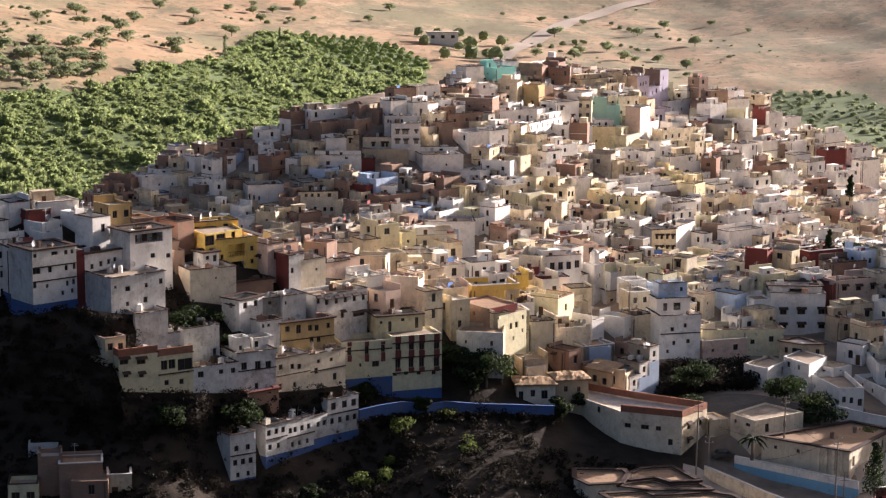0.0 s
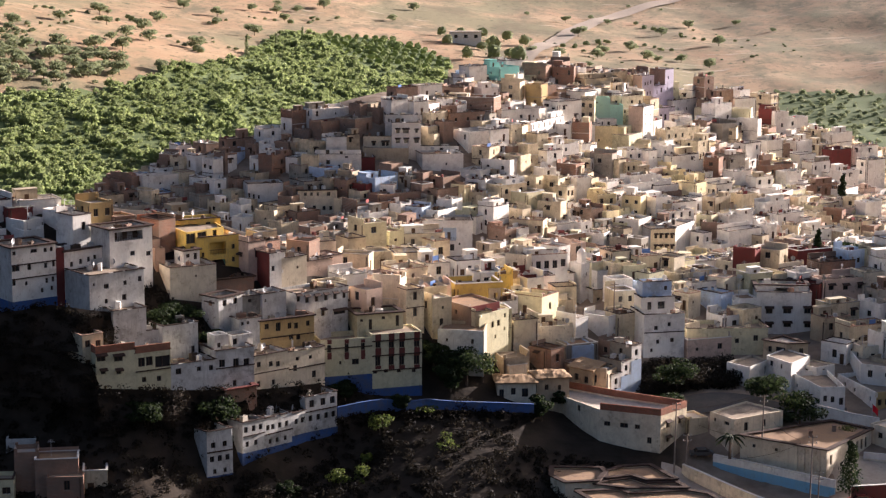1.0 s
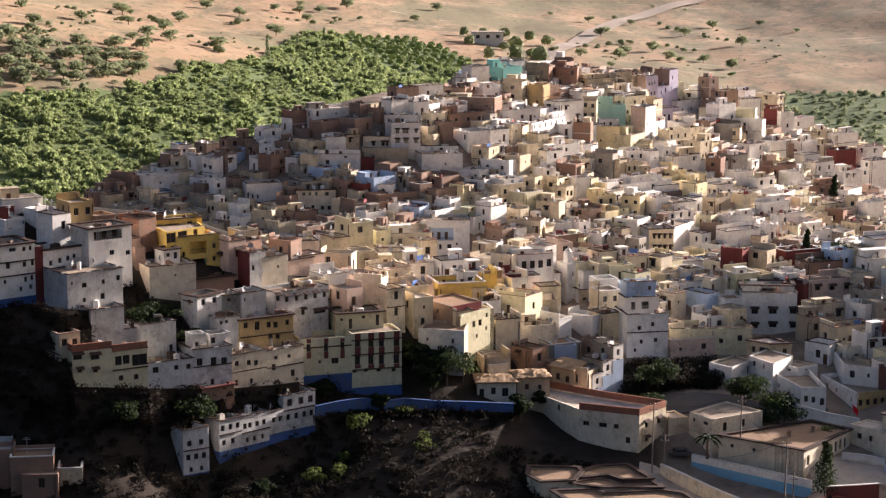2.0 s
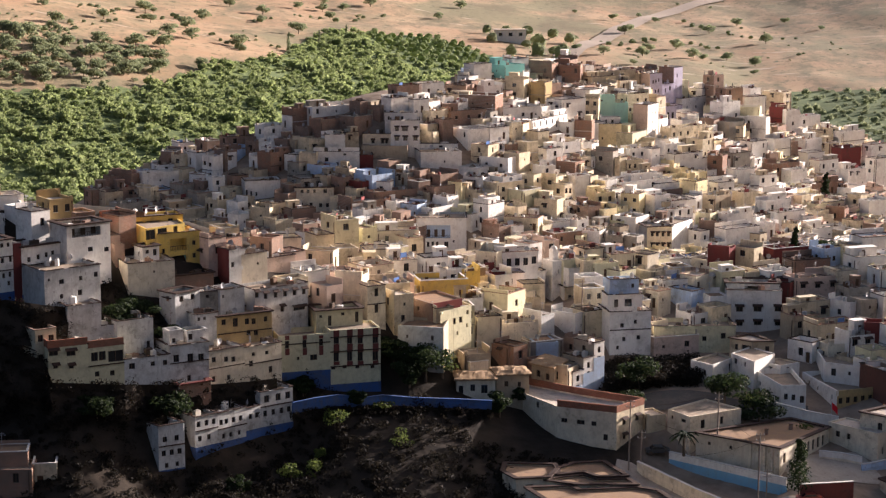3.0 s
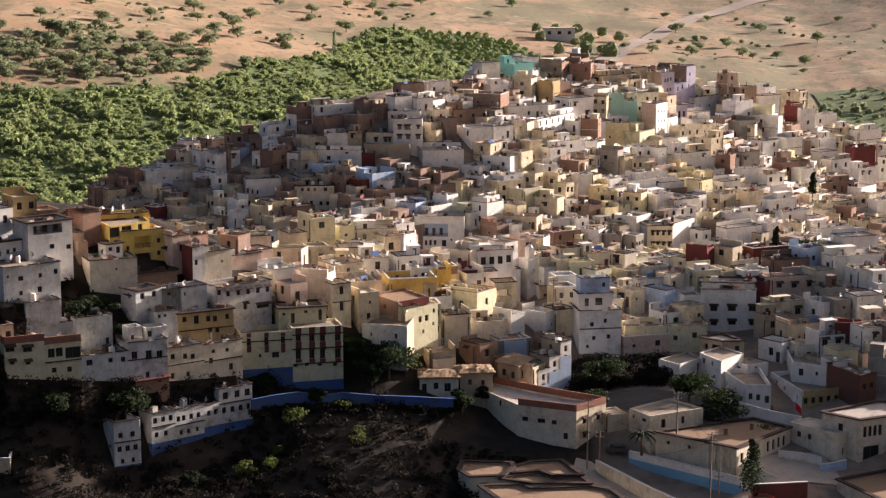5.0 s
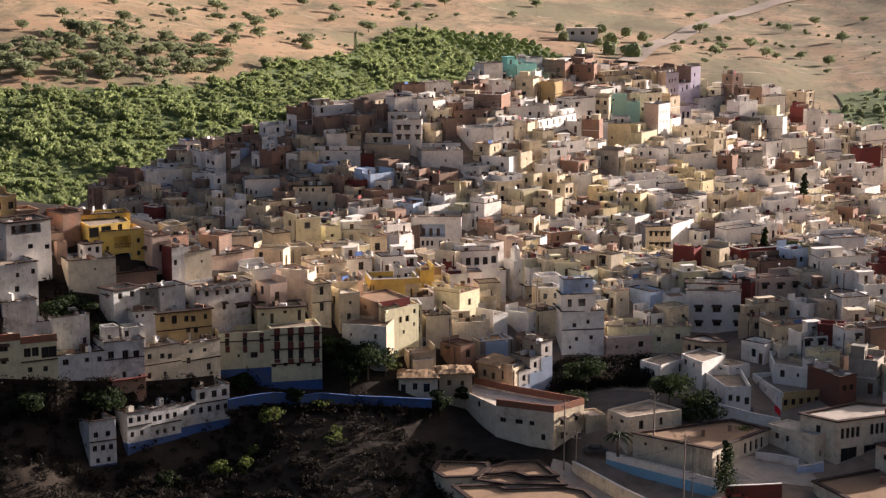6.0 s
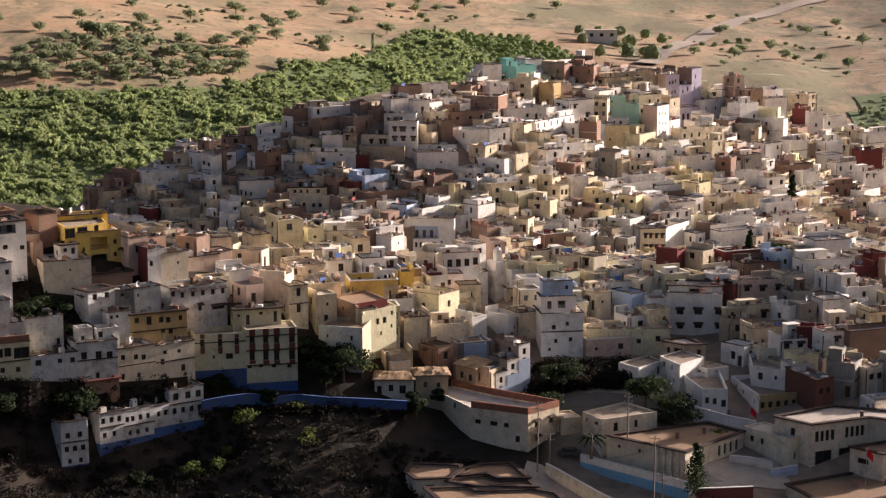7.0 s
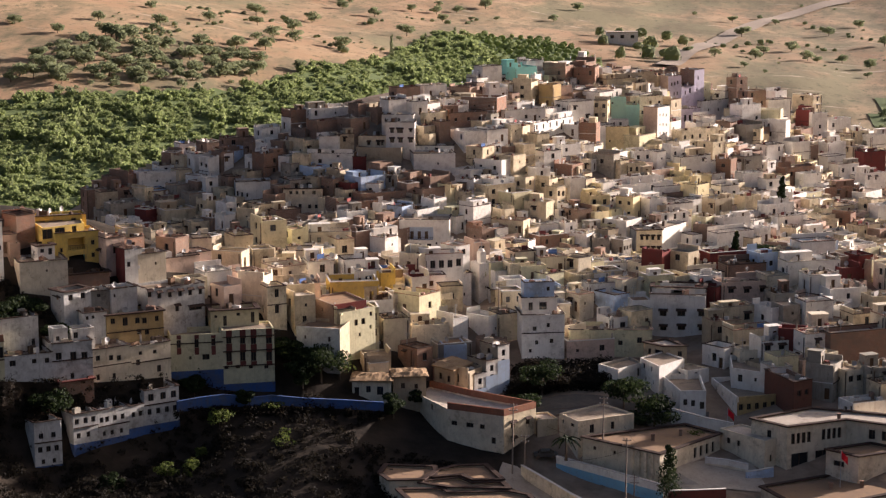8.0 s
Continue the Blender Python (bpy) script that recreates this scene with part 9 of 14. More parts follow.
house(22.8, 356.0, 16.5, 6.8, 5.0, 5.1, 16, "E", storeys=0)
house(26.8, 359.9, 17.6, 3.7, 4.6, 4.3, 49, "W")
house(15.3, 339.9, 14.0, 3.6, 4.6, 4.0, 30, "E")
house(21.3, 347.4, 13.9, 3.7, 4.6, 5.2, 44, "B", left=1)
house(27.5, 353.7, 14.0, 4.2, 5.9, 4.6, 19, "L")
house(28.2, 346.1, 11.1, 5.2, 6.0, 5.6, 34, "B", storeys=1, hut=0)
house(31.1, 343.0, 10.0, 5.6, 4.6, 6.4, 64, "K", left=1, hut=0, brick=0)
house(18.9, 370.3, 24.3, 3.6, 4.6, 3.9, 18, "R")
house(19.0, 367.7, 23.6, 3.6, 4.6, 4.5, 30, "W")
house(21.9, 379.9, 25.2, 8.5, 4.6, 5.1, 19, "W", front=5, storeys=1)
house(24.5, 384.7, 25.5, 3.6, 4.6, 5.6, 49, "W", left=1)
house(17.4, 377.3, 25.7, 3.6, 4.6, 5.0, 64, "E")
house(28.1, 391.1, 25.6, 3.6, 4.6, 5.0, 30, "P")
house(36.4, 385.1, 24.4, 4.2, 4.6, 3.4, 27, "C")
house(39.2, 385.3, 24.0, 5.3, 4.6, 3.3, 25, "N")
house(42.5, 391.9, 24.4, 5.6, 4.6, 3.5, 28, "E")
house(36.8, 391.6, 25.1, 4.4, 4.6, 3.8, 31, "E")
house(47.9, 393.1, 23.8, 3.6, 4.6, 3.8, 49, "E")
house(45.9, 329.2, 8.2, 3.6, 4.6, 3.5, 25, "C")
house(-68.4, 315.4, 33.5, 5.7, 7.7, 9.9, 34, "W", front=2, storeys=2, plinth=2.5)
house(-70.9, 326.0, 44.8, 3.6, 4.6, 3.8, 35, "W")
house(-64.8, 328.1, 45.9, 7.1, 4.6, 2.5, 32, "W")
house(-67.6, 325.3, 44.8, 4.2, 4.6, 2.7, 33, "R", storeys=0)
house(-59.3, 324.3, 42.6, 3.6, 6.4, 4.6, 60, "W")
house(-65.5, 322.3, 42.4, 4.1, 4.6, 3.6, 51, "W")
house(-64.6, 320.1, 40.4, 3.6, 4.6, 4.3, 39, "W")
house(-55.2, 321.5, 40.5, 3.6, 4.6, 4.7, 38, "W")
house(-74.1, 321.1, 40.6, 4.5, 4.6, 5.5, 48, "W")
house(-72.8, 313.9, 33.5, 4.6, 4.6, 9.7, 36, "W", front=3, storeys=3)
house(-60.8, 295.2, 14.5, 4.5, 4.6, 2.1, 8, "D", front=2, storeys=1, hut=0)
house(-58.4, 287.6, 12.3, 3.6, 4.6, 4.4, 11, "B", hut=0)
house(-53.7, 286.8, 11.4, 6.4, 4.6, 4.5, 10, "B", hut=0)
house(-50.2, 296.0, 11.5, 3.6, 4.6, 3.4, 10, "D", hut=0)
house(-48.2, 287.9, 9.7, 3.6, 4.8, 4.2, 10, "C", hut=0)
house(-61.6, 283.7, 8.8, 4.3, 4.6, 4.8, 8, "N", front=2, storeys=1, hut=0)
house(-52.0, 285.3, 9.3, 5.4, 5.4, 4.5, 6, "B", hut=0)
house(95.2, 404.4, 24.1, 8.4, 4.6, 5.7, 27, "L", front=1, storeys=1)
house(92.8, 395.3, 23.5, 8.2, 4.6, 3.7, 25, "W", storeys=0)
house(89.5, 400.1, 24.9, 3.6, 4.6, 3.4, 66, "N")
house(98.8, 397.3, 24.2, 3.6, 4.6, 3.7, 30, "B")
house(100.6, 393.4, 23.3, 4.1, 4.6, 3.3, 28, "R")
house(103.7, 399.4, 23.2, 3.6, 4.6, 4.8, 34, "R")
house(94.7, 387.9, 22.0, 3.6, 4.6, 3.9, 47, "N", left=1)
house(99.5, 382.9, 20.4, 7.9, 4.6, 4.2, 25, "W", front=1, storeys=1)
house(106.5, 379.7, 18.9, 6.1, 4.6, 5.0, 24, "C")
house(101.9, 372.5, 18.0, 5.6, 4.6, 3.9, 27, "C")
house(100.4, 358.0, 14.6, 13.8, 4.6, 7.2, 27, "B", storeys=0, hut=0)
house(93.6, 350.6, 14.2, 3.6, 4.6, 5.1, 46, "C", front=1)
house(97.5, 343.5, 12.7, 3.6, 4.6, 5.4, 36, "E", front=2)
house(93.6, 343.1, 11.9, 4.8, 5.0, 7.2, 67, "S")
house(103.0, 343.8, 11.3, 5.8, 4.6, 7.4, 30, "S")
house(105.2, 362.3, 15.4, 5.3, 4.6, 5.1, 24, "R", storeys=0)
house(100.3, 335.7, 10.5, 8.1, 4.6, 4.1, 28, "W")
house(107.8, 364.3, 14.7, 8.1, 4.6, 8.9, 28, "E")
house(110.9, 393.8, 19.4, 8.2, 4.6, 8.1, 28, "E")
house(105.3, 340.0, 9.7, 8.2, 4.6, 7.3, 28, "C")
house(21.9, 346.9, 13.5, 3.6, 4.7, 5.8, 47, "B", front=1, left=1, hut=0)
house(15.4, 340.6, 13.9, 4.8, 4.6, 5.4, 19, "K", storeys=0, hut=0)
house(27.2, 353.7, 14.5, 6.5, 4.6, 4.2, 27, "S", storeys=0, hut=0)
house(-88.2, 311.0, 30.8, 8.5, 7.8, 7.9, 36, "B", crowd=True)
house(-95.5, 317.8, 32.9, 9.1, 8.3, 6.3, 28, "K", crowd=True)
house(-78.8, 315.3, 33.7, 9.3, 5.9, 7.5, 37, "K", crowd=True)
house(-88.3, 321.9, 36.2, 9.4, 7.8, 6.4, 35, "D", crowd=True)
house(-79.6, 323.0, 38.5, 10.1, 8.0, 7.0, 39, "D", crowd=True)
house(-94.4, 331.3, 32.2, 7.4, 7.7, 7.5, 33, "D", crowd=True)
house(-85.8, 328.9, 37.1, 9.4, 6.4, 6.7, 42, "S", crowd=True)
house(-93.1, 338.8, 29.4, 9.5, 8.3, 6.6, 37, "K", crowd=True)
house(-80.3, 336.5, 35.1, 9.6, 8.1, 9.2, 42, "D", crowd=True)
house(-94.5, 344.1, 27.5, 6.1, 6.0, 6.9, 39, "B", crowd=True)
house(-86.4, 346.1, 25.6, 8.4, 6.7, 8.2, 51, "K", crowd=True)
house(-79.5, 346.1, 28.5, 10.2, 7.5, 7.6, 36, "B", crowd=True)
house(-72.2, 342.2, 35.3, 7.3, 7.7, 7.9, 46, "S", crowd=True)
house(-1.7, 346.1, 23.5, 9.6, 6.2, 7.1, 21, "C", crowd=True)
house(111.4, 342.9, 7.2, 8.6, 8.0, 6.2, 28, "E", crowd=True)
house(137.4, 345.9, 6.6, 7.8, 5.8, 6.1, 33, "W", crowd=True)
house(143.1, 346.0, 8.3, 9.9, 6.3, 7.3, 48, "W", crowd=True)
house(-93.0, 350.2, 22.1, 9.5, 7.3, 7.9, 40, "S", crowd=True)
house(-72.0, 350.6, 28.2, 8.1, 6.4, 8.7, 9, "K", crowd=True)
house(-65.4, 349.7, 32.2, 9.3, 7.7, 9.0, 14, "D", crowd=True)
house(-2.5, 352.4, 25.9, 7.5, 6.2, 4.5, 11, "E", crowd=True)
house(5.8, 351.8, 21.8, 6.5, 8.5, 5.2, 46, "N", crowd=True)
house(104.9, 349.2, 11.1, 6.6, 6.2, 4.3, 31, "E", crowd=True)
house(114.8, 352.3, 9.0, 7.9, 5.8, 5.5, 18, "E", crowd=True)
house(120.7, 351.9, 8.2, 8.2, 6.8, 4.3, 27, "C", crowd=True)
house(129.6, 350.1, 6.2, 9.6, 8.3, 5.9, 44, "K", crowd=True)
house(142.9, 351.6, 10.1, 6.2, 8.5, 5.0, 55, "C", crowd=True)
house(-24.6, 359.5, 28.5, 8.5, 7.0, 6.2, 14, "S", crowd=True)
house(-16.0, 358.4, 28.5, 7.6, 7.7, 4.8, 29, "S", crowd=True)
house(-4.1, 356.8, 27.3, 6.5, 5.6, 4.5, 38, "E", crowd=True)
house(114.4, 358.3, 10.8, 9.7, 6.4, 4.4, 53, "N", crowd=True)
house(129.1, 359.6, 9.0, 9.0, 6.2, 4.3, 57, "W", crowd=True)
house(135.7, 358.0, 9.4, 8.8, 6.6, 4.2, 39, "E", crowd=True)
house(144.5, 359.0, 10.9, 9.3, 6.2, 5.1, 41, "N", crowd=True)
house(-19.8, 366.1, 26.4, 6.4, 7.0, 4.6, 24, "B", crowd=True)
house(51.4, 363.9, 13.9, 9.1, 5.9, 3.8, 21, "P", crowd=True)
house(89.8, 364.1, 15.5, 7.1, 7.0, 3.9, 36, "E", crowd=True)
house(96.4, 366.0, 16.2, 8.2, 5.7, 4.3, 16, "E", crowd=True)
house(121.7, 367.1, 10.8, 7.7, 8.5, 6.1, 56, "N", crowd=True)
house(130.1, 365.2, 9.9, 7.9, 7.8, 3.8, 39, "K", crowd=True)
house(138.1, 364.4, 9.8, 6.4, 7.8, 4.6, 54, "E", crowd=True)
house(112.7, 372.5, 14.6, 7.9, 7.6, 4.1, 59, "E", crowd=True)
house(118.7, 371.4, 12.1, 6.5, 7.7, 5.8, 38, "B", crowd=True)
house(128.0, 371.9, 10.0, 6.4, 7.5, 4.9, 30, "E", crowd=True)
house(135.2, 373.7, 9.0, 7.2, 6.4, 3.9, 36, "B", crowd=True)
house(142.5, 372.9, 8.1, 9.4, 6.7, 5.1, 35, "N", crowd=True)
house(-24.5, 378.6, 20.3, 7.7, 6.6, 6.1, 20, "S", crowd=True)
house(-19.1, 380.1, 21.3, 8.3, 6.0, 7.5, 14, "B", crowd=True)
house(-8.3, 379.3, 26.4, 9.0, 7.4, 4.0, 44, "C", crowd=True)
house(112.1, 381.2, 15.7, 9.1, 7.7, 6.0, 19, "B", crowd=True)
house(120.1, 378.9, 12.6, 6.4, 7.6, 6.9, 59, "W", crowd=True)
house(126.4, 379.9, 10.2, 7.8, 5.6, 5.1, 43, "E", crowd=True)
house(142.1, 379.0, 7.7, 7.7, 7.5, 4.5, 55, "W", crowd=True)
house(-16.7, 387.0, 19.8, 6.9, 7.3, 7.0, 2, "C", crowd=True)
house(119.8, 387.7, 13.3, 8.4, 6.4, 7.6, 17, "N", crowd=True)
house(127.7, 386.1, 9.6, 9.5, 7.9, 6.4, 33, "E", crowd=True)
house(134.4, 385.6, 8.3, 6.1, 7.6, 5.9, 27, "E", crowd=True)
house(145.5, 388.2, 7.0, 9.2, 8.4, 5.2, 54, "W", crowd=True)
house(-24.4, 393.8, 12.8, 9.2, 6.6, 6.5, 14, "K", crowd=True)
house(-10.1, 393.3, 20.8, 9.1, 5.6, 6.7, 16, "E", crowd=True)
house(119.3, 393.6, 14.5, 9.7, 5.6, 6.6, 44, "B", crowd=True)
house(127.5, 392.6, 10.9, 7.2, 6.6, 5.9, 51, "E", crowd=True)
house(135.0, 393.2, 8.4, 8.3, 7.3, 6.4, 24, "C", crowd=True)
house(-17.0, 399.6, 13.3, 7.8, 6.0, 8.3, 21, "D", crowd=True)
house(-11.1, 399.2, 17.0, 9.9, 7.0, 6.7, 36, "W", crowd=True)
house(-3.8, 399.9, 19.4, 8.7, 6.0, 6.4, 10, "C", crowd=True)
house(45.8, 401.0, 20.8, 6.4, 5.9, 4.2, 36, "P", crowd=True)
house(51.8, 400.8, 20.9, 10.3, 5.7, 4.3, 20, "W", crowd=True)
house(66.3, 402.0, 21.6, 8.2, 7.4, 3.6, 26, "B", crowd=True)
house(107.3, 401.5, 20.3, 9.5, 5.7, 6.9, 46, "N", crowd=True)
house(112.9, 398.7, 18.3, 8.9, 5.7, 6.9, 61, "N", crowd=True)
house(122.7, 401.0, 13.3, 9.5, 6.6, 5.9, 26, "P", crowd=True)
house(128.1, 398.7, 11.3, 9.0, 6.0, 5.5, 28, "E", crowd=True)
house(138.1, 399.8, 9.1, 7.2, 6.2, 6.0, 21, "C", crowd=True)
house(144.2, 401.1, 8.5, 10.0, 6.2, 4.4, 47, "E", crowd=True)
house(-24.4, 404.9, 7.6, 9.5, 8.5, 6.5, 14, "D", crowd=True)
house(-16.6, 406.8, 9.1, 6.8, 7.9, 8.1, 22, "B", crowd=True)
house(-2.2, 408.9, 12.6, 6.4, 6.9, 8.1, 15, "W", crowd=True)
house(6.0, 409.1, 12.8, 7.0, 7.0, 8.2, 28, "W", crowd=True)
house(12.9, 408.9, 13.2, 8.4, 5.5, 8.5, 53, "E", crowd=True)
house(20.1, 408.7, 14.2, 6.7, 7.0, 7.6, 58, "W", crowd=True)
house(27.4, 405.0, 17.3, 8.7, 7.1, 6.4, 41, "C", crowd=True)
house(36.5, 407.4, 16.1, 7.9, 7.5, 7.1, 32, "W", crowd=True)
house(44.8, 408.7, 16.4, 6.6, 6.8, 6.0, 22, "K", crowd=True)
house(57.3, 407.5, 18.1, 10.5, 8.2, 5.7, 30, "N", crowd=True)
house(67.2, 407.7, 20.0, 6.8, 7.7, 3.9, 24, "K", crowd=True)
house(114.3, 407.5, 16.7, 9.5, 7.2, 7.1, 38, "W", crowd=True)
house(127.6, 405.0, 12.1, 8.5, 8.1, 6.8, 16, "E", crowd=True)
house(137.3, 406.5, 10.8, 7.8, 7.2, 4.3, 38, "W", crowd=True)
house(-17.0, 412.2, 5.8, 9.5, 6.2, 7.0, 50, "K", crowd=True)
house(-9.2, 415.9, 5.7, 9.6, 7.1, 6.2, 15, "B", crowd=True)
house(21.5, 415.9, 7.6, 6.8, 7.3, 9.3, 44, "C", crowd=True)
house(29.9, 412.9, 11.4, 6.6, 7.8, 7.5, 24, "E", crowd=True)
house(37.4, 416.1, 9.3, 6.8, 7.5, 7.4, 60, "E", crowd=True)
house(43.4, 415.2, 10.8, 7.2, 8.4, 7.9, 38, "P", crowd=True)
house(51.8, 412.8, 14.0, 9.6, 7.5, 7.2, 38, "N", crowd=True)
house(60.4, 416.2, 14.4, 7.2, 7.5, 6.6, 39, "N", crowd=True)
house(72.4, 413.0, 19.1, 6.8, 5.6, 4.4, 58, "E", crowd=True)
house(91.2, 414.5, 19.2, 10.0, 5.7, 6.0, 51, "E", crowd=True)
house(97.8, 413.7, 19.2, 7.9, 6.1, 5.9, 51, "E", crowd=True)
house(104.2, 412.7, 18.2, 7.4, 6.3, 5.9, 26, "P", crowd=True)
house(115.0, 416.0, 13.7, 9.2, 8.3, 6.1, 20, "B", crowd=True)
house(130.1, 415.5, 12.5, 8.5, 6.3, 4.2, 47, "N", crowd=True)
house(137.3, 414.2, 11.9, 8.8, 5.7, 5.3, 27, "C", crowd=True)
house(144.2, 412.2, 10.9, 10.0, 5.8, 5.5, 41, "B", crowd=True)
house(-23.5, 422.8, 2.2, 6.3, 6.7, 5.8, 21, "K", crowd=True)
house(-18.2, 419.8, 2.9, 8.7, 7.9, 6.6, 17, "K", crowd=True)
house(20.9, 421.7, 2.5, 9.3, 7.2, 7.7, 53, "P", crowd=True)
house(29.2, 418.9, 6.3, 7.0, 7.2, 7.4, 37, "W", crowd=True)
house(42.1, 420.2, 8.4, 6.1, 7.0, 7.3, 16, "E", crowd=True)
house(51.3, 422.4, 7.9, 9.9, 5.7, 8.2, 60, "E", crowd=True)
house(67.5, 420.0, 14.5, 8.2, 7.0, 7.0, 26, "W", crowd=True)
house(76.4, 421.3, 15.4, 7.4, 7.7, 6.2, 17, "C", crowd=True)
house(82.6, 422.9, 14.6, 7.2, 8.3, 6.6, 16, "E", crowd=True)
house(91.9, 420.2, 16.0, 7.1, 7.3, 8.0, 30, "W", crowd=True)
house(97.3, 420.6, 15.1, 8.0, 5.8, 7.2, 39, "E", crowd=True)
house(103.6, 422.9, 13.0, 6.2, 5.6, 7.4, 36, "W", crowd=True)
house(119.2, 421.7, 11.3, 7.2, 7.5, 5.5, 51, "B", crowd=True)
house(127.4, 421.5, 11.3, 8.2, 6.4, 5.3, 17, "K", crowd=True)
house(134.9, 421.0, 11.1, 9.1, 6.0, 5.1, 38, "N", crowd=True)
house(142.6, 421.3, 10.7, 10.2, 6.9, 6.0, 60, "W", crowd=True)
house(-95.8, 307.8, 31.3, 3.9, 4.2, 4.6, 36, "S", crowd=True)
house(-89.6, 316.8, 35.1, 4.7, 5.1, 5.0, 37, "B", crowd=True)
house(-83.5, 318.7, 36.8, 5.1, 4.5, 6.1, 51, "D", crowd=True)
house(-94.5, 324.0, 34.1, 5.7, 4.1, 6.7, 47, "B", crowd=True)
house(-46.2, 324.5, 38.1, 4.1, 3.6, 4.2, 35, "B", crowd=True)
house(-91.0, 327.1, 35.6, 5.8, 4.7, 5.2, 44, "C", crowd=True)
house(-16.2, 334.8, 27.0, 4.9, 3.7, 6.5, 35, "C", crowd=True)
house(-88.1, 341.8, 29.9, 6.0, 4.6, 7.3, 44, "B", crowd=True)
house(-8.2, 344.6, 27.1, 5.0, 5.5, 5.7, 41, "P", crowd=True)
house(115.9, 341.3, 6.7, 5.4, 4.1, 4.2, 51, "W", crowd=True)
house(120.8, 344.6, 6.4, 3.7, 4.1, 5.5, 37, "C", crowd=True)
house(99.2, 346.4, 12.3, 4.3, 5.0, 3.2, 34, "C", crowd=True)
house(108.9, 350.1, 10.6, 4.1, 5.4, 5.8, 56, "E", crowd=True)
house(117.8, 348.3, 7.8, 4.9, 4.1, 5.7, 23, "E", crowd=True)
house(-84.4, 351.4, 24.3, 3.9, 4.1, 5.8, 10, "D", crowd=True)
house(-58.6, 351.4, 36.4, 4.6, 4.1, 4.7, 4, "D", crowd=True)
house(13.4, 355.1, 20.2, 5.0, 4.5, 5.9, 26, "W", crowd=True)
house(90.7, 351.2, 13.7, 4.2, 3.8, 4.1, 39, "P", crowd=True)
house(12.9, 359.5, 22.2, 4.7, 4.8, 4.5, 30, "E", crowd=True)
house(76.1, 359.4, 13.7, 4.0, 5.3, 4.2, 49, "W", crowd=True)
house(80.9, 357.4, 13.8, 4.5, 4.0, 4.1, 21, "E", crowd=True)
house(95.8, 356.3, 14.5, 5.6, 3.8, 4.0, 47, "E", crowd=True)
house(118.6, 359.9, 10.7, 5.3, 4.2, 5.6, 38, "B", crowd=True)
house(-13.0, 362.7, 28.1, 5.8, 4.8, 4.2, 4, "E", crowd=True)
house(15.6, 361.7, 22.2, 5.1, 4.6, 3.7, 37, "E", crowd=True)
house(92.7, 361.3, 15.4, 3.7, 5.2, 4.0, 37, "W", crowd=True)
house(148.4, 362.3, 11.2, 4.8, 5.5, 4.9, 41, "B", crowd=True)
house(-24.5, 366.0, 26.2, 5.5, 4.9, 5.3, 17, "C", crowd=True)
house(-11.1, 369.9, 27.3, 3.9, 3.8, 5.2, 47, "E", crowd=True)
house(-6.4, 366.3, 27.9, 5.3, 5.2, 2.6, 8, "C", crowd=True)
house(-0.8, 369.1, 27.3, 5.5, 4.5, 2.9, 16, "E", crowd=True)
house(13.7, 367.5, 24.4, 4.9, 4.3, 4.9, 22, "B", crowd=True)
house(25.3, 368.7, 21.7, 4.3, 4.1, 4.5, 17, "C", crowd=True)
house(47.8, 367.4, 15.2, 5.0, 4.7, 4.5, 37, "E", crowd=True)
house(103.5, 365.9, 15.6, 4.4, 4.7, 3.3, 53, "W", crowd=True)
house(113.5, 368.0, 13.7, 5.7, 5.1, 4.6, 40, "E", crowd=True)
house(134.5, 367.6, 9.7, 5.2, 3.8, 4.3, 30, "W", crowd=True)
house(140.1, 368.6, 9.5, 3.8, 4.4, 4.5, 48, "W", crowd=True)
house(147.5, 366.4, 10.1, 5.9, 4.7, 5.7, 36, "W", crowd=True)
house(-23.5, 372.6, 23.4, 3.6, 4.8, 5.3, 8, "K", crowd=True)
house(-18.0, 371.8, 25.2, 3.9, 4.9, 5.0, 24, "C", crowd=True)
house(-12.5, 374.8, 26.2, 5.6, 3.7, 4.4, 17, "P", crowd=True)
house(3.9, 373.8, 27.0, 4.0, 3.6, 2.9, 18, "C", crowd=True)
house(14.7, 371.5, 24.9, 4.0, 4.1, 3.6, 17, "C", crowd=True)
house(97.2, 371.6, 17.5, 3.8, 3.7, 3.1, 54, "B", crowd=True)
house(108.4, 372.0, 16.5, 3.6, 3.6, 3.6, 44, "E", crowd=True)
house(-1.6, 380.0, 27.9, 4.5, 4.0, 2.8, 43, "N", crowd=True)
house(47.0, 378.4, 19.6, 4.3, 4.3, 4.2, 45, "C", crowd=True)
house(93.1, 380.1, 19.3, 3.8, 5.1, 3.8, 51, "P", crowd=True)
house(97.5, 377.1, 18.6, 5.1, 5.1, 3.8, 60, "W", crowd=True)
house(130.7, 378.2, 9.5, 5.7, 5.2, 5.7, 19, "E", crowd=True)
house(137.6, 377.4, 8.5, 5.4, 4.8, 4.4, 39, "B", crowd=True)
house(146.6, 378.4, 7.5, 6.0, 4.5, 5.4, 52, "K", crowd=True)
house(-23.3, 382.3, 20.0, 4.1, 3.7, 6.2, 23, "K", crowd=True)
house(-5.7, 384.6, 27.2, 4.8, 4.2, 3.2, 20, "W", crowd=True)
house(13.6, 381.7, 25.6, 5.4, 4.0, 3.7, 44, "E", crowd=True)
house(42.5, 384.5, 22.6, 4.8, 4.9, 3.4, 48, "N", crowd=True)
house(57.3, 384.3, 20.2, 4.1, 3.9, 4.9, 49, "E", crowd=True)
house(91.6, 384.9, 20.4, 4.9, 3.8, 3.4, 39, "E", crowd=True)
house(108.1, 383.6, 19.1, 3.7, 4.0, 4.5, 28, "B", crowd=True)
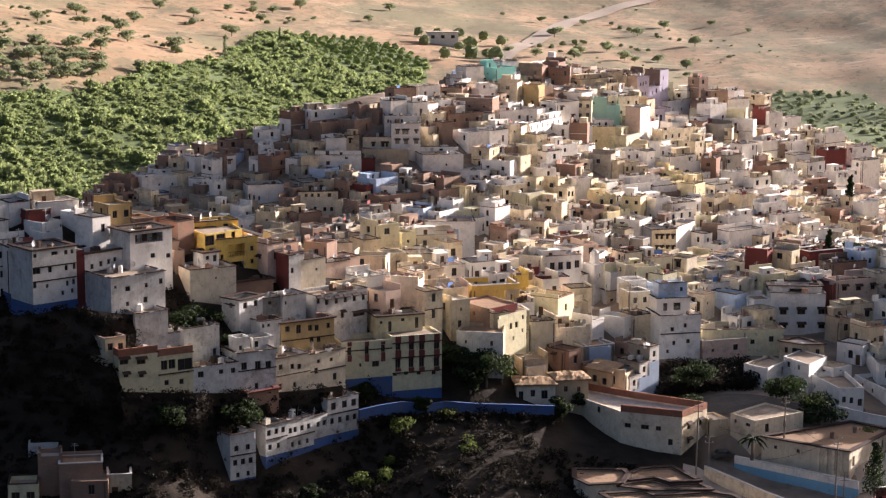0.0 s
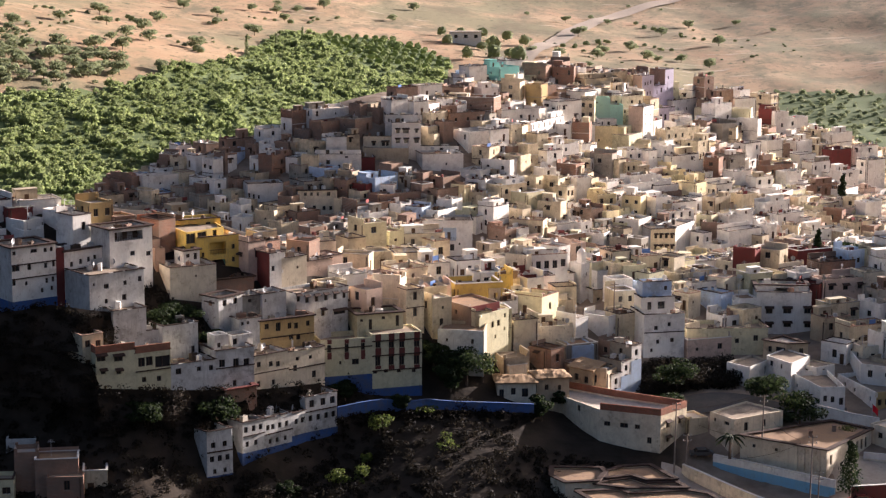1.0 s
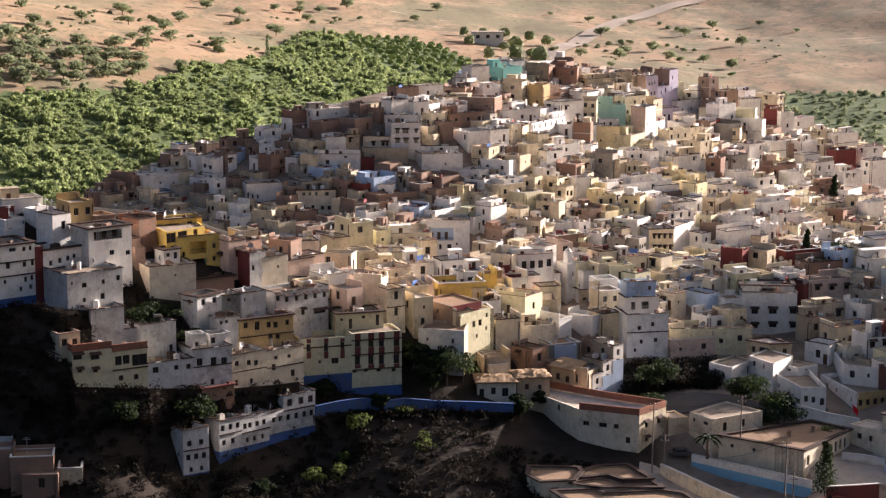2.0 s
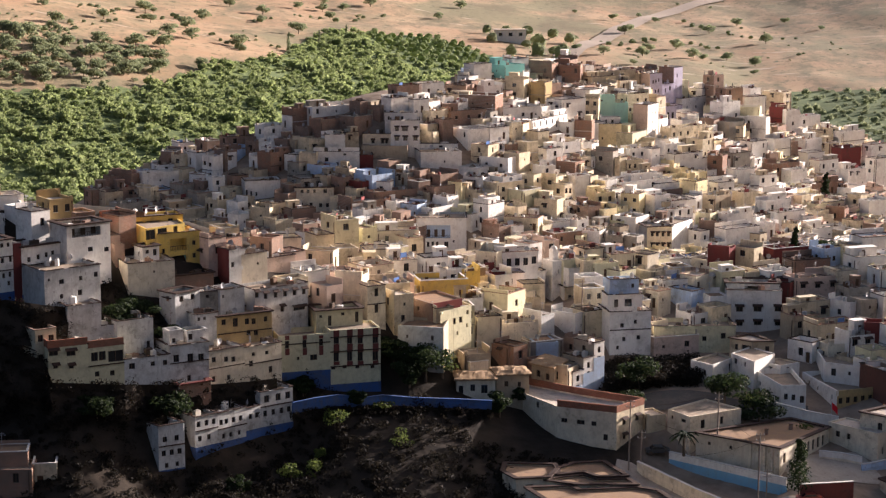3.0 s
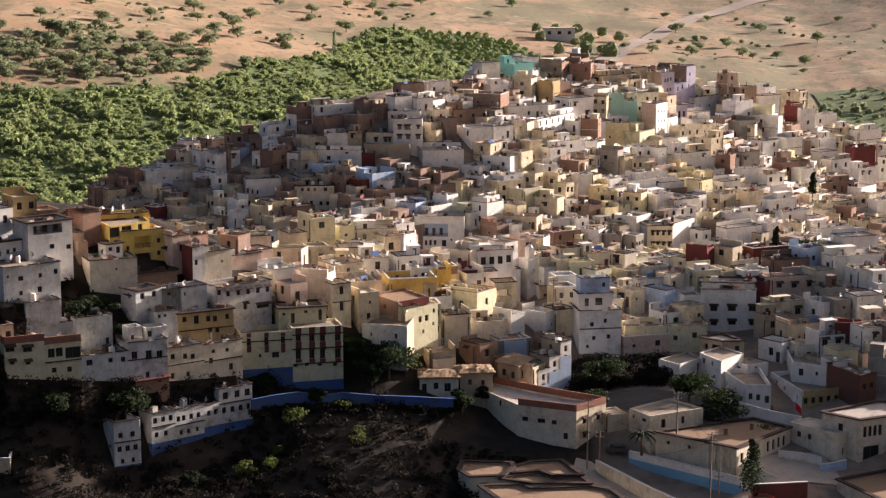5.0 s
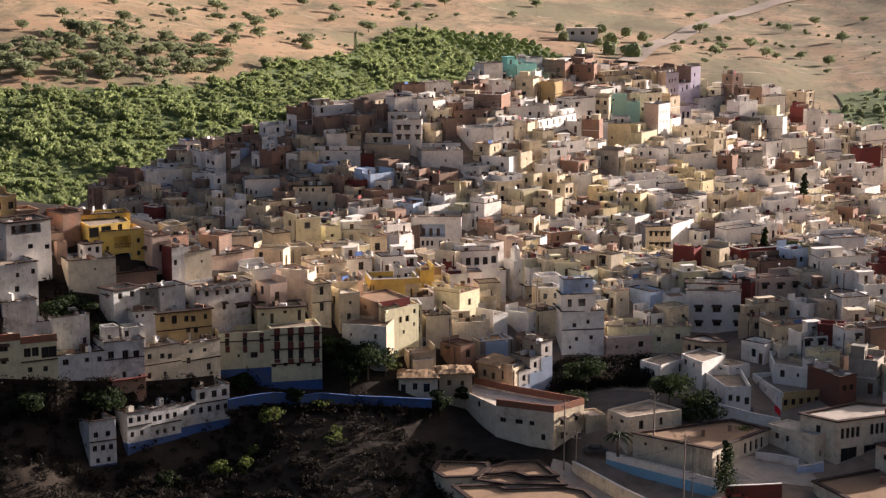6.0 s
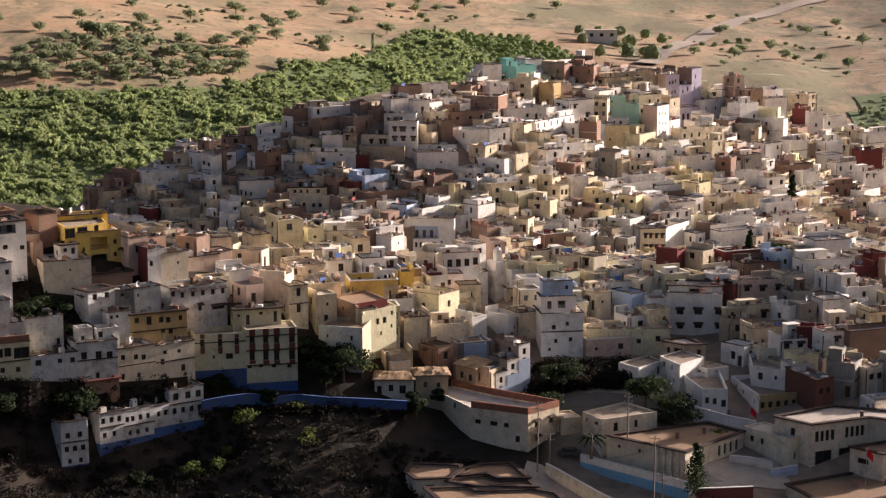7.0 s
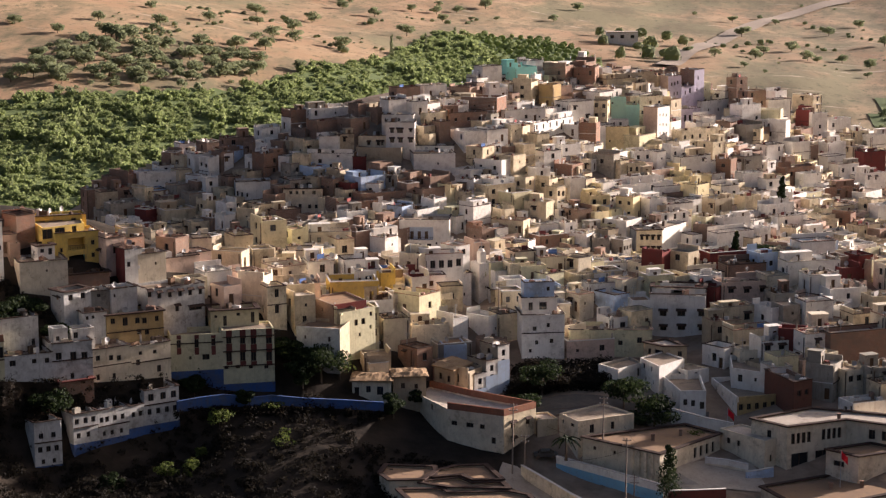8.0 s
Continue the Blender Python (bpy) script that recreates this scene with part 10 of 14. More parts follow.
house(141.1, 384.1, 7.6, 3.7, 5.1, 3.7, 28, "C", crowd=True)
house(147.0, 383.5, 7.1, 5.8, 4.5, 3.6, 25, "B", crowd=True)
house(32.3, 386.9, 24.8, 5.5, 4.5, 2.8, 40, "N", crowd=True)
house(60.1, 387.7, 20.7, 4.3, 5.5, 3.9, 51, "E", crowd=True)
house(73.3, 386.9, 20.0, 5.4, 3.8, 5.6, 31, "W", crowd=True)
house(83.1, 388.6, 20.9, 4.0, 5.0, 3.7, 61, "P", crowd=True)
house(110.7, 387.6, 19.0, 3.6, 3.8, 5.9, 18, "E", crowd=True)
house(114.7, 387.9, 17.3, 3.7, 3.9, 4.9, 42, "E", crowd=True)
house(-18.7, 391.6, 17.8, 4.7, 4.7, 6.5, 20, "K", crowd=True)
house(54.3, 392.0, 22.3, 4.3, 5.2, 3.0, 26, "C", crowd=True)
house(73.5, 393.8, 21.5, 5.8, 4.9, 3.3, 36, "E", crowd=True)
house(115.3, 391.2, 16.9, 5.7, 4.8, 4.4, 20, "C", crowd=True)
house(123.4, 392.4, 13.2, 5.1, 4.1, 5.6, 43, "N", crowd=True)
house(141.6, 393.1, 7.9, 5.8, 4.4, 3.9, 43, "W", crowd=True)
house(-22.6, 399.6, 11.6, 5.3, 4.6, 5.5, 22, "D", crowd=True)
house(61.1, 399.2, 21.8, 4.0, 5.1, 3.8, 41, "E", crowd=True)
house(117.5, 399.0, 16.6, 5.9, 4.0, 5.1, 36, "B", crowd=True)
house(143.3, 396.4, 8.2, 5.8, 3.9, 4.4, 43, "C", crowd=True)
house(-7.0, 404.0, 16.2, 4.2, 4.9, 6.4, 16, "C", crowd=True)
house(9.5, 404.0, 18.4, 5.6, 4.9, 6.1, 48, "W", crowd=True)
house(19.5, 403.6, 19.8, 4.9, 3.7, 4.4, 47, "C", crowd=True)
house(119.9, 404.7, 16.1, 3.8, 4.6, 5.8, 19, "C", crowd=True)
house(131.5, 401.4, 11.4, 3.8, 4.4, 4.4, 30, "B", crowd=True)
house(50.0, 407.0, 18.5, 5.6, 5.2, 5.1, 17, "E", crowd=True)
house(88.2, 410.1, 23.0, 5.0, 3.7, 3.3, 19, "P", crowd=True)
house(91.7, 408.5, 23.2, 4.9, 4.6, 3.5, 48, "E", crowd=True)
house(97.0, 408.2, 22.8, 4.6, 4.1, 4.5, 50, "E", crowd=True)
house(102.5, 407.3, 22.0, 3.7, 4.8, 4.8, 41, "P", crowd=True)
house(107.8, 410.1, 19.0, 5.7, 3.7, 5.0, 18, "N", crowd=True)
house(131.0, 408.8, 12.6, 4.1, 4.4, 5.5, 49, "E", crowd=True)
house(-24.2, 414.1, 5.2, 5.5, 3.7, 4.2, 23, "K", crowd=True)
house(8.9, 412.1, 11.8, 4.2, 4.1, 6.1, 46, "W", crowd=True)
house(24.1, 411.7, 13.2, 5.2, 4.0, 6.4, 60, "P", crowd=True)
house(80.1, 412.4, 21.6, 4.8, 4.3, 3.4, 17, "B", crowd=True)
house(107.8, 414.4, 17.5, 4.0, 5.2, 5.4, 42, "C", crowd=True)
house(119.9, 411.4, 15.5, 3.8, 5.0, 5.6, 34, "C", crowd=True)
house(123.0, 413.0, 14.2, 5.4, 4.3, 4.3, 48, "B", crowd=True)
house(-24.8, 417.7, 3.8, 3.8, 4.6, 5.7, 42, "B", crowd=True)
house(0.5, 418.9, 4.9, 5.0, 4.9, 6.6, 38, "W", crowd=True)
house(5.6, 416.7, 6.8, 4.6, 5.4, 6.5, 58, "N", crowd=True)
house(10.4, 416.5, 7.5, 5.5, 5.0, 7.0, 22, "C", crowd=True)
house(16.0, 417.8, 6.6, 5.9, 4.0, 7.1, 53, "W", crowd=True)
house(54.8, 417.7, 13.5, 3.8, 4.3, 4.9, 31, "K", crowd=True)
house(86.7, 418.4, 19.1, 3.9, 3.7, 4.8, 30, "E", crowd=True)
house(108.4, 420.1, 14.3, 5.4, 3.8, 5.8, 21, "E", crowd=True)
house(146.0, 416.9, 11.6, 5.9, 4.7, 5.1, 28, "E", crowd=True)
house(-10.6, 421.6, 3.1, 3.9, 5.3, 4.9, 16, "B", crowd=True)
house(-7.8, 423.3, 2.4, 4.7, 4.8, 5.5, 19, "E", crowd=True)
house(3.9, 420.8, 4.4, 5.4, 3.6, 5.2, 17, "P", crowd=True)
house(9.8, 422.1, 3.4, 4.6, 3.7, 6.9, 39, "E", crowd=True)
house(36.7, 421.8, 6.5, 4.6, 4.9, 7.2, 40, "P", crowd=True)
house(60.4, 424.1, 10.7, 4.7, 4.5, 6.8, 51, "W", crowd=True)
house(69.9, 424.0, 13.0, 5.1, 4.6, 5.5, 52, "K", crowd=True)
house(124.2, 425.1, 10.4, 5.5, 4.4, 5.3, 40, "N", crowd=True)
house(-94.5, 312.3, 33.4, 3.7, 3.7, 5.7, 39, "K", crowd=True)
house(-82.7, 311.2, 31.2, 4.4, 4.5, 5.7, 45, "C", crowd=True)
house(-4.3, 331.5, 19.2, 4.7, 3.9, 5.7, 48, "E", crowd=True)
house(-86.5, 336.5, 34.2, 4.9, 4.9, 5.6, 46, "B", crowd=True)
house(-77.3, 340.4, 35.8, 5.1, 4.2, 6.0, 40, "C", crowd=True)
house(149.3, 340.3, 9.4, 4.9, 4.2, 6.2, 53, "E", crowd=True)
house(-13.5, 340.5, 28.3, 5.2, 4.8, 5.4, 38, "W", crowd=True)
house(130.8, 344.7, 5.8, 4.1, 4.7, 4.3, 59, "W", crowd=True)
house(141.3, 341.7, 6.8, 5.3, 4.8, 6.6, 32, "K", crowd=True)
house(-71.3, 346.8, 34.5, 3.7, 3.8, 6.9, 39, "K", crowd=True)
house(-68.3, 346.2, 35.9, 3.7, 4.8, 7.4, 21, "B", crowd=True)
house(2.0, 348.7, 23.8, 3.9, 4.7, 6.5, 17, "P", crowd=True)
house(124.1, 348.7, 6.9, 5.2, 4.8, 5.7, 30, "N", crowd=True)
house(149.3, 347.1, 11.8, 5.0, 4.4, 5.9, 61, "W", crowd=True)
house(-88.3, 351.7, 22.8, 5.2, 3.6, 5.7, 51, "D", crowd=True)
house(137.0, 352.9, 9.4, 4.7, 4.8, 4.7, 40, "B", crowd=True)
house(150.6, 352.5, 13.1, 4.2, 4.2, 4.0, 39, "B", crowd=True)
house(-20.3, 355.5, 31.0, 4.2, 3.6, 4.7, 17, "K", crowd=True)
house(34.4, 356.9, 13.8, 4.4, 3.8, 4.7, 48, "B", crowd=True)
house(83.6, 353.4, 13.4, 4.9, 4.0, 3.1, 40, "K", crowd=True)
house(101.5, 353.2, 13.2, 3.9, 3.9, 3.2, 17, "K", crowd=True)
house(107.9, 354.4, 12.1, 5.4, 4.2, 3.3, 42, "E", crowd=True)
house(125.7, 354.9, 8.5, 4.4, 3.7, 5.5, 61, "C", crowd=True)
house(129.2, 354.9, 8.5, 5.3, 4.4, 4.7, 60, "W", crowd=True)
house(141.2, 355.9, 10.6, 5.3, 4.4, 4.2, 26, "P", crowd=True)
house(148.4, 354.4, 12.6, 3.8, 4.1, 4.6, 54, "C", crowd=True)
house(96.1, 361.4, 15.4, 4.1, 4.8, 5.4, 31, "W", crowd=True)
house(108.8, 358.2, 12.7, 4.4, 4.4, 3.4, 38, "B", crowd=True)
house(116.6, 365.1, 12.2, 3.8, 4.4, 5.8, 21, "E", crowd=True)
house(-16.6, 368.8, 26.4, 3.8, 4.1, 4.7, 16, "K", crowd=True)
house(22.9, 365.9, 21.7, 5.4, 3.8, 3.4, 40, "E", crowd=True)
house(38.9, 366.8, 17.1, 4.4, 3.6, 3.7, 51, "E", crowd=True)
house(86.3, 366.6, 16.0, 5.4, 4.0, 3.1, 43, "E", crowd=True)
house(108.1, 368.6, 15.6, 4.3, 3.8, 3.3, 29, "E", crowd=True)
house(144.1, 368.0, 9.7, 3.7, 4.9, 4.7, 29, "B", crowd=True)
house(150.8, 368.4, 9.9, 4.1, 3.6, 4.1, 22, "B", crowd=True)
house(0.5, 372.3, 27.4, 4.8, 5.0, 2.9, 4, "E", crowd=True)
house(9.6, 373.2, 26.0, 4.3, 3.9, 3.9, 30, "B", crowd=True)
house(21.7, 374.0, 24.1, 3.7, 3.9, 3.1, 17, "W", crowd=True)
house(39.0, 373.7, 19.9, 3.9, 3.7, 3.5, 45, "E", crowd=True)
house(60.2, 372.2, 15.6, 5.1, 4.1, 5.9, 40, "C", crowd=True)
house(105.5, 373.0, 17.2, 3.6, 4.7, 3.8, 29, "K", crowd=True)
house(147.0, 374.0, 8.3, 4.3, 5.0, 4.1, 56, "E", crowd=True)
house(36.4, 377.7, 22.0, 4.4, 4.1, 4.0, 21, "W", crowd=True)
house(60.8, 377.6, 17.6, 3.8, 4.6, 4.9, 17, "W", crowd=True)
house(115.8, 377.9, 14.9, 4.3, 4.4, 5.3, 39, "B", crowd=True)
house(125.3, 375.1, 11.0, 4.4, 3.8, 5.0, 17, "E", crowd=True)
house(150.7, 380.1, 7.2, 4.5, 3.9, 5.2, 20, "E", crowd=True)
house(16.9, 382.9, 25.4, 4.6, 4.7, 2.7, 27, "E", crowd=True)
house(101.5, 386.3, 21.0, 3.7, 4.3, 3.7, 39, "P", crowd=True)
house(151.6, 386.4, 6.8, 4.5, 4.9, 4.9, 46, "N", crowd=True)
house(-21.7, 388.3, 18.6, 4.0, 4.0, 6.2, 50, "D", crowd=True)
house(56.7, 387.8, 21.3, 5.2, 3.8, 3.2, 52, "B", crowd=True)
house(70.8, 390.9, 21.0, 4.8, 4.7, 3.7, 56, "B", crowd=True)
house(131.4, 389.7, 9.7, 3.9, 4.5, 4.5, 28, "W", crowd=True)
house(-15.8, 393.1, 18.9, 3.8, 4.4, 7.2, 4, "K", crowd=True)
house(44.5, 394.9, 23.5, 4.8, 4.5, 3.0, 61, "E", crowd=True)
house(63.0, 391.3, 21.6, 4.6, 3.8, 2.8, 23, "C", crowd=True)
house(149.7, 394.9, 7.3, 3.8, 3.9, 5.2, 44, "K", crowd=True)
house(50.3, 396.2, 22.6, 4.6, 3.8, 3.5, 47, "N", crowd=True)
house(41.2, 403.0, 20.3, 5.2, 4.6, 4.7, 52, "B", crowd=True)
house(59.6, 402.6, 20.9, 5.1, 3.8, 4.1, 48, "W", crowd=True)
house(72.7, 400.0, 22.6, 4.4, 4.5, 2.8, 24, "E", crowd=True)
house(149.6, 401.5, 8.5, 4.2, 4.6, 4.6, 24, "B", crowd=True)
house(-14.3, 403.4, 13.6, 3.8, 4.2, 5.6, 15, "W", crowd=True)
house(72.8, 405.0, 22.3, 4.4, 4.6, 3.0, 47, "E", crowd=True)
house(81.0, 404.6, 23.6, 4.3, 4.1, 3.0, 20, "B", crowd=True)
house(85.2, 404.0, 24.1, 5.4, 4.4, 2.9, 23, "E", crowd=True)
house(91.3, 404.7, 24.3, 5.2, 3.7, 3.4, 46, "W", crowd=True)
house(99.6, 406.1, 22.9, 4.4, 4.1, 4.9, 20, "E", crowd=True)
house(123.3, 406.6, 14.5, 4.3, 4.6, 5.9, 46, "N", crowd=True)
house(146.9, 405.6, 9.6, 4.3, 4.1, 5.4, 41, "W", crowd=True)
house(-20.8, 408.8, 7.8, 5.4, 4.0, 6.4, 16, "K", crowd=True)
house(-10.0, 411.1, 10.0, 3.8, 4.4, 5.4, 15, "B", crowd=True)
house(62.7, 409.8, 18.7, 5.1, 5.0, 4.8, 50, "W", crowd=True)
house(141.7, 407.6, 10.6, 4.6, 4.0, 5.3, 20, "N", crowd=True)
house(-4.7, 414.5, 8.5, 3.7, 4.1, 6.0, 23, "K", crowd=True)
house(13.1, 413.5, 10.8, 4.6, 3.8, 6.2, 47, "W", crowd=True)
house(67.7, 412.3, 19.1, 4.0, 4.8, 4.5, 22, "W", crowd=True)
house(69.6, 415.9, 17.9, 4.0, 3.9, 4.8, 53, "B", crowd=True)
house(77.7, 415.4, 19.7, 5.1, 4.8, 4.3, 28, "N", crowd=True)
house(85.0, 416.1, 20.2, 4.1, 3.9, 4.4, 41, "B", crowd=True)
house(33.9, 419.3, 8.1, 4.2, 4.0, 7.1, 55, "N", crowd=True)
house(49.1, 416.8, 12.5, 4.3, 3.8, 5.3, 50, "E", crowd=True)
house(102.6, 419.1, 16.4, 4.0, 4.9, 6.4, 54, "C", crowd=True)
house(121.0, 416.6, 13.8, 4.6, 4.0, 4.4, 40, "K", crowd=True)
house(124.7, 417.3, 13.2, 4.4, 3.9, 4.1, 49, "K", crowd=True)
house(148.8, 419.6, 11.4, 5.5, 3.8, 5.1, 37, "E", crowd=True)
house(-12.8, 424.1, 2.3, 4.2, 4.7, 5.0, 8, "E", crowd=True)
house(-3.3, 422.9, 2.7, 4.3, 3.6, 5.6, 43, "W", crowd=True)
house(13.1, 420.8, 4.7, 3.8, 3.7, 6.9, 61, "E", crowd=True)
house(25.0, 423.7, 3.6, 4.0, 4.8, 6.1, 30, "B", crowd=True)
house(31.5, 424.6, 3.9, 3.9, 4.7, 6.9, 50, "B", crowd=True)
house(43.5, 424.2, 6.3, 4.7, 4.5, 6.2, 60, "W", crowd=True)
house(112.7, 422.6, 12.3, 4.8, 4.5, 6.5, 24, "N", crowd=True)
house(150.0, 423.2, 10.8, 4.7, 3.7, 3.9, 23, "N", crowd=True)


tagged(new("far_town_houses", CROWD.data()), "crowd of small flat-roofed whitewashed and brick houses covering the hills", "houses", kind="stuff")


# ---- plants ----
def leaf_cloud(verts, faces, rnd, c, r, count, size, shell=0.7):
    """Small leaf clumps over an uneven ball, most of them near its skin and turned roughly outwards."""
    for _ in range(count):
        d = Vector((rnd.gauss(0, 1), rnd.gauss(0, 1), rnd.gauss(0, 1) + 0.25)).normalized()
        k = 1.0 - 0.45 * rnd.random() ** 2
        p = Vector((c[0] + d.x * r[0] * k, c[1] + d.y * r[1] * k, c[2] + d.z * r[2] * k))
        n = (d + Vector((rnd.gauss(0, 1), rnd.gauss(0, 1), rnd.gauss(0, 1))) * shell).normalized()
        a = n.orthogonal().normalized()
        b = n.cross(a)
        t = rnd.uniform(0, math.tau)
        a, b = a * math.cos(t) + b * math.sin(t), b * math.cos(t) - a * math.sin(t)
        s = size * rnd.uniform(0.6, 1.3)
        a, b = a * s, b * s * rnd.uniform(0.5, 0.9)
        o = len(verts)
        verts.extend((p - a, p + b, p + a * 0.9 + n * s * 0.25, p - b))
        faces.append((o, o + 1, o + 2, o + 3))


def trunk_mesh(h, r, rnd, limbs=4):
    v, f = [], []

    def limb(p, q, ra, rb):
        o, n = len(v), 6
        ax = (q - p).normalized()
        u = ax.orthogonal().normalized()
        w = ax.cross(u)
        for pt, rad in ((p, ra), (q, rb)):
            for k in range(n):
                t = k * math.tau / n
                v.append(tuple(pt + (u * math.cos(t) + w * math.sin(t)) * rad))
        f.extend((o + k, o + (k + 1) % n, o + n + (k + 1) % n, o + n + k) for k in range(n))
    limb(Vector((0, 0, -0.6)), Vector((0, 0, h)), r, r * 0.6)
    for _ in range(limbs):
        a = rnd.uniform(0, math.tau)
        limb(Vector((0, 0, h * rnd.uniform(0.6, 1))), Vector((math.cos(a) * h * 0.7, math.sin(a) * h * 0.7, h * rnd.uniform(1.3, 1.8))), r * 0.5, r * 0.2)
    return mesh("trunk", v, f, [BARK])


def tree(x, y, z, h, r, leaves, label, seed, count=500, size=0.35, flat=0.8, kind="tree"):
    rnd = random.Random(seed)
    top = new("tree")
    top.matrix_world = pose(x, y, z)
    part("trunk", trunk_mesh(h * 0.35, 0.04 * h, rnd), top)
    v, f = [], []
    lumps = 13
    for k in range(lumps):
        a, s = k * 2.4 + rnd.uniform(-0.4, 0.4), rnd.uniform(0.26, 0.55)
        q = r * rnd.uniform(0.25, 0.85) if k else 0.0
        leaf_cloud(v, f, rnd, (math.cos(a) * q, math.sin(a) * q, h * (rnd.uniform(0.3, 0.8) if k else 0.7)), (r * s, r * s, h * 0.42 * s * flat), int(count * s / lumps / 0.4), size)
    part("crown", mesh("crown", v, f, [leaves]), top)
    tagged(top, label, kind, group="trees")
    return top


def strip(name, points, width, mat, lift, step=4.0, closed_height=None):
    """A ribbon of ground cover that follows the land along a line."""
    pts = [Vector((p[0], p[1], 0)) for p in points]
    line = []
    for a, b in zip(pts, pts[1:]):
        k = max(1, int((b - a).length / step))
        line += [a.lerp(b, i / k) for i in range(k)]
    line.append(pts[-1])
    for _ in range(3):
        line = [line[0]] + [(line[i - 1] + line[i] * 2 + line[i + 1]) / 4 for i in range(1, len(line) - 1)] + [line[-1]]
    verts, faces, n = [], [], 5
    for i, p in enumerate(line):
        t = (line[min(i + 1, len(line) - 1)] - line[max(i - 1, 0)]).normalized()
        s = Vector((t.y, -t.x, 0))
        for k in range(n):
            q = p + s * width * (k / (n - 1) - 0.5)
            verts.append((q.x, q.y, land(q.x, q.y) + lift))
    for i in range(len(line) - 1):
        for k in range(n - 1):
            a = i * n + k
            faces.append((a, a + 1, a + n + 1, a + n))
    return new(name, mesh(name, verts, faces, [mat]))


ASPHALT = weathered("worn_asphalt", (0.085, 0.08, 0.075), (0.14, 0.12, 0.10), 0.6)
ROADDUST = weathered("dusty_road", (0.36, 0.295, 0.23), (0.30, 0.23, 0.165), 0.5)
YARD = weathered("pale_yard_concrete", (0.50, 0.42, 0.33), (0.32, 0.26, 0.20), 0.6)

# streets and yards of the near foot
tagged(strip("road_street", [(34.7, 332.5, 13.4), (35.7, 337.7, 14.1), (37.7, 344.0, 15.1), (39.2, 349.6, 16.4)], 4.5, ASPHALT, 0.3, 2.0), "narrow worn asphalt street climbing between houses", "street", kind="structure")
tagged(strip("road_lane", [(39.5, 316.1, 4.7), (44.2, 315.8, 5.6), (52.8, 303.8, 6.4), (63.8, 297.8, 4.8), (70.1, 298.0, -0.6)], 6.0, YARD, 0.3, 2.0), "dusty concrete lane beside the blue wall", "lane", kind="structure")
tagged(strip("school_yard", [(66.0, 308.0, 0), (74.0, 315.0, 0), (82.0, 317.5, 0)], 10.0, YARD, 0.2, 1.5), "pale dusty concrete school yard", "yard", kind="structure")
tagged(strip("road_square", [(42.6, 335.2, 12.8), (53.5, 340.1, 12.8), (60.2, 335.9, 12.4), (73.8, 335.2, 10.8)], 8.0, ASPHALT, 0.25, 2.0), "dark asphalt square under the trees", "street", kind="structure")


def wall_run(points, height, low, high, split, label, thick=0.35, name="boundary_wall"):
    """A free-standing wall along a line: a painted lower band, a paler upper band and a coping, following the land."""
    top = new(name)
    top.matrix_world = pose(*points[0])
    org = Vector(points[0])
    parts = (("lower_band", low, -0.6 if high is BLUE else -1.5, split, thick), ("upper_band", high, split, height, thick - 0.04), ("coping", high if high is BLUE else PALE, height, height + 0.12, thick + 0.12))
    for pname, mat, z0, z1, th in parts:
        if z1 <= z0:
            continue
        v, f = [], []
        for i, p in enumerate(points):
            q = Vector(points[min(i + 1, len(points) - 1)]) - Vector(points[max(i - 1, 0)])
            q.z = 0
            q.normalize()
            s = Vector((q.y, -q.x, 0)) * th / 2
            for sgn, zz in ((-1, z0), (1, z0), (1, z1), (-1, z1)):
                v.append(tuple(Vector(p) - org + s * sgn + Vector((0, 0, zz))))
        for i in range(len(points) - 1):
            a = i * 4
            f += [(a + k, a + (k + 1) % 4, a + 4 + (k + 1) % 4, a + 4 + k) for k in range(4)]
        f += [(3, 2, 1, 0), tuple(len(v) - 4 + k for k in range(4))]
        part(pname, mesh(pname, v, f, [mat]), top)
    tagged(top, label, "wall", group="free-standing walls")
    return top


wall_run([(48.8, 321.2, 4.5), (53.2, 317.6, 4.5), (57.7, 314.0, 4.5), (62.1, 310.4, 4.5), (66.5, 306.8, 4.5)], 2.5, SKYBLUE, WALLS["W"], 1.3, "long boundary wall, white above and sky blue below, stained")
wall_run([(73.2, 318.6, 6.8), (76.8, 318.2, 6.6), (80.2, 318.0, 6.0)], 1.5, WALLS["E"], WALLS["W"], 0.6, "low white wall closing the school yard")
wall_run([(79.8, 315.8, 5.5), (82.0, 316.8, 5.6), (84.2, 317.8, 5.8)], 1.4, WALLS["L"], WALLS["L"], 0.7, "low yard wall with faded blue painted panels")
wall_run([(43.3, 317.2, 4.4), (46.0, 313.8, 4.1), (48.6, 310.6, 3.7), (52.0, 306.1, 3.3), (56.5, 300.5, 3.0)], 2.0, WALLS["E"], WALLS["E"], 1.0, "peeling cream boundary wall beside a dusty lane")
wall_run([(-3.0, 319.3, 15.0), (0.6, 322.0, 14.9), (6.1, 323.7, 14.1), (12.7, 325.5, 13.5), (18.9, 327.0, 12.9)], 0.9, BLUE, BLUE, 0.5, "low cobalt blue path wall on the dark slope")
wall_run([(-13.4, 312.8, 15.5), (-10.0, 315.2, 15.7), (-6.5, 317.5, 15.7), (-3.0, 319.3, 15.0)], 1.2, BLUE, BLUE, 0.6, "low cobalt blue retaining wall on the slope")
wall_run([(-43.5, 288.4, 8.6), (-39.6, 291.9, 8.6), (-36.2, 294.6, 8.6), (-33.7, 296.9, 8.6)], 1.0, BLUE, BLUE, 0.5, "low blue wall along a path down the slope")
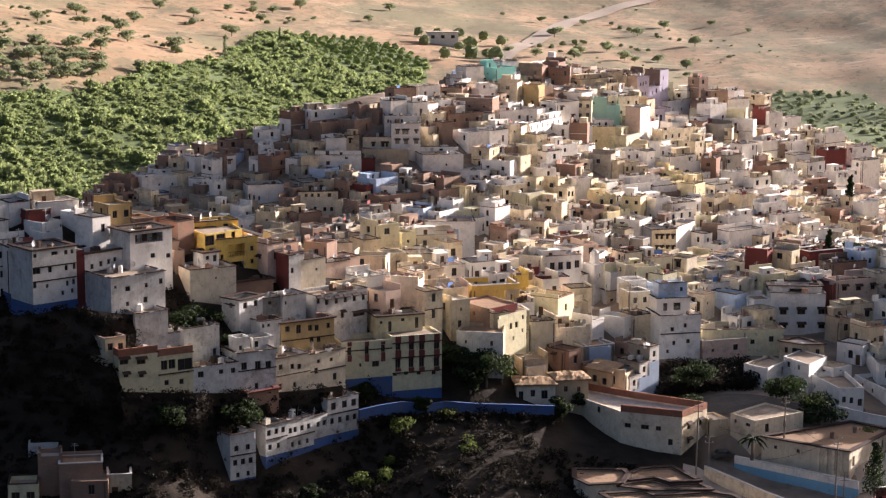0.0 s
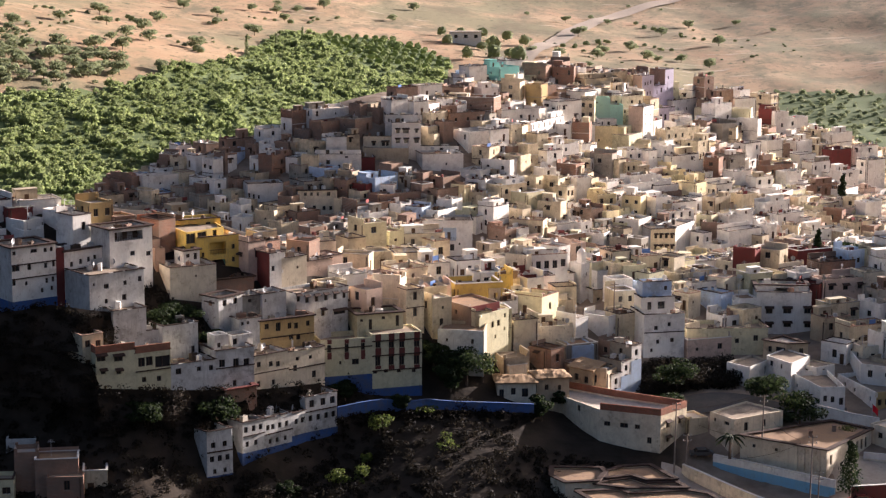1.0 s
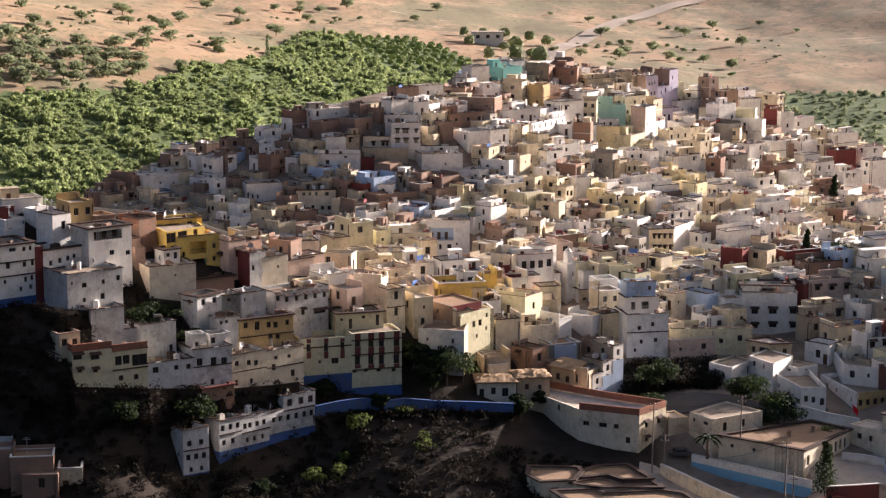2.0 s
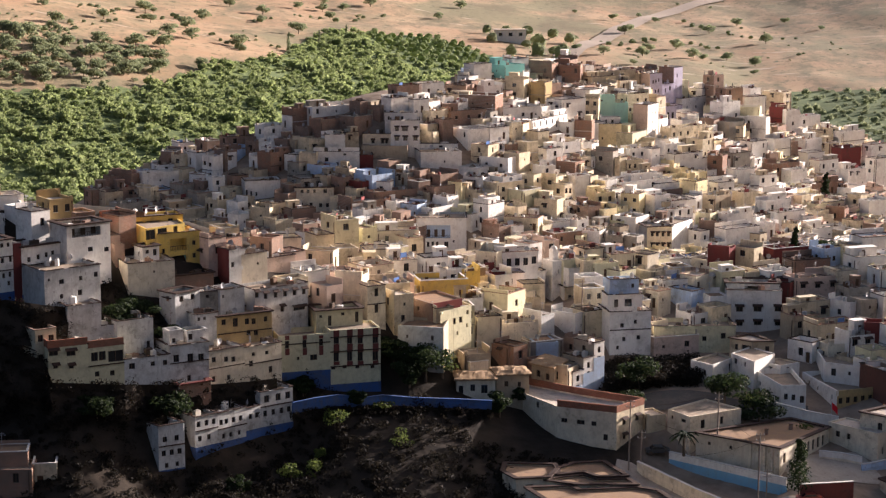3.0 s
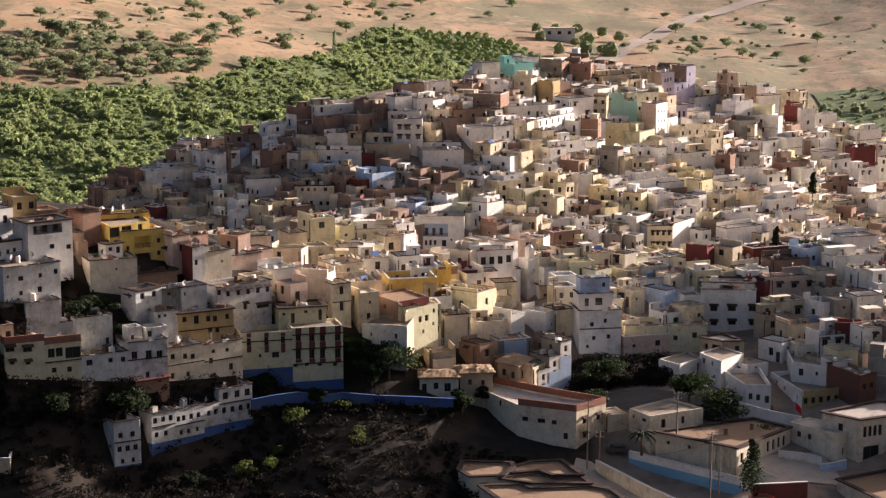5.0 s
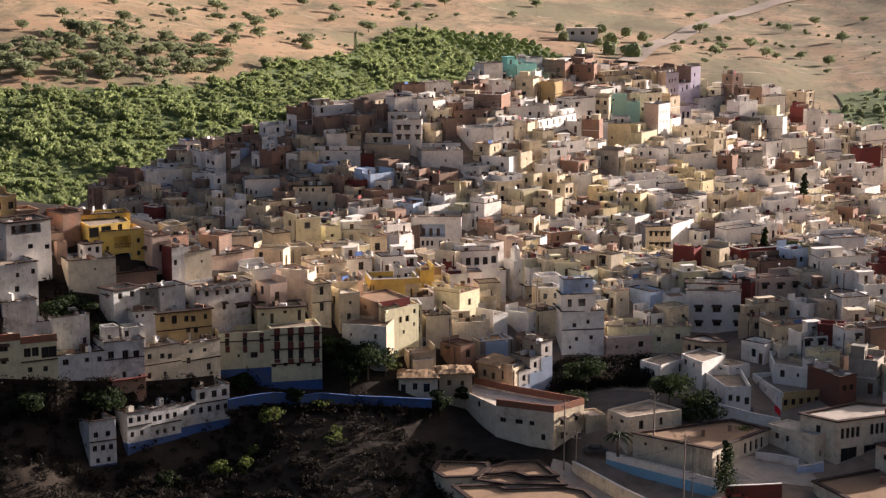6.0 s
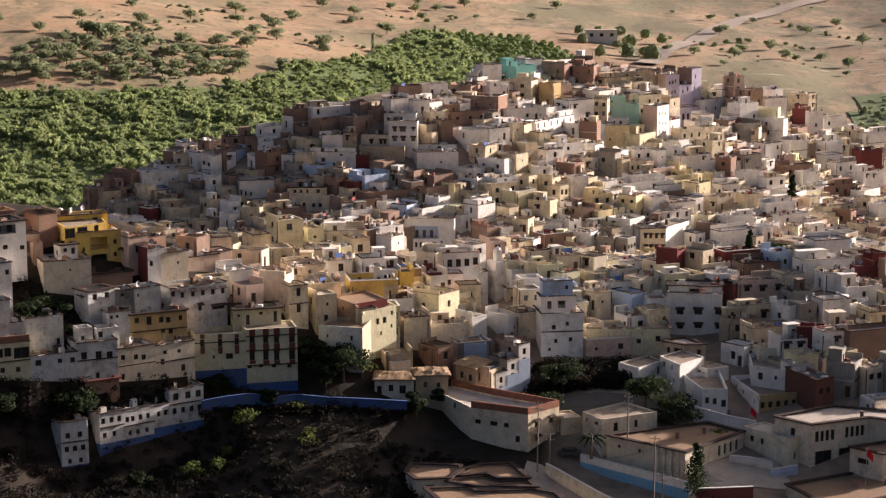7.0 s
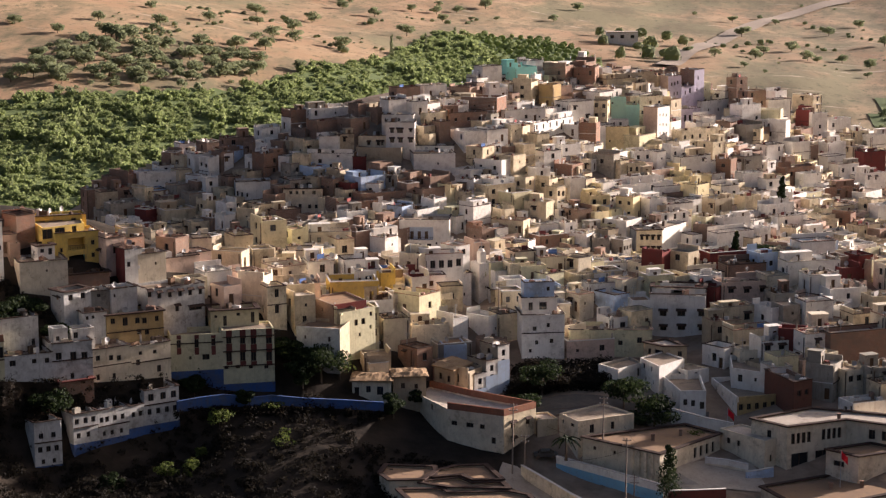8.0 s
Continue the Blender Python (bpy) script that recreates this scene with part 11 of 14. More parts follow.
wall_run([(67.6, 332.1, 11.8), (73.3, 331.2, 10.6), (78.0, 330.2, 10.0)], 1.0, WALLS["W"], WALLS["W"], 0.8, "white yard wall on the slope")
wall_run([(67.6, 298.9, 6.3), (71.9, 300.4, 6.1), (76.3, 302.2, 5.9)], 2.2, STRIPE, STRIPE, 1.0, "dark red brick yard wall", 0.3)


def bank(points, drop, run, seed, label):
    """A steep rough earth bank under a row of houses."""
    rows, v, f = 9, [], []
    line = []
    for a, b in zip(points, points[1:]):
        k = max(2, int((Vector(b) - Vector(a)).length / 1.2))
        line += [Vector(a).lerp(Vector(b), i / k) for i in range(k)]
    for i, p in enumerate(line):
        for k in range(rows):
            t = k / (rows - 1)
            rough = noise.noise(Vector((p.x * 0.22, p.y * 0.22 + k * 0.3, seed))) * 1.1 if k else 0
            v.append((p.x + rough * 0.4, p.y + 0.6 - run * t - rough, p.z + 0.2 - drop * t ** 0.85 + rough * 0.5))
    n = len(line)
    f = [(i * rows + k, i * rows + k + 1, (i + 1) * rows + k + 1, (i + 1) * rows + k) for i in range(n - 1) for k in range(rows - 1)]
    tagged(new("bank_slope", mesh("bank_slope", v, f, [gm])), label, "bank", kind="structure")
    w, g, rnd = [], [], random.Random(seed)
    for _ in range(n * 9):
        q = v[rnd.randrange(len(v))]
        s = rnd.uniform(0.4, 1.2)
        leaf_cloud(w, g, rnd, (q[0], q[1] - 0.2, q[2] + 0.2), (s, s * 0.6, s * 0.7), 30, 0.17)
    tagged(new("bank_scrub", mesh("bank_scrub", w, g, [LEAF_SCRUB])), "dark shade-coloured ivy and weeds hanging on a steep bank", "scrub", kind="stuff")


bank([(-66.3, 294.7, 30.5), (-56.5, 294.6, 29.7), (-52.4, 294.2, 28.6), (-49.6, 294.7, 27.1), (-48.3, 293.3, 24.2), (-38.0, 298.6, 22.7), (-31.1, 304.1, 21.4), (-25.6, 308.5, 20.4), (-20.6, 311.8, 20.1), (-15.1, 315.4, 20.0)], 7.0, 2.0, 3, "steep shade-coloured dark earth bank under the row of houses")
bank([(-69.0, 298.2, 34.6), (-62.0, 299.0, 35.0), (-56.9, 299.9, 35.8), (-50.9, 301.2, 34.7), (-46.2, 303.6, 33.8)], 6.0, 4.0, 5, "dark shade-coloured bank under the upper white houses")

_rnd = random.Random(77)
_v, _f = [], []
for _line in ([(-2.9, 319.2, 14.8), (0.6, 321.8, 14.8), (6.1, 323.5, 13.9), (12.7, 325.2, 13.4), (18.9, 326.6, 12.8)], [(-13.4, 312.7, 15.4), (-10.0, 315.1, 15.6), (-6.5, 317.3, 15.5), (-2.9, 319.2, 14.8)], [(-43.5, 288.1, 8.5), (-39.6, 291.6, 8.5), (-36.2, 294.3, 8.5), (-33.7, 296.6, 8.5)]):
    for _a, _b in zip(_line, _line[1:]):
        _a, _b = Vector(_a), Vector(_b)
        for _ in range(int((_b - _a).length * 5)):
            _q = _a.lerp(_b, _rnd.random())
            _s = _rnd.uniform(0.3, 0.8)
            leaf_cloud(_v, _f, _rnd, (_q.x, _q.y - _rnd.uniform(0.3, 1.6), _q.z - _rnd.uniform(0.2, 1.3)), (_s, _s * 0.7, _s), 30, 0.14)
tagged(new("wall_scrub", mesh("wall_scrub", _v, _f, [LEAF_SCRUB])), "dark shade-coloured scrub growing against the blue path walls", "scrub", kind="stuff")


# ---- larger buildings at the foot of the near hill, on ground plans of their own ----
def slab(s, m, x0, x1, y0, y1, z0, z1):
    q = [m @ Vector(p) for p in ((x0, y0, z0), (x1, y0, z0), (x1, y1, z0), (x0, y1, z0), (x0, y0, z1), (x1, y0, z1), (x1, y1, z1), (x0, y1, z1))]
    for k in ((3, 2, 1, 0), (4, 5, 6, 7), (0, 1, 5, 4), (1, 2, 6, 5), (2, 3, 7, 6), (3, 0, 4, 7)):
        s.quad([q[i] for i in k])


def block(label, plan, z, h, cols, windows=(), roof=0, parapet=0.35, lip=None, brick=(), vents=(), hoods=(), screen=0.0, plinth=0.0, stripes=(), courses=(), clutter=0, loggias=(), paint=None, category="building"):
    """A flat-roofed building over a ground plan (anticlockwise); z: roof edge; windows: (edge, along, below the top, width, height)."""
    top = new("building")
    ox, oy = plan[0]
    foot = z - h
    top.matrix_world = pose(ox, oy, foot)
    n = len(plan)
    rz = h - parapet
    for k in range(n):
        (ax, ay), (bx, by) = plan[k], plan[(k + 1) % n]
        span, yaw = math.hypot(bx - ax, by - ay), math.degrees(math.atan2(by - ay, bx - ax))
        m = pose((ax + bx) / 2 - ox, (ay + by) / 2 - oy, 0, 0, 0, yaw)
        holes = [((q[1] - 0.5) * span, h - q[2] - q[4], q[3], q[4]) for q in windows if q[0] == k]
        deep = [((q[1] - 0.5) * span, h - q[2] - q[4], q[3], q[4], q[5]) for q in loggias if q[0] == k]
        s = Shape("wall", [WALLS[cols[k % len(cols)]]])
        facade(s, m, span, -4.0, h, holes + [q[:4] for q in deep])
        slab(s, m, -span / 2 + 0.004, span / 2 - 0.004, 0.012, 0.24, rz, h - 0.004)
        part("wall", s.data(), top)
        for q in holes:
            place(window_shape(q[2], q[3], False), top, m @ Matrix.Translation((q[0], 0.2, q[1])), False)
            if k in hoods:
                part("window_hood", hood_shape(q[2]).data(), top, m @ Matrix.Translation((q[0], 0, q[1] + q[3])))
        for lx, lz, lw, lh, key in deep:
            e = Shape("loggia", [WALLS[key]])
            a, b, c, d, y = lx - lw / 2, lx + lw / 2, lz, lz + lh, 1.7
            for pts in (((a, y, c), (b, y, c), (b, y, d), (a, y, d)), ((a, 0.24, c), (b, 0.24, c), (b, y, c), (a, y, c)), ((a, 0.24, d), (a, y, d), (b, y, d), (b, 0.24, d)),
                        ((a, 0.24, c), (a, y, c), (a, y, d), (a, 0.24, d)), ((b, 0.24, c), (b, 0.24, d), (b, y, d), (b, y, c))):
                e.quad([m @ Vector(p) for p in pts])
            loggia = part("loggia", e.data(), top)
            for ux in np.arange(a + 0.5, b - 0.4, 1.9):
                door = Shape("door", [FRAME])
                slab(door, m, ux, ux + 0.85, y - 0.08, y - 0.005, c + 0.02, min(c + 2.0, d - 0.15))
                part("door", door.data(), loggia)
            rail = Shape("railing", [FRAME])
            slab(rail, m, a, b, 0.02, 0.08, c + 0.72, c + 0.8)
            for ux in np.arange(a + 0.1, b, 0.3):
                slab(rail, m, ux, ux + 0.05, 0.03, 0.07, c, c + 0.72)
            part("railing", rail.data(), loggia)
        for _, at, wide, t0, t1 in (q for q in stripes if q[0] == k):
            sx, own = (at - 0.5) * span, sorted((h - q[1] - q[3], h - q[1]) for q in holes if abs(q[0] - (at - 0.5) * span) < wide / 2)
            cuts = [t0] + [v for a, b in own if t0 < a and b < t1 for v in (a, b)] + [t1]
            for a, b in zip(cuts[::2], cuts[1::2]):
                e = Shape("painted_stripe", [STRIPE])
                slab(e, m, sx - wide / 2, sx + wide / 2, -0.04, -0.004, h - b, h - a)
                part("painted_stripe", e.data(), top)
        for _, down in (q for q in courses if q[0] == k):
            e = Shape("string_course", [HOOD])
            slab(e, m, -span / 2, span / 2, -0.2, -0.045, h - down - 0.08, h - down + 0.08)
            part("string_course", e.data(), top)
        if clutter and not lip and k in (0, 1, 3) and not (k in brick):
            # worn tile ledge along the roof edge, with gaps where it has fallen
            u, r2 = -span / 2 - 0.08, random.Random(int(ax * 91 + ay * 37 + k))
            e = Shape("tile_ledge", [HOOD])
            while u < span / 2:
                v = min(span / 2 + 0.08, u + r2.uniform(0.8, 3.0))
                slab(e, m, u, v, -r2.uniform(0.10, 0.24), 0.2, h + 0.004, h + r2.uniform(0.07, 0.16))
                u = v + r2.choice((0.0, 0.0, 0.5, 1.0))
            part("tile_ledge", e.data(), top)
        if plinth and k in (0, 1, 3) and (k != 1 or paint):
            e = Shape("painted_plinth", [paint or BLUE])
            slab(e, m, -span / 2 - 0.03, span / 2 + 0.03, -0.05, -0.003, -3.0, plinth)
            part("painted_plinth", e.data(), top)
        if lip:
            e = Shape("eave", [lip])
            slab(e, m, -span / 2 - 0.2, span / 2 + 0.2, -0.35, 0.5, h + 0.004 * (k + 1), h + 0.22 + 0.004 * k)
            part("eave", e.data(), top)
        if k in brick:
            e = Shape("brick_parapet", [TERRACOTTA])
            slab(e, m, -span / 2, span / 2, -0.03, 0.25, h + 0.004 * k, h + 1.15)
            part("brick_parapet", e.data(), top)
    s = Shape("roof", [ROOFS[roof]])
    s.quad([(x - ox, y - oy, rz) for x, y in plan])
    part("roof", s.data(), top)
    cx, cy = sum(p[0] for p in plan) / n - ox, sum(p[1] for p in plan) / n - oy
    for vx, vy in vents:
        part("roof_vent", Shape("roof_vent", [WALLS["B"]]).box((-0.28, -0.28, 0), (0.28, 0.28, 0.95)).box((-0.36, -0.36, 0.95), (0.36, 0.36, 1.1)).data(), top, pose(cx + vx, cy + vy, rz))
    rnd = random.Random(int(ox * 131 + oy * 17))
    (ax, ay), (bx, by), (dx, dy) = plan[0], plan[1], plan[-1]
    for _ in range(clutter):
        u, v = rnd.uniform(0.15, 0.85), rnd.uniform(0.15, 0.85)
        at = pose(u * (bx - ax) + v * (dx - ax), u * (by - ay) + v * (dy - ay), rz, 0, 0, rnd.uniform(0, 90))
        if rnd.random() < 0.25:
            part("satellite_dish", DISH.data(), top, at)
        else:
            low = rnd.uniform(0.3, 1.3)
            part("roof_clutter", Shape("roof_clutter", [rnd.choice((DOOR, FRAME, WALLS["B"], PALE, WALLS["S"], WALLS["W"]))]).box((-rnd.uniform(0.15, 0.9), -0.35, 0), (rnd.uniform(0.15, 0.9), 0.35, low)).box((-0.12, -0.12, low), (0.12, 0.12, low + 0.15)).data(), top, at)
    if screen:
        e = Shape("screen_wall", [WALLS[cols[0]]])
        (px, py), (qx, qy) = plan[2], plan[3]
        slab(e, pose((px + qx) / 2 - ox, (py + qy) / 2 - oy, h, 0, 0, math.degrees(math.atan2(qy - py, qx - px))), -math.hypot(qx - px, qy - py) / 2, 0, 0.02, 0.22, 0.004, 0.9)
        part("screen_wall", e.data(), top)
    tagged(top, label, category, group="larger buildings at the foot of the town")
    return top


block("long low white house with red brick parapet and cream end",
      [(23.4, 335.5), (30.0, 325.5), (39.9, 321.8), (44.8, 327.7), (33.2, 334.5), (25.2, 340.4)], 13.4, 6.6, "EECEEE",
      [(0, 0.5, 0.5, 0.9, 1.1), (1, 0.12, 1.9, 1.1, 0.8), (1, 0.4, 1.9, 1.4, 0.8), (1, 0.62, 1.9, 0.9, 0.8), (1, 0.82, 3.9, 0.8, 1.1), (2, 0.28, 1.3, 1.0, 1.2), (2, 0.75, 1.3, 1.0, 1.2), (2, 0.3, 4.0, 0.9, 1.0)], 1, 0.3, None, (1, 2, 3, 4), (), (2,))
_school = block("long cream school block with brown flat roof and dark eaves",
      [(53.1, 320.7), (65.9, 311.9), (75.7, 325.2), (69.9, 330.4)], 10.5, 5.6, "EEEE",
      [(0, 0.16, 1.1, 0.6, 0.6), (0, 0.42, 1.1, 0.6, 0.6), (1, 0.1, 1.1, 0.9, 1.7)] + [(1, 0.58 + 0.1 * k, 0.9, 0.75, 1.8) for k in range(4)] + [(1, 0.2, 3.4, 1.8, 1.7), (1, 0.5, 3.4, 2.2, 1.7), (1, 0.78, 3.4, 2.2, 1.7)], 2, 0.12, HOOD, (), ((-1.5, -1.5), (3.0, 2.0)), (), category="school")
for _k in range(4):
    _p = Shape("pilaster", [WALLS["E"]])
    slab(_p, pose(12.8 * (0.66 + 0.085 * _k), -8.8 * (0.66 + 0.085 * _k), 0, 0, 0, math.degrees(math.atan2(-8.8, 12.8))), -0.22, 0.22, -0.35, 0.0, -1.0, 5.45)
    part("pilaster", _p.data(), _school)
block("two-storey pale school block with rows of tall windows",
      [(80.7, 324.2), (86.4, 319.6), (96.2, 325.2), (104.3, 321.9), (105.8, 328.4), (90.8, 332.2)], 13.5, 7.6, "EEEEEE",
      [(0, 0.5, 1.2, 0.9, 1.9)] + [(1, 0.10 + 0.09 * k, 1.2, 0.7, 1.8) for k in range(4)] + [(1, 0.62 + 0.09 * k, 1.1, 0.7, 1.8) for k in range(4)] + [(1, 0.22, 4.6, 3.2, 2.4), (1, 0.62, 4.6, 3.0, 2.4), (2, 0.5, 1.1, 1.1, 1.6), (2, 0.75, 1.1, 1.1, 1.6)], 1, 0.12, HOOD, (), ((1.0, 0.5),), (), category="school")
block("low white room with sunlit pale flat roof between the school blocks",
      [(75.6, 326.0), (82.8, 318.8), (86.3, 322.9), (79.1, 329.2)], 11.3, 5.2, "EEEE",
      [(0, 0.2, 1.2, 0.9, 1.0), (0, 0.42, 1.2, 0.7, 1.0), (1, 0.3, 2.6, 0.5, 1.2)], 1, 0.25)
block("white house with straw yellow street front and roof rooms",
      [(74.4, 350.8), (78.7, 337.1), (85.6, 340.2), (81.8, 353.2)], 13.8, 4.6, "WOWW",
      [(0, 0.2, 0.9, 0.7, 0.8), (0, 0.45, 1.0, 0.7, 0.8), (0, 0.3, 2.5, 0.7, 0.8), (0, 0.62, 2.5, 0.6, 0.8), (0, 0.85, 1.2, 0.6, 0.8)] + [(1, 0.1 + 0.2 * k, 1.3, 0.8, 1.1) for k in range(5)], 0, 0.9)
block("dark red brick house with flat roof",
      [(83.5, 343.7), (88.1, 334.8), (91.3, 337.2), (87.0, 345.3)], 17.3, 5.2, "MMBB", [(1, 0.3, 1.6, 0.8, 1.0), (1, 0.7, 1.6, 0.8, 1.0)], 0, 0.7, clutter=4)
block("low service building with dusty brown flat roof beside the school yard",
      [(82.0, 310.9), (88.3, 299.0), (110.1, 315.3), (103.5, 325.4)], 5.9, 4.0, "EEEE", (), 2, 0.15, HOOD, (), ((-3.0, -1.0), (2.0, 0.5)))
block("small cream annexe with dark flat roof in the school yard",
      [(92.6, 318.6), (97.5, 314.9), (105.1, 319.7), (100.2, 323.2)], 10.2, 4.6, "EEEE", [(0, 0.4, 1.4, 2.0, 0.9)], 2, 0.15, HOOD)
block("tall white house with small windows and a roof terrace",
      [(39.9, 358.0), (47.6, 360.0), (45.7, 367.4), (38.0, 365.4)], 22.8, 9.0, "WWWW",
      [(0, 0.3, 2.2, 0.7, 0.8), (0, 0.62, 1.6, 0.6, 0.8), (0, 0.35, 4.8, 0.6, 0.8), (0, 0.7, 4.6, 0.7, 0.8), (0, 0.2, 6.4, 0.5, 0.7), (1, 0.3, 2.0, 0.7, 0.9)], 1, 0.9, clutter=5, courses=((0, 3.4),), category="house")
block("white set-back storey with dark terrace doors",
      [(39.6, 361.6), (46.0, 363.2), (45.0, 367.0), (38.6, 365.4)], 25.3, 3.4, "WWWW",
      [(0, 0.25, 0.9, 0.8, 1.5), (0, 0.6, 0.9, 1.4, 1.4)], 1, 0.4, clutter=4, category="house")
block("pale blue painted roof storey",
      [(39.9, 362.6), (45.4, 364.0), (44.6, 367.0), (39.1, 365.6)], 28.0, 2.7, "LLLL",
      [(0, 0.8, 0.9, 0.6, 0.8)], 1, 0.4, clutter=3, category="house")
block("tall pale straw house with few small windows",
      [(48.3, 362.5), (63.6, 363.8), (62.9, 371.0), (47.6, 369.7)], 19.3, 6.6, "NKNN",
      [(0, 0.33, 2.3, 0.8, 0.9), (0, 0.27, 4.6, 0.6, 0.8), (0, 0.62, 2.0, 0.8, 0.9), (0, 0.85, 1.4, 0.9, 1.1), (0, 0.52, 5.0, 0.5, 0.6)], 0, 0.8, clutter=5, category="house")
block("low white house with high rear parapet in the square",
      [(54.3, 350.4), (57.9, 346.4), (62.1, 352.3), (59.7, 356.5)], 15.9, 4.2, "WWSS",
      [(0, 0.27, 1.3, 0.7, 0.9), (0, 0.64, 1.3, 0.7, 0.9), (1, 0.85, 0.9, 0.7, 1.5)], 0, 0.5, category="house")
block("white house below a brown roof storey",
      [(61.7, 352.1), (65.2, 345.8), (69.6, 352.2), (65.8, 357.7)], 16.8, 5.6, "WWWW",
      [(0, 0.2, 0.7, 0.9, 1.0), (0, 0.6, 0.7, 0.6, 0.9), (0, 0.3, 3.0, 0.6, 0.8), (0, 0.7, 3.0, 0.6, 0.8)], 0, 0.2, category="house")
block("brown rendered roof storey with wide window",
      [(62.1, 359.5), (65.9, 356.5), (70.0, 357.2), (66.2, 363.1)], 17.9, 4.4, "KKKK",
      [(0, 0.3, 0.9, 0.7, 1.1), (0, 0.75, 0.8, 2.0, 1.4), (1, 0.7, 0.9, 0.8, 1.0)], 1, 0.15, HOOD, category="house")
block("long white house with peeling walls and roof terrace",
      [(65.4, 348.7), (69.0, 337.0), (73.4, 337.7), (72.4, 350.0)], 14.7, 4.4, "WWWW",
      [(0, 0.25, 1.5, 0.6, 0.8), (0, 0.6, 1.6, 0.6, 0.8), (1, 0.2, 1.5, 0.7, 1.1), (1, 0.5, 1.7, 0.7, 1.1), (1, 0.85, 2.0, 0.8, 1.3)], 0, 0.9, category="house")
block("small white roof room with arched terrace",
      [(67.1, 352.0), (70.2, 348.7), (74.0, 351.6), (70.6, 354.8)], 15.4, 3.0, "WWCC",
      [(0, 0.5, 0.6, 0.9, 1.3), (1, 0.4, 0.5, 0.7, 1.5)], 0, 0.25, category="house")
block("white terraced house with dark doorway and stained parapet",
      [(77.7, 357.4), (77.9, 347.3), (83.7, 344.3), (84.9, 356.1)], 16.5, 4.4, "WWWW",
      [(1, 0.25, 1.0, 0.9, 1.3), (1, 0.7, 1.2, 0.5, 0.7)], 0, 0.8, category="house")
block("cream house with brown flat roof under the square",
      [(48.8, 327.5), (52.2, 322.6), (61.3, 328.7), (55.8, 334.8)], 12.7, 4.4, "EEEE",
      [(0, 0.2, 0.8, 0.6, 0.7), (0, 0.7, 0.8, 1.2, 0.6), (1, 0.25, 0.9, 0.9, 1.5), (1, 0.62, 0.9, 0.7, 1.3)], 0, 0.3, category="house")
block("yellow house with open roof loggia",
      [(-44.2, 333.5), (-39.3, 325.2), (-33.8, 331.2), (-37.0, 338.7)], 43.2, 5.4, "YYYY",
      [(1, 0.12, 0.3, 2.0, 1.7), (1, 0.42, 0.3, 2.0, 1.9), (1, 0.76, 0.3, 0.9, 1.9)], 0, 0.3, category="house")
block("yellow house with recessed balconies above green doors",
      [(-37.7, 327.0), (-31.1, 330.9), (-34.2, 336.2), (-40.8, 332.2)], 42.0, 8.0, "YPYY",
      [(0, 0.12, 2.6, 0.7, 0.8), (0, 0.85, 1.6, 0.6, 0.8), (0, 0.85, 3.8, 0.6, 0.8), (0, 0.85, 5.9, 0.6, 0.8), (1, 0.5, 2.0, 0.7, 1.0)], 0, 0.5, clutter=4,
      loggias=((0, 0.48, 1.0, 3.0, 2.1, "Y"), (0, 0.48, 4.0, 2.8, 1.9, "T")), category="house")
block("yellow rear wing with deep roofed terrace",
      [(-43.6, 332.0), (-35.0, 336.4), (-37.0, 340.4), (-45.6, 336.0)], 43.9, 5.0, "YYYY",
      [(0, 0.77, 0.6, 0.9, 1.7)], 0, 0.4, clutter=5, loggias=((0, 0.17, 0.8, 2.0, 2.0, "Y"), (0, 0.45, 0.8, 2.6, 2.0, "Y")), category="house")
block("low sunlit yellow courtyard house",
      [(-46.3, 326.4), (-43.0, 330.4), (-45.9, 333.0), (-49.2, 329.0)], 42.3, 4.0, "YYYY",
      [(0, 0.3, 0.6, 0.7, 0.8), (0, 0.7, 1.6, 0.5, 0.7)], 2, 0.4, category="house")
block("broken terracotta brick house beside the yellow house",
      [(-48.4, 331.2), (-44.8, 333.4), (-46.6, 336.6), (-50.2, 334.4)], 44.0, 3.4, "BBBB",
      [(0, 0.6, 1.0, 0.9, 0.9)], 2, 0.6, None, (0, 1), clutter=3, category="house")
block("bare brick house with dark red painted end wall",
      [(2.8, 346.9), (8.1, 339.9), (13.2, 345.0), (8.2, 352.3)], 27.8, 4.2, "BRBB",
      [(0, 0.5, 1.2, 0.6, 0.8)], 2, 0.3, category="house")
block("tall pale straw house with small dark windows",
      [(9.6, 338.3), (11.2, 340.3), (14.8, 344.8), (12.9, 348.2)], 26.7, 7.0, "NNNN",
      [(1, 0.2, 1.7, 0.9, 1.1), (1, 0.5, 1.7, 0.9, 1.1), (1, 0.82, 0.8, 0.6, 0.8), (1, 0.8, 3.2, 0.5, 0.7), (1, 0.35, 4.2, 0.5, 0.7)], 0, 0.4, category="house")
# the sunlit side gets the darker K, shade put into its wall colour
block("low crumbling tan house with stained walls",
      [(2.4, 335.1), (10.4, 333.3), (11.0, 340.6), (3.7, 342.1)], 25.0, 4.0, "DKKK",
      [(0, 0.75, 1.5, 0.5, 0.9), (0, 0.2, 1.6, 0.4, 0.6)], 2, 0.5, category="house")
block("low cream building with stepped brown flat roof and dark parapet",
      [(21.1, 307.4), (23.3, 303.6), (28.6, 304.7), (30.1, 309.6), (29.6, 312.1), (21.4, 312.2)], 7.2, 4.6, "EEEEEE", [(1, 0.4, 1.0, 1.3, 0.6), (0, 0.5, 1.2, 0.6, 1.5)], 2, 0.2, HOOD)
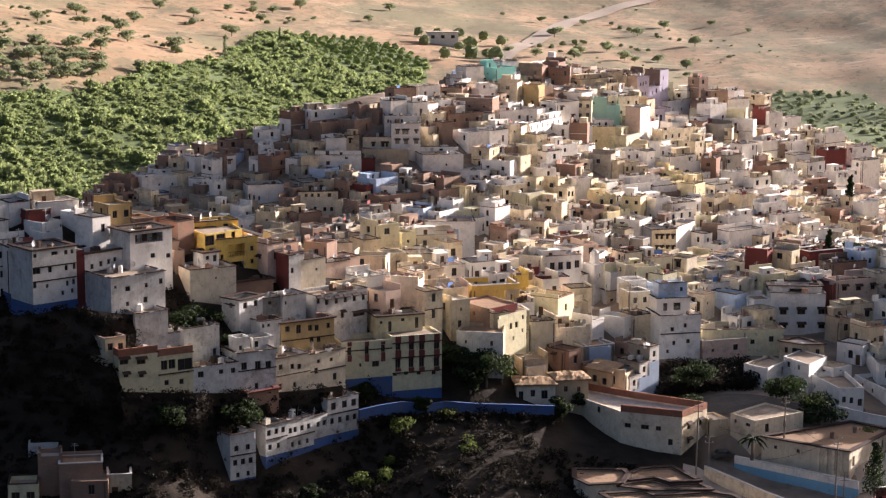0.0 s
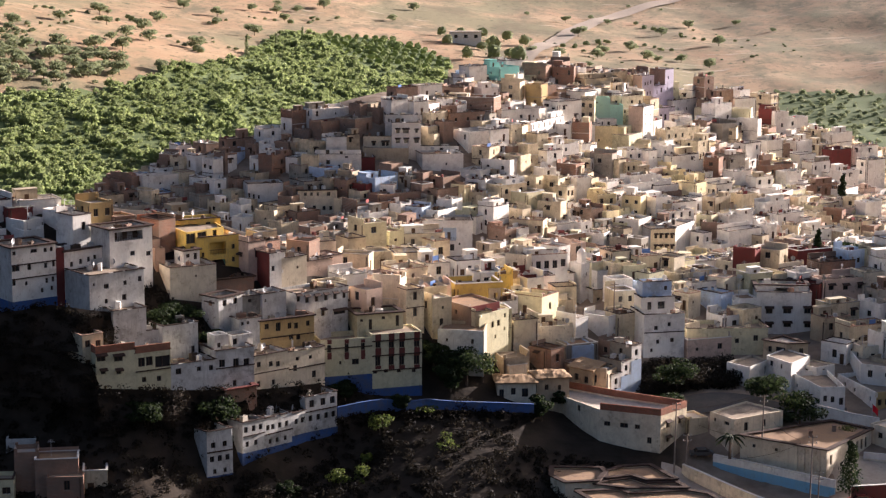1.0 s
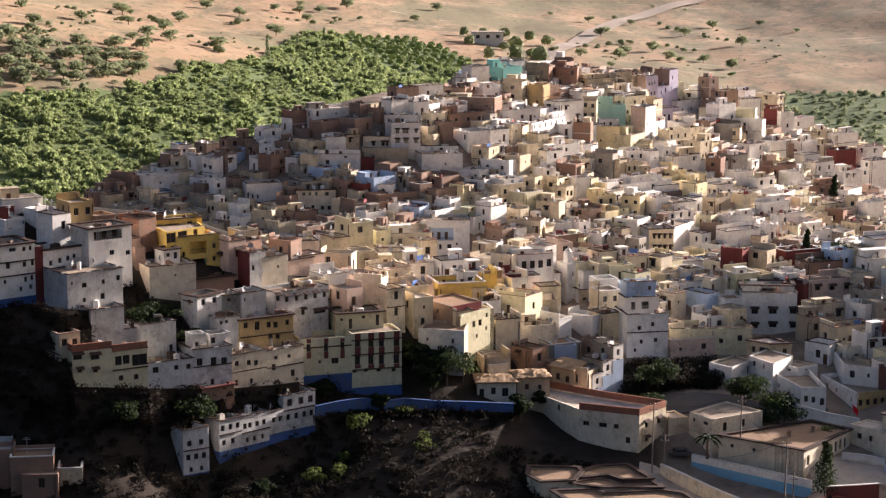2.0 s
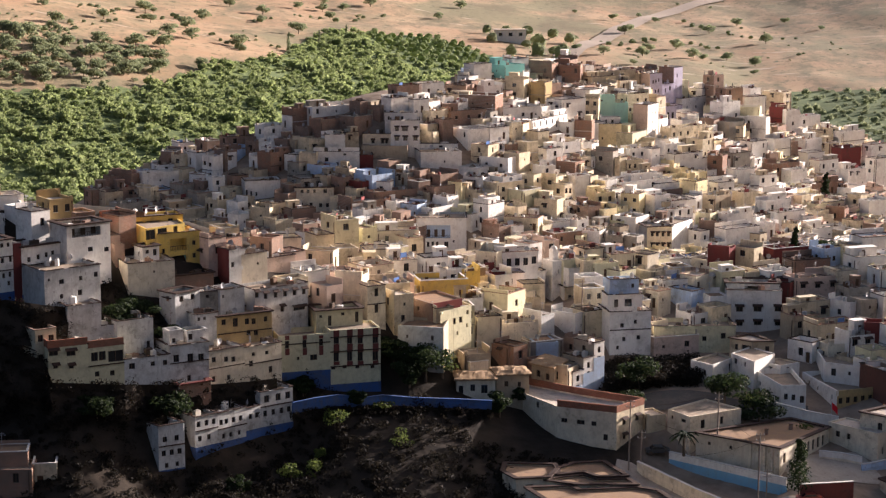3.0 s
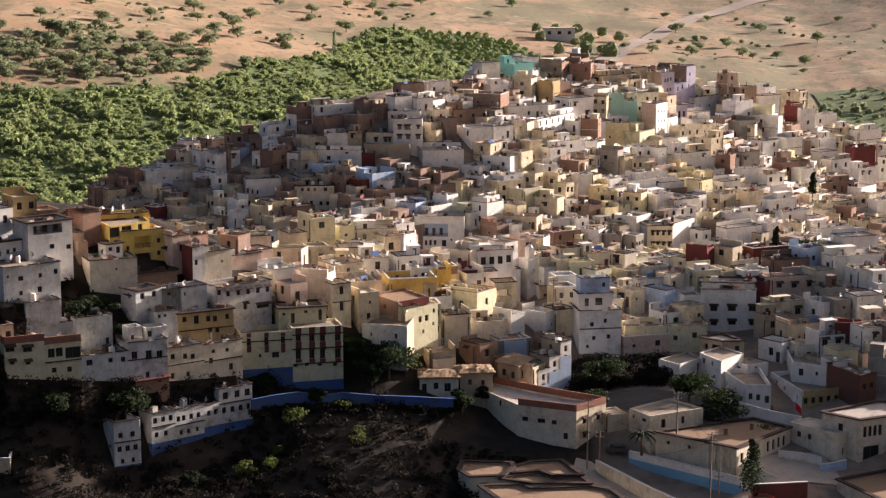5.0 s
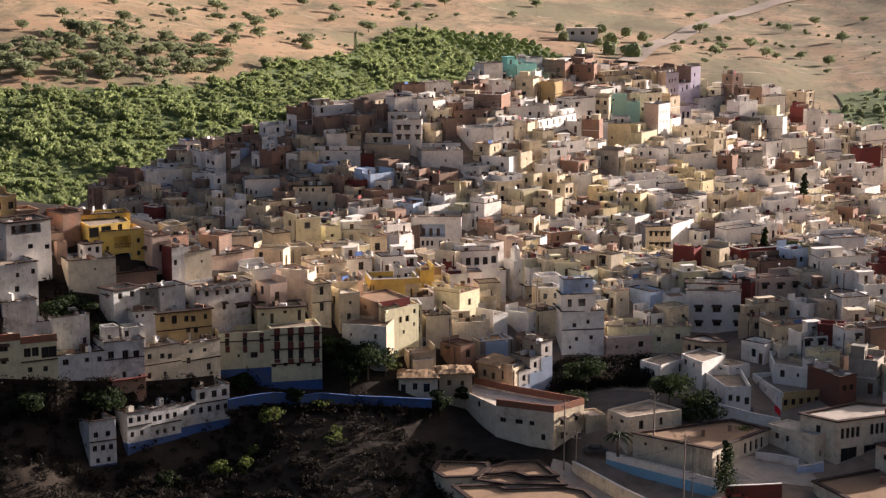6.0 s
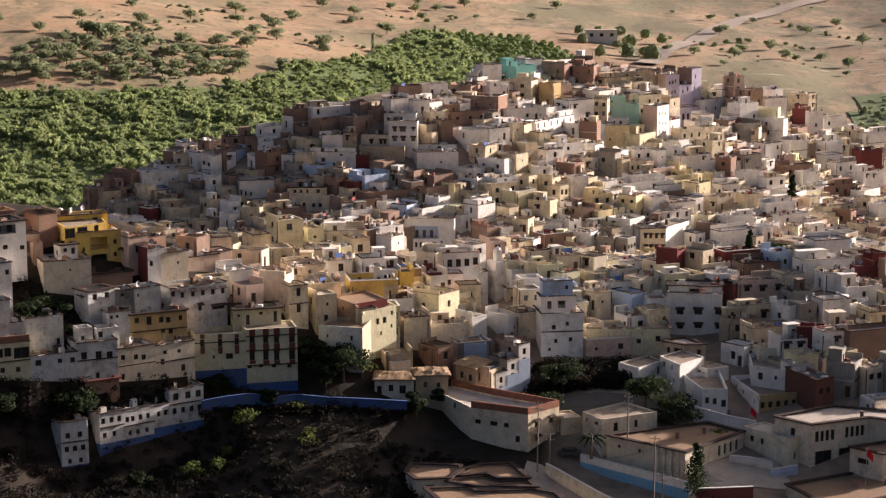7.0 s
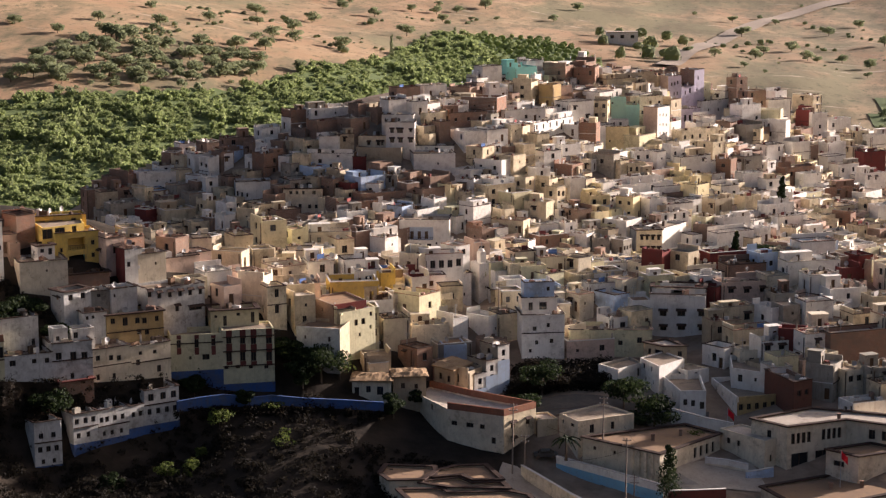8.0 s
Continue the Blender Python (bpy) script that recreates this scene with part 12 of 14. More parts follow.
block("cream building with brown terrace roof and dark zigzag parapet",
      [(29.9, 306.7), (34.2, 308.4), (36.5, 305.8), (41.2, 306.6), (37.7, 314.6), (32.7, 313.4), (30.0, 310.5)], 7.05, 4.6, "EEEEEEE", (), 2, 0.2, HOOD)
block("cream building with sunlit brown roof terraces and dark parapets",
      [(28.0, 304.4), (33.2, 302.5), (42.6, 302.9), (41.2, 306.2), (36.5, 305.4), (34.2, 308.0), (29.9, 306.3)], 6.75, 4.6, "EEEEEEE", (), 2, 0.2, HOOD)
block("wide low cream building with brown roof terraces",
      [(24.9, 301.4), (30.4, 290.1), (48.3, 294.7), (45.8, 300.9), (42.5, 302.6), (33.3, 300.7), (31.9, 302.8)], 6.45, 4.6, "EEEEEEE", (), 2, 0.2, HOOD)

# the front rows of the near hill, each house on its own building line
block("cream town house with dark red roof band and hooded windows",
      [(-49.2, 295.6), (-43.7, 298.9), (-46.8, 304.0), (-52.3, 300.7)], 29.4, 5.9, "NNNN",
      [(0, 0.141, 0.27, 1.43, 1.02), (0, 0.575, 0.57, 1.43, 1.02), (0, 0.185, 2.61, 0.76, 0.74), (0, 0.577, 2.89, 0.77, 0.74)], 0, 0.50, None, (0, 3), (), (0,), clutter=3, category="house")
block("cream town house with wide upper window above a bank",
      [(-43.7, 298.9), (-38.7, 302.1), (-42.0, 307.2), (-47.0, 303.9)], 28.7, 6.3, "NNNN",
      [(0, 0.18, 0.75, 1.12, 1.46), (0, 0.398, 0.72, 1.13, 1.46), (0, 0.772, 0.84, 2.51, 1.82), (0, 0.241, 3.87, 0.75, 0.85), (0, 0.663, 3.99, 0.75, 0.86)], 0, 0.50, None, (0,), clutter=4, courses=((0, 2.9),), category="house")
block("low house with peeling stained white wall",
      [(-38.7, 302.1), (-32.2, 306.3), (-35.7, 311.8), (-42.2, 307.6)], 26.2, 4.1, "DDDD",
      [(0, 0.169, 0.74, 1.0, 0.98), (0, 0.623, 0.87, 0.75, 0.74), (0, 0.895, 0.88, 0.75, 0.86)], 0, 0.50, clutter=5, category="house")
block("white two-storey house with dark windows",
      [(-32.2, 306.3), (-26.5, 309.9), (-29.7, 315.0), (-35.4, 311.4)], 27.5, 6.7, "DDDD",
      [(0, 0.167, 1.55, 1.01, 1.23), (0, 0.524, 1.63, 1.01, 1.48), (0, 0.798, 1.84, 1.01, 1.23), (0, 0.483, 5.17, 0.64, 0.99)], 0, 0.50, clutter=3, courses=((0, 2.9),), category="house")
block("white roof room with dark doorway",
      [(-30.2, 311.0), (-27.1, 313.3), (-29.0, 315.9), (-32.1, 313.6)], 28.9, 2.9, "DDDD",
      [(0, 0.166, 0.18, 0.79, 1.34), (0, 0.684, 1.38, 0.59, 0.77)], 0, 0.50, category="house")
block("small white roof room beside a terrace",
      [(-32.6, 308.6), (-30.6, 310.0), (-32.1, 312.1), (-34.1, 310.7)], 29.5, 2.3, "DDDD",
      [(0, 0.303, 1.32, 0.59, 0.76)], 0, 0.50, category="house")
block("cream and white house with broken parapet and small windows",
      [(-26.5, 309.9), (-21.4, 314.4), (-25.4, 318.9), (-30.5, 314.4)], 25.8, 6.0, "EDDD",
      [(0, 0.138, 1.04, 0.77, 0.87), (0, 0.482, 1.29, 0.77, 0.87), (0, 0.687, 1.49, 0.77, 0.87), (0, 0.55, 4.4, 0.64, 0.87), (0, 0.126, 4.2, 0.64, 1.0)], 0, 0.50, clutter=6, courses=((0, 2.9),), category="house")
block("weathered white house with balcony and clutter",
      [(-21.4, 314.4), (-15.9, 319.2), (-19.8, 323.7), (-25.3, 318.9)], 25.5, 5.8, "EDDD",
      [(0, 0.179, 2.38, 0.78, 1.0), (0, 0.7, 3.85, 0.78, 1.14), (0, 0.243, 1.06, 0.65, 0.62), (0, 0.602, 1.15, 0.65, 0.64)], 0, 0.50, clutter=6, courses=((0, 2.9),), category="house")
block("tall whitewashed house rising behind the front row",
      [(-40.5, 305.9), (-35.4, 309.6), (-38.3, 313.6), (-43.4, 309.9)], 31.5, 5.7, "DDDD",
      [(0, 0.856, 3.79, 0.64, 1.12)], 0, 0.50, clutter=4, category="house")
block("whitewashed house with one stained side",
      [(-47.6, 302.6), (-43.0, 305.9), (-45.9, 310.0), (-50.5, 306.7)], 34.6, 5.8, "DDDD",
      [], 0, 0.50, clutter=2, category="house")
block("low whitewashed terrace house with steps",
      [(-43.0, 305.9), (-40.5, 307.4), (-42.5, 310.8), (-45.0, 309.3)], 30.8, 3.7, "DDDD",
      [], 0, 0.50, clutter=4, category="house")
block("grimy, shade-toned white three-storey house with scattered small windows",
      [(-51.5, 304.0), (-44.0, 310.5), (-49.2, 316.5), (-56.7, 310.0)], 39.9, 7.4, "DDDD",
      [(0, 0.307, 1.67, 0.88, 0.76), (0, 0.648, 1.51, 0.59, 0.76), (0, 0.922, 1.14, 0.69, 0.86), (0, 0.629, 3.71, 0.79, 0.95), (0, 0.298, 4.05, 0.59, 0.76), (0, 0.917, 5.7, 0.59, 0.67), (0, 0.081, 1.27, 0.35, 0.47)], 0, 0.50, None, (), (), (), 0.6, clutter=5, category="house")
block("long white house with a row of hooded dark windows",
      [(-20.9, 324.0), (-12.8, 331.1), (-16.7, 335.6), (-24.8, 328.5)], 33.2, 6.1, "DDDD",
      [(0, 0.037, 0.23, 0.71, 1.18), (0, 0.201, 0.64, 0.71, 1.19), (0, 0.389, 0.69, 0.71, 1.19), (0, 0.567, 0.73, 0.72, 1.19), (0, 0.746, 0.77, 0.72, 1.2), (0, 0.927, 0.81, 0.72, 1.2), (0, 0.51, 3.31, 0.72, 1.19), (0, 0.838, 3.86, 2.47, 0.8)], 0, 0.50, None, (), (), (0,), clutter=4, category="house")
block("small white house with dark red brick end",
      [(-32.8, 315.4), (-29.4, 319.6), (-32.5, 322.1), (-35.9, 317.9)], 34.1, 2.9, "DDDD",
      [(0, 0.25, 0.5, 0.9, 1.0), (0, 0.7, 0.5, 0.9, 1.0), (3, 0.5, 0.6, 0.8, 0.9)], 0, 0.50, HOOD, category="house")
block("low grey-green shed between white houses",
      [(-29.4, 319.6), (-26.0, 321.5), (-28.0, 325.0), (-31.4, 323.1)], 33.6, 2.2, "SSSS",
      [(0, 0.327, 0.55, 0.6, 0.59)], 0, 0.50, clutter=2, category="house")
block("small white cubic house on a terrace",
      [(-26.2, 320.6), (-22.6, 323.6), (-25.2, 326.7), (-28.8, 323.7)], 33.8, 3.7, "DDDD",
      [(0, 0.121, 0.89, 0.35, 0.59)], 0, 0.50, clutter=2, category="house")
block("weathered ochre house with row of openings",
      [(-26.2, 317.2), (-17.9, 322.6), (-21.2, 327.6), (-29.5, 322.2)], 29.9, 4.5, "OOOO",
      [(0, 0.114, 0.3, 0.78, 1.13), (0, 0.327, 0.43, 0.91, 1.52), (0, 0.542, 0.76, 0.78, 1.01), (0, 0.666, 0.89, 0.78, 1.01), (0, 0.885, 0.78, 0.65, 0.9), (0, 0.57, 2.77, 0.78, 0.9), (0, 0.704, 2.92, 0.79, 0.9)], 0, 0.50, HOOD, clutter=5, courses=((0, 2.9),), category="house")
block("dim arcaded whitewashed house front under a terrace",
      [(-29.5, 315.2), (-26.2, 317.6), (-28.6, 320.8), (-31.9, 318.4)], 30.7, 3.6, "DDDD",
      [(0, 0.16, 0.26, 0.5, 0.87), (0, 0.41, 0.18, 0.5, 0.87)], 0, 0.50, clutter=2, category="house")
block("low brick shed with dark flat roof",
      [(-35.6, 318.2), (-33.8, 316.2), (-30.8, 318.9), (-32.6, 320.9)], 33.1, 2.9, "BBBB",
      [], 0, 0.50, HOOD, category="house")
block("low shed under a dark red roof",
      [(-30.6, 304.8), (-26.0, 308.4), (-28.2, 311.2), (-32.8, 307.6)], 21.4, 4.3, "BBBB",
      [(0, 0.375, 2.56, 0.78, 0.95)], 0, 0.50, STRIPE, category="house")

block("white house with long row of small windows above the slope",
      [(-27.5, 301.5), (-24.4, 304.6), (-27.6, 307.8), (-30.7, 304.7)], 17.1, 5.5, "DDDD",
      [(0, 0.15, 0.8, 0.75, 0.95), (0, 0.5, 0.8, 0.75, 0.95), (0, 0.82, 0.8, 0.75, 0.95), (0, 0.2, 3.2, 0.7, 0.9), (0, 0.6, 3.2, 0.7, 0.9)], 0, 0.50, plinth=0.5, clutter=2, courses=((0, 2.3),), category="house")
block("white terrace house with small square windows above the slope",
      [(-24.4, 304.6), (-20.4, 308.7), (-23.6, 311.8), (-27.6, 307.7)], 17.0, 5.4, "DDDD",
      [(0, 0.12, 1.2, 0.7, 0.9), (0, 0.3, 1.2, 0.7, 0.9), (0, 0.55, 1.2, 0.7, 0.9), (0, 0.8, 1.2, 0.7, 0.9), (0, 0.2, 3.6, 0.6, 0.8), (0, 0.45, 3.6, 0.6, 0.8), (0, 0.75, 3.6, 0.6, 0.8)], 0, 0.50, plinth=0.5, clutter=5, courses=((0, 2.7),), category="house")
block("low white link house with blue painted foot",
      [(-20.4, 308.7), (-18.4, 310.9), (-21.8, 313.9), (-23.8, 311.7)], 16.8, 4.4, "DDDD",
      [(0, 0.3, 1.1, 0.7, 0.9), (0, 0.75, 1.1, 0.7, 0.9)], 0, 0.50, plinth=0.6, clutter=2, category="house")
block("white two-storey house with large dark windows",
      [(-18.4, 310.9), (-13.6, 315.0), (-16.8, 318.8), (-21.7, 314.7)], 18.9, 6.3, "DDDD",
      [(0, 0.2, 0.7, 1.0, 1.2), (0, 0.55, 0.7, 1.0, 1.2), (0, 0.85, 0.7, 1.0, 1.2), (0, 0.15, 3.2, 0.75, 1.0), (0, 0.4, 3.2, 0.75, 1.0), (0, 0.65, 3.2, 0.75, 1.0), (0, 0.88, 3.2, 0.75, 1.0)], 0, 0.50, plinth=0.4, clutter=2, courses=((0, 2.5),), category="house")
block("white three-storey house on the slope with blue painted foot",
      [(-32.6, 297.2), (-28.9, 299.7), (-32.6, 303.4), (-36.2, 300.9)], 16.8, 8.0, "DDDD",
      [(0, 0.25, 1.9, 0.75, 0.9), (0, 0.7, 1.9, 0.75, 0.9), (0, 0.2, 4.1, 0.75, 0.95), (0, 0.5, 4.1, 0.75, 0.95), (0, 0.8, 4.1, 0.75, 0.95), (0, 0.3, 6.2, 0.6, 0.8), (0, 0.7, 6.2, 0.6, 0.8)], 0, 1.3, plinth=0.7, clutter=3, courses=((0, 3.4),), category="house")
block("pale straw house with dark red painted window stripes and blue foot",
      [(-16.8, 322.2), (-8.4, 325.2), (-10.5, 330.8), (-18.8, 327.8)], 25.7, 8.1, "NNNN",
      [(0, 0.167, 0.75, 0.71, 1.48), (0, 0.505, 0.85, 0.71, 1.48), (0, 0.823, 0.83, 0.71, 1.28), (0, 0.381, 3.76, 0.41, 0.59), (0, 0.677, 3.54, 1.22, 0.99)], 0, 0.90, plinth=1.8, stripes=[(0, 0.17, 0.74, 0.02, 3.35), (0, 0.507, 0.74, 0.12, 3.54), (0, 0.825, 0.74, 0.3, 3.72)], courses=((0, 1.5),), category="house")
block("tall straw-coloured house with four dark red window stripes",
      [(-8.4, 325.2), (-0.1, 328.2), (-2.1, 333.8), (-10.5, 330.8)], 26.1, 11.6, "NNNN",
      [(0, 0.121, 1.27, 0.92, 1.09), (0, 0.386, 1.42, 0.92, 1.09), (0, 0.597, 1.53, 0.92, 1.09), (0, 0.897, 1.6, 1.02, 1.09), (0, 0.117, 3.87, 0.92, 1.59), (0, 0.383, 3.92, 0.92, 1.59), (0, 0.594, 4.04, 0.92, 1.59), (0, 0.895, 4.12, 1.02, 1.59), (0, 0.06, 6.2, 0.71, 0.6), (0, 0.282, 6.14, 0.72, 0.6), (0, 0.537, 6.29, 0.72, 0.6), (0, 0.838, 6.46, 0.72, 0.6)], 0, 0.25, plinth=2.2, stripes=[(0, 0.123, 1.02, 0.02, 6.04), (0, 0.388, 1.02, 0.02, 6.2), (0, 0.599, 1.02, 0.02, 6.32), (0, 0.899, 1.02, 0.02, 6.5)], courses=((0, 1.2), (0, 3.7), (0, 6.3)), category="house")
block("pale straw upper storey set back above the striped house",
      [(-11.1, 328.4), (-3.4, 331.3), (-5.2, 336.0), (-12.9, 333.1)], 28.7, 3.6, "NNNN",
      [(0, 0.101, 0.74, 0.51, 0.5), (0, 0.292, 0.89, 0.62, 1.8), (0, 0.571, 0.44, 0.62, 0.6), (0, 0.873, 0.39, 0.62, 2.0)], 0, 0.50, HOOD, clutter=3, category="house")

block("white house with a tall dark red side wall",
      [(-25.7, 327.5), (-23.3, 329.6), (-27.3, 334.1), (-29.7, 332.0)], 39.3, 6.0, "WDDR",
      [(0, 0.227, 2.17, 0.62, 0.9)], 0, 0.50, clutter=3, category="house")
block("cream cubic house with roof terrace",
      [(-23.3, 329.6), (-19.9, 332.7), (-23.2, 336.4), (-26.6, 333.4)], 38.2, 5.9, "EDDD",
      [(0, 0.573, 1.64, 0.41, 0.5), (0, -0.123, 1.9, 0.35, 0.6)], 0, 0.50, clutter=4, category="house")
block("pink plastered house with broken parapet",
      [(-21.0, 337.0), (-16.2, 341.3), (-19.6, 345.1), (-24.4, 340.7)], 36.1, 4.2, "PPPP",
      [], 0, 0.50, clutter=5, category="house")

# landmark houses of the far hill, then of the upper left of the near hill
# walls other than the front mostly take the darker D limewash
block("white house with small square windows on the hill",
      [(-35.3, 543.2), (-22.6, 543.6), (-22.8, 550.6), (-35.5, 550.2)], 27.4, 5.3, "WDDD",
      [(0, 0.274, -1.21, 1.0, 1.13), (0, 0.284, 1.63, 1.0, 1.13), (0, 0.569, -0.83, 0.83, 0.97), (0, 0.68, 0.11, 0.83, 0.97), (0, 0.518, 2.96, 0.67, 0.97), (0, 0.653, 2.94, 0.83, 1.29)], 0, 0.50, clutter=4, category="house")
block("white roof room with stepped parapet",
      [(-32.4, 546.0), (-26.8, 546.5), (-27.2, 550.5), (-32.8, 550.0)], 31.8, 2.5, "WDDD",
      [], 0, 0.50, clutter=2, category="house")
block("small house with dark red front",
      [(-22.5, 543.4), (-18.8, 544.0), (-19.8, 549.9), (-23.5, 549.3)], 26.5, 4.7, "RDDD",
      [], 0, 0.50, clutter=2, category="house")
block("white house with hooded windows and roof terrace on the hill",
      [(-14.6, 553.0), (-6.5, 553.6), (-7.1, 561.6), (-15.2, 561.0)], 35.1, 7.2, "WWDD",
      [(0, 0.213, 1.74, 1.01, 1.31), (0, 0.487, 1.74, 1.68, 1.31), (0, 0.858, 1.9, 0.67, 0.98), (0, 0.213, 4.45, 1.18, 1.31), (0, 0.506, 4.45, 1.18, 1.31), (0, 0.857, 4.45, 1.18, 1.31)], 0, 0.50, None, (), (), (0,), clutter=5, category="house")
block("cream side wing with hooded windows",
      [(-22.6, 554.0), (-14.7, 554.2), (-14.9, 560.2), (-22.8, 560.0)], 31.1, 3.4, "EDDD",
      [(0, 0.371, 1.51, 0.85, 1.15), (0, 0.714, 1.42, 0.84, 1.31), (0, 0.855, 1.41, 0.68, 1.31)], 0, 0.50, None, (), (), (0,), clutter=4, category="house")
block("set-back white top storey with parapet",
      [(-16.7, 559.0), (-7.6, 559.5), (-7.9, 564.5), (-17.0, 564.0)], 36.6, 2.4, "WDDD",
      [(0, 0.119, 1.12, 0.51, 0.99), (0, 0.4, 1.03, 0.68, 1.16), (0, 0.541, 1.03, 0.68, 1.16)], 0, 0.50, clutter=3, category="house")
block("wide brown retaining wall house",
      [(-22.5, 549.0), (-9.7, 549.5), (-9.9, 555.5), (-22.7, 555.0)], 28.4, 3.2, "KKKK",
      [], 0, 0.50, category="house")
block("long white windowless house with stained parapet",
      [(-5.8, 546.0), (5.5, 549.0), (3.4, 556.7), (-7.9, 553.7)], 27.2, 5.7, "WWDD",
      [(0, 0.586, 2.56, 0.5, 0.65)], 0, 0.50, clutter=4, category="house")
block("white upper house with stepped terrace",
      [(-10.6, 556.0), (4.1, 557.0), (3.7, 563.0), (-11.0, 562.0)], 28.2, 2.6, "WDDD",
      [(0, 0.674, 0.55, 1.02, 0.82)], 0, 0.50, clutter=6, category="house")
block("white cubic house with row of low windows",
      [(-52.2, 528.2), (-42.7, 531.0), (-44.7, 537.7), (-54.2, 534.9)], 21.2, 5.7, "WWDD",
      [(0, 0.04, 2.39, 0.49, 1.43), (0, 0.163, 2.81, 0.49, 1.27), (0, 0.303, 3.09, 0.49, 1.11)], 0, 0.50, clutter=3, category="house")
block("cream two-storey house with roof terrace and dark windows",
      [(-38.5, 525.2), (-28.1, 527.0), (-29.3, 533.9), (-39.7, 532.1)], 19.9, 6.9, "EEDD",
      [(0, 0.192, 0.32, 0.81, 1.1), (0, 0.35, 0.35, 0.65, 1.1), (0, 0.509, 0.38, 0.65, 1.1), (0, 0.782, 0.42, 0.97, 1.1), (0, 0.174, 4.01, 0.81, 1.1), (0, 0.419, 4.06, 0.81, 1.1), (0, 0.664, 4.25, 0.81, 1.1), (0, 0.837, 4.28, 0.81, 1.1)], 0, 0.50, HOOD, clutter=3, category="house")
block("faded yellow house with plain walls on the hilltop",
      [(44.6, 602.1), (52.0, 603.1), (50.9, 611.0), (43.5, 610.0)], 28.7, 9.4, "JJDD",
      [(0, 0.231, 4.03, 0.55, 0.71)], 0, 0.50, clutter=3, category="house")
block("white roof room with blue-grey door",
      [(45.9, 605.0), (51.8, 605.6), (51.4, 609.6), (45.5, 609.0)], 30.4, 2.4, "WDDD",
      [(0, 0.239, 0.67, 0.73, 1.07), (0, 0.589, 0.68, 0.73, 1.07)], 0, 0.50, category="house")
block("tall narrow white house with rows of small windows",
      [(60.4, 611.5), (64.0, 618.0), (59.6, 620.4), (56.0, 613.9)], 33.6, 14.0, "WWDP",
      [(0, 0.202, 1.96, 0.56, 0.9), (0, 0.463, 2.14, 0.56, 0.91), (0, 0.726, 2.33, 0.56, 0.91), (0, 0.22, 4.94, 0.56, 0.9), (0, 0.482, 5.14, 0.56, 0.91), (0, 0.745, 5.33, 0.56, 0.91), (0, 0.236, 7.58, 0.56, 0.9), (0, 0.498, 7.78, 0.56, 0.91), (0, 0.762, 7.98, 0.56, 0.91), (0, 0.254, 10.58, 0.56, 0.9), (0, 0.517, 10.79, 0.56, 0.91), (0, 0.781, 10.99, 0.56, 0.91)], 0, 0.50, clutter=2, category="house")
block("mint green house with stepped gable",
      [(46.1, 617.6), (54.7, 618.6), (54.0, 624.6), (45.4, 623.6)], 33.5, 7.9, "GGDG",
      [(0, 0.042, 1.46, 0.56, 0.55)], 0, 0.50, category="house")
block("mint green stair tower",
      [(46.1, 617.4), (50.6, 617.9), (50.2, 621.9), (45.7, 621.4)], 35.8, 5.8, "GGGG",
      [(0, 0.071, 1.3, 0.56, 0.55)], 0, 0.50, category="house")
block("pale lilac house with paired windows on the hilltop",
      [(63.1, 651.0), (67.3, 654.5), (63.5, 659.1), (59.3, 655.6)], 39.5, 8.2, "VVDP",
      [(0, 0.28, 2.12, 0.59, 1.15), (0, 0.506, 2.0, 0.59, 1.15), (0, 0.732, 1.7, 0.59, 1.15), (0, 0.478, 5.32, 0.59, 1.15), (0, 0.705, 5.21, 0.59, 1.15)], 0, 0.50, clutter=4, category="house")
block("lilac house with blue painted doors",
      [(67.4, 656.0), (71.5, 660.0), (68.0, 663.6), (63.9, 659.6)], 35.7, 7.3, "VVDD",
      [(0, 0.303, 1.49, 0.6, 1.35), (0, 0.68, 0.79, 0.8, 1.55)], 0, 0.50, clutter=5, category="house")
block("tall white and lilac house with roof parapet",
      [(71.5, 661.0), (74.7, 665.0), (70.0, 668.7), (66.8, 664.7)], 40.7, 10.4, "VWDB",
      [(0, 0.383, 2.21, 0.6, 1.17), (0, 0.286, 5.92, 0.6, 1.17)], 0, 0.50, clutter=2, category="house")
block("lilac-white house with tall twin windows",
      [(65.4, 640.0), (73.5, 646.0), (69.9, 650.8), (61.8, 644.8)], 29.9, 7.3, "VVDD",
      [(0, 0.418, 1.94, 0.97, 2.27), (0, 0.605, 2.05, 0.98, 2.28)], 0, 0.50, clutter=5, category="house")
block("white house with few small windows below the hilltop",
      [(74.3, 660.8), (83.4, 671.5), (78.1, 676.0), (69.0, 665.3)], 30.4, 7.2, "WWDD",
      [(0, 0.227, 2.59, 0.6, 0.98), (0, 0.583, 2.79, 0.81, 0.98), (0, 0.941, 2.13, 0.81, 1.19)], 0, 0.50, clutter=5, category="house")
block("white house with blue painted balcony loggia",
      [(-5.4, 510.6), (8.2, 511.4), (7.7, 520.4), (-5.9, 519.6)], 14.6, 11.1, "WWDD",
      [(0, 0.266, 6.37, 0.63, 1.37), (0, 0.353, 6.36, 0.63, 1.37), (0, 0.44, 6.36, 0.63, 1.37), (0, 0.613, 6.35, 1.1, 1.68), (0, 0.754, 5.98, 0.47, 0.61)], 0, 0.50, loggias=((0, 0.45, 2.0, 6.6, 3.4, 'L'),), clutter=4, category="house")
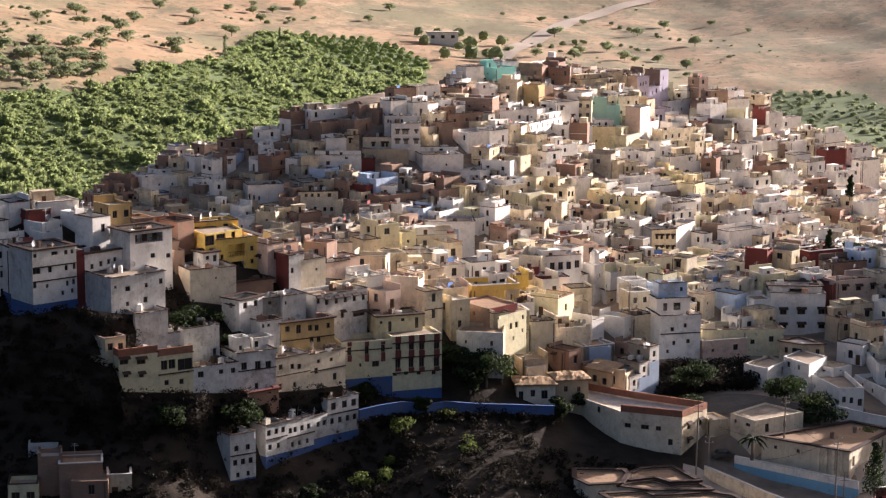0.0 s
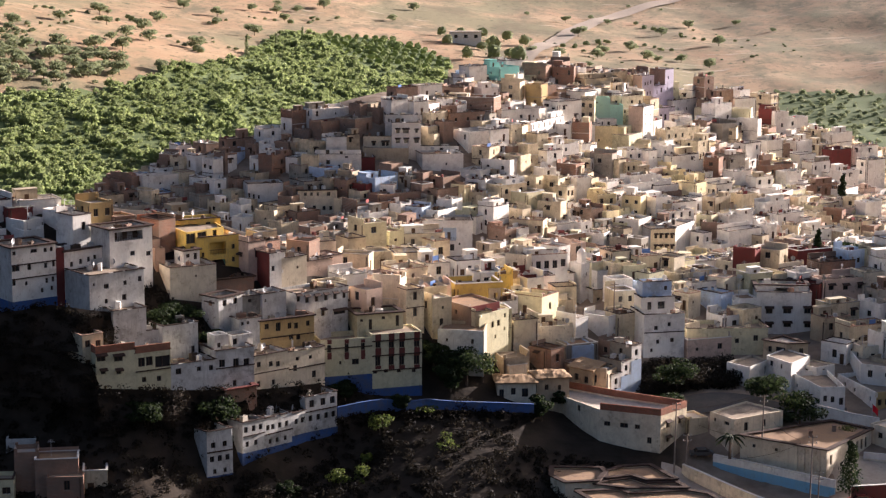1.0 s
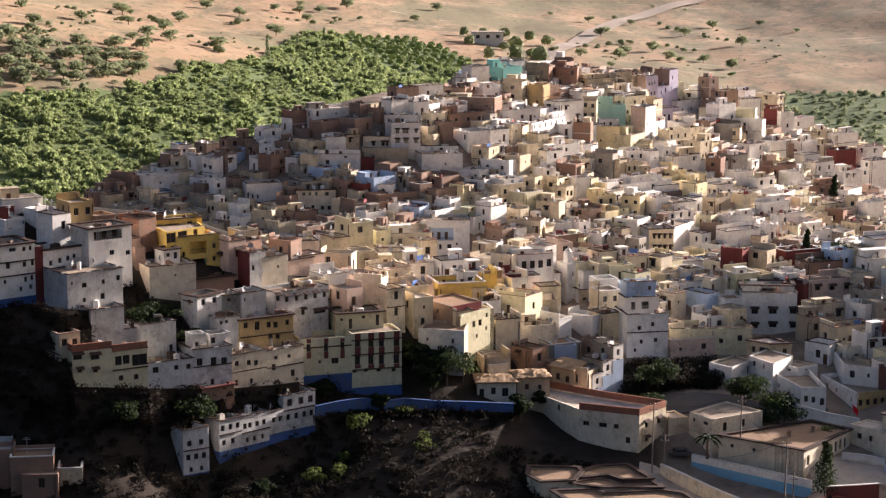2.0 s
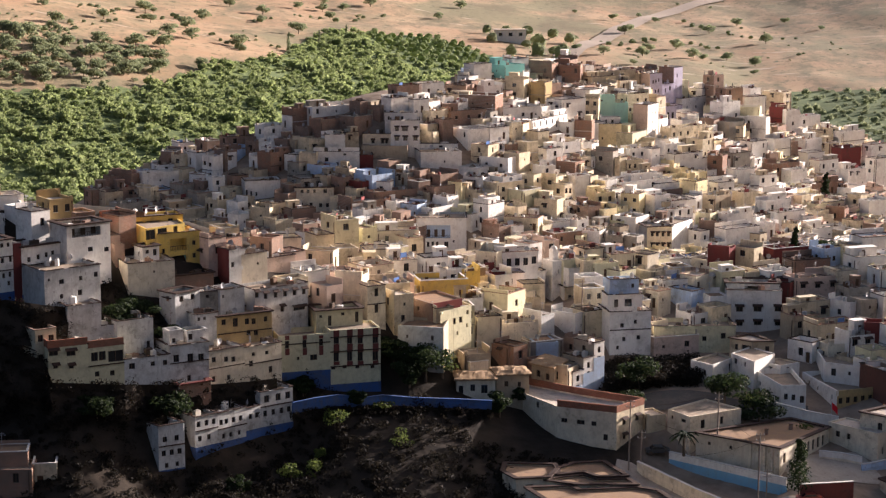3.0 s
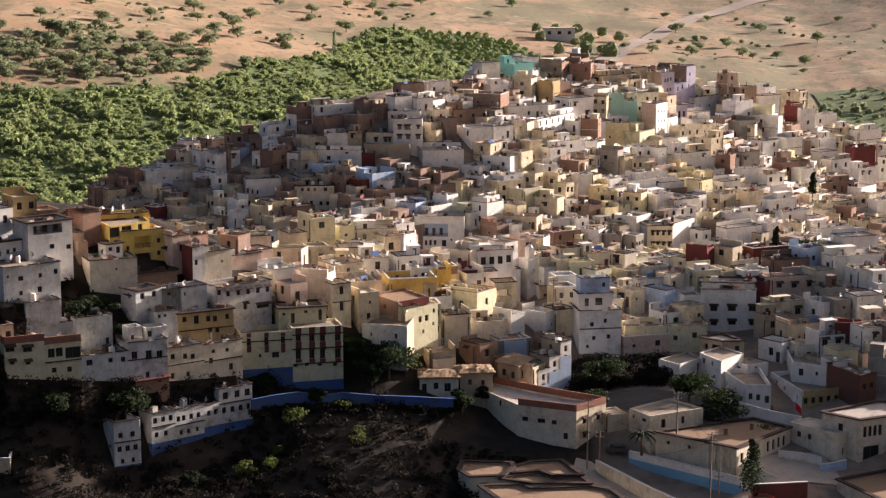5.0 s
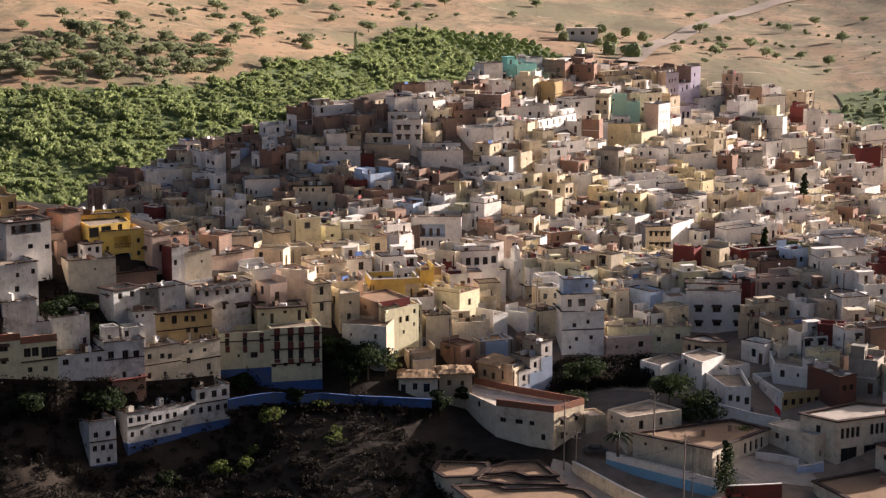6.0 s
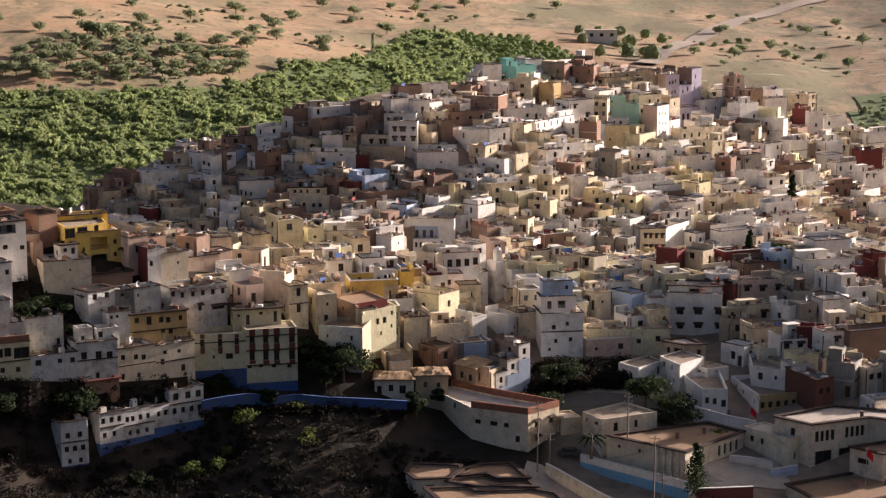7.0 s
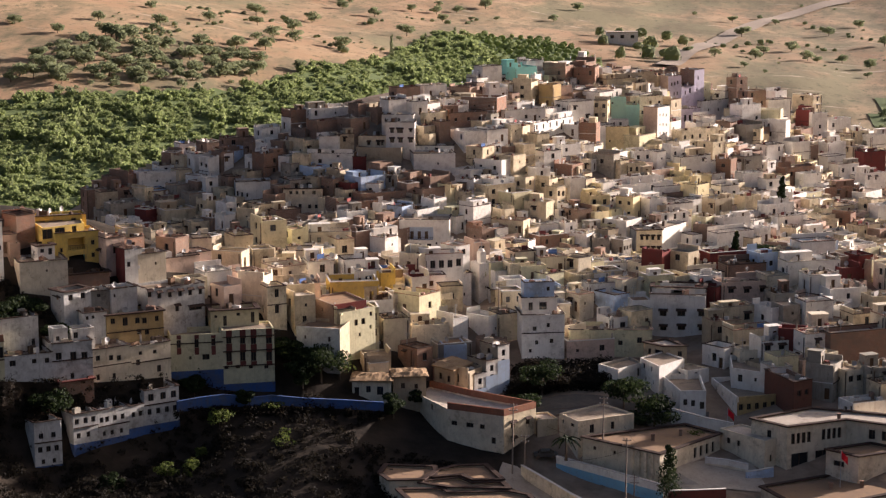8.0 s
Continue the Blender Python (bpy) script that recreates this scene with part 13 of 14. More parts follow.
block("cream fronted house with bay windows",
      [(56.4, 532.2), (63.3, 534.3), (61.0, 542.0), (54.1, 539.9)], 9.0, 7.2, "EWDD",
      [(0, 0.212, 1.32, 0.82, 1.27), (0, 0.414, 1.37, 0.82, 1.27), (0, 0.638, 1.44, 0.82, 1.27), (0, 0.862, 1.5, 0.82, 1.27), (0, 0.221, 4.43, 0.82, 1.27), (0, 0.423, 4.49, 0.82, 1.27), (0, 0.647, 4.55, 0.82, 1.27), (0, 0.872, 4.62, 0.82, 1.27)], 0, 0.50, HOOD, (), (), (0,), clutter=2, category="house")
block("white windowless house wall",
      [(63.3, 534.3), (69.6, 545.6), (64.4, 548.5), (58.1, 537.2)], 9.4, 8.9, "WWDD",
      [], 0, 0.50, clutter=3, category="house")
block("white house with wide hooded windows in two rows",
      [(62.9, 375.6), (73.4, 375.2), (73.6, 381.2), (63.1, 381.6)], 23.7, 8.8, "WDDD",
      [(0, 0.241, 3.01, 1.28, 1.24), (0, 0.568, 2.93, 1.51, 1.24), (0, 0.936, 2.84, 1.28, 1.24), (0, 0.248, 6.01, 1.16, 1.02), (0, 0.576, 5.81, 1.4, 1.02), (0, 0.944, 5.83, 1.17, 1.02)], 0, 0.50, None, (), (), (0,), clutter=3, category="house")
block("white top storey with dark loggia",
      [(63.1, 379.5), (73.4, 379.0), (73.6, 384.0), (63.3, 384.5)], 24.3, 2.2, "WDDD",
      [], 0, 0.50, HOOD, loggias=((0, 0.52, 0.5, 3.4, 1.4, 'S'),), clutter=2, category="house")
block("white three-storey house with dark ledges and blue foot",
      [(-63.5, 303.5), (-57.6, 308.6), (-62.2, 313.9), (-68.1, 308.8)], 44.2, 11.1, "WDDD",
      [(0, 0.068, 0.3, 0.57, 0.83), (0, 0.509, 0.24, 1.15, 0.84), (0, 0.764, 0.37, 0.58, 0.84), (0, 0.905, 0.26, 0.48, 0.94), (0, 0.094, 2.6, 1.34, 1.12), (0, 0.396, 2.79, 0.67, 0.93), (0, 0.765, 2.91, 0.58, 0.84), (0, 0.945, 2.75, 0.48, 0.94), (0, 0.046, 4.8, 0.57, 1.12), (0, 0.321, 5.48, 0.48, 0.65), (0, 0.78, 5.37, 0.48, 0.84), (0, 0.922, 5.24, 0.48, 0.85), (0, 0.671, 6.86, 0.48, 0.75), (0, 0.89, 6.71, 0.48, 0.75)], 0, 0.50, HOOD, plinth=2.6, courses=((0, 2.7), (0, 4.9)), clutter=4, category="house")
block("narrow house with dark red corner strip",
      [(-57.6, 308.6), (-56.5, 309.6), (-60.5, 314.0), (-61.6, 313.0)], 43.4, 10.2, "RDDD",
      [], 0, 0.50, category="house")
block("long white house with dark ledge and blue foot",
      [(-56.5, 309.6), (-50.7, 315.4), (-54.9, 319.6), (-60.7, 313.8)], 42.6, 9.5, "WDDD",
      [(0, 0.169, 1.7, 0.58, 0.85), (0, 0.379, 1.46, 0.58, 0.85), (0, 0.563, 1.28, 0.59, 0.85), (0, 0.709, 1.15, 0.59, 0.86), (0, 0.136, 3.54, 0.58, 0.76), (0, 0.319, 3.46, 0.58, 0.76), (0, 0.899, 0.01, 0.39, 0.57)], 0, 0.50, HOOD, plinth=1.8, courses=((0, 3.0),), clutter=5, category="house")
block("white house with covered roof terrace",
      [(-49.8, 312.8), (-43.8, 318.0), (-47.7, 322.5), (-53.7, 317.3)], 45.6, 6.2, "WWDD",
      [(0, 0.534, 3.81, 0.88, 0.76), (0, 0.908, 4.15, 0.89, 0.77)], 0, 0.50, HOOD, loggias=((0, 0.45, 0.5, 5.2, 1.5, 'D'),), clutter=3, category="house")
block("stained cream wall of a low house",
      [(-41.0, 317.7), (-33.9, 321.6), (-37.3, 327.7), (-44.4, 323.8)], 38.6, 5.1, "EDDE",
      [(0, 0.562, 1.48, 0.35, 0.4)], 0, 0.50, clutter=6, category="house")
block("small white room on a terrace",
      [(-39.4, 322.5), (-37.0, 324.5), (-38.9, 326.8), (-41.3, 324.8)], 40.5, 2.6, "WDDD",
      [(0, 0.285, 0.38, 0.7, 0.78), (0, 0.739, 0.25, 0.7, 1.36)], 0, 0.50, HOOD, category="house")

block("cream arcaded room beside the minaret",
      [(31.9, 381.0), (34.6, 382.0), (33.2, 385.8), (30.5, 384.8)], 22.7, 4.4, "CDDD",
      [(0, 0.4, 1.56, 0.71, 1.37), (0, 0.809, 1.63, 0.71, 1.37)], 0, 0.50, clutter=2, category="house")
block("cream house with twin windows and roof laundry",
      [(34.8, 380.5), (38.6, 382.0), (36.4, 387.6), (32.6, 386.1)], 22.7, 5.1, "EEDD",
      [(0, 0.306, 1.58, 0.94, 1.03), (0, 0.8, 1.59, 0.82, 1.03)], 0, 0.50, clutter=5, category="house")
block("white flat-roofed house below the minaret",
      [(23.5, 379.0), (28.1, 381.0), (25.7, 386.5), (21.1, 384.5)], 26.1, 7.0, "WEDD",
      [(0, 0.238, 2.11, 0.47, 0.57), (0, 0.716, 3.9, 0.35, 0.68)], 0, 0.50, clutter=5, category="house")

block("low sheds with brown flat roofs below the yellow house",
      [(-35.4, 322.6), (-28.3, 327.0), (-30.9, 331.3), (-38.0, 326.9)], 35.5, 2.1, "BKKB",
      [], 0, 0.50, HOOD, clutter=4, category="house")
block("terracotta plastered house wall beside the yellow house",
      [(-30.5, 331.0), (-29.2, 333.5), (-32.7, 335.3), (-34.0, 332.8)], 40.9, 7.7, "PPPP",
      [(0, 0.23, 1.57, 0.41, 0.4), (0, 0.313, 3.88, 0.35, 0.4)], 0, 0.50, clutter=3, category="house")

# a ruined low house whose earth roof has slumped
RUBBLE = weathered("dry_earth_roof", (0.34, 0.23, 0.13), (0.20, 0.13, 0.08), 0.7)


def ruin(label, plan, z, h, cols, windows, seed):
    top = block(label, plan, z, h, cols, windows, 2, 0.1, category="ruin")
    (ax, ay), (bx, by), (dx, dy) = plan[0], plan[1], plan[3]
    v, f, n, k = [], [], 15, 9
    for layer in (0, 1):
        for i in range(n):
            for j in range(k):
                u, w = -0.06 + 1.12 * i / (n - 1), -0.12 + 1.2 * j / (k - 1)
                x, y = u * (bx - ax) + w * (dx - ax), u * (by - ay) + w * (dy - ay)
                lump = noise.noise(Vector((x * 0.5, y * 0.5, seed))) * 0.5 + noise.noise(Vector((x * 1.6, y * 1.6, seed))) * 0.22
                rim = min(1.0, min(i, n - 1 - i, j, k - 1 - j) / 2)
                v.append((x + 0.3 * noise.noise(Vector((x, y, 5))), y + 0.3 * noise.noise(Vector((x, y, 9))), h + 0.03 + (0.28 + rim * (0.35 + 0.8 * lump) if layer else lump * 0.1)))
    m = n * k
    for i in range(n - 1):
        for j in range(k - 1):
            a = i * k + j
            f += [(m + a, m + a + k, m + a + k + 1, m + a + 1), (a, a + 1, a + k + 1, a + k)]
    rim = [i * k for i in range(n)] + [(n - 1) * k + j for j in range(1, k)] + [i * k + k - 1 for i in range(n - 2, -1, -1)] + [j for j in range(k - 2, 0, -1)]
    f += [(a, b, m + b, m + a) for a, b in zip(rim, rim[1:] + rim[:1])]
    part("slumped_roof", mesh("slumped_roof", v, f, [RUBBLE]), top, None, "sagging dry earth and straw")
    return top


ruin("ruined low house with slumped earth and straw roof", [(12.7, 331.6), (19.4, 332.2), (18.9, 337.6), (12.2, 337.0)], 16.2, 3.4, "EDKK", [(0, 0.12, 1.0, 0.8, 1.6), (0, 0.42, 0.8, 0.8, 1.2), (0, 0.72, 0.9, 1.1, 1.5)], 1)
ruin("ruined shed under a heap of dry earth", [(19.6, 333.4), (25.2, 334.6), (24.2, 339.6), (18.6, 338.4)], 16.6, 3.6, "KKKK", [(0, 0.3, 1.0, 0.7, 1.0), (0, 0.7, 1.2, 0.6, 0.9)], 2)
ruin("half-collapsed tan house with sagging roof", [(25.6, 343.0), (29.6, 339.4), (31.4, 344.8), (28.0, 348.6)], 16.6, 4.2, "KKKK", [(0, 0.3, 1.0, 0.9, 1.2), (0, 0.7, 1.2, 0.9, 1.2), (1, 0.3, 1.2, 0.9, 1.3), (1, 0.7, 1.2, 0.9, 1.3)], 3)
for _x, _y, _top, _h in ((32.9, 341.2, 15.6, 3.6), (34.8, 343.1, 17.6, 4.6), (36.7, 345.0, 20.0, 6.0)):
    block("narrow whitewashed street house with pale blue painted foot", [(_x, _y), (_x + 1.88, _y + 1.88), (_x - 1.7, _y + 5.5), (_x - 3.6, _y + 3.6)], _top, _h, "WKKS",
          [(0, 0.5, 0.9, 0.8, 1.1), (0, 0.5, 2.6, 0.9, 1.5), (3, 0.5, 0.9, 0.8, 0.9)], 2, 0.4, plinth=_h - 2.8, clutter=3, paint=WALLS["L"], category="house")

# minaret and domed tomb
def minaret(x, y, z, w, h, yaw):
    top = new("minaret")
    top.matrix_world = pose(x, y, z, 0, 0, yaw)
    s = Shape("shaft", [WALLS["W"]])
    for turn in (0, 90, 180, 270):
        facade(s, pose(0, 0, 0, 0, 0, turn) @ Matrix.Translation((0, -w / 2, 0)), w, -3, h, [(0, h - 2.6, 0.35, 0.9), (0, h - 5.2, 0.3, 0.8)])
    s.quad([(-w / 2, -w / 2, h), (w / 2, -w / 2, h), (w / 2, w / 2, h), (-w / 2, w / 2, h)])
    part("shaft", s.data(), top)
    for turn in (0, 90, 180, 270):
        for k in range(5):
            c = Shape("merlon", [WALLS["W"]]).box((-w / 2 + w * k / 5 + 0.05, -w / 2, h), (-w / 2 + w * (k + 0.6) / 5, -w / 2 + 0.22, h + 0.22))
            part("merlon", c.data(), top, pose(0, 0, 0, 0, 0, turn))
    lw = w * 0.42
    part("lantern", Shape("lantern", [WALLS["W"]]).box((-lw / 2, -lw / 2, h), (lw / 2, lw / 2, h + 2.2)).data(), top)
    d = Shape("lantern_cap", [WALLS["W"]])
    for k in range(8):
        a, b = k * math.tau / 8, (k + 1) * math.tau / 8
        r = lw * 0.55
        for (r0, z0), (r1, z1) in (((r, 0), (r * 0.8, 0.4)), ((r * 0.8, 0.4), (0.03, 0.8))):
            d.quad([(r0 * math.cos(a), r0 * math.sin(a), h + 2.2 + z0), (r0 * math.cos(b), r0 * math.sin(b), h + 2.2 + z0), (r1 * math.cos(b), r1 * math.sin(b), h + 2.2 + z1), (r1 * math.cos(a), r1 * math.sin(a), h + 2.2 + z1)])
    part("lantern_cap", d.data(), top)
    part("finial", Shape("finial", [METAL]).box((-0.04, -0.04, h + 3.0), (0.04, 0.04, h + 4.0)).data(), top)
    tagged(top, "square whitewashed minaret with small lantern and crenellations", "minaret")


minaret(29.7, 384.6, 18.9, 3.1, 8.6, 40)
_p = Vector((32.8, 383.0, 23.2))
koubba = new("tomb_dome")
koubba.matrix_world = pose(_p.x, _p.y + 2.0, _p.z - 0.6, 0, 0, 20)
_s = Shape("dome", [WALLS["W"]])
for _k in range(8):
    _a, _b = _k * math.tau / 8, (_k + 1) * math.tau / 8
    _prof = ((1.7, 0.0), (1.55, 0.6), (1.1, 1.4), (0.5, 2.0), (0.05, 2.25))
    for (r0, z0), (r1, z1) in zip(_prof, _prof[1:]):
        _s.quad([(r0 * math.cos(_a), r0 * math.sin(_a), z0), (r0 * math.cos(_b), r0 * math.sin(_b), z0), (r1 * math.cos(_b), r1 * math.sin(_b), z1), (r1 * math.cos(_a), r1 * math.sin(_a), z1)])
part("dome", _s.data(), koubba)
part("drum", Shape("drum", [WALLS["C"]]).box((-1.8, -1.8, -1.5), (1.8, 1.8, 0)).data(), koubba)
tagged(koubba, "white eight-sided dome of a tomb beside the minaret", "dome")


# poles, flags, cars
def utility_pole(x, y, z, h):
    top = new("utility_pole")
    top.matrix_world = pose(x, y, z, 0, 0.6, 0)
    s = Shape("pole", [WOODPOLE])
    n = 8
    for k in range(n):
        a, b = k * math.tau / n, (k + 1) * math.tau / n
        s.quad([(0.15 * math.cos(a), 0.15 * math.sin(a), -1), (0.15 * math.cos(b), 0.15 * math.sin(b), -1), (0.09 * math.cos(b), 0.09 * math.sin(b), h), (0.09 * math.cos(a), 0.09 * math.sin(a), h)])
    part("pole", s.data(), top)
    for zz in (h - 0.4, h - 1.3):
        part("crossarm", Shape("crossarm", [WOODPOLE]).box((-0.7, -0.16, zz), (0.7, -0.06, zz + 0.1)).data(), top)
        for xx in (-0.6, 0.6):
            part("insulator", Shape("insulator", [PALE]).box((xx - 0.05, -0.16, zz + 0.1), (xx + 0.05, -0.06, zz + 0.3)).data(), top)
    tagged(top, "weathered grey utility pole with crossarms", "pole", group="utility poles")


for _p, _h in (((41.8, 316.7, 5.1), 12.0), ((43.8, 316.9, 5.8), 6.0), ((56.5, 319.3, 10.9), 7.0), ((60.9, 297.5, 5.6), 11.5), ((62.2, 297.6, 5.3), 6.0), ((34.9, 365.6, 22.3), 5.0)):
    utility_pole(*_p, _h)


def wire(a, b, sag, r=0.025):
    """A hanging cable between two points."""
    cu = bpy.data.curves.new("cable", "CURVE")
    cu.dimensions, cu.bevel_depth = "3D", r
    sp = cu.splines.new("POLY")
    sp.points.add(12)
    for i in range(13):
        t = i / 12
        q = Vector(a).lerp(Vector(b), t) - Vector((0, 0, sag * 4 * t * (1 - t)))
        sp.points[i].co = (*q, 1)
    cu.materials.append(FRAME)
    tagged(new("cable", cu), "dark overhead cable slung between poles and houses", "cable", group="cables")


wire((41.9, 332.7, 12.2), (57.6, 338.9, 12.6), 1.0)
wire((57.5, 337.4, 12.5), (62.2, 315.6, 11.1), 1.0)
wire((41.9, 331.2, 11.8), (62.1, 314.3, 11.0), 1.6)
wire((62.1, 314.3, 11.0), (51.4, 313.7, 8.5), 0.6)


def flag(x, y, z, h):
    top = new("flag")
    top.matrix_world = pose(x, y, z, 0, 0, 15)
    part("flagpole", Shape("flagpole", [METAL]).box((-0.04, -0.04, -0.5), (0.04, 0.04, h)).data(), top)
    v, f = [], []
    for j in range(5):
        for i in range(8):
            v.append((0.05 + i * 0.16, 0.12 * math.sin(i * 1.1 + j * 0.4), h - 0.1 - j * 0.3 - i * 0.16))
    f = [(j * 8 + i, j * 8 + i + 1, (j + 1) * 8 + i + 1, (j + 1) * 8 + i) for j in range(4) for i in range(7)]
    part("cloth", mesh("cloth", v, f, [plain("red_flag_cloth", (0.62, 0.02, 0.03))]), top)
    tagged(top, "plain red flag hanging from a pale pole", "flag", group="flags")


flag(77.0, 331.8, 10.1, 3.2)
flag(94.2, 308.5, 7.5, 5.5)


def car(x, y, z, yaw, paint, label):
    top = new("car")
    top.matrix_world = pose(x, y, z + 0.3, 0, 0, yaw)
    prof = ((-2.0, 0.35), (-2.0, 0.85), (-1.3, 0.95), (-0.8, 1.4), (0.7, 1.42), (1.4, 1.0), (2.0, 0.8), (2.02, 0.35))
    s = Shape("body", [paint, GLASS])
    n = len(prof)
    for i in range(n):
        j = (i + 1) % n
        glass = i in (2, 4)
        s.quad([(prof[i][0], -0.8, prof[i][1]), (prof[i][0], 0.8, prof[i][1]), (prof[j][0], 0.8, prof[j][1]), (prof[j][0], -0.8, prof[j][1])], 1 if glass else 0)
    s.quad([(p[0], -0.8, p[1]) for p in prof])
    s.quad([(p[0], 0.8, p[1]) for p in reversed(prof)])
    part("body", s.data(), top)
    for sy in (-1, 1):
        w = Shape("side_window", [GLASS])
        w.quad([(-1.1, sy * 0.806, 0.98), (-0.75, sy * 0.806, 1.33), (0.65, sy * 0.806, 1.35), (1.15, sy * 0.806, 1.0)])
        part("side_window", w.data(), top)
        for sx in (-1.25, 1.3):
            wl = Shape("wheel", [FRAME])
            for k in range(12):
                a, b = k * math.tau / 12, (k + 1) * math.tau / 12
                wl.quad([(sx + 0.32 * math.cos(a), sy * 0.62, 0.32 + 0.32 * math.sin(a)), (sx + 0.32 * math.cos(b), sy * 0.62, 0.32 + 0.32 * math.sin(b)),
                         (sx + 0.32 * math.cos(b), sy * 0.83, 0.32 + 0.32 * math.sin(b)), (sx + 0.32 * math.cos(a), sy * 0.83, 0.32 + 0.32 * math.sin(a))])
            wl.quad([(sx + 0.32 * math.cos(k * math.tau / 12), sy * 0.83, 0.32 + 0.32 * math.sin(k * math.tau / 12)) for k in range(12)])
            part("wheel", wl.data(), top)
    tagged(top, label, "car", group="parked cars")


CAR_WHITE, CAR_RED, CAR_DARK = plain("white_car_paint", (0.7, 0.7, 0.7), 0.3), plain("red_car_paint", (0.3, 0.05, 0.03), 0.35), plain("dark_car_paint", (0.04, 0.045, 0.05), 0.3)
_p = Vector((34.0, 335.1, 13.7))
car(_p.x, _p.y, ground(_p.x, _p.y) + 0.05, 70, CAR_WHITE, "small pale car parked in a shaded street")
_p = Vector((69.1, 299.0, 6.2))
car(_p.x, _p.y, ground(_p.x, _p.y) + 0.05, 10, CAR_RED, "dull red car parked by a yard wall")
_p = Vector((46.9, 322.2, 8.9))
car(_p.x, _p.y, ground(_p.x, _p.y) + 0.05, 5, CAR_DARK, "dark car parked under a wall")

# near trees and shrubs, shaded ones and sunlit ones by leaf colour
_n = 0
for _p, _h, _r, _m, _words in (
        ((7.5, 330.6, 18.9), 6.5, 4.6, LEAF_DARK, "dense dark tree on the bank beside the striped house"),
        ((10.2, 333.7, 18.7), 5.0, 2.6, LEAF_SUN, "paler tree added as the sunlit edge of the bank tree"),
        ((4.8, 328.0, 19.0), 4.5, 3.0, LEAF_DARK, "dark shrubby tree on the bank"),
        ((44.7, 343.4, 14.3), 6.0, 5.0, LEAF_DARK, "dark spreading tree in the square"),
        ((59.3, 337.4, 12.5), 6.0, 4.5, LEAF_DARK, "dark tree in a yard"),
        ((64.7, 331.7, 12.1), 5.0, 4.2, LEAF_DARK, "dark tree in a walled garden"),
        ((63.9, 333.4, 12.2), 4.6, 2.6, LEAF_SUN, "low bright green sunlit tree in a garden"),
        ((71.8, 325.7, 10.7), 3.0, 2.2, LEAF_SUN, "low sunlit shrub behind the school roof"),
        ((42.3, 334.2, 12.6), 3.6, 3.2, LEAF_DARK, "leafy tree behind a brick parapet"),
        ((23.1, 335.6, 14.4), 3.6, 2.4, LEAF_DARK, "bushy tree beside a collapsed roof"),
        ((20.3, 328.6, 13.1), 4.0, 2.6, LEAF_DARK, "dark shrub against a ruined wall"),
        # three bushes added to darken the shaded voids below and between houses
        ((-33.0, 312.6, 25.4), 4.2, 2.4, LEAF_DARK, "dark bush added to fill a dark void below white houses"),
        ((-30.0, 315.0, 26.0), 3.6, 2.2, LEAF_DARK, "dim shrub added before a wall to fill a dark void"),
        ((-38.6, 314.0, 31.0), 3.6, 3.6, LEAF_DARK, "dark bush added for the shaded gap between crumbling houses"),
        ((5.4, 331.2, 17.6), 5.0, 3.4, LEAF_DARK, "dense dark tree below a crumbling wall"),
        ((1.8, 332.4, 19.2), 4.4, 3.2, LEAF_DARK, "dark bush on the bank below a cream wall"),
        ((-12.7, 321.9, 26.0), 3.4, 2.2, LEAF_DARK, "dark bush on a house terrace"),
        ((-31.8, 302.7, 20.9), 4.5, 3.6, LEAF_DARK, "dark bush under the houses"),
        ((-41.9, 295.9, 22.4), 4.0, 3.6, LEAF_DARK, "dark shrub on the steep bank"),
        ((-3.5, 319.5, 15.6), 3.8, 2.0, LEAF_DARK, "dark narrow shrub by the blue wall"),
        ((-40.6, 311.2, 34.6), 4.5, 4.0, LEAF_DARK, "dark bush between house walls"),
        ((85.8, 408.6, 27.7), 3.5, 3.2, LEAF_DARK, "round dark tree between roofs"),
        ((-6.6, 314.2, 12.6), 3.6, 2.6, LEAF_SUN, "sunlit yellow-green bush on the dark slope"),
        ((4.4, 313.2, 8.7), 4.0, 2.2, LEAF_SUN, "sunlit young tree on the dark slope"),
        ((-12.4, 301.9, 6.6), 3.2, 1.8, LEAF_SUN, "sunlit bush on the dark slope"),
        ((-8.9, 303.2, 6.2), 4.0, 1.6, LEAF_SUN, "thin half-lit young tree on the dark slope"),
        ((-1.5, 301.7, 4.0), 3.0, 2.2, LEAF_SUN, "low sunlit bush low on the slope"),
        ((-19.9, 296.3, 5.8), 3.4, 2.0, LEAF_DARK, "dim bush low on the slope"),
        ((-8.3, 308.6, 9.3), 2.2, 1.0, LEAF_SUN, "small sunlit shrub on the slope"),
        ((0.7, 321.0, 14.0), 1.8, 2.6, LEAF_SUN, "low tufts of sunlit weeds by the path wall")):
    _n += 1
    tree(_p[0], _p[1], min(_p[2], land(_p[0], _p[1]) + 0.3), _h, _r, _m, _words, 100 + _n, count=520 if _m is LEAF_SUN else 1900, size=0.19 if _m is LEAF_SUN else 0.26)

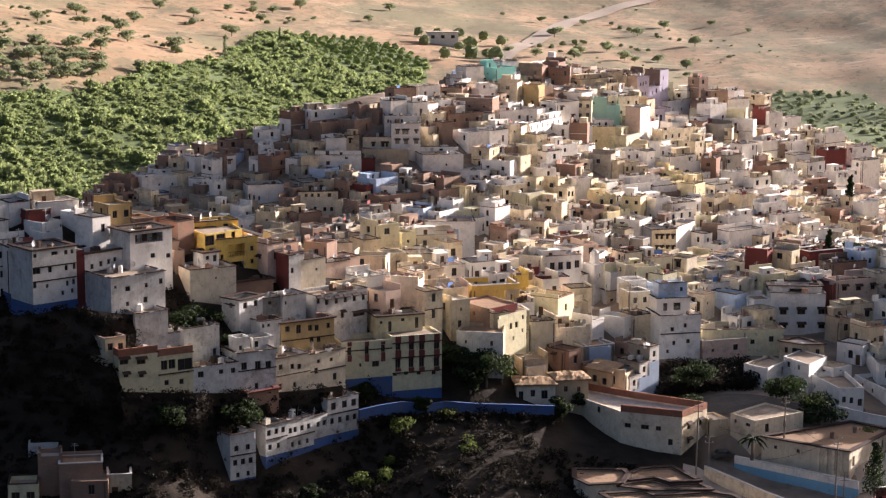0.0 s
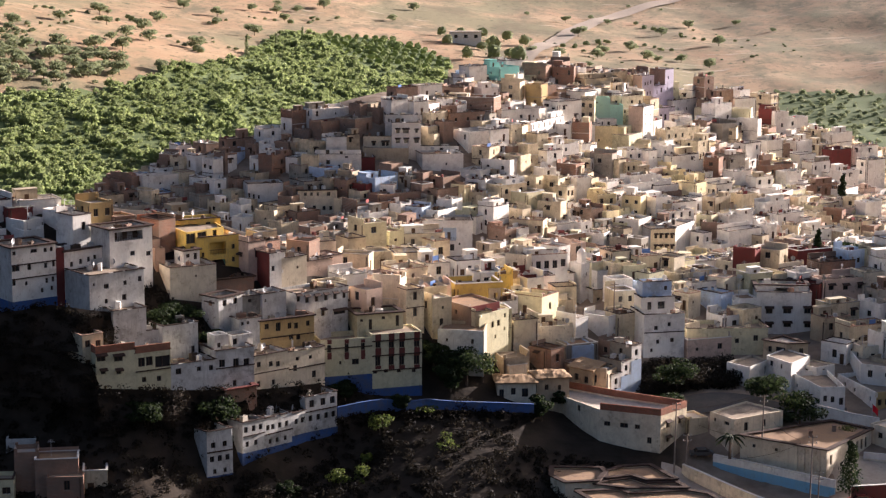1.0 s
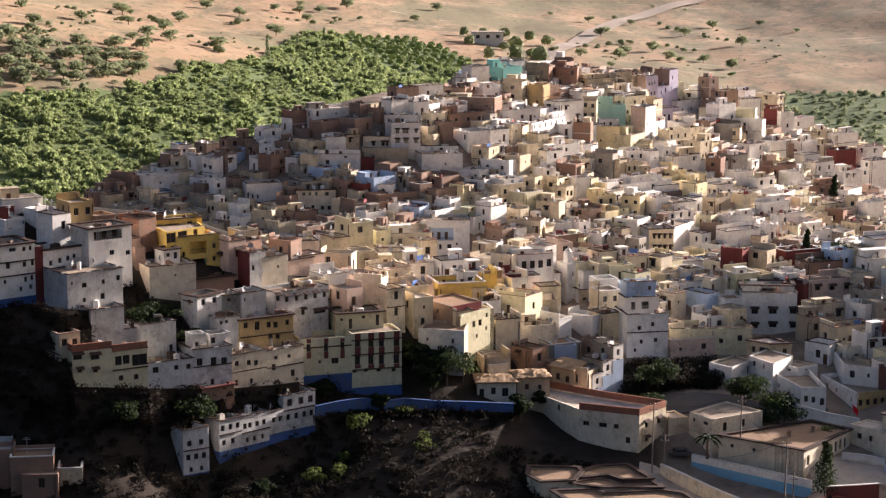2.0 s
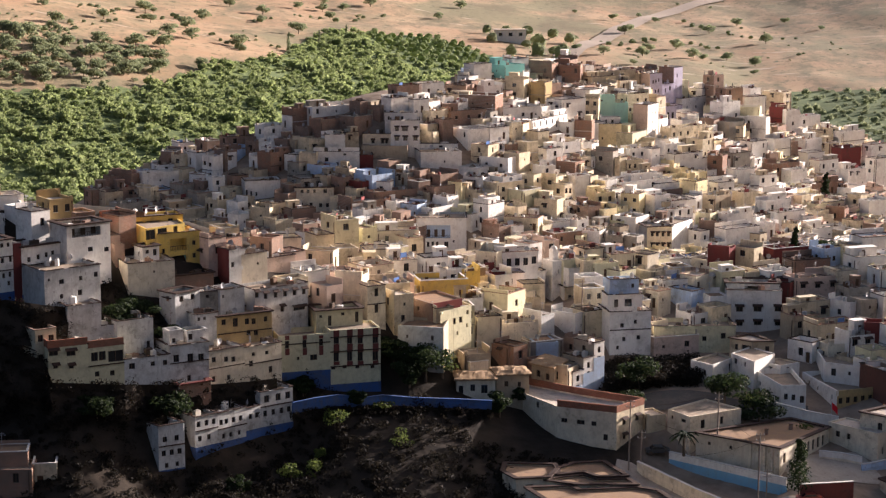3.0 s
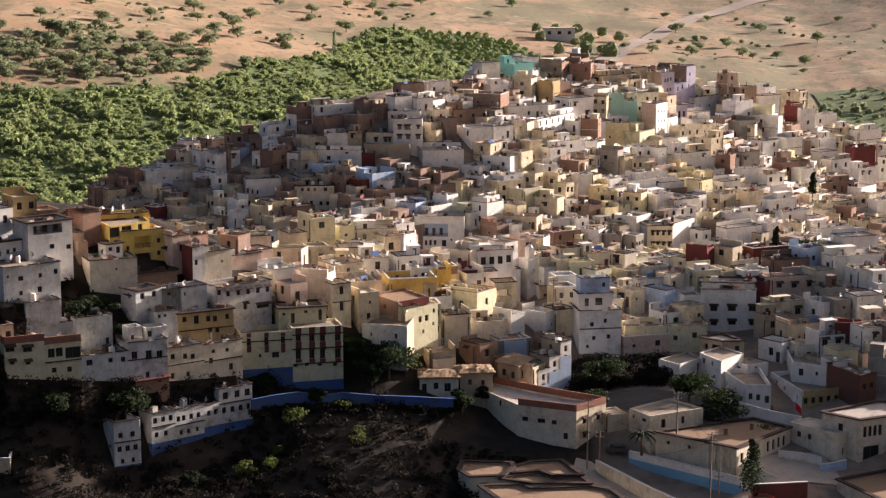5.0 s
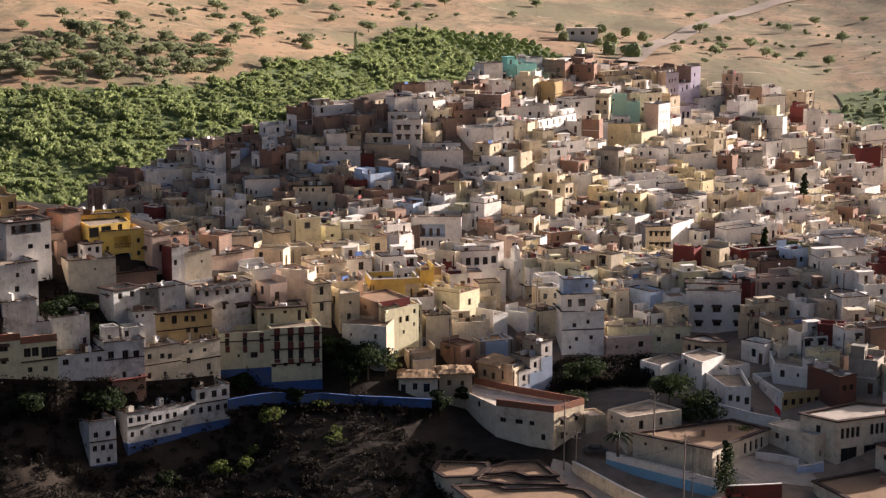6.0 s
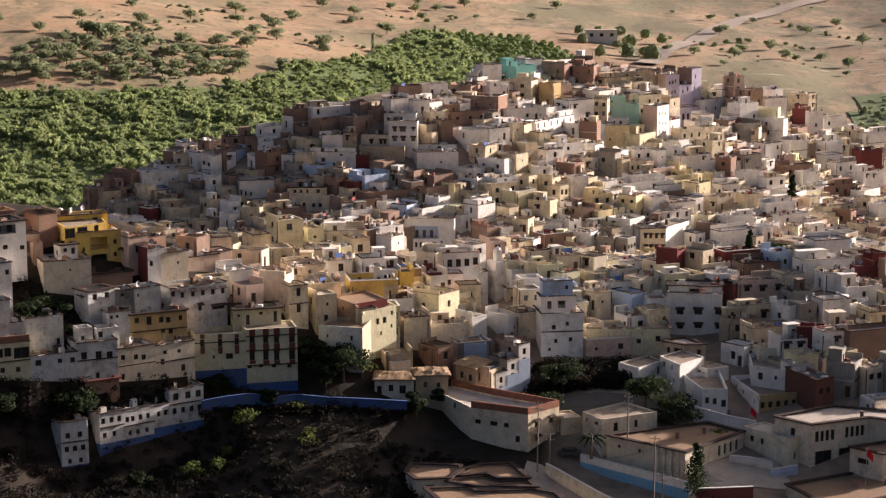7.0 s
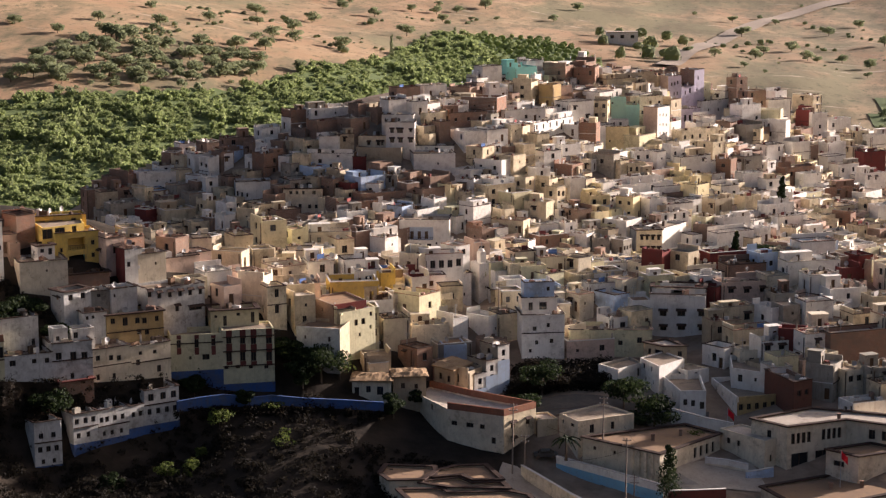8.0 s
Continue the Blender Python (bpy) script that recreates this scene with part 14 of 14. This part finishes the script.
for _p, _h in (((79.7, 406.4, 26.2), 4.5), ((67.5, 300.0, 6.7), 8.5), ((90.1, 438.2, 32.6), 5.0)):
    _n += 1
    _rnd = random.Random(_n)
    _c = new("cypress")
    _c.matrix_world = pose(*_p)
    part("trunk", trunk_mesh(_h * 0.5, 0.12, _rnd, 0), _c)
    _v, _f = [], []
    for _k in range(14):
        _t = _k / 13
        _rr = _h * (0.24 if _h > 8 else 0.17) * (1 - 0.8 * _t ** 1.5) * _rnd.uniform(0.8, 1.15) + 0.1
        leaf_cloud(_v, _f, _rnd, (_rnd.uniform(-0.3, 0.3), _rnd.uniform(-0.3, 0.3), _h * (0.12 + 0.85 * _t)), (_rr, _rr, _h * 0.07), 120, 0.2)
    part("crown", mesh("crown", _v, _f, [LEAF_DARK]), _c)
    tagged(_c, "narrow dark green cypress rising between roofs", "tree", group="cypresses")

# a palm by the school
_palm = new("palm_tree")
_palm.matrix_world = pose(50.7, 315.3, 8.6)
part("trunk", trunk_mesh(3.2, 0.28, random.Random(3), 0), _palm)
for _k in range(22):
    _rnd = random.Random(_k)
    _a, _up = _k * 2.4, _rnd.uniform(0.1, 1.2)
    _v, _f = [], []
    for _i in range(7):
        _t = _i / 6
        _q = Vector((math.cos(_a) * 2.4 * _t, math.sin(_a) * 2.4 * _t, 3.2 + _up * 1.6 * _t - 1.9 * _t * _t))
        _s = Vector((-math.sin(_a), math.cos(_a), 0)) * (0.34 * (1 - _t) + 0.04)
        _v += [tuple(_q - _s - Vector((0, 0, 0.18))), tuple(_q), tuple(_q + _s - Vector((0, 0, 0.18)))]
    for _i in range(6):
        _f += [(_i * 3, _i * 3 + 1, _i * 3 + 4, _i * 3 + 3), (_i * 3 + 1, _i * 3 + 2, _i * 3 + 5, _i * 3 + 4)]
    part("frond", mesh("frond", _v, _f, [LEAF_DARK]), _palm)
tagged(_palm, "short date palm with drooping fronds by a wall", "palm")

# a thicket on the bank between street and square, in the shade-dark scrub colour
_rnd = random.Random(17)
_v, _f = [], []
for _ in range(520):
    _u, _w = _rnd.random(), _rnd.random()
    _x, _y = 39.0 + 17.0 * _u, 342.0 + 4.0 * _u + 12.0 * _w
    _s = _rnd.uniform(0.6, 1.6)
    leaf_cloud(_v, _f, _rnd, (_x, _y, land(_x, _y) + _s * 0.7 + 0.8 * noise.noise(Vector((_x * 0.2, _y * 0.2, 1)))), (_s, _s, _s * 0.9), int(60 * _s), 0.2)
tagged(new("thicket", mesh("thicket", _v, _f, [LEAF_SCRUB])), "dense shade-coloured dark bramble thicket on a bank between houses", "thicket", kind="stuff")

# scrub on the dark slope, the slope's shade carried by its leaf colour
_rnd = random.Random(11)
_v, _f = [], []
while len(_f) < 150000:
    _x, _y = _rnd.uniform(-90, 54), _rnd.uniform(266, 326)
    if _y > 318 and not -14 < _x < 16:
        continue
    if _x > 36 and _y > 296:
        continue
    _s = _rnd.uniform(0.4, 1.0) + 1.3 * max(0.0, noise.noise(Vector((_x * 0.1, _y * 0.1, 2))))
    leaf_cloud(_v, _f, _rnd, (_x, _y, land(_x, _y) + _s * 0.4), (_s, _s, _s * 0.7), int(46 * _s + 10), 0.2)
tagged(new("scrub", mesh("scrub", _v, _f, [LEAF_SCRUB])), "dark shade-coloured dry scrub and weeds covering the steep slope", "scrub", kind="stuff")

# ---- the far valley ----
VALLEY = [(-419.2, 1089.7, -69.4), (-423.3, 1314.3, -49.4), (-362.8, 1373.8, -49.9), (-330.5, 1404.7, -49.7), (-279.8, 1454.7, -52.0), (-256.8, 1511.5, -50.7), (-240.6, 1596.1, -48.0), (-220.8, 1677.8, -48.6), (-196.4, 1749.0, -51.7), (-197.0, 1921.3, -52.3), (-187.3, 2034.6, -54.3),
          (-135.7, 2112.9, -59.8), (-89.4, 2140.9, -64.1), (-45.0, 2091.1, -69.4), (-18.2, 2016.6, -74.6), (-17.8, 1865.5, -80.6)]
VALLEY = [(p[0], p[1]) for p in VALLEY] + [(0, 900), (-60, 820), (-330, 820)]
EAST = [(p[0], p[1]) for p in [(247.8, 1917.3, -97.1), (293.9, 1943.9, -95.7), (401.9, 1889.7, -90.4), (372.3, 1512.4, -90.3), (132.0, 694.5, 10.1), (235.6, 1802.5, -103.1)]]
FARM = [(p[0], p[1]) for p in [(-43.8, 2223.2, -66.3), (-8.5, 2345.6, -67.4), (37.7, 2319.3, -71.7), (69.8, 2283.4, -75.3), (55.2, 2070.1, -79.3), (-7.7, 2008.8, -76.2)]]


def inside(x, y, poly):
    hit = False
    for (x0, y0), (x1, y1) in zip(poly, poly[1:] + poly[:1]):
        if (y0 > y) != (y1 > y) and x < x0 + (y - y0) * (x1 - x0) / (y1 - y0):
            hit = not hit
    return hit


MEADOW = weathered("green_undergrowth", (0.12, 0.15, 0.055), (0.08, 0.11, 0.04), 0.7)


def woods(name, poly, gap, r_lo, r_hi, leaves, seed, label, quads=64, tall=1.0, fill=0.9, rows=0.0):
    """Close-set crowns over an area of the valley, one mesh: an uneven leafy body with loose sprays round it."""
    rnd = random.Random(seed)
    v, f = [], []
    xs, ys = [p[0] for p in poly], [p[1] for p in poly]
    y = min(ys)
    while y < max(ys):
        x = min(xs)
        step = gap * (1 + (y - 900) / 1500)
        while x < max(xs):
            loose = 0.12 if rows else 0.55
            qx, qy = x + rnd.uniform(-loose, loose) * step, y + rnd.uniform(-loose, loose) * step
            lump = noise.noise(Vector((qx * 0.016 + qy * 0.004, qy * 0.007, seed))) + 0.5 * noise.noise(Vector((qx * 0.05, qy * 0.02, seed)))
            if inside(qx, qy, poly) and rnd.random() < fill + lump * 0.7:
                r = rnd.uniform(r_lo, r_hi) * (1.0 + 0.75 * lump) * (1 + (y - 900) / 3000)
                gz = land(qx, qy)
                hill = Vector((qx, qy, gz + r * 0.7 * tall))
                # the body: rings of clumps, pushed in and out
                o = len(v)
                ph = rnd.uniform(0, 99)
                for ring, lat in enumerate((-0.5, 0.1, 0.6, 1.1)):
                    for k in range(7):
                        a = (k + 0.5 * (ring % 2)) * math.tau / 7
                        q = Vector((math.cos(a) * math.cos(lat), math.sin(a) * math.cos(lat), math.sin(lat)))
                        q *= 0.86 * r * (1 + 0.5 * noise.noise(q * 2.2 + Vector((ph, 0, 0))))
                        v.append(hill + Vector((q.x, q.y, q.z * tall)))
                v.append(hill + Vector((0, 0, r * 0.85 * tall)))
                for ring in range(3):
                    for k in range(7):
                        a, b = o + ring * 7 + k, o + ring * 7 + (k + 1) % 7
                        f.append((a, b, b + 7, a + 7))
                for k in range(7):
                    f.append((o + 21 + k, o + 21 + (k + 1) % 7, o + 28))
                leaf_cloud(v, f, rnd, hill, (r, r, r * tall), quads, r * 0.13, 0.6)
            x += step
        y += (rows or 1.35) * step
    tagged(new(name, mesh(name, v, f, [leaves])), label, "woods", kind="stuff")


ORCHARD = [(p[0], p[1]) for p in [(-144.7, 2112.5, -58.7), (-89.9, 2149.7, -63.5), (-44.2, 2099.7, -68.9), (-16.5, 2016.7, -74.6), (-23.0, 1951.3, -76.7), (-96.6, 1893.4, -68.8), (-143.3, 1995.2, -60.1)]]


def crown_kind(rnd, lumps, quads, spread):
    """One broad-leaved crown, a metre in radius, standing on z = 0: dark inner bodies with leaf sprays over their skin."""
    v, f = [], []
    for k in range(lumps):
        a, s = k * 2.4 + rnd.uniform(-0.5, 0.5), rnd.uniform(0.42, 0.66) if k else 0.72
        q = spread * rnd.uniform(0.5, 1.0) if k else 0.0
        c = Vector((math.cos(a) * q, math.sin(a) * q, (0.95 if not k else rnd.uniform(0.45, 0.95))))
        o, ph = len(v), rnd.uniform(0, 99)
        for ring, lat in enumerate((-0.45, 0.5)):
            for j in range(5):
                t = (j + 0.5 * ring) * math.tau / 5
                d = Vector((math.cos(t) * math.cos(lat), math.sin(t) * math.cos(lat), math.sin(lat)))
                v.append(c + d * s * 0.66 * (1 + 0.5 * noise.noise(d * 1.9 + Vector((ph, 0, 0)))))
        v.append(c + Vector((0, 0, s * 0.66)))
        f += [(o + j, o + (j + 1) % 5, o + 5 + (j + 1) % 5, o + 5 + j) for j in range(5)]
        f += [(o + 5 + j, o + 5 + (j + 1) % 5, o + 10) for j in range(5)]
        leaf_cloud(v, f, rnd, c, (s, s, s), int(quads * s * s), 0.19, 0.9)
    return np.array([tuple(p) for p in v], dtype=np.float32), f


def grove(name, spots, kinds, leaves, label, seed):
    """Many crowns joined into one mesh; spots: x, y, radius, height of each tree."""
    rnd = random.Random(seed)
    vs, lens, idx, base = [], [], [], 0
    flat = [(k[0], np.concatenate([np.array(q) for q in k[1]]), np.array([len(q) for q in k[1]])) for k in kinds]
    for x, y, r, h in spots:
        v, loops, n = rnd.choice(flat)
        a = rnd.uniform(0, math.tau)
        c, d = math.cos(a) * r, math.sin(a) * r
        p = np.empty_like(v)
        p[:, 0], p[:, 1], p[:, 2] = v[:, 0] * c - v[:, 1] * d + x, v[:, 0] * d + v[:, 1] * c + y, v[:, 2] * h * 0.62 + land(x, y) - 0.1 * h
        vs.append(p)
        idx.append(loops + base)
        lens.append(n)
        base += len(v)
    vs, idx, lens = np.concatenate(vs), np.concatenate(idx).astype(np.int32), np.concatenate(lens).astype(np.int32)
    me = bpy.data.meshes.new(name)
    me.vertices.add(len(vs))
    me.vertices.foreach_set("co", vs.ravel())
    me.loops.add(len(idx))
    me.loops.foreach_set("vertex_index", idx)
    me.polygons.add(len(lens))
    me.polygons.foreach_set("loop_start", np.concatenate([[0], np.cumsum(lens)[:-1]]).astype(np.int32))
    me.materials.append(leaves)
    me.update(calc_edges=True)
    tagged(new(name, me), label, "woods", kind="stuff")


def scatter(poly, gap, r_lo, r_hi, seed, fill=1.0, tall=1.0):
    """Tree spots over an area, in clumps and uneven lines, the trees larger along the field edges."""
    rnd = random.Random(seed)
    xs, ys = [p[0] for p in poly], [p[1] for p in poly]
    out, y = [], min(ys)
    while y < max(ys):
        step = gap * (1 + max(0.0, y - 1100) / 2600)
        x = min(xs)
        while x < max(xs):
            qx, qy = x + rnd.uniform(-0.55, 0.55) * step, y + rnd.uniform(-0.55, 0.55) * step
            x += step
            big = noise.noise(Vector((qx * 0.012 + qy * 0.006, qy * 0.010 - qx * 0.004, seed)))
            edge = max(0.0, 1 - abs(big) * 6)
            lump = noise.noise(Vector((qx * 0.045, qy * 0.03, seed + 5)))
            if rnd.random() < fill + 0.5 * lump and inside(qx, qy, poly):
                r = rnd.uniform(r_lo, r_hi) * (1 + 0.35 * lump + 0.30 * edge) * (1 + max(0.0, y - 1100) / 3500)
                out.append((qx, qy, r, r * rnd.uniform(0.8, 1.4) * tall * (1 + 0.6 * edge)))
        y += step
    return out


_rnd = random.Random(5)
CROWNS = [crown_kind(_rnd, 3, 84, 0.7) for _ in range(6)]
grove("valley_woods", [q for q in scatter(VALLEY, 6.6, 2.7, 4.5, 5, 0.95) if not inside(q[0], q[1], ORCHARD)], CROWNS, LEAF_WOOD, "dense green orchards and thickets filling the valley", 5)
grove("east_woods", scatter(EAST, 11.0, 1.8, 3.6, 6, 0.8), CROWNS[:2], LEAF_OLIVE, "hazy green groves on the valley floor", 6)
woods("orchard_rows", ORCHARD, 5.2, 2.6, 3.4, LEAF_WOOD, 8, "young fruit trees planted in rows", 30, 0.9, 1.4, 2.9)
SCRUBLAND = [(-431, 1523), (-393, 1580), (-362, 1663), (-297, 1651), (-257, 1547), (-284, 1455), (-327, 1391), (-374, 1332)]
grove("hill_scrub", [q for q in scatter(SCRUBLAND, 15.0, 1.6, 3.8, 12, 0.7) if not inside(q[0], q[1], VALLEY)], CROWNS[:2], LEAF_OLIVE, "low grey-green scrub dotting the straw slope", 12)
woods("farm_trees", FARM, 16.0, 3.0, 6.0, LEAF_OLIVE, 7, "trees round a distant farm")
for _k, (_pts, _w) in enumerate((
        ([(-372.3, 1667.0, -18.7), (-361.0, 1723.4, -19.1), (-346.5, 1795.9, -22.5), (-341.0, 1956.5, -28.2), (-347.9, 2070.8, -31.0)], 12.0),
        ([(-347.6, 2037.4, -30.0), (-298.1, 1887.3, -33.7), (-258.2, 1790.9, -39.4), (-229.1, 1733.8, -45.7)], 6.0),
        ([(-392.3, 1578.7, -20.3), (-376.3, 1605.7, -21.3), (-351.8, 1619.8, -25.0)], 14.0),
        ([(-271.8, 2056.6, -42.4), (-242.4, 2196.6, -45.7), (-192.6, 2198.6, -51.7), (-163.9, 2301.0, -52.1)], 8.0),
        ([(70.9, 2358.8, -74.4), (114.8, 2285.6, -78.4), (177.6, 2373.7, -81.5), (240.8, 2264.6, -85.4)], 8.0),
        ([(208.4, 2649.1, -80.3), (259.5, 2476.2, -83.4), (332.9, 2402.3, -82.8)], 10.0))):
    _side = [(p[0], p[1] - _w * 1.5) for p in _pts] + [(p[0], p[1] + _w * 1.5) for p in reversed(_pts)]
    woods("hedge", _side, 6.0, 1.4, 3.0, LEAF_OLIVE, 30 + _k, "ragged grey-green hedge and scrub along a field edge", 24, 0.8, 0.75)
for _k, _poly in enumerate(([(-393.5, 1396.4, -42.0), (-391.1, 1507.1, -29.2), (-351.6, 1579.7, -28.2), (-280.1, 1635.3, -37.8), (-266.4, 1562.5, -45.1), (-302.1, 1460.2, -47.7), (-348.2, 1409.9, -47.1)],
                            [(-283.7, 1790.2, -34.4), (-235.7, 2049.5, -47.6), (-199.3, 1851.9, -51.6), (-233.6, 1698.3, -45.7)], [(-440.0, 1651.5, -6.2), (-385.3, 2095.2, -25.0), (-306.9, 2055.5, -36.8), (-345.4, 1653.9, -24.7), (-415.8, 1564.6, -18.5)],
                            [(87.3, 2202.3, -77.6), (153.2, 2420.9, -79.9), (235.2, 2201.0, -86.4), (231.0, 2087.6, -89.6), (149.9, 2100.2, -85.5)], [(31.2, 2309.7, -71.0), (73.6, 2547.4, -74.1), (99.1, 2428.0, -76.0), (55.8, 2147.6, -77.0)], [(252.8, 2651.8, -80.3), (373.1, 2454.2, -79.7), (371.1, 2139.5, -86.2), (263.3, 2176.1, -87.1)])):
    woods("slope_scrub", [(p[0], p[1]) for p in _poly], 12.0, 0.8, 2.2, LEAF_OLIVE, 50 + _k, "low grey-green scrub dotted over straw grass", 16, 0.6, 0.35)
GROVE = [(p[0], p[1]) for p in [(-414.0, 1383.8, -40.9), (-418.9, 1512.7, -23.3), (-392.3, 1578.5, -21.2), (-345.6, 1593.3, -27.5), (-309.1, 1594.3, -34.6), (-276.3, 1615.1, -39.8), (-263.0, 1556.1, -46.2), (-296.4, 1472.6, -48.0), (-346.7, 1404.1, -47.3)]]
for _nm, _poly, _w in (("meadow_east", EAST, "green undergrowth of distant groves"), ("meadow_valley", VALLEY, "green undergrowth below the valley orchards")):
    _xs, _ys = [p[0] for p in _poly], [p[1] for p in _poly]
    _gx, _gy = np.arange(min(_xs), max(_xs), 14.0), np.arange(min(_ys), max(_ys), 14.0)
    _v, _f, _id = [], [], {}
    for _i in range(len(_gx) - 1):
        for _j in range(len(_gy) - 1):
            if inside(_gx[_i] + 7, _gy[_j] + 7, _poly):
                q = []
                for a, b in ((_i, _j), (_i + 1, _j), (_i + 1, _j + 1), (_i, _j + 1)):
                    if (a, b) not in _id:
                        _id[(a, b)] = len(_v)
                        _v.append((_gx[a], _gy[b], land(_gx[a], _gy[b]) + 0.8))
                    q.append(_id[(a, b)])
                _f.append(tuple(q))
    tagged(new(_nm, mesh(_nm, _v, _f, [MEADOW])), _w, "meadow", kind="structure")

# olive trees on the straw slopes
_rnd = random.Random(21)
_kinds, _set = [], []
for _k in range(4):
    _kinds.append(tree(0, 0, -500 - 20 * _k, 9.0, 5.6, LEAF_OLIVE, "round grey-green olive tree on a straw slope", 300 + _k, count=700, size=0.62))


def olive(x, y, s):
    z = land(x, y)
    copy_thing(_rnd.choice(_kinds), pose(x, y, z - 0.3, 0, 0, _rnd.uniform(0, 360)) @ Matrix.Diagonal((s, s, s, 1)))


for _p in ((-422.2, 1638.2, -10.9), (-390.2, 1565.5, -22.0), (-378.8, 1673.8, -16.8), (-359.7, 1773.6, -19.5), (-303.5, 1634.7, -33.3), (-285.2, 1662.4, -36.3), (-352.9, 1477.0, -37.9), (-336.8, 1446.6, -44.5), (-323.1, 1459.5, -44.4), (-285.0, 1510.6, -46.1), (-268.4, 1549.6, -45.2), (-238.6, 1769.4, -43.7),
           (-269.8, 2160.0, -42.2), (-200.2, 2337.7, -45.5), (-213.2, 2009.0, -50.2), (-344.0, 1566.8, -30.7), (-330.9, 1620.4, -29.0), (-303.4, 1871.8, -32.6), (-314.3, 2030.2, -35.1), (-297.4, 1753.5, -31.8), (-379.2, 1463.6, -36.0), (-430.0, 1551.0, -17.6), (-415.3, 1456.1, -31.4), (-469.7, 1562.8, -9.7), (-411.4, 1401.7, -38.7),
           (-317.5, 1490.7, -42.3), (-299.9, 1529.3, -41.4), (-356.0, 1439.9, -41.9), (-368.8, 2012.1, -25.7), (-313.7, 2212.2, -34.6), (-172.1, 2397.1, -46.3), (-412.8, 1772.3, -8.6), (-277.4, 1754.1, -35.7), (-373.8, 1507.8, -31.3), (-358.4, 1533.8, -31.2), (-383.1, 1402.7, -42.6), (-321.7, 1547.8, -36.6), (-339.1, 1509.0, -36.4),
           (97.5, 2123.5, -80.7), (141.8, 2178.3, -82.0), (184.3, 2270.6, -83.1), (239.5, 2485.1, -82.8), (285.9, 2611.4, -81.0), (132.9, 2419.8, -78.6), (235.2, 2201.0, -86.4), (196.9, 2181.2, -85.0), (293.2, 2342.2, -85.0), (125.4, 2602.0, -77.6), (260.6, 2149.6, -87.9), (-90.3, 2390.4, -57.6), (-69.6, 2541.8, -56.7)):
    olive(_p[0], _p[1], _rnd.uniform(1.0, 1.6))
for _ in range(1800):
    _x, _y = _rnd.uniform(-520, -100), _rnd.uniform(1000, 1900)
    if inside(_x, _y, GROVE) and not inside(_x, _y, VALLEY) and all(abs(_x - q[0]) + 0.4 * abs(_y - q[1]) > 10 for q in _set):
        _set.append((_x, _y))
        olive(_x, _y, _rnd.uniform(0.8, 1.35))
for _ in range(60):
    _x, _y = _rnd.uniform(-520, -150), _rnd.uniform(1450, 2500)
    if not inside(_x, _y, VALLEY) and noise.noise(Vector((_x * 0.008, _y * 0.004, 9))) > -0.05:
        olive(_x, _y, _rnd.uniform(0.5, 1.3))
for _ in range(24):
    _x, _y = _rnd.uniform(60, 420), _rnd.uniform(1900, 2900)
    if noise.noise(Vector((_x * 0.008, _y * 0.004, 4))) > 0.0:
        olive(_x, _y, _rnd.uniform(0.5, 1.2))
for _k in _kinds:
    for _o in (*_k.children_recursive, _k):
        bpy.data.objects.remove(_o)

# tall dark poplars at the wood's edge
for _p, _h in (((-195.5, 1785.1, -52.3), 20.0), ((-182.8, 1921.8, -54.5), 16.0), ((-166.3, 2027.1, -57.0), 13.0)):
    _pop = new("poplar")
    _pop.matrix_world = pose(_p[0], _p[1], land(_p[0], _p[1]) - 0.3)
    part("trunk", trunk_mesh(_h * 0.5, 0.35, _rnd, 0), _pop)
    _v, _f = [], []
    for _k in range(12):
        _t = _k / 11
        _rr = _h * 0.13 * (1 - 0.75 * _t) * _rnd.uniform(0.8, 1.2)
        leaf_cloud(_v, _f, _rnd, (_rnd.uniform(-0.6, 0.6), _rnd.uniform(-0.6, 0.6), _h * (0.15 + 0.82 * _t)), (_rr, _rr, _h * 0.07), 110, 0.4)
    part("crown", mesh("crown", _v, _f, [LEAF_OLIVE]), _pop)
    tagged(_pop, "tall narrow poplar at the edge of the valley woods", "tree", group="poplars")

# far road and farmhouse
tagged(strip("road_far", [(49.0, 2011.3, -81.7), (67.9, 2148.1, -78.2), (96.0, 2303.3, -76.6), (144.7, 2540.7, -79.0), (199.9, 2758.0, -77.1), (263.5, 2888.7, -67.5), (328.9, 2989.8, -53.2)], 24.0, ROADDUST, 2.6, 20.0), "pale dusty road curving up the far slope", "road", kind="structure")
_p = Vector((-2.4, 2189.1, -70.9))
farm = new("farmhouse")
farm.matrix_world = pose(_p.x, _p.y, ground(_p.x, _p.y) + 2.0, 0, 0, 8)
_s = Shape("wall", [WALLS["W"]])
for _turn, _span, _off in ((0, 34, 6), (90, 12, 17), (180, 34, 6), (270, 12, 17)):
    facade(_s, pose(0, 0, 0, 0, 0, _turn) @ Matrix.Translation((0, -_off, 0)), _span, -4, 12, [(_x, 5.5, 4.0, 3.6) for _x in (-11, 0, 11)] if _turn == 0 else [])
part("wall", _s.data(), farm)
part("roof", Shape("roof", [ROOFS[1]]).box((-17.6, -6.6, 12), (17.6, 6.6, 12.7)).data(), farm)
for _x in (-11, 0, 11):
    part("window", Shape("window", [GLASS]).box((_x - 2, -5.8, 5.5), (_x + 2, -5.7, 9.1)).data(), farm)
tagged(farm, "white flat-roofed farm building among trees, far across the valley", "farmhouse")
